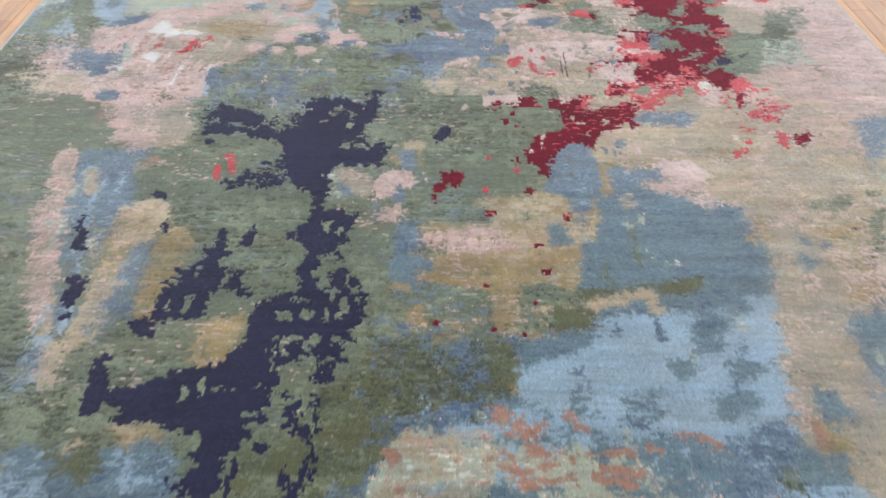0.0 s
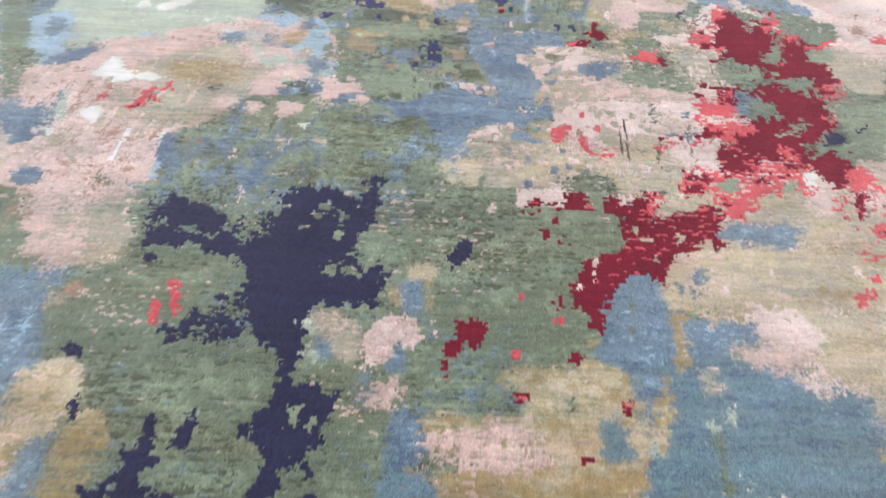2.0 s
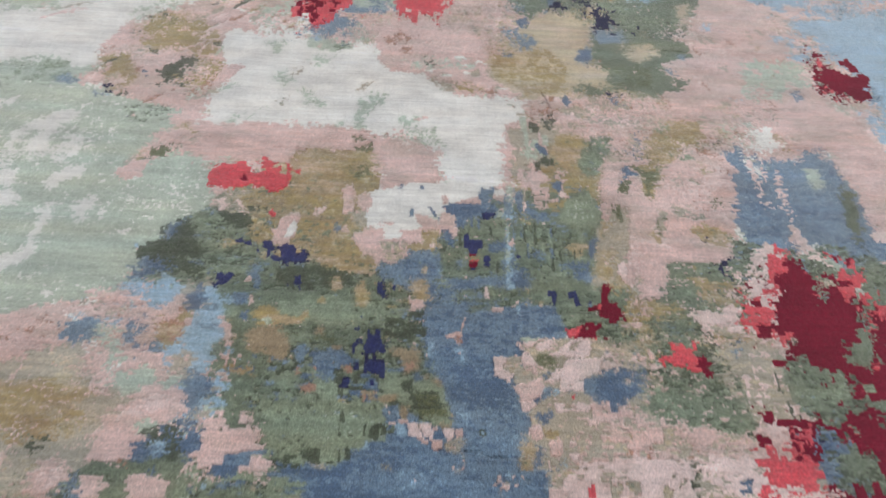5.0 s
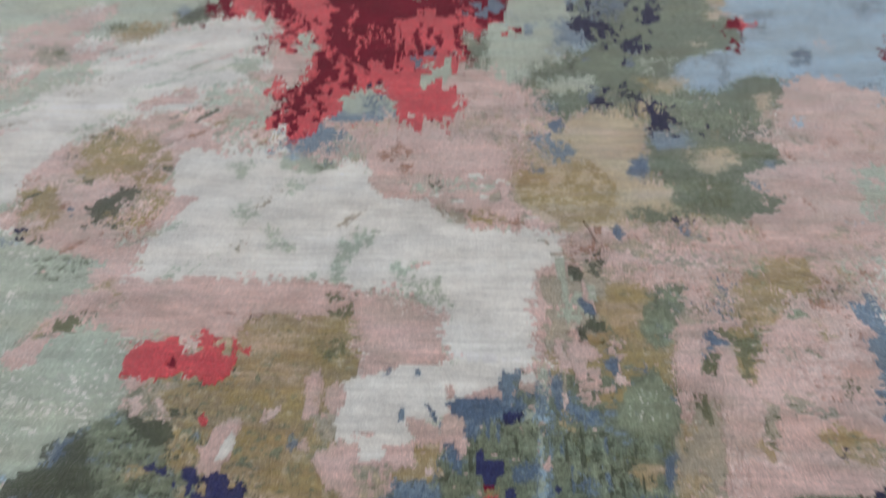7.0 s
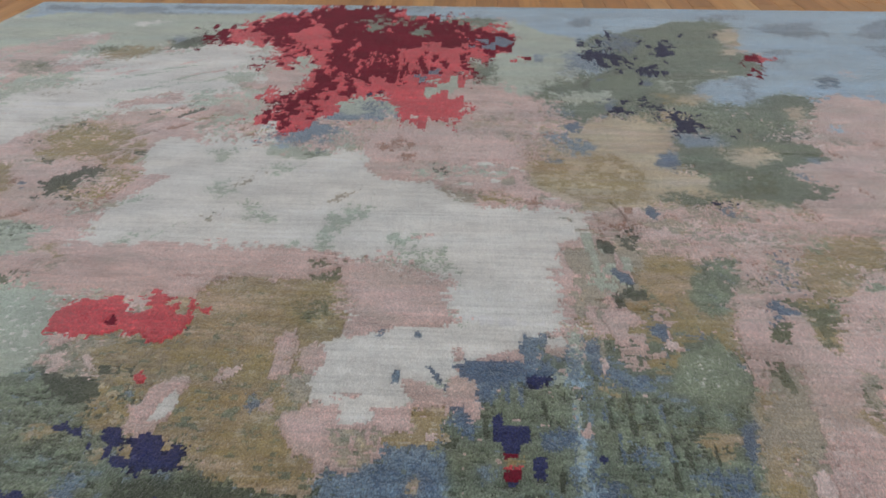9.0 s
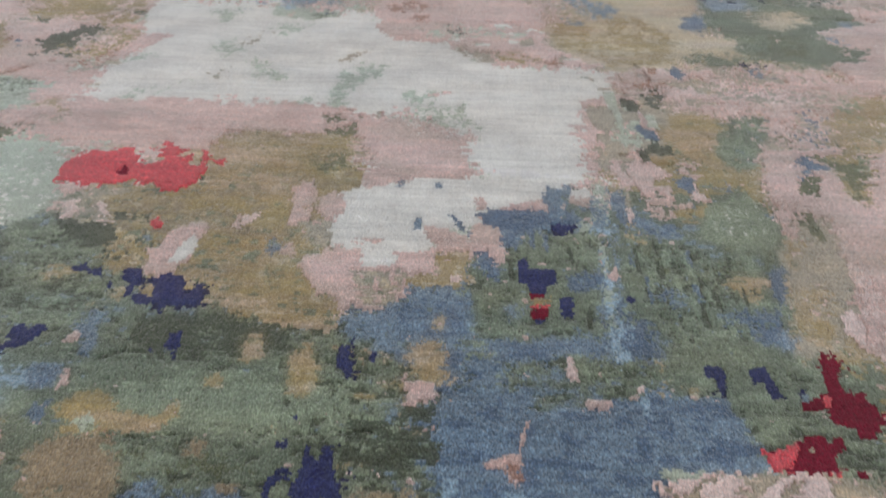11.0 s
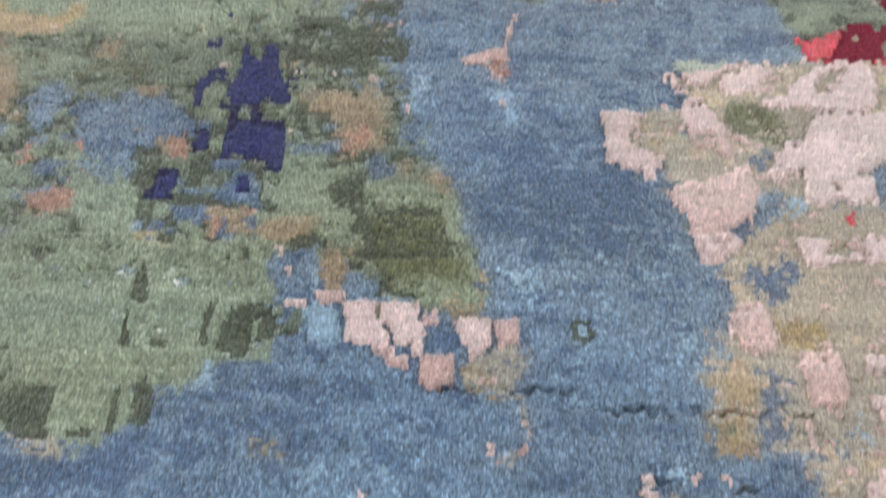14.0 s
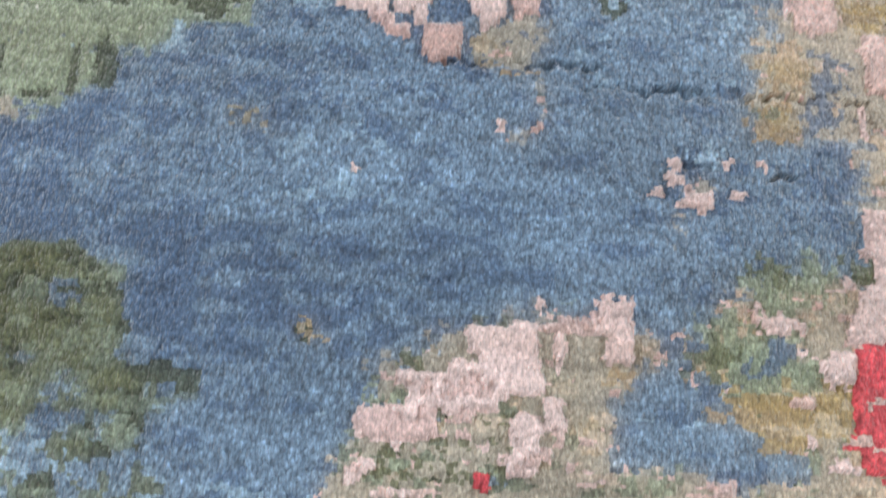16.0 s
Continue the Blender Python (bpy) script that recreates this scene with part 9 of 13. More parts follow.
# far right
patch("L", 6, 1, 99,1860, 178,1888, 269,1717, 270,1545, 231,1429, 196,1324, 112,1290, 44,1304, 57,1462, 117,1502, 120,1625)
patch("A", 6, 1, -254,1974, 1313,1999, 997,1282, 884,1219, 803,1277, 729,1290, 615,1212, 493,1238, 526,1333, 616,1369, 690,1388, 738,1556, 688,1595, 734,1773, 702,1846, 567,1843, 488,1768, 383,1719, 281,1672, 187,1715, 124,1810, 73,1886, -228,1897)
patch("B", 5, .8, -254,1974, -127,1987, -142,1942, -231,1929)
patch("B", 5, .9, 260,1823, 299,1874, 351,1875, 326,1804, 290,1774)
patch("B", 6, .7, 773,1798, 870,1849, 966,1836, 962,1731, 884,1685, 809,1751)
patch("B", 6, .7, 1026,1732, 1148,1879, 1273,1907, 1197,1736, 1071,1688)
patch("B", 6, .6, 646,1896, 762,1951, 790,1925, 669,1845)
patch("B", 6, .6, 1030,1623, 1115,1646, 1131,1585, 1034,1523)
patch("B", 5, .5, 743,1576, 825,1598, 774,1479, 720,1441)
patch("P", 5, .7, 884,1428, 919,1446, 913,1394, 876,1369)
patch("S", 5, .6, 790,1357, 857,1392, 841,1309, 782,1292)
patch("B", 5, .8, 223,1524, 285,1545, 322,1469, 302,1413, 230,1411)
patch("B", 4, .7, 147,1503, 170,1523, 172,1465, 153,1457)
patch("G", 7, 1, 235,1293, 347,1432, 272,1565, 334,1718, 433,1730, 504,1769, 567,1843, 706,1861, 734,1773, 665,1595, 693,1555, 705,1441, 663,1387, 575,1368, 522,1317, 499,1268, 375,1234, 311,1146, 229,1077, 208,1116, 199,1171, 242,1216, 189,1214, 136,1198, 138,1243)
patch("F", 6, .5, 471,1768, 697,1821, 648,1554, 498,1473, 450,1632)
patch("F", 5, .6, 152,1259, 250,1309, 310,1361, 330,1295, 229,1224, 149,1204)
patch("V", 6, .5, 342,1396, 534,1437, 499,1268, 352,1264)
patch("A", 5, .9, 190,1235, 312,1263, 320,1218, 239,1186, 195,1200)
patch("E", 5, .9, 671,1748, 728,1783, 710,1681, 668,1637, 655,1680)
patch("E", 5, .9, 650,1594, 691,1575, 658,1534, 638,1545)
patch("E", 5, .8, 570,1438, 610,1457, 593,1385, 565,1385)
patch("N", 4, .9, 340,1696, 379,1757, 369,1674, 343,1651)
patch("N", 4, 1, 387,1148, 422,1135, 442,1109, 463,1097, 456,1071, 430,1083, 413,1122)
patch("N", 2, .9, 654,1725, 663,1734, 658,1671, 645,1658)
patch("B", 5, .9, 512,1300, 585,1351, 649,1336, 619,1226, 560,1195, 506,1238)
patch("E", 5, .9, 437,1221, 494,1244, 530,1233, 496,1194, 442,1178)
patch("C", 4, 1, 651,1476, 691,1547, 717,1535, 704,1478, 682,1485, 656,1469)
patch("R", 4, .9, 717,1535, 763,1517, 749,1494, 711,1485)
patch("C", 4, 1, 652,1411, 679,1423, 670,1387, 650,1380)
patch("C", 4, 1, 1012,1386, 1037,1373, 1023,1340, 1004,1352)
patch("G", 6, 1, 632,1227, 693,1258, 736,1230, 725,1158, 670,1103, 602,1075, 606,1155)
patch("E", 5, .7, 673,1170, 709,1185, 682,1103, 652,1102)
patch("P", 7, 1, 744,1215, 798,1261, 884,1219, 952,1178, 829,899, 669,894, 698,1078)
# white silk in the middle
patch("P", 6, 1, -923,857, -912,886, -880,958, -838,979, -794,1034, -709,1091, -621,1069, -550,1002, -507,940, -591,929, -601,880, -594,823, -527,797, -531,771, -577,703, -594,655, -615,624, -648,624, -712,623, -788,621, -813,651, -858,699)
patch("M", 5, .75, -896,801, -841,839, -782,733, -809,667, -858,699)
patch("M", 5, .7, -821,1001, -751,1023, -639,959, -600,842, -654,823, -735,878, -761,821, -812,858)
patch("M", 4, .6, -654,823, -577,805, -594,719, -622,702, -667,702, -646,769)
patch("D", 4, .95, -743,751, -725,777, -703,795, -692,813, -662,813, -655,787, -670,755, -682,726, -707,704, -729,717)
patch("D", 3, .8, -783,840, -774,855, -755,831, -763,812)
patch("F", 3, .8, -806,979, -778,990, -763,969, -789,954)
patch("N", 2, .8, -861,690, -841,699, -831,686, -847,676)
patch("S", 3, .8, -777,742, -772,764, -759,747, -771,733)
patch("D", 3, .8, -862,921, -848,927, -839,907)
patch("D", 3, .7, -628,889, -613,899, -603,870, -619,870)
patch("W", 4, 1, -968,801, -929,819, -907,877, -885,968, -847,1001, -803,1056, -726,1103, -1117,1090)
patch("W", 5, 1, -601,880, -604,929, -581,956, -533,944, -495,916, -473,950, -425,957, -400,901, -372,882, -297,864, -204,874, -180,828, -147,790, -80,785, -45,760, -20,712, 2,696, 160,702, 186,691, 185,624, 146,616, 134,442, 123,396, 48,341, 6,329, -14,371, 21,394, -17,438, -10,487, -60,524, -112,549, -160,535, -203,561, -263,559, -337,572, -405,557, -480,569, -553,540, -589,553, -573,596, -589,581, -589,640, -566,703, -519,788, -580,796)
patch("L", 4, .7, -380,690, -357,706, -328,675, -295,645, -303,633, -345,652)
patch("L", 4, .7, -220,602, -220,669, -182,706, -149,686, -150,663, -174,647, -191,617, -197,589)
patch("L", 4, .8, -229,595, -211,610, -193,561, -213,558)
patch("L", 4, .8, -126,590, -108,612, -47,613, -65,591, -104,576)
patch("P", 3, .8, -77,605, -47,617, -41,606, -71,597)
patch("L", 4, .5, -113,563, -24,578, -1,487, -59,511)
patch("L", 3, .6, -360,826, -344,863, -313,827, -331,800)
patch("L", 3, .6, -485,900, -453,920, -439,862, -458,843)
patch("L", 3, .6, -442,738, -421,790, -397,739, -412,706)
patch("L", 4, .8, -382,931, -307,922, -252,883, -323,879, -372,882)
patch("G", 3, .6, -311,912, -269,912, -270,883, -299,879)
patch("B", 4, .9, -374,951, -355,982, -325,1025, -289,1037, -283,1004, -312,952, -347,941)
patch("A", 3, .6, -386,951, -337,951, -341,911, -372,911)
patch("P", 5, 1, -272,1015, -205,983, -179,865, -188,846, -148,793, -58,794, -11,753, 23,704, 160,707, 178,731, 131,763, 98,796, 106,887, 89,965, 40,1006, -47,1027, -147,1016)
patch("L", 4, .5, -274,1026, -208,1005, -210,922, -267,902)
patch("O", 4, .25, -191,963, -69,974, -65,904, -160,903)
patch("L", 4, .35, -132,865, 77,868, 76,814, -104,802)
patch("T", 4, .5, -23,761, 21,761, 22,720, -10,720)
patch("M", 3, .4, 10,761, 76,762, 97,721, 33,721)
dabs("W", 16, 8, -47,803, 30,867, 42,831, 48,796, 88,849, -2,786, 141,738)
dabs("D", 10, 8, -43,830, -50,848, 227,625, 236,611, 241,618)
# mustard and green, right
patch("E", 6, 1, 105,868, 215,888, 233,966, 227,1050, 293,1095, 391,1073, 387,967, 339,871, 390,835, 431,818, 411,767, 336,766, 298,717, 202,699, 162,731, 110,797)
patch("M", 5, .7, 111,868, 265,927, 323,834, 300,733, 203,715, 121,797)
patch("S", 4, .9, 183,1050, 216,1068, 226,1039, 200,1018)
patch("B", 4, .9, 169,996, 193,1007, 210,976, 235,956, 228,926, 199,907, 184,946)
patch("S", 3, .8, 140,887, 179,891, 178,876, 146,872)
patch("S", 3, .9, 341,871, 355,918, 382,928, 389,899, 373,867)
patch("G", 5, .9, 393,1008, 465,1009, 580,989, 659,979, 663,911, 613,892, 549,855, 584,820, 633,803, 598,753, 521,736, 461,751, 422,767, 417,801, 434,836, 396,871, 393,928)
patch("F", 4, .5, 441,872, 538,855, 528,768, 454,767)
patch("E", 4, .7, 470,968, 564,968, 573,910, 508,872, 470,909)
patch("B", 4, .8, 393,1008, 432,1025, 487,998, 493,968, 421,957)
patch("B", 3, .8, 621,920, 643,920, 637,896, 621,901)
patch("B", 3, .7, 582,855, 598,855, 589,820, 581,828)
patch("G", 4, .8, 327,774, 401,767, 411,734, 361,718, 328,741)
patch("D", 2, 1, 421,809, 430,821, 428,801)
patch("P", 6, 1, 191,684, 267,716, 307,701, 392,718, 519,728, 619,753, 697,839, 686,950, 715,1052, 932,1097, 748,607, 625,605, 595,632, 542,617, 509,562, 471,561, 387,573, 371,533, 335,545, 292,584, 216,611)
patch("O", 4, .3, 200,669, 241,670, 249,640, 207,632)
patch("T", 5, .4, 327,702, 410,703, 394,614, 337,627)
patch("K", 4, .5, 400,643, 503,659, 483,575, 397,573)
patch("P", 4, .4, 352,657, 405,672, 385,614, 345,613)
patch("L", 5, .6, 792,894, 863,913, 792,724, 765,756)
patch("L", 4, .4, 673,633, 764,649, 728,554, 683,553)
patch("A", 3, .6, 722,1074, 761,1085, 733,1031)
patch("A", 3, .5, 718,739, 746,732, 730,716)
# rose and mustard, nearer
patch("P", 5, 1, -797,469, -702,398, -678,471, -640,524, -589,553, -480,569, -203,561, -160,535, -98,510, -18,462, -24,392, -85,369, -147,435, -191,483, -269,487, -345,479, -352,430, -431,440, -469,439, -522,426, -575,437, -628,472, -656,423, -673,376, -699,352)
patch("L", 5, 1, -882,635, -824,651, -723,622, -652,609, -661,551, -689,497, -704,421, -729,374, -748,374)
patch("L", 5, 1, -718,352, -673,376, -656,423, -609,473, -570,425, -523,402, -513,336, -491,315, -506,284, -533,264, -555,235, -598,215, -639,195)
patch("W", 3, .8, -663,278, -632,289, -599,284, -635,276)
patch("P", 4, .7, -729,374, -714,421, -683,484, -666,537, -620,552, -639,498, -671,434, -697,386)
patch("F", 3, .8, -678,440, -663,462, -631,479, -618,473, -640,453, -659,428)
patch("M", 3, .8, -640,538, -620,552, -599,539, -608,522)
patch("G", 4, .5, -781,606, -691,623, -652,580, -702,551, -761,563)
patch("M", 5, 1, -343,430, -342,467, -278,481, -230,482, -192,489, -161,471, -154,389, -165,367, -199,360, -202,324, -200,264, -154,238, -180,201, -188,157, -297,153, -322,188, -302,233, -305,280, -337,304, -397,298, -477,326, -476,348, -405,355, -335,362, -342,407)
patch("F", 4, .6, -219,533, -173,528, -162,483, -201,482)
patch("F", 4, .5, -240,433, -162,447, -156,367, -200,366)
patch("P", 4, .5, -153,483, -77,485, -17,438, -23,381, -85,369, -123,390)
patch("W", 3, .6, -194,603, -170,618, -163,562, -179,534)
patch("P", 3, 1, -279,276, -273,291, -258,302, -251,287, -262,277)
patch("P", 4, 1, -345,196, -343,232, -334,260, -322,280, -308,275, -310,233, -313,197, -328,179)
patch("T", 4, .8, -500,315, -433,327, -416,277, -458,271, -485,285)
patch("R", 3, 1, -522,348, -520,368, -529,379, -521,402, -498,412, -478,421, -467,433, -453,434, -439,404, -427,396, -404,396, -409,429, -422,443, -415,459, -401,441, -390,429, -379,406, -361,393, -352,395, -360,430, -351,424, -339,384, -342,373, -348,362, -350,351, -358,349, -366,327, -378,329, -386,345, -407,360, -425,360, -448,346, -473,345, -496,352)
patch("C", 2, .8, -452,372, -448,387, -443,387, -436,371)
patch("R", 2, 1, -337,407, -327,413, -325,396, -332,396)
patch("K", 3, .9, -442,428, -413,426, -416,405, -434,402)
patch("D", 5, 1, -585,188, -585,224, -557,239, -529,254, -511,274, -495,290, -461,281, -413,267, -385,259, -365,222, -376,177, -407,150, -612,143, -626,169)
patch("G", 4, .6, -470,256, -382,249, -373,195, -424,176, -487,191)
patch("S", 4, .9, -573,188, -570,229, -553,249, -547,225, -561,189)
patch("M", 4, .7, -398,221, -373,249, -357,222, -360,178, -381,169)
patch("W", 5, 1, -176,324, -162,351, -128,362, -85,369, -59,380, -15,393, 4,371, -3,329, 7,299, -26,289, -42,269, -57,250, -78,222, -108,203, -128,229, -157,256, -165,284)
patch("P", 4, .8, -191,218, -155,247, -116,203, -56,241, -40,250, -9,270, 1,242, -37,206, -82,179, -143,168, -177,184)
patch("P", 4, .8, -86,380, -17,438, 3,393, -49,370)
# right nearer
patch("W", 4, 1, 136,609, 182,632, 177,542, 151,515, 132,515)
patch("P", 4, .8, 145,595, 197,625, 253,584, 234,399, 181,398, 136,397, 131,490)
patch("M", 5, .9, 250,557, 281,571, 337,558, 347,447, 340,359, 305,348, 269,400, 225,399, 222,468)
patch("G", 4, .9, 333,532, 382,546, 380,483, 347,447, 323,470)
patch("G", 4, .5, 243,493, 325,482, 307,423, 245,422)
patch("S", 3, .9, 284,384, 291,401, 308,401, 305,379)
patch("G", 5, .95, 155,334, 179,376, 223,377, 262,347, 330,349, 341,319, 315,174, 134,168, 139,274)
patch("F", 4, .4, 217,315, 322,299, 308,217, 214,214)
patch("P", 5, 1, 378,521, 438,497, 431,426, 404,341, 358,319, 347,349, 352,424)
patch("M", 5, .9, 448,461, 477,548, 537,563, 571,550, 517,487, 484,462, 484,428, 459,362, 448,352, 445,394, 451,438)
patch("M", 4, .9, 571,618, 626,640, 617,577, 590,551, 547,563)
patch("P", 6, 1, 499,451, 564,525, 642,539, 675,502, 668,410, 651,347, 589,183, 465,179, 430,247, 416,321, 439,352, 467,363)
patch("K", 5, .5, 510,428, 648,502, 650,410, 585,366, 507,385)
patch("K", 4, .5, 432,321, 468,303, 475,214, 433,229)
patch("T", 5, .8, 341,319, 401,330, 405,273, 448,256, 400,220, 398,176, 315,174)
patch("F", 3, .8, 464,303, 479,328, 487,313, 471,284, 469,248, 461,248, 459,284)
patch("F", 3, .8, 508,329, 532,329, 536,315, 513,304)
patch("F", 3, .7, 590,356, 614,377, 623,357, 601,341)
patch("M", 4, .8, 532,277, 591,288, 618,261, 605,226, 556,233)
patch("N", 2, .8, 554,273, 567,276, 564,255, 555,251)
patch("B", 4, .9, 670,540, 686,534, 693,479, 691,456, 658,368, 659,399, 667,455)
# lower left: greige, rose islands and the green with slate strokes
patch("T", 5, 1, -820,-347, -769,-320, -721,-279, -667,-250, -612,-213, -574,-232, -560,-298, -588,-312, -592,-350, -619,-363, -641,-388, -692,-413, -725,-432, -781,-440)
patch("M", 5, .55, -799,-157, -681,-137, -594,-162, -569,-211, -602,-247, -694,-265, -768,-241)
patch("T", 5, .8, -623,-178, -562,-153, -534,-174, -558,-211, -574,-232, -596,-233)
patch("G", 5, 1, -513,-334, -503,-296, -474,-282, -389,-278, -374,-297, -310,-300, -264,-324, -277,-373, -304,-398, -262,-588, -659,-601, -703,-582, -727,-523, -734,-460, -696,-431, -647,-400, -612,-351, -593,-313, -566,-299, -527,-284)
patch("V", 5, .3, -565,-337, -379,-329, -280,-588, -623,-600, -668,-479)
patch("F", 5, .25, -513,-334, -312,-351, -271,-586, -444,-592)
patch("D", 5, .25, -410,-330, -316,-326, -271,-586, -372,-590)
patch("D", 5, .6, -498,-229, -454,-206, -438,-226, -454,-254, -479,-262)
patch("D", 5, .7, -671,-284, -666,-253, -645,-249, -642,-276)
patch("P", 5, 1, -561,-285, -564,-266, -560,-232, -576,-216, -565,-204, -540,-196, -523,-173, -506,-151, -479,-142, -457,-156, -442,-184, -448,-206, -479,-217, -507,-213, -517,-230, -511,-270, -521,-286, -536,-291)
patch("K", 5, .6, -547,-210, -521,-181, -481,-160, -454,-177, -483,-200)
patch("P", 5, 1, -567,-286, -567,-239, -543,-224, -525,-230, -507,-270, -524,-294, -543,-285)
patch("L", 5, .8, -502,-143, -466,-126, -451,-141, -478,-149)
patch("S", 5, .8, -505,-286, -497,-256, -477,-262, -475,-287)
patch("A", 5, .8, -474,-282, -471,-248, -452,-247, -448,-278)
patch("B", 5, .8, -480,-279, -467,-257, -453,-281)
patch("D", 5, .7, -449,-287, -449,-227, -433,-233, -424,-277)
patch("P", 5, 1, -385,-297, -388,-271, -384,-224, -379,-207, -360,-202, -340,-201, -324,-214, -306,-223, -286,-260, -282,-284, -270,-292, -268,-311, -281,-315, -304,-303, -326,-299, -351,-296, -358,-300)
patch("P", 5, 1, -484,-382, -493,-340, -487,-314, -473,-307, -448,-309, -429,-331, -426,-349, -446,-354, -457,-371, -475,-381)
patch("P", 5, 1, -565,-337, -565,-314, -536,-310, -532,-329, -531,-365, -546,-365, -559,-351)
patch("P", 5, .9, -646,-358, -653,-321, -641,-295, -617,-288, -595,-300, -595,-325, -605,-357, -633,-352)
patch("K", 5, .5, -645,-346, -628,-301, -605,-300, -612,-351)
patch("W", 5, .9, -424,-403, -425,-391, -408,-393, -408,-405)
patch("O", 5, .6, -525,-290, -514,-283, -507,-293)
# slate strokes
patch("S", 5, .9, -722,-553, -726,-503, -729,-460, -721,-443, -703,-459, -684,-511, -669,-531, -678,-552, -697,-572)
patch("S", 5, .7, -668,-479, -645,-462, -628,-456, -622,-499, -643,-520, -651,-551, -648,-570, -661,-561, -666,-511)
patch("S", 5, .8, -558,-442, -549,-425, -536,-441, -536,-469, -546,-475)
patch("S", 5, .85, -554,-532, -539,-506, -513,-495, -479,-499, -456,-513, -454,-482, -452,-471, -439,-502, -442,-523, -461,-529, -461,-564, -462,-595, -520,-597, -507,-565, -517,-546, -534,-566, -551,-557)
patch("S", 5, .8, -631,-579, -621,-555, -605,-549, -589,-568, -592,-599, -623,-600)
patch("S", 5, .7, -585,-553, -578,-518, -562,-522, -562,-553, -571,-568)
patch("S", 5, .8, -451,-427, -439,-424, -431,-448, -439,-465, -450,-455)
patch("S", 5, .8, -426,-481, -420,-457, -405,-464, -410,-486)
patch("T", 5, .8, -482,-450, -470,-439, -452,-455, -451,-476, -471,-474)
patch("A", 5, .8, -744,-482, -749,-450, -745,-433, -730,-443, -732,-476)
patch("K", 5, .9, -781,-440, -737,-427, -685,-407, -690,-419, -738,-449, -735,-503, -721,-563, -705,-603, -712,-603)
patch("R", 4, .9, -667,-468, -665,-446, -652,-444, -650,-455, -662,-463)
patch("O", 4, .8, -650,-455, -652,-444, -652,-459)
patch("M", 5, .5, -683,-490, -674,-463, -659,-490, -666,-511)
patch("T", 4, .9, -658,-426, -650,-406, -639,-379, -637,-400, -646,-417)
dabs("V", 4, 26, -673,-542, -653,-556, -630,-530, -606,-519, -553,-507, -543,-552, -515,-473, -511,-451, -494,-406, -498,-565, -429,-543, -408,-512, -403,-572, -609,-588, -554,-577)
dabs("D", 4, 24, -642,-560, -612,-514, -512,-516, -490,-456, -461,-493, -401,-542, -373,-500, -417,-553, -581,-508, -341,-560, -314,-508, -354,-400)
dabs("T", 5, 14, -547,-396, -501,-382, -444,-404, -394,-402, -505,-440, -436,-553, -374,-580, -338,-530, -531,-547, -608,-539, -632,-550, -319,-477, -404,-354)
dabs("S", 4, 28, -523,-430, -493,-483, -478,-428, -387,-479, -371,-531, -352,-510, -387,-561, -419,-582, -529,-441, -560,-586, -667,-581)
dabs("S", 4, 18, -408,-239, -414,-259, -368,-328, -397,-265)
# right: crimson field
patch("K", 5, .8, 641,209, 692,252, 710,213, 652,43, 633,-119, 641,-177, 575,-209, 562,-122, 605,-43, 592,6)
patch("T", 5, .5, 546,21, 630,8, 642,-88, 639,-163, 583,-180, 543,-153, 521,-94)
patch("T", 5, .4, 498,35, 647,26, 617,-178, 513,-183)
patch("G", 5, 1, 630,-41, 676,-31, 712,-53, 752,-83, 738,-144, 711,-174, 681,-158, 647,-156, 633,-119)
patch("V", 5, .3, 650,-56, 739,-83, 718,-152, 639,-141)
patch("R", 5, 1, 682,212, 700,249, 719,238, 704,213, 715,184, 686,135, 663,106, 644,114, 672,153)
patch("R", 5, 1, 592,32, 606,85, 639,92, 652,70, 637,34, 613,16)
patch("C", 5, 1, 661,79, 689,144, 718,194, 741,205, 737,157, 752,142, 744,98, 759,84, 783,140, 806,164, 815,150, 815,96, 829,79, 803,17, 784,-21, 757,-67, 736,-76, 718,-53, 695,-51, 683,-26, 667,-40, 638,-65, 627,-54, 654,-24, 674,-15, 668,10, 657,23, 638,8, 615,-1, 619,33, 655,47)
patch("R", 5, 1, 807,132, 828,190, 851,221, 843,172, 870,183, 860,148, 838,140, 829,102, 808,96)
patch("R", 5, 1, 851,54, 867,108, 894,119, 880,64, 863,46)
patch("C", 5, 1, 847,19, 873,58, 903,70, 924,57, 954,68, 961,59, 930,37, 906,9, 873,-13, 875,-42, 912,-44, 950,-34, 886,-195, 868,-189, 870,-145, 863,-108, 848,-101, 827,-110, 820,-87, 800,-88, 785,-74, 818,-64, 849,-47, 845,-6)
patch("R", 5, .9, 911,22, 944,58, 984,78, 987,61, 952,45, 926,26)
patch("V", 5, .9, 880,-29, 911,6, 950,24, 970,17, 950,-34, 905,-44)
patch("G", 5, 1, 761,-128, 793,-112, 840,-106, 872,-115, 867,-160, 859,-196, 838,-190, 829,-169, 808,-163, 777,-150)
patch("C", 5, 1, 718,-152, 749,-129, 777,-150, 793,-171, 826,-176, 841,-200, 883,-202, 802,-407, 808,-342, 818,-304, 795,-293, 768,-306, 766,-281, 748,-269, 756,-228, 751,-194, 732,-180, 701,-189)
patch("C", 5, .9, 612,-157, 645,-163, 670,-176, 697,-182, 693,-231, 700,-244, 674,-259, 648,-233, 625,-234, 623,-192)
patch("R", 5, .7, 629,-178, 648,-177, 627,-234, 618,-234)
patch("S", 5, 1, 644,-205, 662,-176, 684,-168, 686,-217, 699,-231, 688,-284, 662,-295, 651,-279, 651,-239)
patch("N", 4, .2, 650,-205, 691,-203, 691,-258, 657,-259)
patch("G", 5, 1, 682,-231, 715,-216, 725,-236, 745,-229, 746,-262, 721,-283, 701,-277, 673,-295, 670,-272)
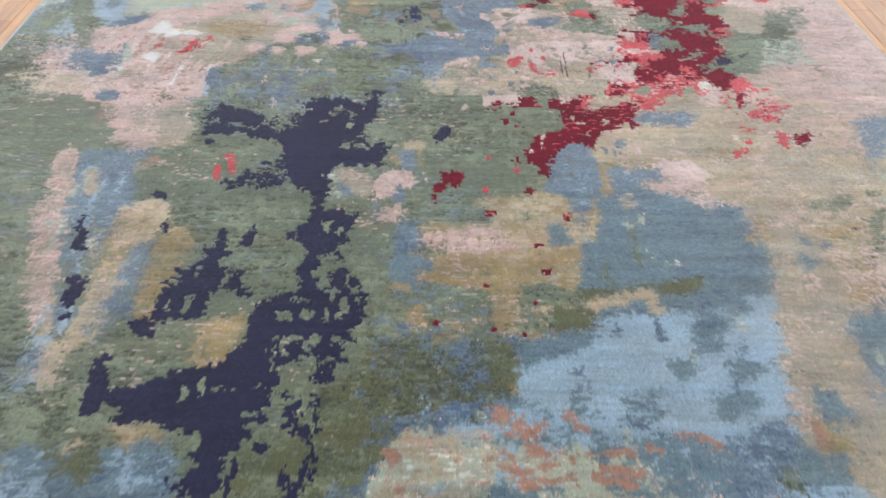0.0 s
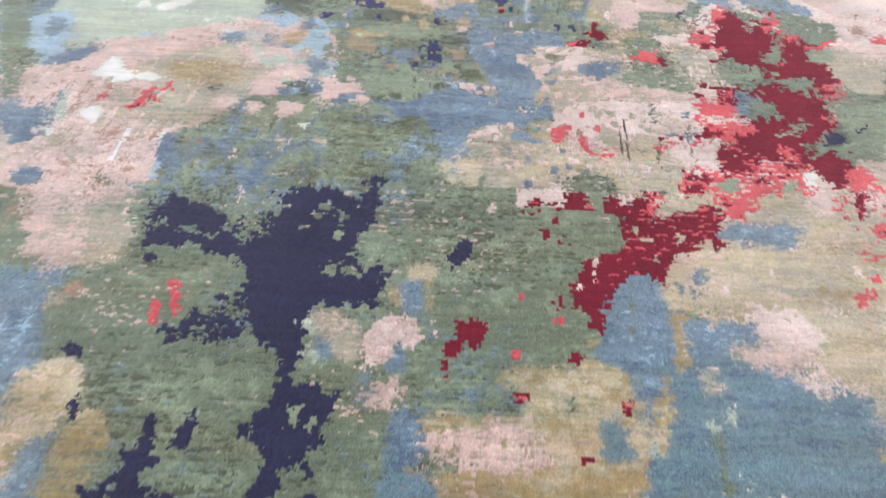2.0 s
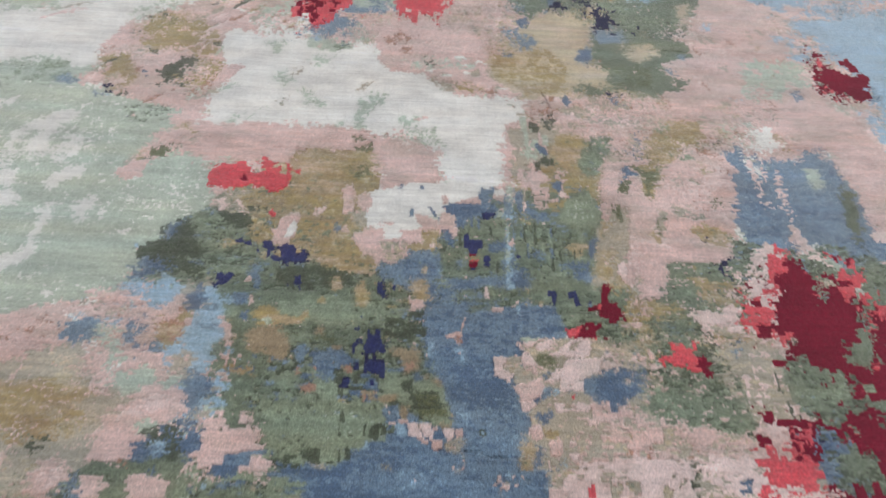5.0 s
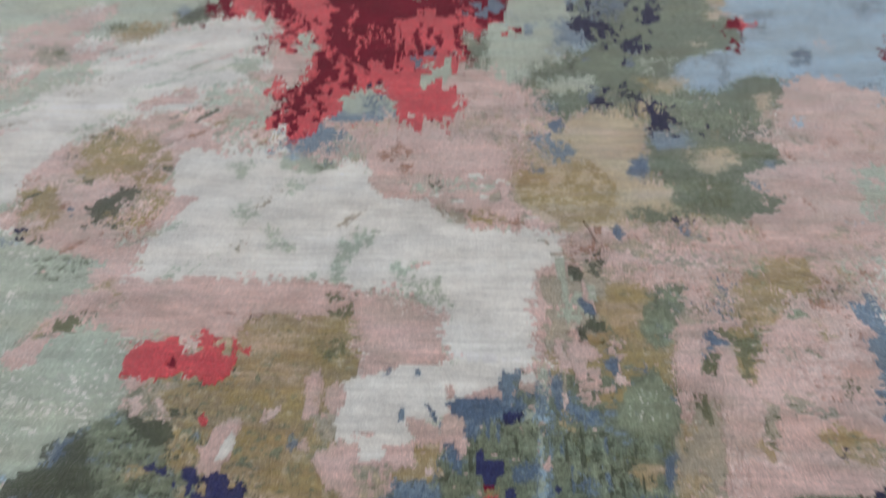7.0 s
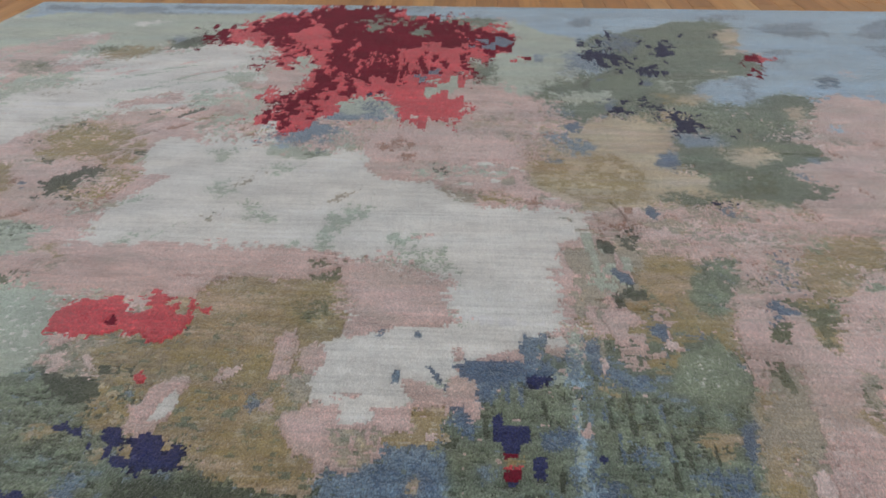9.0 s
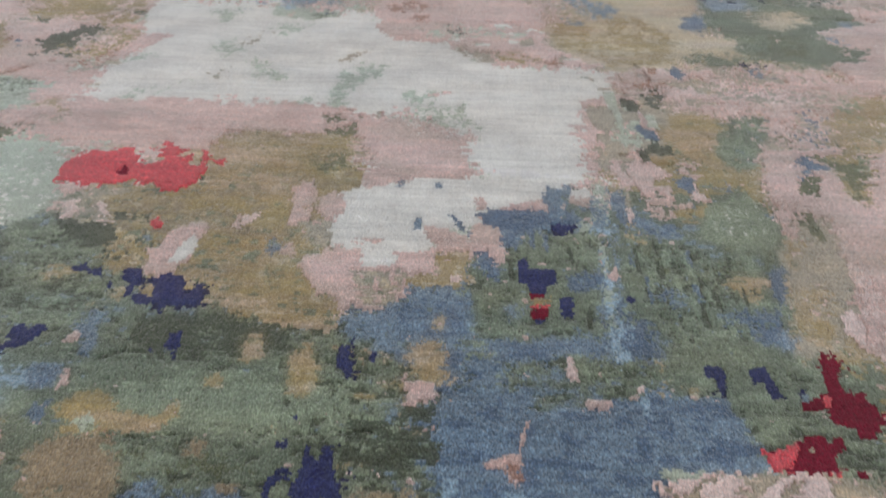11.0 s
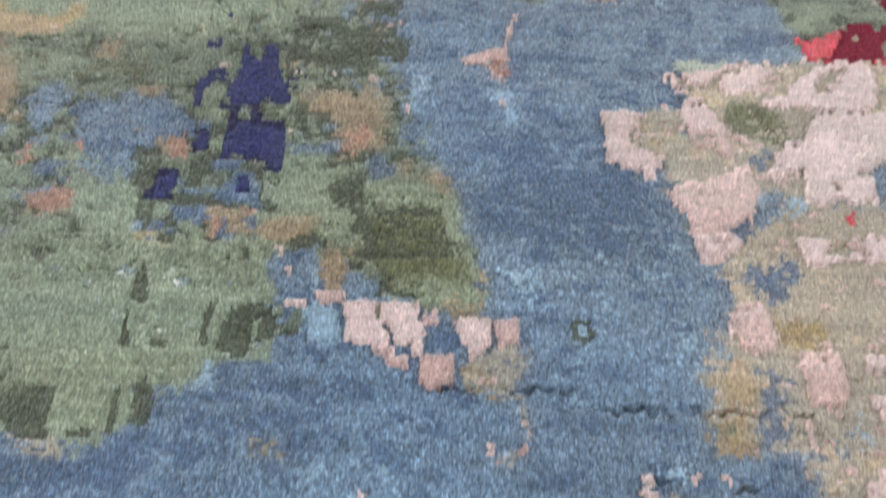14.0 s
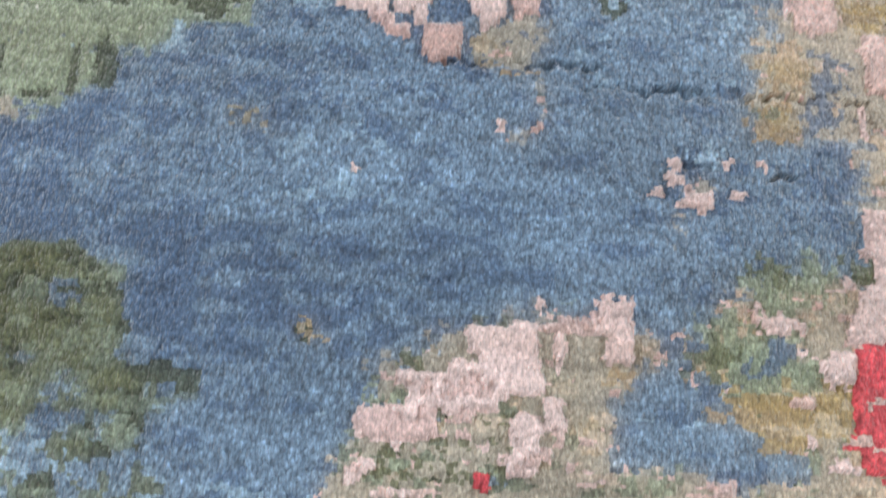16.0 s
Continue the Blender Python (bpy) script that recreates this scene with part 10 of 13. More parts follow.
patch("D", 5, .4, 664,-176, 756,-228, 732,-282, 666,-285)
patch("C", 5, 1, 660,-304, 708,-290, 750,-294, 760,-313, 732,-345, 745,-369, 739,-415, 755,-426, 754,-470, 729,-471, 712,-461, 685,-451, 657,-446, 636,-463, 621,-496, 597,-507, 574,-487, 547,-493, 562,-466, 559,-439, 572,-405, 595,-398, 607,-409, 637,-361, 668,-348, 678,-316)
patch("C", 5, 1, 717,-296, 875,-223, 814,-378, 789,-379, 782,-355, 743,-345)
patch("G", 5, 1, 768,-306, 794,-295, 810,-305, 797,-330, 776,-343, 769,-356, 751,-354, 764,-331)
patch("V", 5, .8, 721,-348, 739,-333, 738,-355, 724,-363)
patch("D", 5, .9, 765,-414, 784,-391, 805,-378, 813,-380, 800,-413, 779,-419)
patch("C", 5, .9, 528,-353, 553,-338, 572,-345, 590,-338, 578,-363, 553,-370, 536,-365)
patch("R", 5, .85, 525,-323, 548,-315, 577,-329, 611,-323, 654,-321, 677,-335, 667,-350, 632,-359, 606,-376, 582,-351, 542,-340)
patch("R", 5, 1, 540,-280, 554,-248, 600,-242, 643,-249, 649,-266, 621,-287, 577,-289, 553,-296)
patch("K", 5, .8, 551,-303, 621,-287, 657,-296, 668,-313, 622,-322, 580,-317)
patch("R", 5, .9, 718,-393, 728,-387, 730,-410, 747,-421, 760,-437, 748,-459, 735,-454, 723,-444, 716,-422)
patch("C", 5, 1, 767,-437, 781,-414, 797,-419, 777,-469, 761,-464)
patch("R", 5, .95, 525,-520, 547,-493, 578,-508, 621,-496, 655,-452, 671,-462, 694,-456, 710,-466, 729,-471, 743,-486, 721,-518, 693,-514, 670,-525, 678,-556, 581,-560, 572,-528, 541,-534)
patch("C", 5, 1, 624,-532, 639,-516, 664,-484, 665,-505, 639,-536)
patch("C", 5, .9, 680,-496, 699,-485, 711,-493, 686,-506)
patch("V", 5, 1, 533,-561, 552,-529, 576,-513, 586,-528, 581,-560)
patch("V", 5, 1, 689,-524, 723,-513, 730,-533, 717,-555, 683,-556)
patch("R", 5, .9, 718,-538, 745,-532, 748,-542, 727,-553)
patch("W", 5, .8, 746,-491, 771,-485, 752,-532, 739,-523)
patch("C", 5, .9, 475,-506, 491,-500, 496,-521, 510,-505, 528,-509, 518,-530, 491,-541, 476,-561, 464,-552)
patch("R", 5, .9, 446,-538, 464,-501, 475,-506, 461,-564, 452,-564)
patch("K", 5, .7, 503,-413, 559,-433, 552,-477, 532,-494, 494,-490)
dabs("C", 14, 14, 586,-166, 579,-159, 554,-203, 565,-203, 611,127, 520,-540)
dabs("C", 5, 22, 754,-228, 756,-262, 751,-151, 627,-206)
dabs("D", 4, 24, 764,-113, 779,-18, 618,-89, 625,-149)
# far crimson, combed along the warp
patch("R", 5, 1, -700,1674, -664,1785, -599,1874, -485,1931, -438,1971, -250,1935, -63,1807, 105,1691, 95,1541, 27,1500, -2,1442, -25,1302, -78,1253, -105,1252, -169,1219, -219,1194, -275,1210, -287,1129, -296,1074, -332,1034, -361,1001, -390,1020, -439,1056, -422,1097, -435,1124, -393,1112, -397,1213, -387,1293, -383,1414, -461,1431, -505,1487, -540,1568, -645,1599)
patch("R", 5, 1, -159,1251, -105,1252, -87,1192, -57,1135, -35,1069, -64,1055, -102,1067, -128,1079, -143,1161)
patch("C", 5, 1, -767,1673, -762,1734, -715,1721, -654,1630, -686,1599)
patch("C", 5, 1, -664,1722, -604,1822, -482,1914, -422,1988, -253,1962, -244,1881, -63,1807, 105,1668, 102,1533, 57,1508, -37,1579, -131,1577, -189,1534, -164,1438, -138,1316, -169,1349, -176,1282, -212,1348, -238,1330, -243,1264, -278,1312, -269,1217, -292,1231, -304,1345, -353,1415, -382,1490, -374,1614, -449,1750, -495,1725, -513,1655, -477,1569, -519,1547, -590,1700)
patch("C", 5, 1, -380,1020, -403,1098, -390,1154, -373,1261, -376,1378, -357,1397, -342,1277, -351,1155, -365,1072)
patch("C", 5, 1, -343,1086, -337,1155, -326,1141, -327,1068)
patch("C", 5, 1, -360,1229, -335,1397, -318,1380, -325,1262, -337,1200)
dabs("C", 9, 60, -324,1453, -303,1398, -345,1452, -358,1361, -279,1363, -265,1417, -236,1364, -221,1400, -193,1331, -179,1383, -156,1332, -142,1367, -125,1421, -162,1282, -349,1277, -326,1230, -347,1170)
dabs("C", 12, 34, -489,1488, -478,1520, -437,1570, -445,1508, -410,1550, -435,1097, -403,1050, -372,1020, -472,1548, -405,1451, -91,1459, -67,1422, -117,1496, -21,1370, -13,1423, -25,1498)
dabs("R", 9, 60, -321,1492, -316,1573, -258,1455, -440,1703, -466,1750, -468,1679, -394,1727, -398,1613, -183,1475, -191,1419, -139,1496, -121,1556, -397,1276, -383,1309, -300,1279, -311,1185, -277,1417, -240,1455, -216,1437)
dabs("R", 12, 30, -504,1655, -490,1702, -464,1824, -383,1761, -314,1753, -241,1707, -515,1467, -486,1412, -235,1803, -504,1850, -109,1497, -50,1518, -83,1557, 33,1623, 18,1559, -8,1666, -42,1711)
dabs("N", 10, 26, -198,1213, -240,1211)
patch("C", 5, 1, -206,1194, -207,1224, -199,1225, -195,1195)
patch("G", 5, .8, -319,1729, -311,1792, -273,1803, -272,1715, -292,1696)
patch("G", 5, .9, -174,1708, -162,1756, -127,1732, -113,1664, -146,1663)
patch("G", 5, .5, -357,1811, -295,1869, -186,1835, -157,1795, -233,1783)
patch("L", 5, .8, -453,1450, -418,1478, -386,1371, -415,1356)
patch("S", 5, .9, -132,1343, -109,1403, -79,1379, -104,1330)
patch("S", 5, .9, -4,1613, 40,1658, 107,1624, 87,1557, 41,1564)
patch("L", 5, .9, -290,1143, -259,1193, -163,1166, -153,1105, -218,1098, -267,1085)
patch("S", 5, .5, -249,1130, -218,1188, -174,1146, -179,1091, -216,1082)
patch("B", 5, .8, -364,953, -327,1009, -272,1041, -263,1004, -305,962, -337,944)
patch("L", 5, .8, -116,1310, -41,1335, -36,1238, -88,1216)
patch("P", 5, .8, -506,1375, -460,1394, -418,1308, -416,1206, -449,1205)
dabs("R", 18, 26, -465,1187, -460,1205, -442,1167)
# navy strokes beside the far end
patch("G", 6, .9, 277,1628, 455,1768, 630,1820, 663,1680, 614,1476, 479,1237, 357,1120, 235,1144, 194,1292, 338,1362)
patch("S", 5, .6, 297,1586, 384,1729, 434,1631, 404,1528, 348,1567)
patch("N", 5, .9, 272,1565, 305,1586, 348,1567, 380,1516, 363,1447, 322,1469, 281,1498)
patch("N", 5, .9, 451,1541, 470,1611, 516,1655, 528,1591, 506,1519, 468,1510)
patch("N", 5, .9, 322,1403, 346,1451, 347,1414, 330,1389)
patch("N", 5, 1, 390,1452, 416,1416, 451,1453, 456,1417, 426,1347, 399,1310, 378,1313, 401,1363, 390,1391)
patch("N", 5, 1, 286,1151, 315,1180, 358,1175, 368,1234, 379,1241, 365,1161, 322,1135)
patch("N", 5, 1, 384,1148, 420,1127, 435,1109, 457,1123, 463,1097, 460,1046, 430,1050, 402,1039, 418,1082, 404,1116)
dabs("N", 10, 20, 293,1628, 322,1608, 394,1568, 405,1489, 368,1433, 465,1046, 521,1035, 450,1632, 478,1570, 483,1472, 564,1700)
patch("A", 6, .9, 512,1269, 555,1340, 608,1335, 618,1272, 586,1196, 535,1195)
patch("L", 6, .9, 176,1214, 245,1262, 311,1248, 303,1188, 224,1166)
patch("M", 5, .6, 403,1250, 478,1231, 496,1194, 429,1177)
patch("L", 5, .5, 430,1331, 529,1350, 486,1268, 432,1267)
# rose ground beyond the middle, with its drips
patch("P", 6, 1, 384,551, 489,611, 490,555, 454,478, 410,367, 353,380, 358,439)
patch("T", 6, .35, 157,692, 438,735, 574,674, 761,747, 705,619, 454,581, 186,571)
patch("O", 6, .3, 180,676, 254,687, 286,648, 264,625, 182,644)
patch("O", 6, .25, 494,569, 686,576, 657,510, 499,504)
patch("M", 5, 1, 249,500, 258,546, 283,568, 331,563, 323,497, 302,478, 261,482)
patch("M", 5, .9, 284,425, 311,437, 351,450, 348,416, 328,386, 286,387)
patch("G", 5, .85, 332,549, 363,571, 398,565, 382,499, 363,474, 351,439, 328,421, 310,426, 312,484)
patch("V", 5, .4, 332,549, 398,565, 351,439, 310,426)
patch("M", 5, 1, 454,484, 486,555, 521,598, 560,636, 616,638, 619,594, 595,559, 558,551, 537,505, 507,478, 467,478)
patch("F", 5, 1, 436,471, 463,466, 484,456, 486,433, 468,395, 450,356, 451,389, 456,432, 435,454)
patch("V", 5, .8, 478,444, 506,474, 524,469, 510,445)
patch("S", 5, 1, 400,435, 423,467, 439,454, 416,372, 407,377, 390,391)
patch("S", 5, .9, 455,567, 467,565, 454,508, 445,499)
patch("T", 5, .9, 377,497, 396,523, 406,513, 416,482, 378,485)
patch("G", 5, .9, 245,360, 284,377, 322,378, 342,335, 344,298, 323,252, 226,248)
patch("D", 5, .4, 245,360, 349,364, 330,254, 227,250)
patch("V", 5, .4, 251,360, 344,374, 319,297, 247,294)
patch("T", 5, 1, 467,330, 477,335, 488,317, 477,303, 471,270, 458,261, 466,294)
patch("T", 5, 1, 511,342, 536,338, 537,317, 511,321)
patch("T", 5, .9, 329,275, 346,291, 393,282, 425,275, 427,257, 326,252)
patch("M", 5, .8, 329,275, 357,291, 369,273, 357,254, 326,252)
patch("F", 5, .9, 370,336, 388,341, 389,318, 391,286, 373,288)
patch("T", 5, .9, 544,315, 572,318, 565,303, 547,305)
patch("M", 5, .8, 535,280, 560,289, 547,262, 533,265)
dabs("T", 16, 40, 158,556, 174,543, 195,571, 211,558, 236,580, 251,560, 178,479, 213,493, 228,469, 190,432, 158,443)
dabs("L", 12, 34, 188,600, 207,586, 192,544, 213,531, 236,545, 196,492, 223,506)
dabs("D", 12, 26, 208,597, 214,586, 247,602, 260,624, 229,475, 243,470, 218,457)
dabs("P", 14, 22, 262,386, 266,371, 262,424, 193,421, 220,417, 202,400, 204,384)
dabs("S", 14, 22, 220,518, 227,508, 249,399, 256,391, 299,697, 422,709, 426,701)
dabs("V", 14, 12, 532,435, 563,511, 572,423, 535,613)
# rose end of the near field, brushed aslant
patch("G", 6, .9, -1361,99, -1268,107, -1206,-63, -1160,-191, -1158,-264, -1190,-290)
patch("S", 6, .8, -1268,107, -1189,113, -1213,51, -1232,20)
patch("A", 6, 1, -1179,-128, -1221,-8, -1200,37, -1151,56, -1117,14, -1099,-82, -1099,-161, -1140,-151)
patch("B", 6, 1, -1167,-65, -1186,23, -1146,21, -1124,-56, -1148,-75)
patch("S", 5, .9, -1094,-191, -1061,-145, -1024,-103, -1010,-128, -1041,-177, -1077,-199)
patch("P", 6, .9, -1135,-286, -1136,-214, -1020,-175, -987,-227, -978,-365, -1071,-372, -1109,-364)
patch("O", 6, .3, -1135,-286, -1131,-226, -1014,-192, -984,-275, -1036,-358, -1107,-352)
patch("K", 5, .8, -959,-519, -860,-507, -848,-579, -915,-601, -990,-569)
patch("P", 6, .8, -988,-511, -824,-419, -760,-496, -737,-590, -805,-665, -947,-674, -1002,-660, -990,-569)
patch("K", 5, .35, -988,-511, -824,-419, -760,-496, -805,-665, -947,-674)
patch("O", 5, .2, -988,-511, -824,-419, -760,-496, -805,-665, -982,-759)
patch("S", 5, .95, -1070,-501, -1076,-426, -1072,-354, -1062,-327, -1041,-392, -1037,-455, -1039,-507)
patch("S", 5, .95, -1020,-478, -1028,-412, -1033,-347, -1030,-301, -1028,-271, -1021,-335, -1013,-422, -1006,-473)
patch("B", 5, .9, -1128,-430, -1155,-367, -1134,-336, -1102,-396, -1096,-448)
patch("S", 5, 1, -1025,-612, -1005,-579, -971,-574, -954,-622, -979,-641, -1005,-638)
patch("W", 5, 1, -988,-222, -978,-202, -958,-150, -936,-148, -913,-210, -883,-215, -847,-222, -854,-237, -887,-244, -897,-259, -914,-258, -927,-242, -966,-238)
patch("W", 5, 1, -959,-386, -945,-352, -918,-361, -897,-392, -910,-423, -936,-406)
patch("W", 5, .9, -1037,-455, -1018,-437, -989,-443, -991,-455)
patch("K", 5, 1, -990,-377, -1022,-278, -1017,-254, -992,-310, -974,-380)
patch("K", 5, 1, -841,-569, -833,-481, -828,-424, -803,-416, -811,-449, -821,-500, -821,-562)
patch("T", 5, .9, -838,-676, -809,-662, -769,-645, -745,-678, -742,-744, -817,-749)
patch("F", 5, .9, -833,-635, -837,-582, -820,-573, -817,-609)
patch("T", 5, .8, -900,-671, -877,-635, -859,-616, -856,-642, -882,-670, -884,-696)
patch("L", 5, .7, -1017,-411, -1019,-301, -990,-377, -991,-420)
patch("W", 5, 1, -757,-470, -743,-430, -723,-443, -733,-473)
patch("A", 5, .9, -727,-600, -731,-556, -717,-532, -711,-592)
dabs("K", 7, 44, -917,-477, -902,-456, -883,-402, -877,-380, -1025,-484, -853,-633, -909,-583, -925,-638, -792,-575, -783,-527)
dabs("T", 7, 40, -997,-522, -972,-470, -946,-341, -899,-414, -788,-448, -793,-612, -786,-556, -914,-536, -924,-673, -965,-675)
dabs("O", 9, 14, -924,-305, -921,-270, -852,-289, -1058,-338, -955,-428, -840,-451, -934,-707, -980,-710)
# slate strokes through the green beside it
patch("S", 5, 1, -734,-530, -733,-464, -724,-439, -700,-472, -678,-530, -686,-572, -706,-551)
patch("S", 5, 1, -689,-572, -683,-530, -675,-495, -660,-566)
patch("S", 5, 1, -624,-604, -623,-507, -612,-446, -603,-389, -597,-327, -578,-310, -568,-391, -566,-463, -570,-532, -583,-583, -598,-621)
patch("S", 5, 1, -552,-563, -537,-536, -519,-480, -503,-449, -484,-433, -478,-536, -489,-614, -507,-641)
patch("S", 5, .9, -451,-480, -440,-441, -424,-458, -439,-506)
dabs("V", 5, 44, -659,-509, -648,-469, -636,-431, -563,-560, -530,-501, -557,-614, -645,-584, -463,-554)
dabs("K", 5, 18, -563,-516, -506,-638, -514,-620, -564,-503, -440,-455)
brush("KTPOK", 90, 90, 9, 0.24, -1150, -720, -700, -180, "PKTO")
brush("VSGFVD", 130, 80, 9, 0.2, -720, -700, -340, -320, "GDVFS")
brush("SD", 16, 60, 8, 0.15, -720, -680, -340, -400, "GDVF")
brush("TMLPK", 60, 70, 10, 0.3, -1100, 250, -500, 900, "PTEM")
brush("MTOPDK", 110, 60, 16, 0.8, -950, 600, -330, 1250, "PM")
brush("KTPTMO", 130, 55, 13, -0.3, 260, 220, 900, 1050, "PK")
brush("LTLK", 70, 110, 13, 1.4, -1350, 950, -430, 1500, "W")
brush("LTL", 30, 55, 11, 0.9, -600, 350, 200, 950, "W")
brush("OTK", 70, 40, 18, 0.2, -330, 560, 420, 1150, "P")
brush("SGD", 40, 60, 12, 0.5, -50, 1100, 420, 1750, "GNS")
brush("PKMTSV", 110, 40, 11, 0.1, 350, -1300, 1250, -480, "ET")
brush("BLS", 60, 60, 11, 0.2, 100, -1900, 1000, -1100, "AJ")
brush("VDGF", 160, 45, 9, 0.1, -1300, -1900, 300, -550, "G")
patch("H", 5, 1, -981,-222, -972,-202, -953,-157, -937,-156, -914,-215, -884,-220, -852,-225, -860,-235, -891,-242, -901,-255, -916,-253, -928,-237)
patch("H", 5, 1, -956,-386, -942,-358, -919,-366, -901,-393, -912,-417, -935,-401)
patch("H", 5, .8, -833,-549, -827,-491, -824,-436, -812,-431, -818,-470, -820,-530)
# striped strokes beside the navy
patch("P", 5, .9, -867,-1483, -928,-1344, -980,-1165, -1012,-977, -1023,-870, -984,-857, -941,-1020, -910,-1164, -863,-1344, -851,-1439)
patch("T", 5, .4, -867,-1483, -928,-1344, -1012,-977, -994,-870, -910,-1164, -851,-1439)
patch("B", 5, 1, -822,-1454, -845,-1310, -890,-1164, -925,-1105, -952,-929, -909,-928, -872,-1062, -839,-1239, -810,-1376, -795,-1497)
patch("A", 5, .3, -822,-1454, -845,-1310, -952,-929, -909,-928, -839,-1239, -795,-1497)
patch("E", 5, 1, -903,-1052, -934,-952, -910,-940, -879,-1041)
patch("B", 5, .9, -803,-1292, -846,-1124, -898,-952, -807,-961, -790,-1039, -807,-1143, -812,-1182)
patch("S", 5, .3, -803,-1292, -846,-1124, -898,-952, -807,-961, -807,-1143)
patch("E", 5, 1, -798,-1504, -782,-1407, -790,-1292, -800,-1163, -783,-1092, -719,-1081, -692,-1131, -699,-1200, -739,-1237, -761,-1309, -774,-1359, -771,-1438, -776,-1504)
patch("M", 5, .5, -782,-1407, -790,-1292, -800,-1163, -783,-1092, -719,-1081, -699,-1200, -761,-1309, -771,-1438)
patch("B", 5, .9, -738,-1342, -739,-1237, -710,-1209, -699,-1291, -710,-1375, -723,-1445, -747,-1415)
patch("M", 5, 1, -688,-1390, -687,-1290, -674,-1199, -625,-1189, -610,-1254, -639,-1307, -637,-1406, -641,-1452, -676,-1429)
patch("E", 5, 1, -806,-1612, -823,-1526, -806,-1497, -774,-1580, -783,-1618)
patch("B", 5, .9, -840,-1619, -852,-1553, -845,-1512, -831,-1515, -813,-1593, -824,-1619)
dabs("A", 7, 60, -879,-1083, -827,-1309, -873,-1019, -832,-1018, -805,-1438, -736,-1308, -839,-1567, -856,-1483)
dabs("L", 8, 50, -934,-1042, -915,-997, -921,-1203, -937,-1125, -833,-1202)
dabs("G", 8, 50, -845,-1343, -798,-1376, -850,-1498, -789,-1238)
# olive and rust of the near end
patch("F", 7, .55, -279,-1615, -134,-1520, -109,-1627, -148,-1700, -181,-1800, -254,-1833, -279,-1746)
patch("D", 6, .35, -279,-1615, -134,-1520, 44,-1547, 83,-1613, -66,-1652, -148,-1700, -181,-1800, -254,-1833)
patch("D", 6, .4, -702,-1780, -666,-1748, -629,-1769, -638,-1801, -685,-1801)
patch("E", 7, .55, -137,-1712, 46,-1705, 49,-1810, -133,-1810)
patch("A", 6, .4, -137,-1712, 179,-1705, 164,-1820, -132,-1820)
patch("L", 6, .4, -137,-1712, 46,-1705, 49,-1810, -133,-1810)
dabs("O", 24, 12, 81,-1711, 107,-1705, 115,-1734, 71,-1778, 134,-1745, 258,-1778, 284,-1744, 296,-1788, 235,-1799, 413,-1715, 432,-1721, -125,-1757, -136,-1746, 157,-1799, 107,-1810, 58,-1676, 198,-1681, 263,-1804, 95,-1783)
# navy figure of the near field
patch("N", 5, 1, -678,-799, -682,-733, -682,-662, -645,-647, -577,-674, -525,-701, -518,-742, -468,-774, -442,-794, -468,-821, -537,-809, -589,-776, -615,-798, -648,-786)
patch("N", 5, 1, -461,-820, -470,-755, -447,-699, -412,-670, -411,-611, -331,-600, -255,-637, -234,-592, -218,-576, -211,-651, -234,-722, -253,-777, -235,-828, -190,-815, -180,-865, -201,-902, -228,-927, -244,-915, -287,-916, -322,-929, -321,-1009, -328,-1095, -285,-1098, -229,-1124, -252,-1164, -261,-1212, -284,-1240, -315,-1250, -315,-1303, -358,-1304, -342,-1232, -370,-1214, -383,-1166, -354,-1136, -351,-1053, -382,-1021, -422,-988, -446,-919)
patch("N", 5, 1, -359,-1295, -314,-1295, -307,-1370, -285,-1354, -284,-1303, -261,-1285, -250,-1337, -222,-1386, -208,-1425, -211,-1463, -233,-1471, -240,-1521, -253,-1563, -254,-1602, -275,-1603, -285,-1563, -331,-1550, -360,-1570, -383,-1564, -457,-1571, -490,-1571, -464,-1537, -437,-1509, -431,-1480, -439,-1435, -422,-1396, -379,-1371, -350,-1363)
patch("N", 5, 1, -358,-1550, -353,-1616, -370,-1641, -384,-1684, -401,-1701, -399,-1736, -419,-1758, -425,-1800, -430,-1841, -477,-1841, -473,-1779, -478,-1736, -468,-1713, -500,-1708, -564,-1690, -621,-1685, -641,-1655, -674,-1630, -668,-1618, -609,-1605, -563,-1578, -529,-1565, -491,-1564, -462,-1551)
patch("N", 5, 1, -704,-1670, -705,-1631, -688,-1605, -658,-1618, -668,-1649, -676,-1673)
patch("N", 5, 1, -709,-1605, -716,-1552, -701,-1532, -686,-1579, -658,-1618, -674,-1630)
patch("N", 5, 1, -630,-1452, -640,-1374, -613,-1341, -589,-1289, -564,-1262, -552,-1169, -535,-1159, -526,-1235, -533,-1289, -493,-1305, -453,-1356, -449,-1380, -501,-1356, -533,-1373, -525,-1436, -552,-1444, -586,-1444)
patch("N", 5, 1, -660,-1485, -681,-1452, -646,-1437, -619,-1452, -623,-1496)
patch("N", 5, 1, -744,-1049, -735,-1021, -704,-1033, -697,-1059, -731,-1060)
patch("N", 5, 1, -497,-1219, -488,-1162, -461,-1167, -470,-1228)
patch("N", 5, 1, -699,-1155, -670,-1139, -667,-1167, -689,-1169)
patch("N", 5, 1, -319,-1841, -304,-1810, -289,-1779, -282,-1724, -285,-1653, -287,-1615, -275,-1615, -272,-1677, -272,-1735, -279,-1779, -292,-1821, -302,-1841)
patch("N", 5, .9, -326,-1692, -323,-1643, -300,-1643, -305,-1683, -318,-1715)
patch("N", 5, .9, -374,-1747, -366,-1726, -349,-1730, -351,-1749)
patch("N", 5, 1, -62,-791, -30,-731, -7,-758, -8,-798, -31,-790, -46,-817)
patch("N", 5, 1, -870,-1239, -884,-1183, -882,-1114, -857,-1164, -839,-1239, -854,-1250)
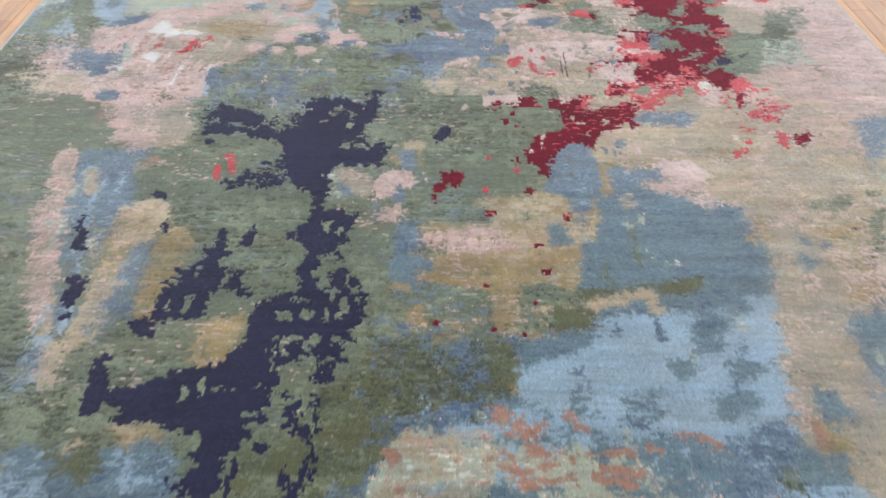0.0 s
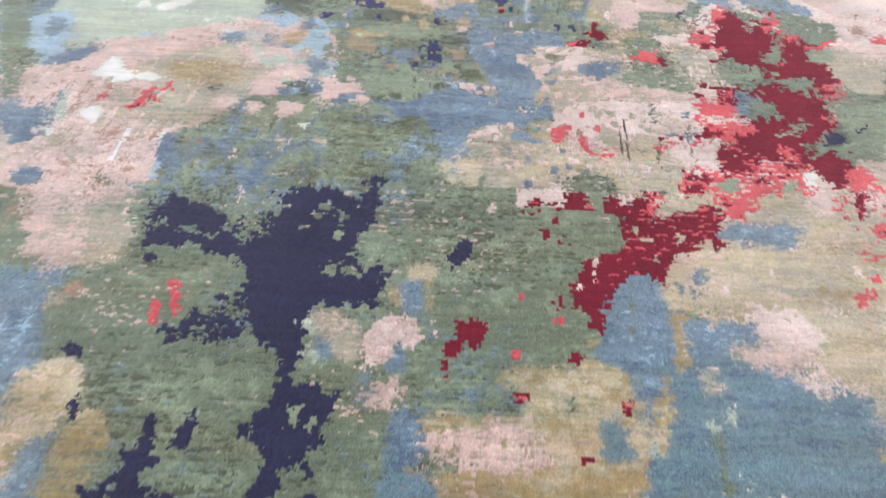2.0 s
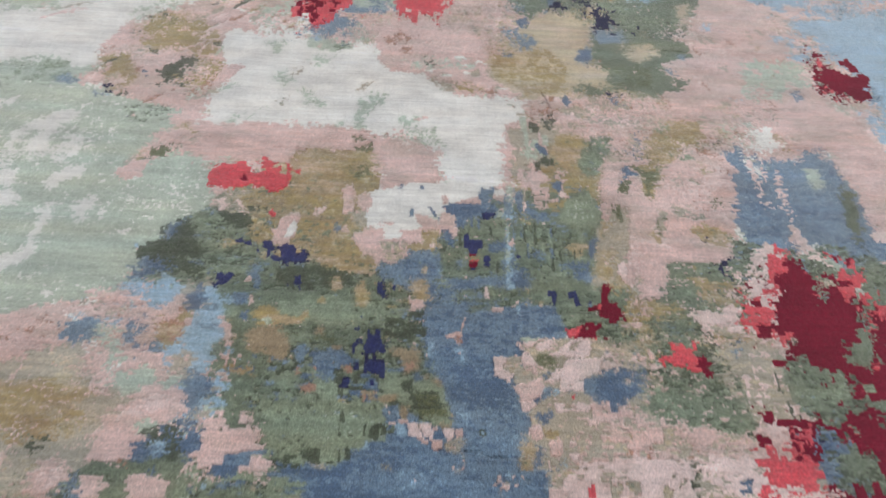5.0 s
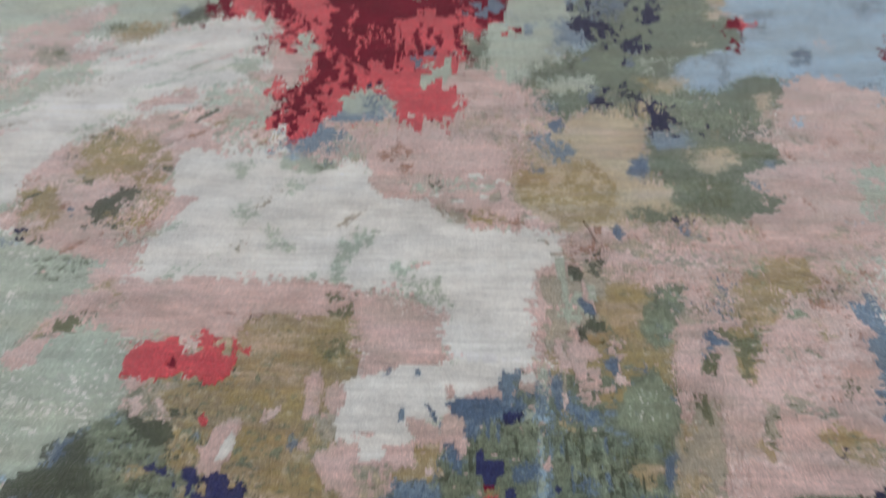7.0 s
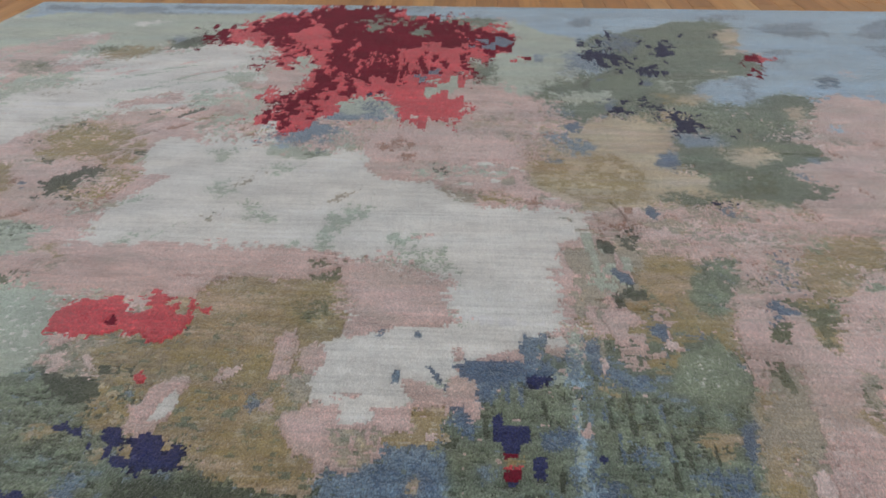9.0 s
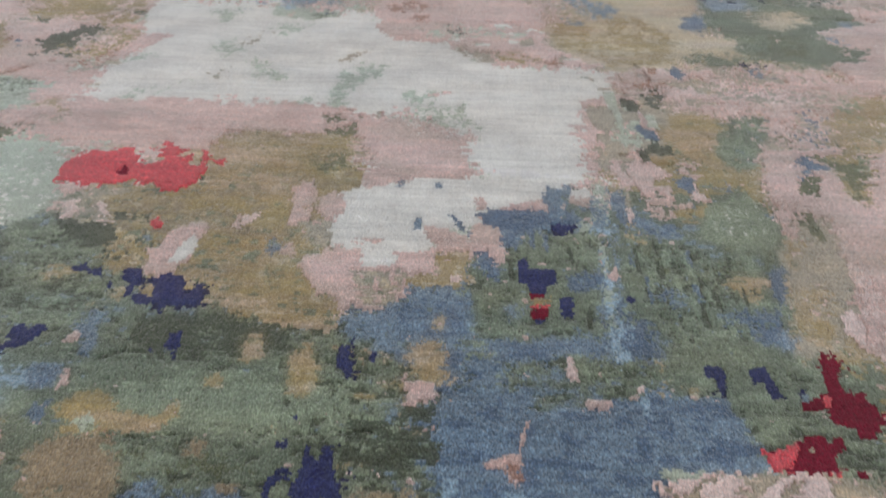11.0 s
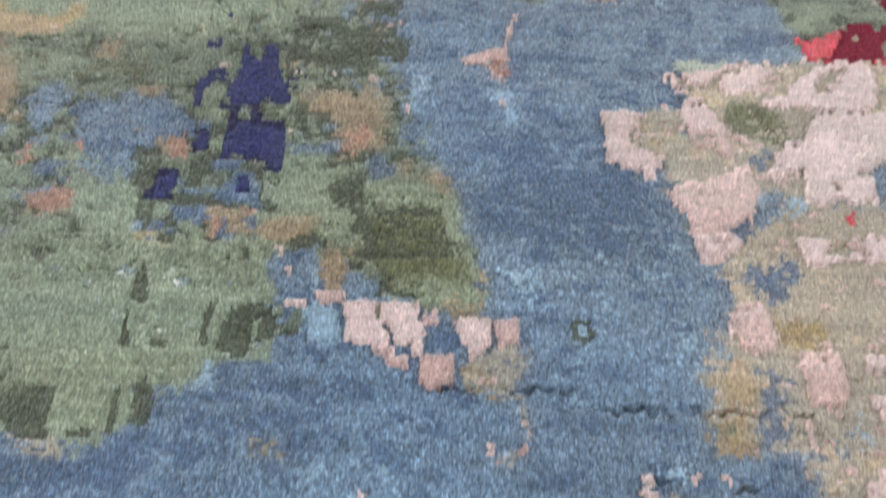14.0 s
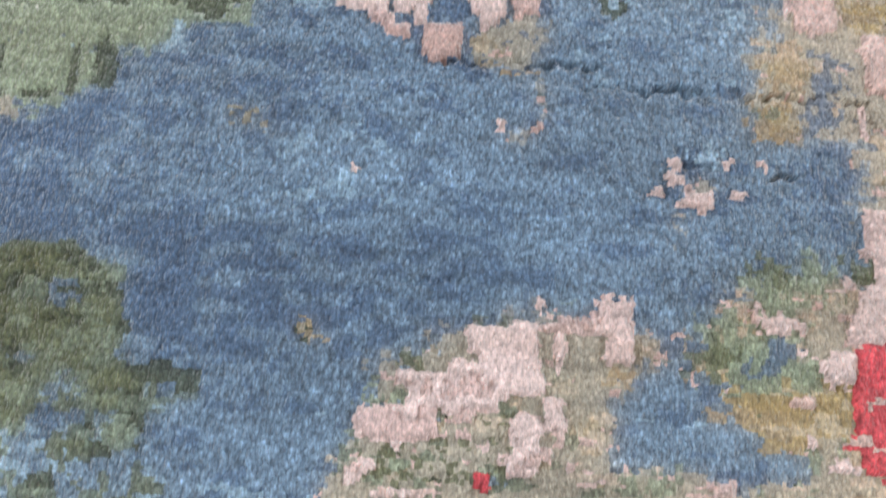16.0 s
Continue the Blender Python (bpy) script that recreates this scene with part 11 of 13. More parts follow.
patch("N", 5, 1, -829,-1411, -842,-1335, -824,-1301, -802,-1343, -804,-1420)
patch("N", 5, .6, -576,-1025, -528,-944, -447,-914, -425,-1011, -486,-1025, -529,-1013, -561,-1026)
patch("N", 5, .6, -512,-1811, -480,-1790, -460,-1833, -497,-1833)
dabs("G", 22, 12, -326,-653, -366,-725, -443,-727, -292,-681, -295,-830, -339,-682, -249,-841, -309,-1549, -338,-1493, -293,-1493, -254,-1433, -312,-1434, -383,-1494, -370,-1434, -387,-1603, -459,-1616, -324,-1426, -396,-1672, -248,-1493, -270,-1549, -340,-1395, -595,-744, -651,-732, -547,-757)
dabs("G", 8, 34, -272,-1370, -283,-1433, -308,-1508, -245,-1402, -374,-1550, -357,-1522, -572,-1306, -573,-1405, -508,-1323, -299,-1337, -292,-1549)
dabs("V", 10, 20, -529,-1630, -493,-1604, -608,-1405, -287,-737, -306,-1155, -278,-1174)
patch("R", 5, 1, -597,-886, -588,-874, -571,-898, -560,-968, -577,-957)
patch("R", 5, .8, -611,-981, -612,-922, -599,-946, -598,-992)
dabs("N", 18, 14, -489,-920, -505,-956, -460,-966, -522,-979, -540,-995, -448,-1000, -575,-991, -481,-1012, -208,-1425, -218,-1448, -231,-1493, -243,-1549, -271,-1589, -283,-1583, -212,-1369, -232,-1336, -251,-1302, -404,-1434, -423,-1494, -434,-1550, -700,-1552, -702,-1579, -694,-1618, -643,-1630)
dabs("N", 18, 14, -615,-1673, -632,-1685, -498,-1713, -468,-1758, -472,-1800, -427,-1811, -409,-1736, -393,-1713, -369,-1678, -316,-1653, -300,-1701, -365,-1735, -341,-1628, -487,-1305, -522,-1253, -557,-1235, -553,-1340, -625,-1341, -624,-1390, -609,-1307, -654,-1467, -628,-1481, -816,-1376, -815,-1343)
dabs("N", 18, 14, -811,-1438, -878,-1144, -864,-1221, -323,-1232, -302,-1250, -261,-1145, -358,-1156, -373,-1195, -232,-622, -174,-840, -200,-914, -273,-916, -408,-988, -490,-728, -495,-795, -572,-702, -673,-773, -651,-825)
dabs("N", 9, 26, -680,-691, -540,-796, -450,-895, -391,-641, -270,-1258, -245,-1370, -265,-1337, -209,-1401, -257,-1576, -383,-1564, -406,-1616, -605,-1617, -560,-1591, -520,-1578, -290,-1701, -272,-1746, -272,-1779, -287,-1800, -297,-1831, -315,-1800, -405,-1779, -411,-1821, -453,-1821)
dabs("N", 30, 12, -327,-1403, -279,-1410, -250,-1478, -394,-1494, -352,-1550, -230,-1433, -307,-1370)
# the middle, seen from close by, keeps its own finer knots
hem = 0.03 * (smooth(gx, gy, 0.06, 0.05, 2) - 0.5) + 0.02 * (bricks(gx, gy, 0.03, 0.008, 1) - 0.5)
heart = (np.maximum(np.abs(gx)[None, :] - 0.4, np.abs(gy + 0.16)[:, None] - 0.34) + hem) < 0
weave[heart] = middle[heart]
# lower centre: blue river, green below it and the rose ground
patch("G", 5, 1, -295,-386, -234,-384, -153,-380, -149,-415, -167,-438, -227,-441, -193,-472, -180,-585, -326,-590, -379,-329, -316,-326)
patch("F", 5, .3, -379,-329, -91,-378, -98,-561, -326,-588)
patch("D", 5, .4, -379,-329, -91,-378, -80,-561, -326,-588)
patch("V", 5, .2, -379,-329, -152,-392, -134,-582, -326,-588)
patch("S", 5, .8, -200,-494, -183,-472, -144,-468, -133,-491, -160,-508, -188,-516)
patch("S", 5, .6, -194,-504, -180,-504, -171,-585, -195,-574)
patch("G", 5, .8, -124,-480, -85,-468, -80,-561, -125,-583, -161,-585, -157,-533)
patch("S", 5, .7, -264,-486, -237,-474, -221,-484, -248,-501)
patch("E", 5, .7, -83,-500, -45,-488, -2,-487, -1,-579, -79,-570)
patch("N", 4, 1, -259,-581, -247,-566, -229,-564, -210,-567, -207,-586, -253,-588)
# rose ground
patch("P", 5, .8, 243,-137, 299,-150, 355,-169, 465,-192, 541,-210, 546,-237, 342,-253, 242,-257)
patch("T", 5, .35, 241,-152, 543,-203, 538,-244, 242,-257)
patch("O", 4, .12, 246,-223, 551,-217, 544,-244, 242,-257)
patch("K", 5, 1, 182,-318, 241,-264, 343,-249, 441,-258, 546,-237, 540,-303, 542,-340, 519,-389, 425,-393, 379,-359, 307,-350, 231,-365, 179,-367)
patch("T", 5, .22, 182,-318, 241,-264, 554,-250, 525,-365, 200,-366)
patch("T", 5, .8, 284,-363, 337,-361, 328,-420, 307,-420, 284,-398)
patch("T", 5, .85, 348,-419, 375,-383, 427,-381, 441,-415, 434,-471, 348,-479)
patch("T", 5, .35, 341,-396, 451,-392, 434,-471, 329,-475)
patch("K", 5, .95, 449,-448, 473,-408, 509,-390, 561,-388, 556,-444, 511,-463, 451,-459)
patch("T", 5, .9, 13,-475, 113,-450, 212,-457, 309,-475, 407,-482, 467,-480, 438,-564, 295,-569, 292,-528, 236,-509, 187,-521, 163,-574, 14,-579)
patch("E", 5, .4, 13,-475, 457,-481, 440,-553, 14,-567)
patch("M", 5, .15, 13,-475, 457,-481, 440,-553, 14,-567)
dabs("K", 14, 12, 82,-462, 62,-484, 91,-499, 112,-461, 43,-496, 103,-439, 174,-425, 188,-447, 150,-492, 220,-479, 322,-517, 347,-485, 71,-510, 499,-510, 385,-494, 257,-498, 167,-522, 127,-553, 112,-564, 204,-541)
dabs("S", 11, 14, 72,-462, 116,-482, 172,-517, 198,-447, 112,-564, 207,-505)
patch("D", 5, .5, 203,-551, 246,-509, 292,-528, 305,-569, 201,-572)
patch("G", 5, .6, 193,-561, 246,-504, 301,-528, 314,-569, 192,-573)
patch("R", 4, 1, 171,-391, 179,-367, 206,-354, 228,-348, 221,-365, 209,-378, 207,-399, 180,-414, 172,-405)
patch("R", 4, 1, 246,-322, 250,-302, 259,-302, 259,-321)
patch("R", 4, 1, 278,-363, 284,-345, 298,-350, 291,-372)
patch("R", 4, 1, 235,-377, 249,-390, 260,-405, 256,-422, 265,-444, 272,-453, 303,-452, 324,-442, 324,-453, 291,-463, 262,-458, 250,-434, 241,-417)
patch("R", 4, 1, 430,-418, 453,-398, 446,-417, 436,-427)
patch("R", 4, .9, 502,-396, 523,-383, 520,-406, 501,-430)
patch("C", 4, 1, 432,-383, 433,-363, 444,-369, 439,-383)
patch("C", 4, 1, 477,-384, 478,-367, 495,-366, 492,-381)
patch("S", 5, 1, 444,-374, 459,-356, 472,-367, 463,-382, 448,-383)
patch("D", 4, 1, 427,-258, 437,-255, 436,-295, 436,-320, 427,-330, 426,-289)
patch("S", 4, 1, 506,-292, 514,-278, 520,-281, 510,-304, 512,-314, 503,-315)
patch("S", 4, .9, 496,-390, 512,-342, 522,-341, 512,-384, 502,-401)
patch("D", 4, .8, 493,-367, 518,-329, 517,-354, 500,-381)
dabs("D", 3, 40, 340,-373, 354,-348, 338,-419, 350,-436, 426,-427, 423,-460, 503,-446)
dabs("T", 14, 14, 324,-299, 290,-313, 377,-310, 392,-346, 445,-294, 483,-318, 330,-337, 411,-358, 467,-343)
patch("K", 5, .9, 158,-368, 176,-331, 193,-317, 184,-367)
patch("M", 5, .6, 220,-377, 242,-365, 251,-376, 228,-400)
# crimson bits in the middle
patch("C", 4, 1, 243,-3, 263,15, 283,24, 297,16, 288,-18, 275,-30, 254,-14)
patch("C", 4, 1, 293,59, 314,78, 325,111, 333,106, 326,70, 350,59, 351,45, 328,35, 316,40, 297,42)
patch("K", 5, .85, 156,-16, 230,-12, 264,-35, 290,-26, 323,-57, 320,-80, 248,-84, 226,-61, 128,-105, 104,-99, 105,-59)
patch("T", 5, .5, 155,-33, 300,-42, 293,-105, 162,-126)
patch("S", 8, .75, 251,-107, 283,-87, 318,-91, 339,-72, 379,-82, 378,-108, 350,-120, 341,-140, 309,-164, 300,-147, 276,-151, 273,-129)
patch("R", 4, 1, 423,-52, 450,-21, 475,-20, 486,-40, 476,-65, 455,-63)
patch("C", 4, 1, 473,-62, 488,-48, 501,-64, 496,-87, 482,-80)
patch("G", 5, .9, 374,-116, 438,-90, 509,-95, 546,-138, 559,-181, 543,-203, 466,-188, 378,-168)
patch("V", 5, .4, 372,-131, 458,-112, 539,-168, 533,-196, 378,-168)
# foot of the white silk
patch("M", 4.2, 1, -283,391, -148,400, -142,357, -169,349, -170,282, -192,260, -194,212, -162,170, -133,139, -135,116, -197,124, -247,144, -275,198, -267,256, -274,331, -328,327, -335,375)
patch("W", 3.5, 1, -161,344, -142,357, -101,354, -76,386, -34,382, 1,378, 79,415, 81,377, 75,341, 35,322, 2,331, -18,319, 9,299, -10,292, -30,296, -55,289, -58,249, -89,242, -92,214, -115,206, -123,226, -138,244, -159,252, -168,288, -160,315)
patch("P", 2.8, .8, -199,280, -218,358, -201,378, -193,336, -191,292, -197,270)
patch("P", 3.5, .85, -193,336, -169,355, -156,316, -165,288, -187,303)
patch("T", 3.5, .8, -197,286, -166,293, -162,252, -169,242, -190,250)
patch("P", 3.5, .95, -187,208, -185,227, -150,238, -126,245, -122,212, -86,219, -88,237, -45,240, -44,212, -75,201, -76,175, -86,166, -101,191, -110,173, -105,153, -114,157, -124,190, -143,197, -168,205)
patch("P", 3.5, .95, -150,175, -142,188, -130,172, -130,151, -136,149)
patch("P", 2.8, .9, -122,173, -113,190, -103,165, -107,149)
patch("P", 2.8, .9, -61,289, -29,281, -9,267, -9,247, -40,250, -56,264)
patch("P", 2.8, .8, -4,293, 22,294, 28,245, 22,221, 10,234, -10,272)
patch("T", 2.8, .7, -133,207, -73,210, -80,159, -114,157)
patch("M", 2.8, 1, -45,240, -9,247, -5,197, -25,187, -71,188, -75,201, -43,208)
patch("K", 2.1, 1, -28,204, -17,207, -15,196, -25,194)
patch("P", 2.1, .6, -141,258, -103,261, -108,251, -133,249)
patch("B", 2.8, .7, -75,294, -66,305, -64,279, -73,278)
patch("B", 2.1, .8, -107,377, -93,384, -91,364, -102,363)
patch("B", 2.1, .8, -55,375, -48,381, -45,363, -53,363)
patch("P", 2.8, .8, -148,400, -77,405, -89,379, -129,364)
patch("P", 2.1, .9, -5,342, 8,349, 9,326, -1,323)
patch("P", 2.1, .9, 22,327, 76,347, 84,325, 35,311)
patch("S", 2.1, .9, -34,312, -20,302, -13,282, -7,280, -10,272, -20,286)
# blue and navy below it
patch("B", 3.5, .9, 84,377, 100,366, 101,326, 90,304, 74,308, 82,336)
patch("S", 2.8, .8, -4,314, 29,327, 75,325, 80,298, 35,285, 9,294)
patch("U", 1.4, 1, 83,293, 89,301, 102,301, 115,298, 98,289, 97,278, 88,286)
patch("S", 2.8, .7, 32,316, 61,318, 46,255, 31,226)
patch("S", 2.8, .8, -3,243, 9,253, 22,216, 28,199, 4,197)
patch("G", 3.5, 1, -2,224, 22,199, 34,255, 65,266, 96,258, 134,271, 118,124, 64,121, 0,117, -7,180)
patch("G", 2.8, .9, 47,265, 117,290, 112,231, 58,228)
patch("B", 2.8, .7, -127,132, -112,145, -78,143, -58,172, -24,170, -4,180, -3,117, -74,105, -118,110)
patch("S", 2.8, .6, -79,155, -58,168, -23,162, -5,124, -64,113)
patch("M", 2.1, .8, -42,141, -31,146, -30,126, -39,126)
patch("U", 1.4, 1, 44,236, 53,239, 55,223, 84,222, 83,202, 74,197, 70,184, 56,182, 54,196, 44,200)
patch("C", 1.4, 1, 55,183, 69,184, 68,178, 55,175)
patch("M", 1.4, 1, 56,175, 73,176, 72,168, 56,167)
patch("R", 1.4, .8, 53,167, 74,168, 74,163, 54,162)
patch("C", 1.4, 1, 54,160, 72,162, 73,152, 66,148, 55,149)
patch("U", 1.4, .9, 58,149, 69,148, 67,142, 59,143)
patch("U", 2.1, 1, 86,181, 99,184, 99,157, 95,149, 85,153)
patch("B", 2.1, 1, 28,161, 36,170, 50,167, 49,151, 33,146)
# pale streak and slate streaks
patch("L", 2.8, .8, 139,381, 150,382, 151,335, 144,292, 136,302)
patch("S", 2.8, .9, 158,364, 173,377, 187,294, 175,293, 161,314)
patch("S", 2.8, .9, 208,306, 229,313, 227,287, 210,280)
patch("S", 2.8, .8, 178,320, 198,321, 196,290, 180,289)
patch("G", 3.5, 1, 160,282, 209,275, 234,308, 280,343, 323,357, 337,314, 338,274, 327,217, 311,167, 280,134, 140,126, 153,207)
patch("V", 2.8, .6, 275,348, 325,363, 331,314, 279,310)
patch("F", 3.5, .5, 170,263, 325,273, 314,234, 181,217)
patch("M", 2.8, .9, 260,218, 270,223, 302,223, 302,211, 281,197, 260,206)
patch("S", 2.8, .7, 308,234, 329,244, 316,191, 296,190)
patch("S", 2.8, .6, 122,155, 186,143, 172,99, 126,96)
patch("S", 3.5, .5, 272,164, 302,174, 289,113, 261,104)
patch("B", 2.8, .6, 183,191, 219,202, 212,168, 185,171)
patch("K", 2.1, .9, 253,370, 268,377, 274,360, 260,353)
patch("M", 2.8, .7, 150,419, 165,420, 174,383, 161,364)
patch("P", 2.8, .7, 195,384, 236,387, 230,318, 197,316)
patch("M", 2.8, .7, 234,340, 268,348, 259,320, 231,307)
patch("T", 3.5, .9, 332,273, 376,296, 399,258, 378,171, 339,123, 303,107, 311,167)
patch("M", 3.5, .6, 338,283, 360,285, 367,186, 334,123, 307,136)
patch("P", 3.5, 1, 422,437, 453,426, 438,364, 447,321, 457,301, 405,172, 378,187, 404,240, 390,267, 415,319, 396,339, 354,348, 347,370, 378,384)
patch("P", 2.8, .8, 344,336, 363,316, 356,285, 347,294)
patch("P", 2.8, .9, 358,432, 408,436, 378,384, 364,383)
patch("F", 2.8, .8, 404,423, 428,424, 410,380, 386,379)
patch("T", 2.1, .8, 350,294, 363,275, 399,258, 383,248, 353,265)
patch("P", 3.5, .8, 370,178, 405,172, 380,112, 366,125)
# left of it
patch("L", 3.5, 1, -614,370, -551,374, -513,327, -517,293, -523,265, -552,258)
patch("G", 3.5, 1, -539,259, -522,276, -497,294, -470,263, -400,268, -388,238, -404,218, -415,198, -434,188, -455,169, -490,167)
patch("D", 2.8, .8, -470,263, -400,268, -388,238, -408,227, -456,234)
patch("T", 2.8, .8, -500,328, -430,345, -394,323, -397,279, -427,271, -477,279)
patch("K", 2.1, 1, -482,290, -485,312, -477,316, -462,291, -464,280, -472,276)
patch("K", 2.1, 1, -451,308, -437,318, -422,316, -423,293, -437,287)
patch("M", 2.8, 1, -448,320, -385,336, -324,339, -298,274, -340,282, -351,276, -373,249, -396,228, -401,208, -411,217, -398,247)
patch("D", 2.1, .8, -423,293, -397,295, -392,281, -414,280)
patch("D", 2.1, .8, -388,288, -380,293, -376,278)
patch("R", 2.1, 1, -375,280, -367,286, -357,276, -358,265, -368,268)
patch("P", 2.8, 1, -355,193, -352,202, -347,231, -345,261, -323,273, -311,284, -306,269, -310,243, -304,214, -318,200, -334,194, -349,187)
patch("W", 2.1, 1, -327,208, -326,232, -315,258, -309,248, -307,224, -318,209)
patch("K", 2.1, 1, -277,276, -273,292, -254,301, -253,288, -266,276)
patch("P", 2.8, 1, -215,279, -225,358, -211,371, -201,324, -203,285)
patch("P", 2.1, .8, -218,239, -202,250, -197,226, -213,230)
patch("S", 2.1, .9, -232,238, -229,253, -218,249, -216,229, -228,229)
patch("P", 2.1, .9, -188,212, -185,227, -173,227, -172,209)
patch("G", 3.5, 1, -490,167, -440,188, -352,193, -324,136, -258,144, -196,120, -128,109, -101,-57, -361,-73)
patch("D", 3.5, .7, -332,127, -257,140, -185,121, -168,92, -279,72, -320,83)
patch("U", 1.4, 1, -429,197, -417,203, -405,194, -396,198, -390,182, -400,186, -411,191, -424,190)
patch("U", 2.1, 1, -373,194, -360,200, -350,191, -346,176, -351,169, -353,154, -360,162, -357,175, -369,183)
patch("U", 2.1, 1, -347,154, -340,163, -327,160, -335,185, -320,189, -302,186, -297,166, -290,162, -289,175, -280,180, -274,159, -274,147, -293,145, -307,145, -310,135, -317,140, -316,146, -339,144)
patch("M", 2.1, .9, -369,149, -371,167, -360,175, -357,154, -362,145)
patch("M", 2.1, .8, -336,159, -340,176, -331,172, -329,156)
patch("U", 1.4, .9, -380,174, -377,181, -373,170, -376,164)
patch("U", 2.1, 1, -440,90, -446,106, -441,113, -432,107, -415,111, -411,101, -418,95, -421,84, -432,80, -444,81)
patch("U", 1.4, 1, -291,92, -291,107, -283,111, -277,93, -279,87, -288,89)
patch("U", 1.4, .8, -283,85, -279,87, -275,72)
patch("K", 2.1, 1, -389,93, -384,105, -376,109, -373,98, -380,90, -387,88)
patch("B", 2.8, .8, -389,116, -385,132, -367,137, -362,118, -358,95, -356,67, -364,60, -369,95)
patch("M", 2.1, .8, -446,187, -438,197, -429,184, -437,175)
patch("M", 2.8, .7, -404,143, -369,141, -374,133, -396,131)
patch("B", 3.5, .9, -403,44, -403,64, -377,66, -370,46, -377,33, -387,32)
patch("A", 2.8, .8, -430,56, -411,60, -398,44, -406,31, -420,37)
patch("P", 2.1, .9, -369,33, -372,56, -366,60, -360,40)
patch("S", 2.8, .9, -381,2, -381,17, -366,21, -364,6, -369,-3)
patch("V", 3.5, .7, -416,30, -392,32, -387,14, -394,-10)
patch("M", 3.5, .95, -358,15, -355,31, -315,30, -300,7, -274,2, -263,12, -262,24, -255,31, -252,13, -259,0, -275,-6, -295,-5, -321,-12, -340,-13)
patch("O", 2.8, .3, -348,4, -305,6, -288,-10, -334,-15)
patch("V", 2.8, .8, -334,-4, -332,8, -323,8, -316,-3, -325,-9)
patch("Y", 3.5, .8, -364,-31, -345,-13, -296,-16, -282,-37, -283,-68, -343,-72)
patch("M", 2.8, .9, -213,76, -217,97, -209,104, -201,87, -206,73)
patch("M", 2.1, .9, -239,47, -235,58, -224,56, -223,45, -233,43)
patch("M", 2.8, .9, -161,46, -164,72, -158,107, -144,80, -141,47, -152,40)
patch("Y", 2.8, .8, -232,-23, -230,-6, -218,-14, -220,-30)
patch("M", 2.1, .8, -170,3, -172,20, -165,21, -163,0)
patch("U", 1.4, .9, -163,-9, -154,-6, -150,-13, -159,-15)
patch("V", 3.5, .6, -315,30, -203,43, -164,27, -165,-8, -239,-1, -295,7)
patch("F", 2.8, .4, -291,-27, -172,-20, -169,-51, -265,-56)
# slate columns and mottled green round the pale streak
patch("S", 2.8, .8, 156,364, 170,377, 173,336, 183,304, 174,291, 162,303, 156,324)
patch("S", 2.8, .9, 179,304, 191,318, 205,306, 199,290, 208,306, 229,309, 228,289, 210,281, 186,286)
patch("T", 2.1, .8, 174,383, 180,365, 181,326, 171,314)
patch("K", 1.4, .9, 173,339, 179,341, 179,317, 173,312)
patch("M", 2.1, .9, 172,302, 180,306, 181,276, 172,269)
patch("K", 1.4, .9, 209,273, 217,280, 215,266)
patch("P", 2.1, .8, 232,346, 253,355, 256,346, 237,338)
patch("K", 2.1, 1, 257,370, 269,377, 275,359, 261,358)
patch("M", 2.8, .7, 226,334, 270,354, 264,315, 234,308)
patch("V", 3.5, .8, 270,343, 298,361, 327,369, 331,335, 344,315, 328,273, 293,266, 259,279, 248,298)
patch("L", 2.1, .25, 270,343, 332,363, 328,283, 262,289)
patch("G", 2.8, .6, 165,273, 313,272, 302,234, 310,199, 277,105, 178,99, 183,159, 152,173)
patch("D", 2.1, .3, 165,273, 240,277, 299,182, 277,105, 178,99)
patch("M", 2.1, .85, 255,209, 270,221, 300,225, 307,218, 302,207, 277,204, 280,193, 291,194, 286,185, 272,188, 265,203)
patch("S", 2.8, .8, 308,234, 323,244, 322,217, 310,183, 301,190)
patch("S", 2.1, .45, 181,179, 196,201, 213,185, 207,172)
patch("S", 2.8, .7, 275,176, 298,170, 293,135, 277,105, 266,133)
patch("S", 2.8, .55, 241,162, 271,180, 268,148, 247,132)
patch("S", 2.8, .75, 136,140, 172,158, 175,128, 167,99, 147,64, 127,70)
patch("U", 1.4, 1, 150,179, 154,188, 159,186, 163,178, 156,175)
patch("B", 2.8, .8, 16,111, 65,123, 132,125, 129,103, 85,104, 63,92, 16,90)
patch("S", 2.1, .5, 16,111, 131,121, 129,103, 16,90)
patch("G", 2.8, .7, 150,272, 159,272, 147,156, 135,156)
patch("S", 2.1, .7, 93,212, 129,223, 135,197, 96,186)
patch("V", 2.1, .5, 98,289, 131,296, 130,232, 101,240)
patch("B", 2.1, .6, 131,362, 152,341, 143,291, 131,301)
patch("L", 2.1, .8, 135,271, 139,261, 138,189, 134,125, 135,97, 130,96, 132,172, 133,223)
patch("A", 2.1, .5, 135,242, 143,242, 136,97, 129,96, 131,172)
patch("B", 2.1, .6, 150,302, 158,303, 142,126, 138,125)
patch("P", 1.4, .8, 137,214, 149,235, 150,215, 141,206)
patch("K", 1.4, .9, 84,83, 90,98, 91,81, 94,73, 88,72)
patch("K", 1.4, .9, 144,67, 150,72, 152,65, 145,58)
patch("T", 3.5, .9, 332,236, 369,275, 396,249, 379,195, 333,168, 312,136)
patch("M", 2.8, .6, 321,200, 362,220, 339,138, 312,136)
patch("K", 2.1, .8, 342,268, 355,271, 354,265, 342,262)
patch("K", 2.1, .9, 361,170, 374,182, 379,159, 374,133, 365,136, 358,146)
patch("P", 2.8, 1, 396,249, 422,255, 433,242, 405,172, 387,179, 385,204)
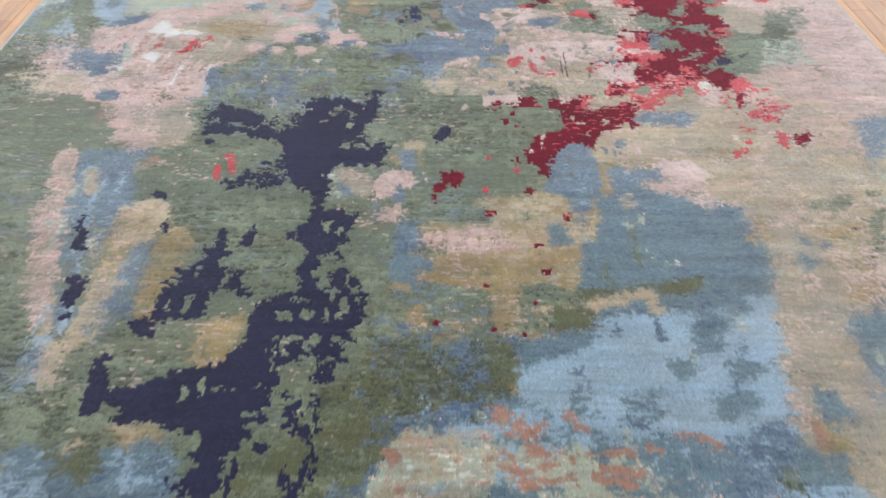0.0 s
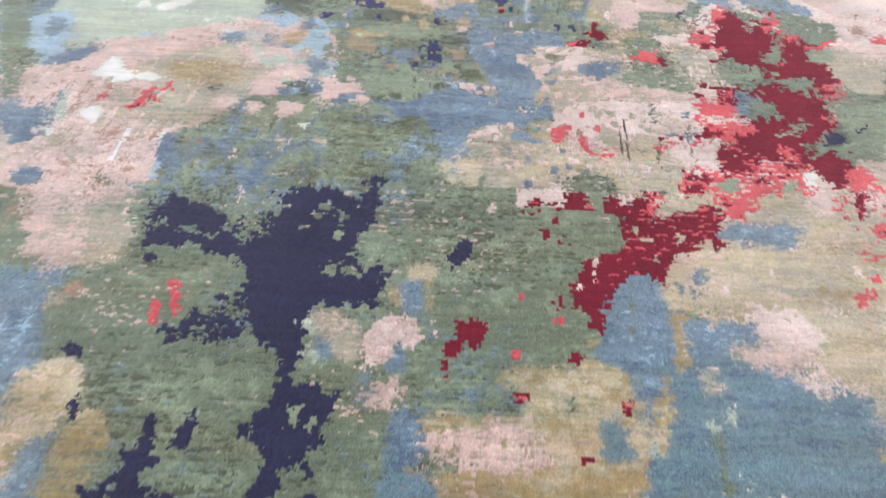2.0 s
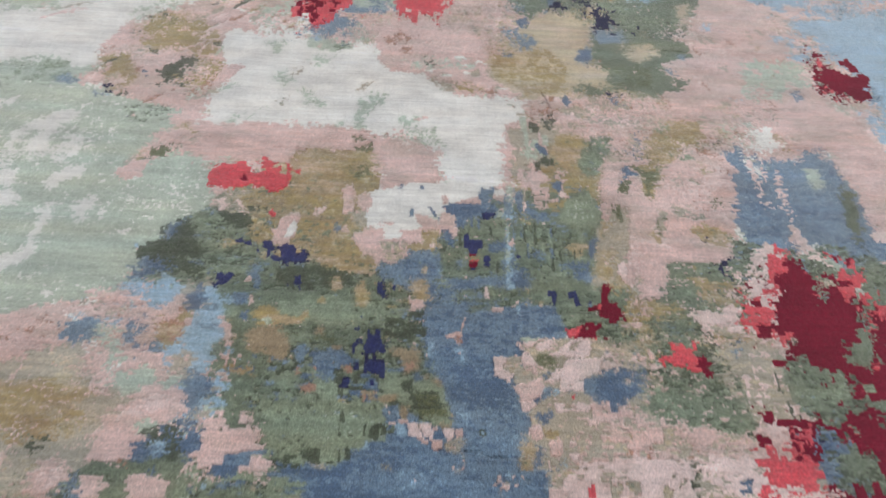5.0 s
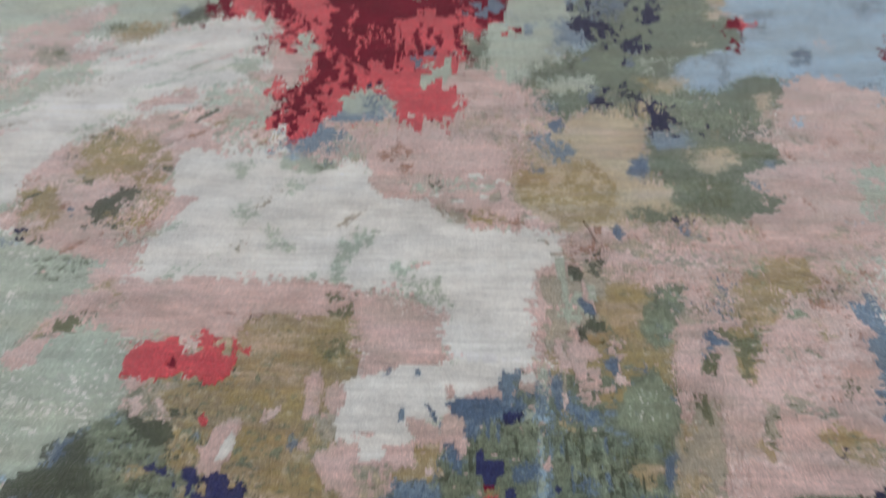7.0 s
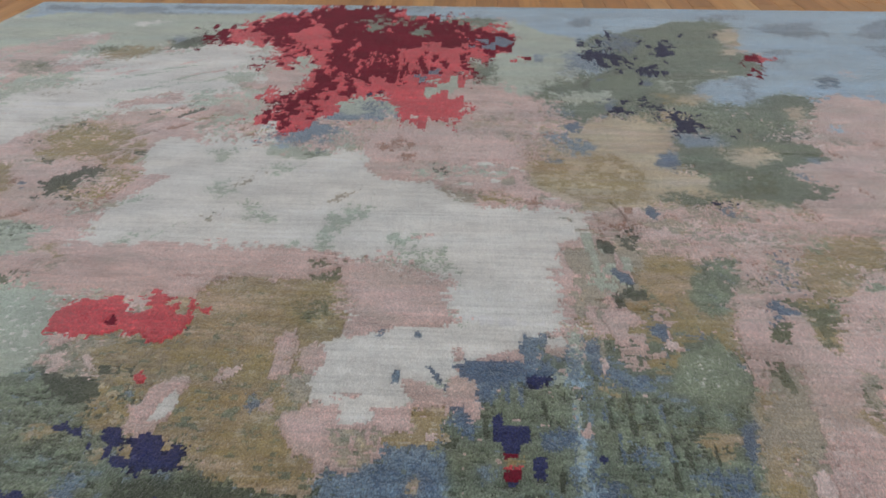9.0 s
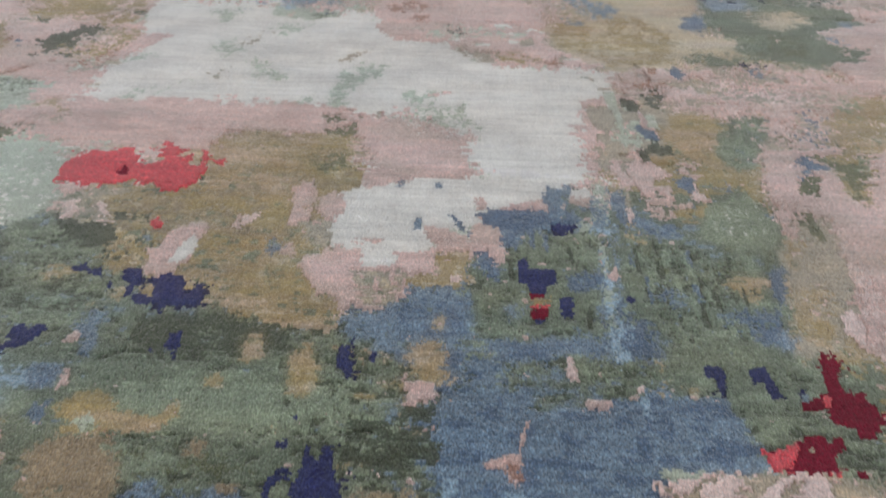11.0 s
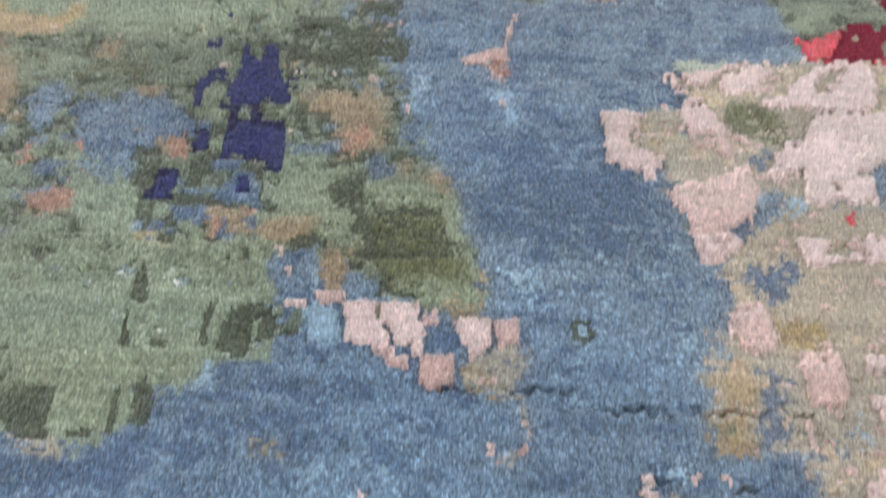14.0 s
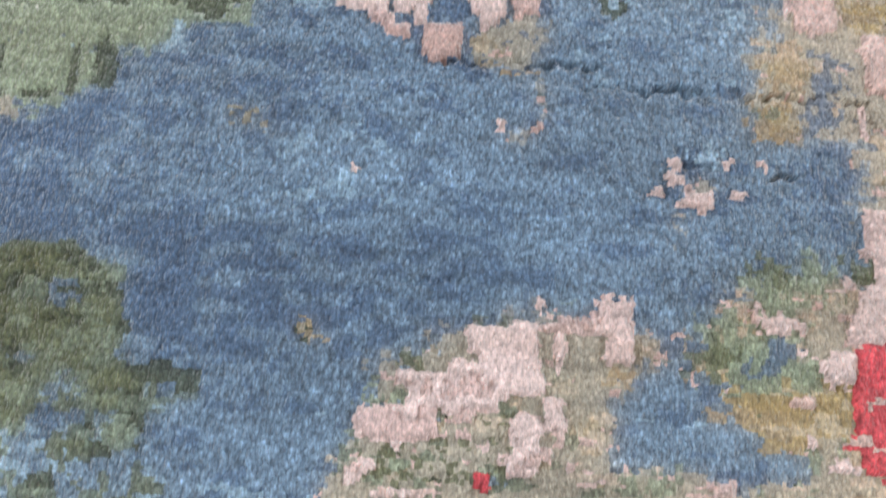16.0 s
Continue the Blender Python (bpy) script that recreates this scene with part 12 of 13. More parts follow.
patch("K", 2.1, .4, 396,249, 422,255, 433,242, 405,172, 387,179)
dabs("V", 4, 22, 181,254, 204,246, 226,238, 248,230, 180,208, 209,210, 220,177, 249,140, 221,131, 200,137, 293,242, 286,261, 44,150, 110,154, 72,267, 114,260)
dabs("D", 4, 18, 172,235, 195,227, 233,212, 244,187, 195,265, 269,241, 227,161, 273,188, 191,114, 223,116, 37,217, 101,249, 112,147)
dabs("S", 4, 24, 167,244, 177,191, 197,176, 226,194, 146,172, 151,149, 228,248, 35,295, 41,275, 60,276, 75,267, 115,204, 98,138)
patch("V", 2, .6, -316,45, -230,62, -109,48, -103,6, -159,-13, -220,-5, -306,20)
patch("V", 2, .5, -308,-20, -250,-17, -233,-33, -272,-50, -297,-46)
patch("D", 2, .6, -105,18, -53,20, -17,5, -25,-18, -66,-20, -92,-10)
patch("M", 2, .9, -215,111, -204,116, -194,84, -206,77, -216,86)
patch("M", 2, 1, -164,40, -169,78, -167,99, -156,72, -145,47, -147,37)
patch("M", 1.5, .9, -239,52, -230,62, -222,49, -229,43)
patch("M", 2, .9, -352,24, -331,38, -300,15, -268,10, -263,22, -254,29, -252,14, -263,-4, -297,-6, -314,-4, -329,1, -342,1)
patch("L", 1.5, .7, -338,1, -327,10, -318,-1, -325,-9)
patch("Y", 2, .9, -337,-10, -310,-15, -279,-40, -276,-71, -282,-85, -299,-81, -311,-72)
patch("U", 1.5, 1, -290,90, -290,104, -282,112, -277,90, -284,85)
patch("U", 1, .9, -306,84, -302,91, -299,82)
patch("U", 1, .8, -281,83, -278,87, -275,75)
patch("U", 1.5, 1, -128,84, -126,101, -118,103, -114,85, -108,68, -113,61, -120,73, -126,77)
patch("U", 1, .8, -118,105, -114,113, -114,101)
patch("U", 1, .9, -97,85, -96,99, -91,93, -92,82)
patch("M", 2, 1, -59,94, -51,109, -32,110, -26,92, -25,65, -36,62, -39,78, -54,84)
patch("P", 1.5, 1, -59,35, -56,51, -52,61, -36,62, -33,43, -46,39, -54,32)
patch("D", 2, .9, -59,20, -58,35, -45,33, -32,37, -33,21, -48,18)
patch("B", 3, 1, -20,53, 12,61, 52,50, 87,39, 160,55, 223,58, 227,40, 235,17, 238,-6, 219,-17, 165,-20, 143,-31, 160,-51, 131,-62, 99,-63, 95,-109, 124,-116, 127,-140, 144,-147, 141,-162, 38,-209, 25,-181, 11,-145, 3,-117, -9,-87, -22,-59, -26,-23, -24,4, -30,34)
patch("S", 2.5, .55, 10,-86, 94,-82, 119,-120, 107,-164, 32,-167, 14,-121)
patch("S", 2.5, .4, -15,-49, 33,-57, 95,-73, 14,-86)
patch("P", 1.5, 1, 46,22, 49,24, 44,8, 41,-9, 42,-26, 39,-36, 35,-41, 29,-26, 13,-24, 9,-19, 21,-16, 29,-10, 38,-7, 42,10)
patch("O", 1.5, .6, 27,-21, 41,-20, 38,-37, 32,-36)
patch("A", 1.5, .8, 29,-47, 43,-41, 46,-70, 41,-78, 35,-61)
patch("P", 1, .9, 34,-56, 39,-54, 40,-60, 36,-62)
patch("A", 1.5, .7, -23,-39, -15,-36, -16,-64, -21,-64)
patch("K", 1, .9, 86,98, 90,100, 92,81, 95,71, 91,71, 86,86)
patch("G", 1.5, .8, 52,38, 57,57, 79,51, 73,36, 56,35)
patch("S", 1, .8, 40,62, 44,75, 47,72, 43,56)
patch("P", 1.5, 1, 96,40, 99,51, 110,48, 121,47, 118,38, 104,39)
patch("K", 1, 1, 145,71, 151,73, 151,61, 146,58)
patch("A", 1.5, .7, 146,55, 153,58, 152,36, 146,36)
patch("A", 1.5, .8, 143,160, 144,129, 142,94, 137,90, 137,129)
patch("G", 2, .8, 128,93, 162,105, 162,75, 133,60)
patch("G", 2.5, 1, 224,46, 224,65, 207,70, 172,75, 183,117, 219,133, 286,129, 302,102, 319,82, 303,31, 274,18, 253,6, 238,11)
patch("U", 1, 1, 211,97, 224,96, 229,91, 224,65, 218,63, 218,81, 210,82)
patch("U", 1, 1, 250,94, 266,99, 269,83, 274,64, 263,60, 261,79, 250,79)
patch("U", 1, 1, 287,71, 294,74, 294,65, 286,61)
patch("B", 1.5, .8, 290,68, 298,71, 294,60, 289,58)
patch("C", 1.5, 1, 320,110, 329,113, 334,123, 337,114, 334,100, 328,86, 328,70, 347,72, 330,24, 322,35, 313,35, 311,50, 306,53, 293,49, 285,50, 289,58, 300,65, 314,72, 320,92)
patch("R", 1, 1, 304,59, 310,69, 315,66, 311,56, 306,56)
patch("C", 1.5, 1, 266,7, 274,18, 283,22, 289,26, 291,20, 309,21, 309,14, 300,8, 293,0, 293,-9, 282,-10, 270,-10, 257,-10, 254,-8, 266,-2)
patch("R", 1.5, 1, 241,5, 248,3, 261,12, 269,15, 268,7, 263,-5, 253,-10, 248,-8, 240,-6)
patch("C", 1, 1, 242,6, 250,8, 248,3)
patch("R", 1, .9, 286,-12, 296,-11, 294,-30, 301,-39, 295,-47, 289,-40, 286,-30)
patch("T", 1, .8, 278,10, 283,14, 282,7, 279,6)
# pale rose steps
patch("L", 2, 1, 149,-15, 177,-19, 187,-14, 185,-22, 164,-28, 150,-23)
patch("T", 2.5, 1, 169,-40, 190,-19, 289,-14, 314,-24, 290,-92, 262,-101, 204,-112, 189,-96, 178,-79, 170,-60)
patch("K", 2, 1, 175,-45, 179,-32, 202,-18, 217,-23, 205,-44, 189,-44)
patch("K", 2, 1, 207,-49, 221,-43, 227,-33, 246,-21, 264,-15, 285,-14, 283,-35, 276,-55, 259,-61, 237,-57, 217,-58, 208,-54)
patch("T", 1.5, .8, 207,-34, 225,-25, 217,-43, 207,-44)
patch("T", 1.5, .8, 245,-27, 263,-21, 253,-42, 241,-42)
patch("K", 2, 1, 226,-69, 236,-60, 275,-60, 303,-54, 292,-87, 274,-97, 262,-101, 243,-102, 225,-103, 203,-100, 205,-91, 217,-90, 225,-81)
patch("K", 1.5, 1, 100,-63, 104,-61, 117,-62, 130,-64, 128,-74, 118,-74, 113,-77, 102,-73)
patch("K", 1.5, 1, 101,-89, 102,-80, 115,-77, 116,-86, 113,-99, 110,-103, 100,-103)
patch("T", 2, 1, 119,-77, 131,-62, 150,-61, 148,-75, 128,-78)
patch("K", 1.5, 1, 149,-59, 159,-53, 172,-60, 170,-72, 160,-72, 153,-70)
patch("T", 2.5, 1, 116,-84, 140,-76, 150,-84, 172,-90, 167,-114, 145,-116, 142,-100, 130,-96, 119,-90)
patch("P", 1.5, 1, 158,-82, 174,-79, 179,-85, 180,-96, 171,-97, 169,-88, 159,-89)
patch("P", 2.5, 1, 136,-128, 135,-122, 145,-117, 167,-116, 171,-105, 185,-101, 186,-113, 188,-119, 186,-130, 177,-138, 172,-153, 169,-161, 157,-169, 147,-169, 148,-155, 147,-139, 140,-136)
patch("F", 2, .7, 184,-50, 206,-54, 218,-70, 218,-86, 203,-86, 186,-78, 176,-69)
patch("S", 1.5, .9, 189,-96, 202,-91, 199,-102, 189,-105)
patch("K", 1.5, .9, 211,-84, 221,-81, 217,-90, 210,-91)
patch("K", 1.5, .8, 221,-112, 239,-105, 234,-124, 221,-132, 220,-120)
patch("K", 1.5, .9, 237,-111, 261,-106, 258,-127, 242,-131, 237,-123)
patch("T", 2, .9, 197,-113, 220,-105, 214,-128, 196,-133)
patch("B", 2, .8, 186,-130, 199,-119, 206,-121, 196,-145, 181,-149)
patch("A", 1.5, .8, 208,-125, 214,-122, 212,-132, 206,-133)
patch("B", 2.5, 1, 263,-110, 280,-92, 289,-96, 277,-130, 263,-130)
patch("T", 3, 1, 177,-153, 223,-136, 253,-131, 276,-134, 253,-200, 176,-203, 169,-175)
patch("K", 1.5, 1, 201,-160, 207,-152, 219,-150, 220,-159, 222,-166, 243,-163, 243,-150, 270,-151, 264,-168, 254,-168, 234,-169, 220,-173, 210,-170, 205,-167)
# navy stack and olive
patch("S", 2, .7, -227,-87, -227,-63, -184,-61, -157,-75, -153,-93, -175,-94, -195,-91, -197,-113, -201,-122, -213,-114)
patch("B", 2, .5, -233,-59, -183,-51, -159,-84, -194,-95, -221,-96)
patch("B", 1.5, .8, -270,-65, -260,-50, -238,-54, -248,-84, -254,-89)
patch("U", 1.5, 1, -138,-12, -134,-9, -130,-20, -123,-25, -121,-11, -115,-8, -111,-22, -107,-38, -103,-48, -99,-58, -105,-63, -113,-58, -124,-64, -136,-64, -141,-50, -137,-39, -135,-28)
patch("U", 1.5, 1, -134,-101, -135,-88, -129,-78, -114,-78, -101,-84, -97,-100, -96,-113, -101,-117, -106,-109, -113,-103, -128,-103)
patch("U", 1.5, .9, -154,-98, -154,-86, -147,-84, -144,-95, -148,-100)
patch("U", 1.5, .8, -161,-65, -162,-45, -154,-35, -146,-34, -144,-42, -155,-50, -155,-65)
patch("U", 1, .8, -163,-9, -154,-6, -151,-12, -161,-13)
patch("U", 1, .8, -152,16, -149,22, -147,11)
patch("U", 1.5, .9, -172,-133, -172,-123, -162,-116, -158,-120, -161,-128)
patch("S", 1.5, .9, -132,-135, -125,-118, -114,-118, -108,-132, -117,-139)
patch("O", 2, .85, -242,-140, -241,-134, -224,-131, -224,-119, -228,-97, -223,-94, -219,-114, -217,-131, -217,-145, -232,-148)
patch("O", 1.5, .7, -257,-111, -256,-98, -252,-98, -248,-115)
patch("Y", 2, .9, -82,-57, -71,-49, -42,-55, -39,-70, -44,-79, -55,-89, -57,-98, -67,-96, -65,-82, -60,-70, -77,-64)
patch("O", 2, .7, -64,-89, -48,-77, -40,-79, -54,-98, -63,-98)
patch("O", 1.5, .7, -170,-94, -161,-89, -156,-105, -165,-107)
patch("Y", 1.5, .8, -199,-50, -183,-49, -182,-61, -194,-59)
patch("O", 1.5, .8, -136,-151, -132,-143, -109,-142, -108,-150, -119,-155, -123,-162, -130,-161)
patch("S", 1.5, .8, -125,-162, -125,-153, -118,-153, -117,-164)
patch("V", 2, .8, -105,-126, -91,-125, -86,-108, -71,-112, -53,-107, -55,-124, -72,-129, -81,-141, -95,-146)
patch("V", 2, .8, -51,-124, -38,-106, -23,-110, -18,-126, -4,-122, 4,-137, 1,-153, -10,-142, -18,-130, -32,-131, -47,-132)
patch("D", 2, 1, -64,-132, -61,-120, -48,-121, -45,-132, -53,-137, -60,-136)
patch("D", 2.5, .95, -45,-147, -36,-131, -18,-130, -7,-142, 1,-153, 5,-168, -1,-183, -14,-190, -28,-184, -41,-170)
patch("G", 2.5, .8, 0,-130, 9,-125, 11,-153, 22,-167, 15,-196, 5,-182)
patch("V", 2.5, .8, -262,-172, -230,-163, -166,-168, -109,-165, -94,-186, -93,-214, -242,-220)
patch("V", 2, .6, -239,-97, -200,-113, -181,-129, -186,-150, -214,-151)
patch("D", 1, .8, -177,-149, -180,-133, -182,-112, -174,-112, -176,-133, -173,-149)
patch("D", 1, .8, -282,-108, -285,-97, -279,-94, -277,-112)
patch("Y", 1.5, .8, -106,-158, -94,-150, -76,-151, -78,-160, -95,-165)
patch("Y", 1.5, .9, -24,-114, -22,-101, -18,-105, -19,-116)
patch("S", 1.5, .8, -49,-106, -35,-97, -30,-114, -40,-119)
patch("Y", 1.5, .6, -4,-117, 7,-115, 5,-129, -2,-128)
# light green with dark clefts
patch("V", 0.9, 1, -249,-150, -217,-150, -188,-139, -182,-127, -176,-161, -161,-179, -151,-166, -103,-162, -97,-179, -92,-197, -88,-203, -105,-206, -114,-204, -116,-227, -109,-233, -114,-240, -121,-251, -137,-253, -151,-254, -148,-241, -191,-249, -219,-248)
patch("G", 0.9, .45, -249,-150, -217,-152, -176,-165, -166,-183, -190,-198, -235,-196)
patch("G", 0.7, .5, -160,-172, -108,-169, -101,-194, -146,-196)
patch("L", 0.7, .12, -238,-186, -94,-179, -86,-239, -220,-245)
patch("V", 0.9, 1, -194,-258, -190,-251, -166,-248, -163,-266, -165,-280, -167,-285, -184,-286, -191,-281)
patch("V", 0.7, 1, -160,-251, -156,-248, -152,-263, -154,-274, -158,-275)
patch("D", 0.4, 1, -167,-200, -167,-186, -165,-181, -160,-193, -158,-205, -167,-204)
patch("D", 0.4, 1, -167,-226, -168,-210, -167,-205, -165,-220, -162,-229, -157,-227, -159,-231, -166,-230)
patch("D", 0.4, 1, -151,-227, -143,-226, -142,-230, -149,-231)
patch("D", 0.4, 1, -125,-228, -126,-215, -124,-202, -121,-206, -122,-218, -121,-228)
patch("D", 0.7, 1, -117,-229, -113,-221, -113,-214, -110,-204, -94,-204, -91,-205, -97,-212, -97,-220, -99,-227, -101,-235, -109,-233)
patch("D", 0.7, 1, -95,-226, -95,-217, -87,-206, -85,-218, -87,-223)
patch("V", 0.4, 1, -98,-227, -99,-214, -96,-212, -95,-226, -95,-234, -98,-233)
patch("D", 0.7, 1, -204,-279, -211,-262, -211,-253, -201,-253, -194,-253, -193,-263, -192,-276, -194,-279)
patch("T", 0.7, .7, -207,-279, -191,-279, -189,-287, -202,-287)
patch("D", 0.4, 1, -163,-273, -164,-254, -161,-251, -159,-269, -161,-275)
patch("D", 0.7, 1, -152,-265, -152,-248, -148,-244, -145,-256, -141,-261, -143,-269, -148,-273)
patch("D", 0.4, .9, -182,-276, -171,-274, -165,-272, -166,-276, -181,-278)
patch("V", 0.7, .9, -148,-253, -135,-247, -123,-237, -115,-237, -121,-251, -134,-253)
patch("A", 0.7, .7, -124,-249, -122,-237, -117,-237, -116,-251, -120,-254)
# blue, broad
patch("B", 1.3, 1, -212,-291, -191,-288, -168,-285, -162,-276, -141,-271, -139,-258, -106,-252, -80,-238, -64,-231, -41,-233, -24,-239, -6,-249, 11,-250, 22,-254, 50,-251, 56,-245, 50,-220, 51,-193, 81,-189, 137,-175, 148,-182, 144,-216, 139,-276, 190,-277, 178,-337, -193,-351)
patch("S", 1.1, .6, -199,-317, -69,-322, 33,-302, 33,-342, -188,-351)
patch("S", 1.1, .35, -63,-244, -17,-248, -11,-259, -61,-262)
patch("S", 1.1, .35, 25,-258, 76,-279, 74,-311, 28,-307)
patch("S", 1.1, .4, 27,-121, 124,-116, 120,-155, 33,-159)
patch("S", 0.9, .3, 62,-232, 119,-229, 111,-248, 64,-247)
# ochre and slate round the navy stack
patch("O", 0.7, .9, -243,-144, -240,-136, -220,-129, -216,-144, -231,-147, -240,-146)
patch("Y", 0.7, .9, -135,-154, -135,-146, -131,-142, -112,-143, -111,-158, -122,-161, -125,-150, -130,-150, -130,-157)
patch("Y", 0.7, .9, -110,-158, -104,-154, -92,-148, -73,-149, -74,-156, -91,-160, -106,-162)
patch("S", 0.7, .9, -128,-161, -128,-150, -122,-149, -121,-161)
patch("S", 0.7, .9, -114,-151, -108,-148, -105,-156, -111,-158)
patch("S", 0.7, .9, -155,-149, -150,-141, -140,-145, -140,-152, -151,-155)
patch("S", 0.7, .9, -168,-159, -168,-152, -159,-151, -159,-161)
patch("U", 0.7, 1, -172,-133, -170,-122, -161,-120, -157,-128, -166,-135)
patch("S", 0.7, .9, -135,-137, -130,-130, -122,-116, -113,-116, -108,-135, -112,-139)
patch("U", 0.7, .8, -122,-132, -122,-120, -116,-118, -114,-130)
patch("V", 0.7, 1, -168,-148, -167,-142, -160,-140, -157,-147, -162,-150)
patch("V", 0.7, 1, -150,-158, -148,-153, -138,-153, -137,-160, -146,-162)
patch("D", 0.4, .9, -150,-160, -145,-159, -144,-163)
patch("V", 0.7, .9, -107,-135, -102,-123, -77,-118, -62,-141, -73,-149, -93,-146, -97,-135)
patch("D", 0.4, .9, -104,-121, -98,-119, -97,-127, -102,-125)
patch("D", 0.7, 1, -84,-166, -84,-161, -75,-159, -70,-162, -73,-169, -79,-170)
patch("D", 0.7, 1, -68,-127, -64,-119, -51,-118, -49,-126, -49,-140, -54,-138, -59,-135)
patch("V", 0.7, .9, -64,-152, -62,-141, -52,-140, -53,-154, -60,-158)
patch("D", 0.9, 1, -51,-155, -49,-144, -36,-141, -30,-139, -14,-138, -13,-136, 0,-140, 0,-153, 8,-158, 7,-171, -3,-171, -10,-164, -16,-172, -28,-176, -37,-173, -41,-162)
patch("F", 0.7, .5, -42,-144, -1,-142, 6,-167, -34,-169)
patch("V", 0.7, .8, -46,-140, -37,-124, -12,-123, -5,-130, -14,-138, -30,-141, -42,-144)
patch("V", 0.7, .8, 1,-130, 8,-126, 11,-152, 18,-170, 23,-184, 12,-190, 3,-185, 7,-167, 2,-149)
patch("F", 0.7, .8, -37,-173, -16,-172, 15,-171, 18,-188, -8,-199, -15,-193, -27,-190)
patch("V", 0.7, .6, -27,-187, -9,-182, 15,-185, 12,-195, -11,-200)
patch("Y", 0.7, .8, 21,-181, 25,-177, 27,-194, 24,-205, 21,-203)
patch("Y", 0.7, .7, 1,-199, 9,-195, 21,-203, 24,-208, 13,-209, 4,-204)
patch("Y", 0.7, .8, -66,-174, -65,-167, -56,-170, -52,-184, -53,-195, -62,-195, -66,-185)
patch("S", 0.7, .8, 18,-191, 19,-185, 23,-183, 23,-191)
patch("B", 0.7, .9, -97,-179, -95,-172, -80,-171, -70,-175, -67,-189, -72,-202, -85,-200, -93,-190)
patch("A", 0.4, .8, -71,-182, -67,-181, -66,-194, -69,-194)
patch("K", 0.4, 1, -93,-168, -89,-168, -88,-172, -91,-173)
patch("K", 0.4, 1, -86,-181, -83,-179, -82,-184, -85,-184)
patch("B", 0.7, .9, -51,-195, -50,-184, -36,-184, -31,-194, -44,-199)
patch("A", 0.7, .6, -68,-225, -68,-206, -51,-205, -50,-224)
# rose blocks
patch("K", 0.4, 1, -83,-201, -72,-200, -71,-204, -82,-206)
patch("P", 0.4, 1, -67,-196, -65,-195, -52,-194, -51,-202, -64,-203)
patch("K", 0.6, 1, -50,-206, -49,-201, -36,-200, -34,-209, -30,-214, -26,-218, -26,-225, -42,-226, -48,-224)
patch("K", 0.6, 1, -30,-203, -28,-200, -15,-201, -14,-210, -11,-213, -7,-214, -7,-232, -13,-232, -13,-225, -20,-226, -26,-215, -30,-212)
patch("P", 0.4, 1, -34,-226, -25,-226, -23,-231, -16,-232, -15,-239, -20,-238, -27,-235, -31,-232)
patch("P", 0.6, 1, -8,-232, 8,-230, 9,-234, 8,-247, -2,-249, -8,-246)
patch("T", 0.4, .9, -34,-205, -31,-202, -30,-210, -32,-210)
patch("K", 0.6, 1, 11,-210, 13,-208, 27,-209, 29,-218, 27,-226, 22,-227, 22,-232, 17,-234, 16,-226, 13,-222, 10,-215)
patch("P", 0.4, 1, 30,-209, 42,-208, 42,-220, 39,-224, 32,-224)
patch("T", 0.7, .8, 15,-240, 22,-231, 27,-227, 32,-224, 45,-223, 44,-242, 41,-248, 22,-249, 15,-248)
patch("M", 0.4, .9, 25,-251, 41,-250, 44,-254, 27,-255)
patch("K", 0.4, 1, 26,-276, 29,-276, 30,-281, 27,-282)
patch("P", 0.4, 1, 41,-277, 47,-276, 46,-280, 42,-281)
patch("T", 0.7, .8, 29,-281, 42,-280, 41,-286, 33,-287)
patch("T", 0.4, .5, 44,-254, 50,-254, 48,-274, 44,-274)
patch("K", 0.4, 1, -38,-301, -35,-299, -31,-301, -32,-303, -36,-303)
patch("M", 0.4, .6, -90,-280, -80,-279, -79,-284, -88,-284)
patch("D", 0.7, .9, 71,-212, 73,-207, 82,-207, 84,-217, 78,-222, 72,-219)
patch("A", 0.7, .15, 74,-219, 81,-199, 135,-193, 142,-182, 142,-203, 106,-214)
# right: rose, greige and ochre
patch("T", 1.1, 1, 162,-171, 180,-152, 201,-139, 246,-133, 220,-249, 199,-256, 188,-274, 179,-277, 169,-275, 138,-277, 140,-247, 145,-228, 157,-225)
patch("T", 0.9, 1, 148,-94, 172,-97, 170,-109, 160,-116, 147,-113)
patch("P", 0.9, 1, 136,-129, 138,-121, 150,-118, 170,-109, 184,-109, 190,-118, 185,-131, 180,-140, 173,-148, 173,-158, 169,-163, 160,-164, 159,-171, 148,-171, 147,-161, 144,-153, 146,-138, 142,-131)
patch("K", 0.7, .7, 146,-153, 171,-148, 171,-159, 160,-164, 157,-170, 148,-171)
patch("S", 0.7, .9, 168,-149, 179,-140, 178,-152, 173,-156)
patch("B", 0.9, 1, 185,-140, 191,-124, 198,-120, 202,-124, 198,-138, 191,-142)
patch("A", 0.7, .7, 206,-130, 209,-124, 215,-124, 212,-130)
patch("K", 0.9, .8, 198,-104, 256,-89, 248,-126, 236,-124, 225,-131, 216,-127, 218,-115, 209,-114, 199,-114)
patch("T", 0.7, .8, 203,-108, 220,-105, 216,-121, 205,-120)
patch("R", 0.4, 1, 238,-136, 242,-134, 241,-142, 237,-143)
patch("O", 0.4, 1, 230,-153, 235,-151, 234,-156, 230,-157)
patch("K", 0.6, 1, 203,-156, 206,-152, 218,-151, 221,-155, 220,-163, 240,-162, 238,-167, 223,-169, 217,-171, 210,-172, 206,-169, 206,-162)
patch("K", 0.4, 1, 238,-149, 242,-149, 241,-155, 238,-154)
patch("S", 0.9, .9, 173,-174, 186,-170, 199,-169, 204,-176, 193,-183, 190,-194, 182,-196, 175,-184)
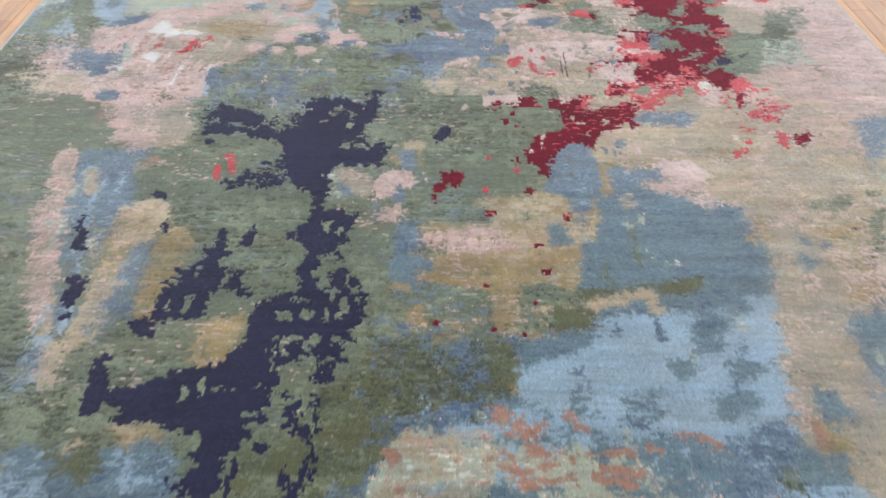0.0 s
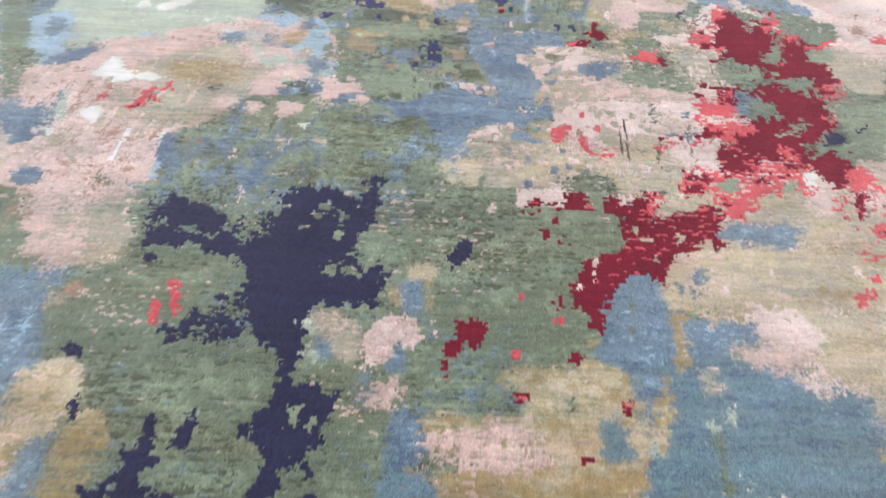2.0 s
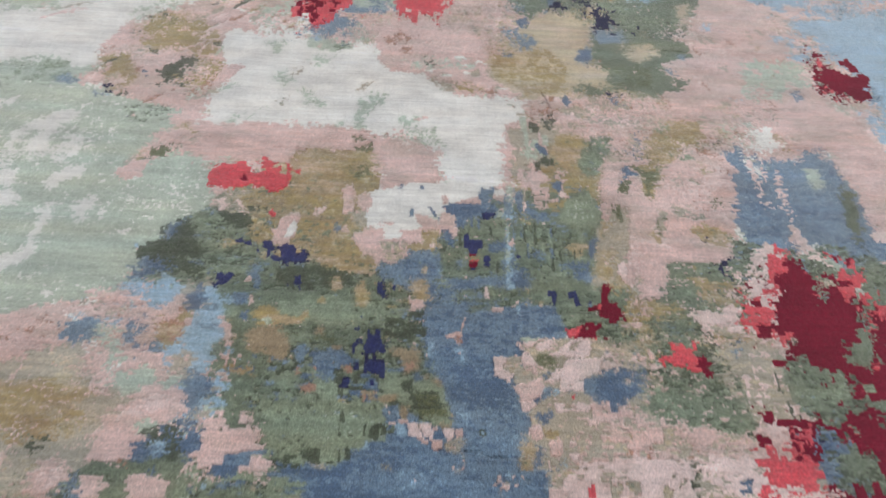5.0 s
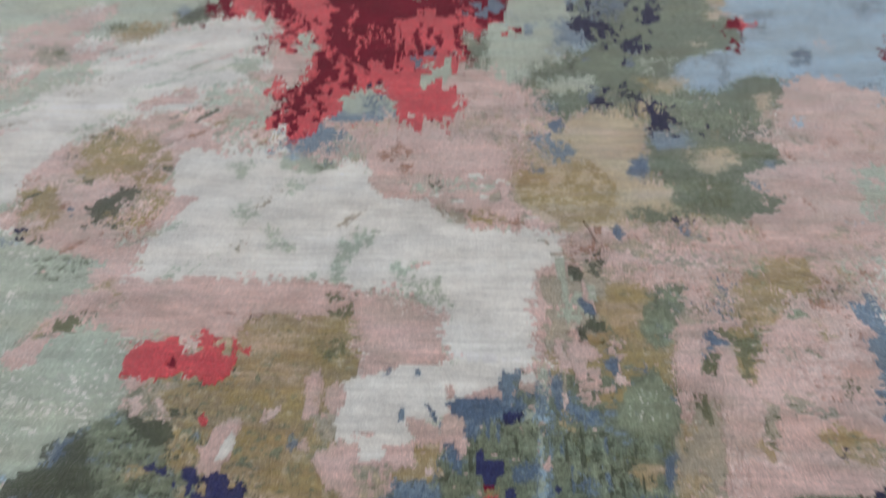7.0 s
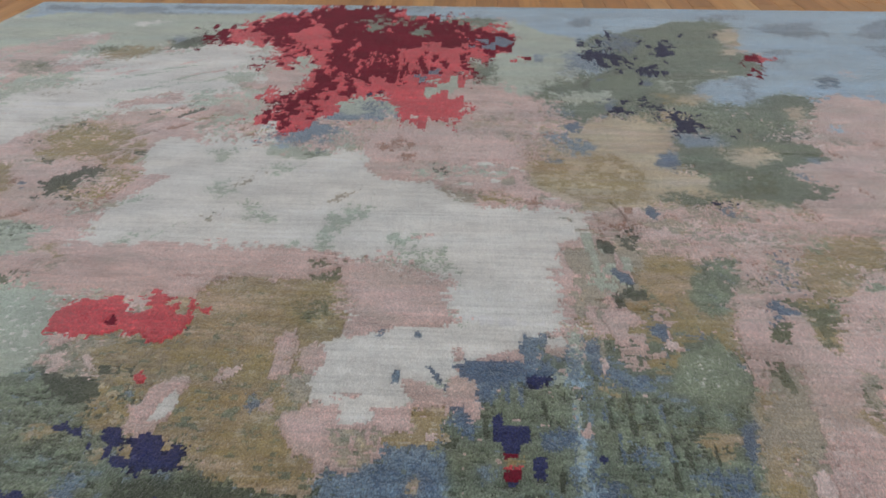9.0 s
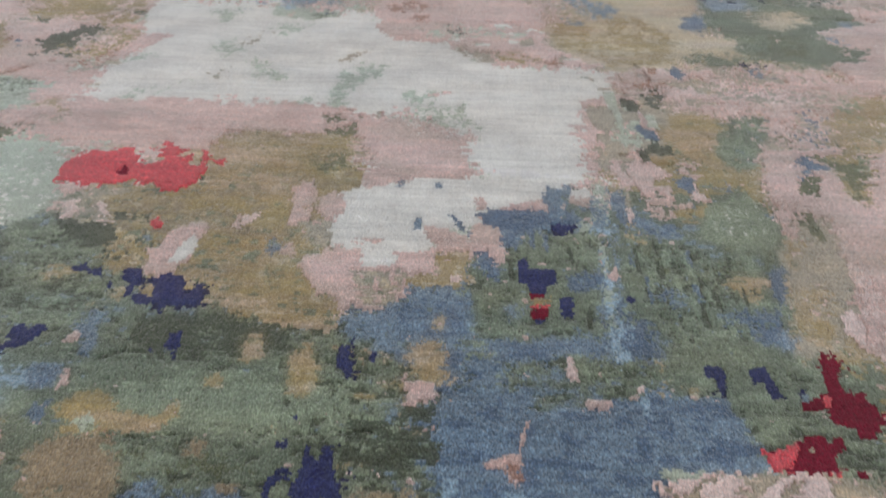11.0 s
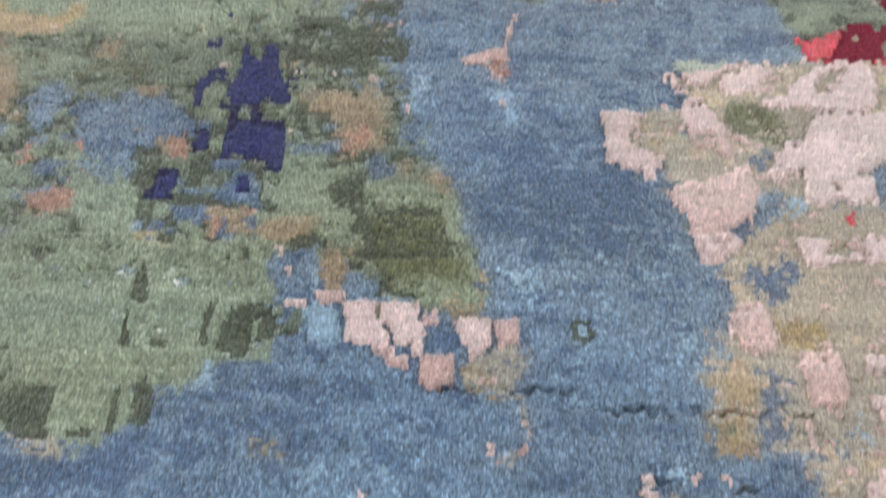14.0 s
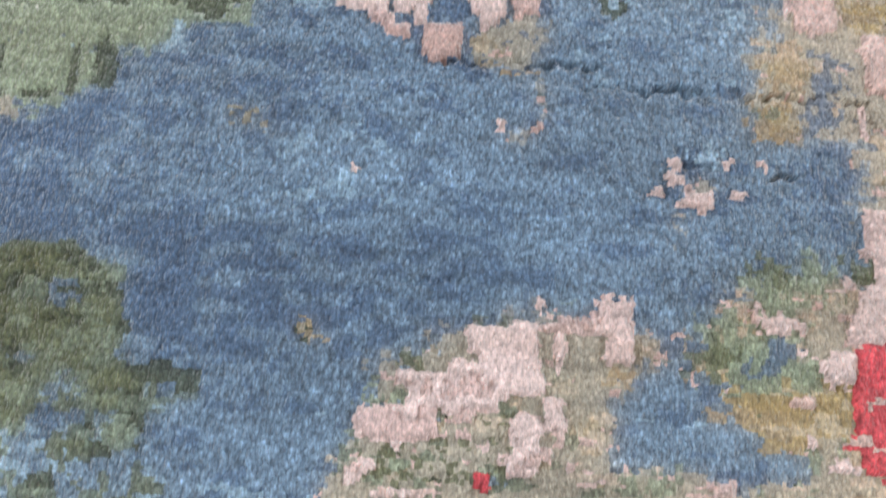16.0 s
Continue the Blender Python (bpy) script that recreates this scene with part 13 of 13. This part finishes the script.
patch("B", 0.9, .8, 139,-179, 164,-178, 155,-215, 144,-212, 140,-196)
patch("T", 0.7, .9, 166,-171, 174,-168, 171,-181, 166,-183)
patch("P", 0.7, 1, 159,-208, 158,-204, 164,-195, 175,-194, 178,-199, 177,-208, 179,-216, 176,-224, 163,-225, 159,-221)
patch("K", 0.4, .6, 160,-202, 176,-196, 177,-214, 163,-215)
patch("M", 0.9, .9, 179,-211, 186,-204, 210,-205, 207,-219, 189,-223, 181,-220)
patch("P", 0.7, 1, 190,-225, 195,-222, 212,-222, 212,-238, 211,-247, 207,-253, 197,-255, 192,-251, 192,-239)
patch("M", 0.9, .8, 140,-262, 160,-259, 159,-275, 138,-277)
patch("A", 0.7, .6, 217,-253, 220,-249, 214,-273, 207,-273)
patch("T", 0.7, .6, 189,-279, 207,-273, 213,-278, 207,-305, 184,-306)
# small rose ring
patch("K", 0.4, 1, 101,-290, 104,-288, 108,-290, 107,-294, 102,-294)
patch("K", 0.4, 1, 100,-297, 103,-294, 107,-296, 108,-299, 104,-302, 100,-301)
patch("K", 0.4, 1, 124,-289, 131,-287, 131,-291, 125,-293)
patch("K", 0.4, 1, 93,-304, 96,-302, 99,-302, 98,-306, 93,-306)
patch("K", 0.4, 1, 128,-303, 132,-301, 135,-303, 133,-306, 129,-305)
patch("K", 0.4, 1, 105,-308, 109,-305, 121,-303, 121,-310, 117,-313, 109,-312, 105,-312)
patch("T", 0.4, .8, 109,-299, 120,-296, 119,-303, 110,-304)
patch("A", 0.4, .7, 108,-284, 127,-281, 126,-290, 110,-291)
patch("T", 0.4, .5, 105,-315, 109,-314, 108,-327, 104,-327)
crease(0.005, (0.0780, -0.2560), (0.1100, -0.2580), (0.1360, -0.2590))
# darker slate drifting through the blue
patch("S", 3.1, .75, -130,-332, -109,-321, -62,-316, -31,-324, 14,-327, 18,-358, 11,-372, -35,-379, -53,-369, -77,-384, -118,-386, -120,-363)
patch("S", 3.1, .4, -199,-291, -139,-271, -74,-261, 12,-262, 13,-290, -53,-305, -131,-309, -194,-312)
patch("S", 3.1, .35, 16,-130, 139,-122, 132,-170, 60,-211, 26,-180)
patch("A", 2.2, .18, 26,-162, 145,-155, 135,-256, 60,-260, 49,-212)
patch("A", 2.2, .22, -75,-290, 12,-279, 49,-294, -2,-312, -51,-325, -78,-306)
patch("F", 0.9, 1, -183,-345, -163,-342, -144,-342, -140,-347, -132,-351, -128,-358, -123,-362, -123,-372, -121,-385, -116,-392, -111,-396, -111,-400, -131,-400, -141,-394, -150,-402, -153,-409, -158,-418, -166,-423)
patch("G", 0.7, .5, -176,-347, -141,-345, -129,-358, -120,-385, -131,-399, -151,-400, -161,-414)
patch("S", 0.7, .9, -154,-368, -154,-360, -153,-357, -144,-357, -140,-359, -138,-366, -146,-368)
patch("D", 0.7, .8, -149,-362, -127,-358, -123,-362, -138,-363)
patch("B", 0.9, .8, -150,-405, -145,-398, -138,-395, -136,-402, -143,-407)
patch("M", 0.4, .7, -50,-372, -48,-369, -40,-370, -38,-375, -40,-378, -46,-378, -49,-376)
patch("V", 0.4, .7, -122,-418, -118,-411, -112,-410, -109,-417, -111,-424, -118,-423)
patch("M", 0.4, .6, -89,-280, -80,-277, -79,-282, -86,-283)
patch("S", 1.1, .6, -125,-344, -47,-334, -31,-357, -60,-377, -102,-370, -116,-380)
patch("S", 1.1, .5, -33,-333, 19,-332, 20,-358, -16,-361)
# rose steps, greige ground
patch("T", 1.3, 1, -24,-384, -10,-383, -1,-378, 18,-365, 34,-362, 46,-361, 80,-366, 87,-380, 85,-389, 77,-396, 77,-419, 82,-421, 124,-419, 125,-431, -36,-440, -31,-419, -21,-410, -9,-401, -12,-392)
patch("F", 0.7, .5, -12,-383, 3,-380, 12,-382, 10,-385, -10,-388)
patch("F", 0.7, .8, 21,-364, 32,-361, 34,-366, 23,-369)
patch("K", 0.6, 1, 17,-369, 20,-367, 34,-367, 35,-363, 46,-363, 49,-365, 52,-363, 71,-362, 72,-354, 85,-354, 86,-377, 84,-379, 73,-379, 75,-368, 57,-368, 59,-370, 58,-381, 54,-383, 52,-368, 47,-369, 48,-381, 52,-388, 49,-393, 34,-395, 32,-402, 28,-402, 27,-400, 14,-404, 7,-400, 8,-406, 4,-412, -5,-414, -5,-420, -10,-420, -12,-414, -24,-413, -26,-407, -22,-400, -5,-399, -3,-394, -9,-390, -10,-385, 10,-386, 12,-381, 28,-380, 18,-378)
patch("K", 0.6, 1, 45,-355, 48,-353, 50,-355, 48,-361, 46,-359)
patch("P", 0.7, .5, -5,-390, 26,-385, 31,-394, 0,-398)
patch("P", 0.4, .6, 48,-364, 71,-363, 71,-367, 48,-368)
patch("K", 0.6, 1, 37,-402, 42,-399, 48,-401, 50,-406, 49,-414, 50,-418, 43,-418, 37,-415, 36,-409)
patch("K", 0.6, 1, 49,-395, 54,-393, 58,-394, 59,-403, 58,-411, 55,-412, 52,-408, 51,-402)
patch("K", 0.4, 1, 24,-413, 27,-411, 29,-412, 29,-415, 25,-416)
patch("K", 0.6, 1, 32,-417, 43,-415, 48,-418, 47,-424, 41,-426, 34,-424)
patch("K", 0.6, 1, -27,-425, -20,-420, -12,-419, -14,-424, -22,-430, -26,-431)
patch("K", 0.4, 1, -18,-433, -2,-431, 9,-431, 9,-434, -17,-435)
patch("K", 0.4, .9, 59,-419, 61,-418, 61,-421, 59,-422)
patch("M", 0.7, .9, 33,-397, 35,-395, 43,-394, 42,-399, 36,-399)
patch("M", 0.7, .8, 63,-407, 64,-401, 73,-400, 76,-409, 71,-412, 66,-411)
patch("M", 0.7, .8, 74,-384, 78,-381, 85,-382, 83,-389, 77,-390)
patch("F", 0.7, .4, -25,-415, -12,-416, 10,-413, 36,-402, 34,-424, 10,-427, -20,-431)
patch("R", 0.4, 1, 23,-425, 25,-423, 29,-425, 30,-431, 27,-432, 24,-429)
# blue inlets and the ring at the right
patch("B", 1.1, 1, 77,-419, 78,-396, 85,-391, 86,-382, 94,-377, 107,-381, 109,-387, 123,-389, 125,-397, 135,-399, 135,-410, 151,-409, 155,-417, 152,-421, 134,-422, 132,-427, 125,-427, 124,-421, 113,-420, 102,-419)
patch("S", 0.7, .9, 98,-379, 100,-372, 104,-367, 109,-369, 108,-378, 103,-380)
patch("S", 0.7, .9, 111,-388, 114,-385, 123,-384, 123,-390, 116,-392, 112,-392)
patch("T", 0.7, .8, 88,-368, 97,-368, 97,-377, 89,-378)
patch("F", 0.7, 1, 109,-379, 110,-367, 115,-364, 124,-364, 126,-375, 124,-382, 112,-385)
patch("M", 0.7, .6, 110,-380, 126,-378, 124,-384, 111,-385)
patch("V", 0.7, 1, 123,-366, 124,-360, 133,-358, 137,-365, 133,-377, 135,-381, 148,-383, 153,-376, 160,-373, 162,-384, 148,-388, 132,-388, 125,-388, 125,-377)
patch("V", 0.7, 1, 139,-342, 151,-332, 158,-333, 164,-328, 173,-330, 173,-337, 162,-343, 160,-350, 150,-354, 138,-354)
patch("L", 0.4, .3, 141,-344, 158,-336, 170,-334, 160,-347, 143,-351)
patch("F", 0.7, 1, 134,-339, 136,-333, 142,-331, 151,-332, 152,-337, 146,-340, 138,-341)
patch("F", 0.7, .8, 130,-345, 134,-339, 139,-342, 137,-345)
patch("F", 0.7, .9, 175,-335, 178,-328, 186,-329, 185,-339, 179,-342)
patch("S", 0.6, 1, 133,-373, 135,-368, 140,-367, 148,-367, 152,-369, 151,-375, 147,-378, 140,-380, 135,-378)
patch("T", 0.9, 1, 155,-355, 165,-345, 179,-342, 176,-354, 172,-363, 176,-372, 165,-373, 156,-369)
patch("F", 0.7, .8, 134,-363, 137,-357, 140,-362, 138,-365)
patch("K", 0.4, 1, 141,-360, 143,-358, 152,-356, 151,-361, 144,-363)
patch("K", 0.6, 1, 181,-346, 186,-341, 190,-343, 188,-360, 182,-363, 176,-363, 178,-356, 176,-351)
patch("K", 0.6, 1, 162,-373, 166,-369, 174,-369, 174,-381, 166,-384, 163,-382)
patch("K", 0.6, 1, 185,-314, 187,-305, 194,-306, 190,-341, 185,-339)
patch("R", 0.7, 1, 176,-379, 179,-370, 184,-365, 191,-362, 185,-417, 178,-418, 173,-405, 176,-394, 174,-388)
patch("P", 0.4, .7, 177,-388, 186,-385, 185,-389, 178,-391)
patch("M", 0.9, 1, 111,-397, 125,-393, 132,-388, 148,-385, 159,-384, 173,-383, 171,-405, 158,-402, 151,-409, 135,-410, 134,-403, 127,-398, 116,-399)
patch("K", 0.4, 1, 152,-405, 155,-402, 158,-404, 157,-408, 154,-407)
patch("K", 0.4, 1, 160,-412, 168,-411, 172,-413, 171,-416, 161,-415)
patch("T", 0.9, .8, 150,-419, 163,-416, 183,-417, 182,-428, 145,-430)
patch("P", 0.7, 1, 109,-424, 124,-421, 124,-427, 108,-428)
patch("V", 0.7, .5, 78,-422, 102,-420, 104,-428, 71,-430)
# right edge
patch("T", 1.1, 1, 160,-207, 181,-205, 202,-221, 197,-277, 189,-288, 185,-278, 165,-274, 140,-274, 141,-231, 156,-227)
patch("P", 0.7, 1, 160,-204, 180,-202, 179,-221, 169,-225, 160,-223)
patch("P", 0.7, 1, 191,-223, 202,-221, 199,-253, 192,-253, 191,-242)
patch("M", 0.7, .9, 143,-230, 158,-227, 166,-235, 162,-252, 142,-254)
patch("M", 0.7, .9, 141,-261, 159,-258, 159,-273, 140,-274)
patch("M", 0.9, .9, 180,-211, 204,-203, 203,-220, 185,-222)
patch("S", 0.7, .9, 165,-244, 173,-235, 181,-236, 180,-251, 167,-253)
patch("S", 0.7, .8, 166,-259, 179,-258, 178,-272, 168,-273)
patch("K", 0.4, 1, 185,-259, 189,-258, 189,-271, 191,-274, 188,-275, 185,-273)
patch("B", 1.1, 1, 150,-275, 185,-278, 183,-324, 171,-328, 152,-329, 138,-327, 144,-291)
patch("K", 0.4, 1, 141,-288, 143,-287, 145,-291, 142,-293)
patch("S", 0.7, .5, 149,-288, 179,-286, 177,-315, 150,-316)
blend(-0.5, 0.5, 0.006, 0.005, (0.010, 0.004), (0.004, 0.010), "GSBAMTEVYFO")
for kind, other, share, k in FLECKS:
    if kind not in "NUCRKPWDA" and other != "A":
        fleck(kind, other, 0.8 * share, k, 0.016, 0.005, ends=(-0.5, 0.7))
fray(1.0, 2.0, 0.016, 0.035, (0.06, 0.03), (0.018, 0.1), 0.04, "CRN")
fray(-0.75, 0.35, 0.013, 0.012, (0.045, 0.0152), (0.0144, 0.045), 0.05, "NCR", side=0.4)
fray(-2.0, -0.5, 0.006, 0.007, (0.03, 0.0114), (0.0108, 0.04), 0.05, "N")
blend(-2.0, -0.1, 0.011, 0.008, (0.026, 0.0066), (0.0085, 0.02), side=0.4)
blend(-2.0, -0.45, 0.011, 0.008, (0.026, 0.0066), (0.0085, 0.02))
blend(-0.1, 0.6, 0.012, 0.009, (0.026, 0.0066), (0.0085, 0.02), side=0.4)
blend(0.4, 2.0, 0.014, 0.012, (0.026, 0.0066), (0.0085, 0.02))
blend(0.9, 2.0, 0.02, 0.022, (0.02, 0.01), (0.01, 0.03))
for kind, other, share, k in FLECKS:
    if kind not in "AN":
        fleck(kind, other, 0.9 * share, k, 0.035, 0.0045, ends=(-2.0, -0.4))



def rug():
    thing = tagged(new("rug"), "hand-knotted abstract wool and silk rug on an oak floor", "rug")
    lx, ly = LX, LY
    nx, ny = len(lx), len(ly)
    kind = weave
    # silk stands a little prouder than wool; the pile dips where two colours meet
    proud = np.array([{"L": 0.6, "K": 2.0, "P": 1.6, "W": 0.9, "R": 1.2, "N": -0.5, "U": -0.5, "D": -0.7, "C": -0.2, "B": -0.2}.get(k, 0.0) for k in KINDS]) * 0.001
    level = proud[kind]
    top = np.zeros((ny, nx))
    pads = np.pad(level, 1, mode="edge")
    kinds = np.pad(kind, 1, mode="edge")
    four_z = np.stack([pads[:-1, :-1], pads[1:, :-1], pads[:-1, 1:], pads[1:, 1:]])
    four_k = np.stack([kinds[:-1, :-1], kinds[1:, :-1], kinds[:-1, 1:], kinds[1:, 1:]])
    firm = np.array([{"K": 1.0, "P": 0.7, "W": 0.6, "R": 0.8, "N": 0.6, "U": 0.6, "C": 0.6, "D": 0.5}.get(k, 0.12) for k in KINDS])[four_k].max(0)
    top = four_z.mean(0) - 0.0014 * firm * (four_k != four_k[0]).any(0)
    top -= sunk
    rand = np.random.RandomState(3)
    top += rand.normal(0, 0.00028, top.shape)
    top += 0.0016 * (smooth(lx, ly, 0.5, 0.4, 2) - 0.5) + 0.0008 * (smooth(lx, ly, 0.9, 0.012, 3) - 0.5)
    edge = np.minimum(np.minimum(lx + RUG_X, RUG_X - lx)[None, :], np.minimum(ly + RUG_Y, RUG_Y - ly)[:, None])
    top -= 0.006 * np.clip(1 - edge / 0.008, 0, 1) ** 2
    gxx, gyy = np.meshgrid(lx, ly)
    loose = np.clip(edge / 0.004, 0, 1) * 0.0004
    gxx, gyy = gxx + rand.normal(0, 1, top.shape).clip(-1.5, 1.5) * loose, gyy + rand.normal(0, 1, top.shape).clip(-1.5, 1.5) * loose
    co = np.stack([gxx, gyy, top], -1).reshape(-1, 3)
    first = (np.arange(ny - 1)[:, None] * nx + np.arange(nx - 1)[None, :]).ravel()
    quads = np.stack([first, first + 1, first + nx + 1, first + nx], -1)
    mesh = bpy.data.meshes.new("wool_surface")
    mesh.vertices.add(len(co))
    mesh.vertices.foreach_set("co", co.astype(np.float32).ravel())
    mesh.loops.add(quads.size)
    mesh.loops.foreach_set("vertex_index", quads.astype(np.int32).ravel())
    mesh.polygons.add(len(quads))
    mesh.polygons.foreach_set("loop_start", np.arange(0, quads.size, 4, dtype=np.int32))
    mesh.polygons.foreach_set("use_smooth", np.ones(len(quads), bool))
    mesh.materials.append(PILE)
    mesh.update(calc_edges=True)
    for title, field in zip(("dye", "finish"), dyed()):
        knots = np.concatenate([field.reshape(-1, 3), np.ones((ROWS * COLS, 1))], 1)
        layer = mesh.attributes.new(title, "FLOAT_COLOR", "FACE")
        layer.data.foreach_set("color", knots.astype(np.float32).ravel())
    pile = new("wool_surface", mesh)
    pile.parent = thing
    # woven foundation under the pile
    bm = bmesh.new()
    box(bm, -RUG_X + 0.002, -RUG_Y + 0.002, FLOOR_Z + 0.0005, RUG_X - 0.002, RUG_Y - 0.002, -0.007)
    part("backing", bm, COTTON, thing, "undyed cotton foundation")
    # overcast edges
    edge_dice = random.Random(5)
    for x0, y0, x1, y1 in ((-RUG_X, -RUG_Y, -RUG_X, RUG_Y), (RUG_X, -RUG_Y, RUG_X, RUG_Y), (-RUG_X, RUG_Y, RUG_X, RUG_Y), (-RUG_X, -RUG_Y, RUG_X, -RUG_Y)):
        bm = bmesh.new()
        n, ring = 160, []
        along = Vector((x1 - x0, y1 - y0, 0)).normalized()
        side = Vector((along.y, -along.x, 0))
        for i in range(n + 1):
            c = Vector((x0 + (x1 - x0) * i / n, y0 + (y1 - y0) * i / n, -0.0072)) + side * edge_dice.uniform(-0.0006, 0.0006)
            r = 0.0052 + edge_dice.uniform(-0.0004, 0.0004)
            ring.append([bm.verts.new(c + side * r * math.cos(a) + Vector((0, 0, r * math.sin(a)))) for a in [j * math.tau / 8 for j in range(8)]])
        for a, b in zip(ring, ring[1:]):
            for j in range(8):
                bm.faces.new((a[j], a[(j + 1) % 8], b[(j + 1) % 8], b[j])).smooth = True
        for cap in (ring[0], ring[-1]):
            bm.faces.new(cap)
        part("overcast_edge", bm, OVERCAST, thing, "pale blue overcast edge cord")
    return thing


rug()


# ---- the floor: oak strips, three to a board ----
STRIP = 0.069
floor_bm = bmesh.new()
box(floor_bm, -ROOM_X - 0.25, ROOM_Y0 - 0.25, FLOOR_Z - 0.08, ROOM_X + 0.25, ROOM_Y1 + 0.25, FLOOR_Z - 0.003)
floor = tagged(part("floor", floor_bm, SUBFLOOR, None), kind="structure")


def strip_bmesh(bm, x0, y0, x1, y1, lift=0.0):
    """One strip with eased upper edges."""
    g, b, z = 0.0004, 0.0007, FLOOR_Z + lift
    low = [bm.verts.new(v) for v in ((x0 + g, y0 + g, z - 0.006), (x1 - g, y0 + g, z - 0.006), (x1 - g, y1 - g, z - 0.006), (x0 + g, y1 - g, z - 0.006))]
    mid = [bm.verts.new((v.co.x, v.co.y, z - b)) for v in low]
    top = [bm.verts.new(v) for v in ((x0 + g + b, y0 + g + b, z), (x1 - g - b, y0 + g + b, z), (x1 - g - b, y1 - g - b, z), (x0 + g + b, y1 - g - b, z))]
    bm.faces.new(top)
    for a, c in ((low, mid), (mid, top)):
        for j in range(4):
            bm.faces.new((a[j], a[(j + 1) % 4], c[(j + 1) % 4], c[j]))


rest = bmesh.new()
deal = random.Random(11)
count = 0
columns = int(2 * (ROOM_X + 0.2) / STRIP)
for i in range(columns):
    x0 = -ROOM_X - 0.2 + i * STRIP
    y = ROOM_Y0 - 0.2
    first_length = deal.uniform(0.05, 0.4)
    while y < ROOM_Y1 + 0.2:
        length = first_length if y < ROOM_Y0 - 0.19 else deal.choice((0.24, 0.3, 0.36, 0.42, 0.5))
        y1 = min(y + length, ROOM_Y1 + 0.2)
        if y1 - y > 0.02:
            near = abs(x0 + STRIP / 2) < 1.75 and y1 > RUG_Y and y < 3.1 and count < 300
            lift = -deal.uniform(0, 0.0002)
            if near:
                bm = bmesh.new()
                strip_bmesh(bm, -STRIP / 2, -(y1 - y) / 2, STRIP / 2, (y1 - y) / 2, lift)
                strip = part("oak_strip", bm, OAK, floor)
                strip.location = (x0 + STRIP / 2, (y + y1) / 2, 0)
                count += 1
            else:
                strip_bmesh(rest, x0, y, x0 + STRIP, y1, lift)
        y = y1
tagged(part("oak_strips", rest, OAK, floor, "oiled oak strip parquet"), kind="stuff")
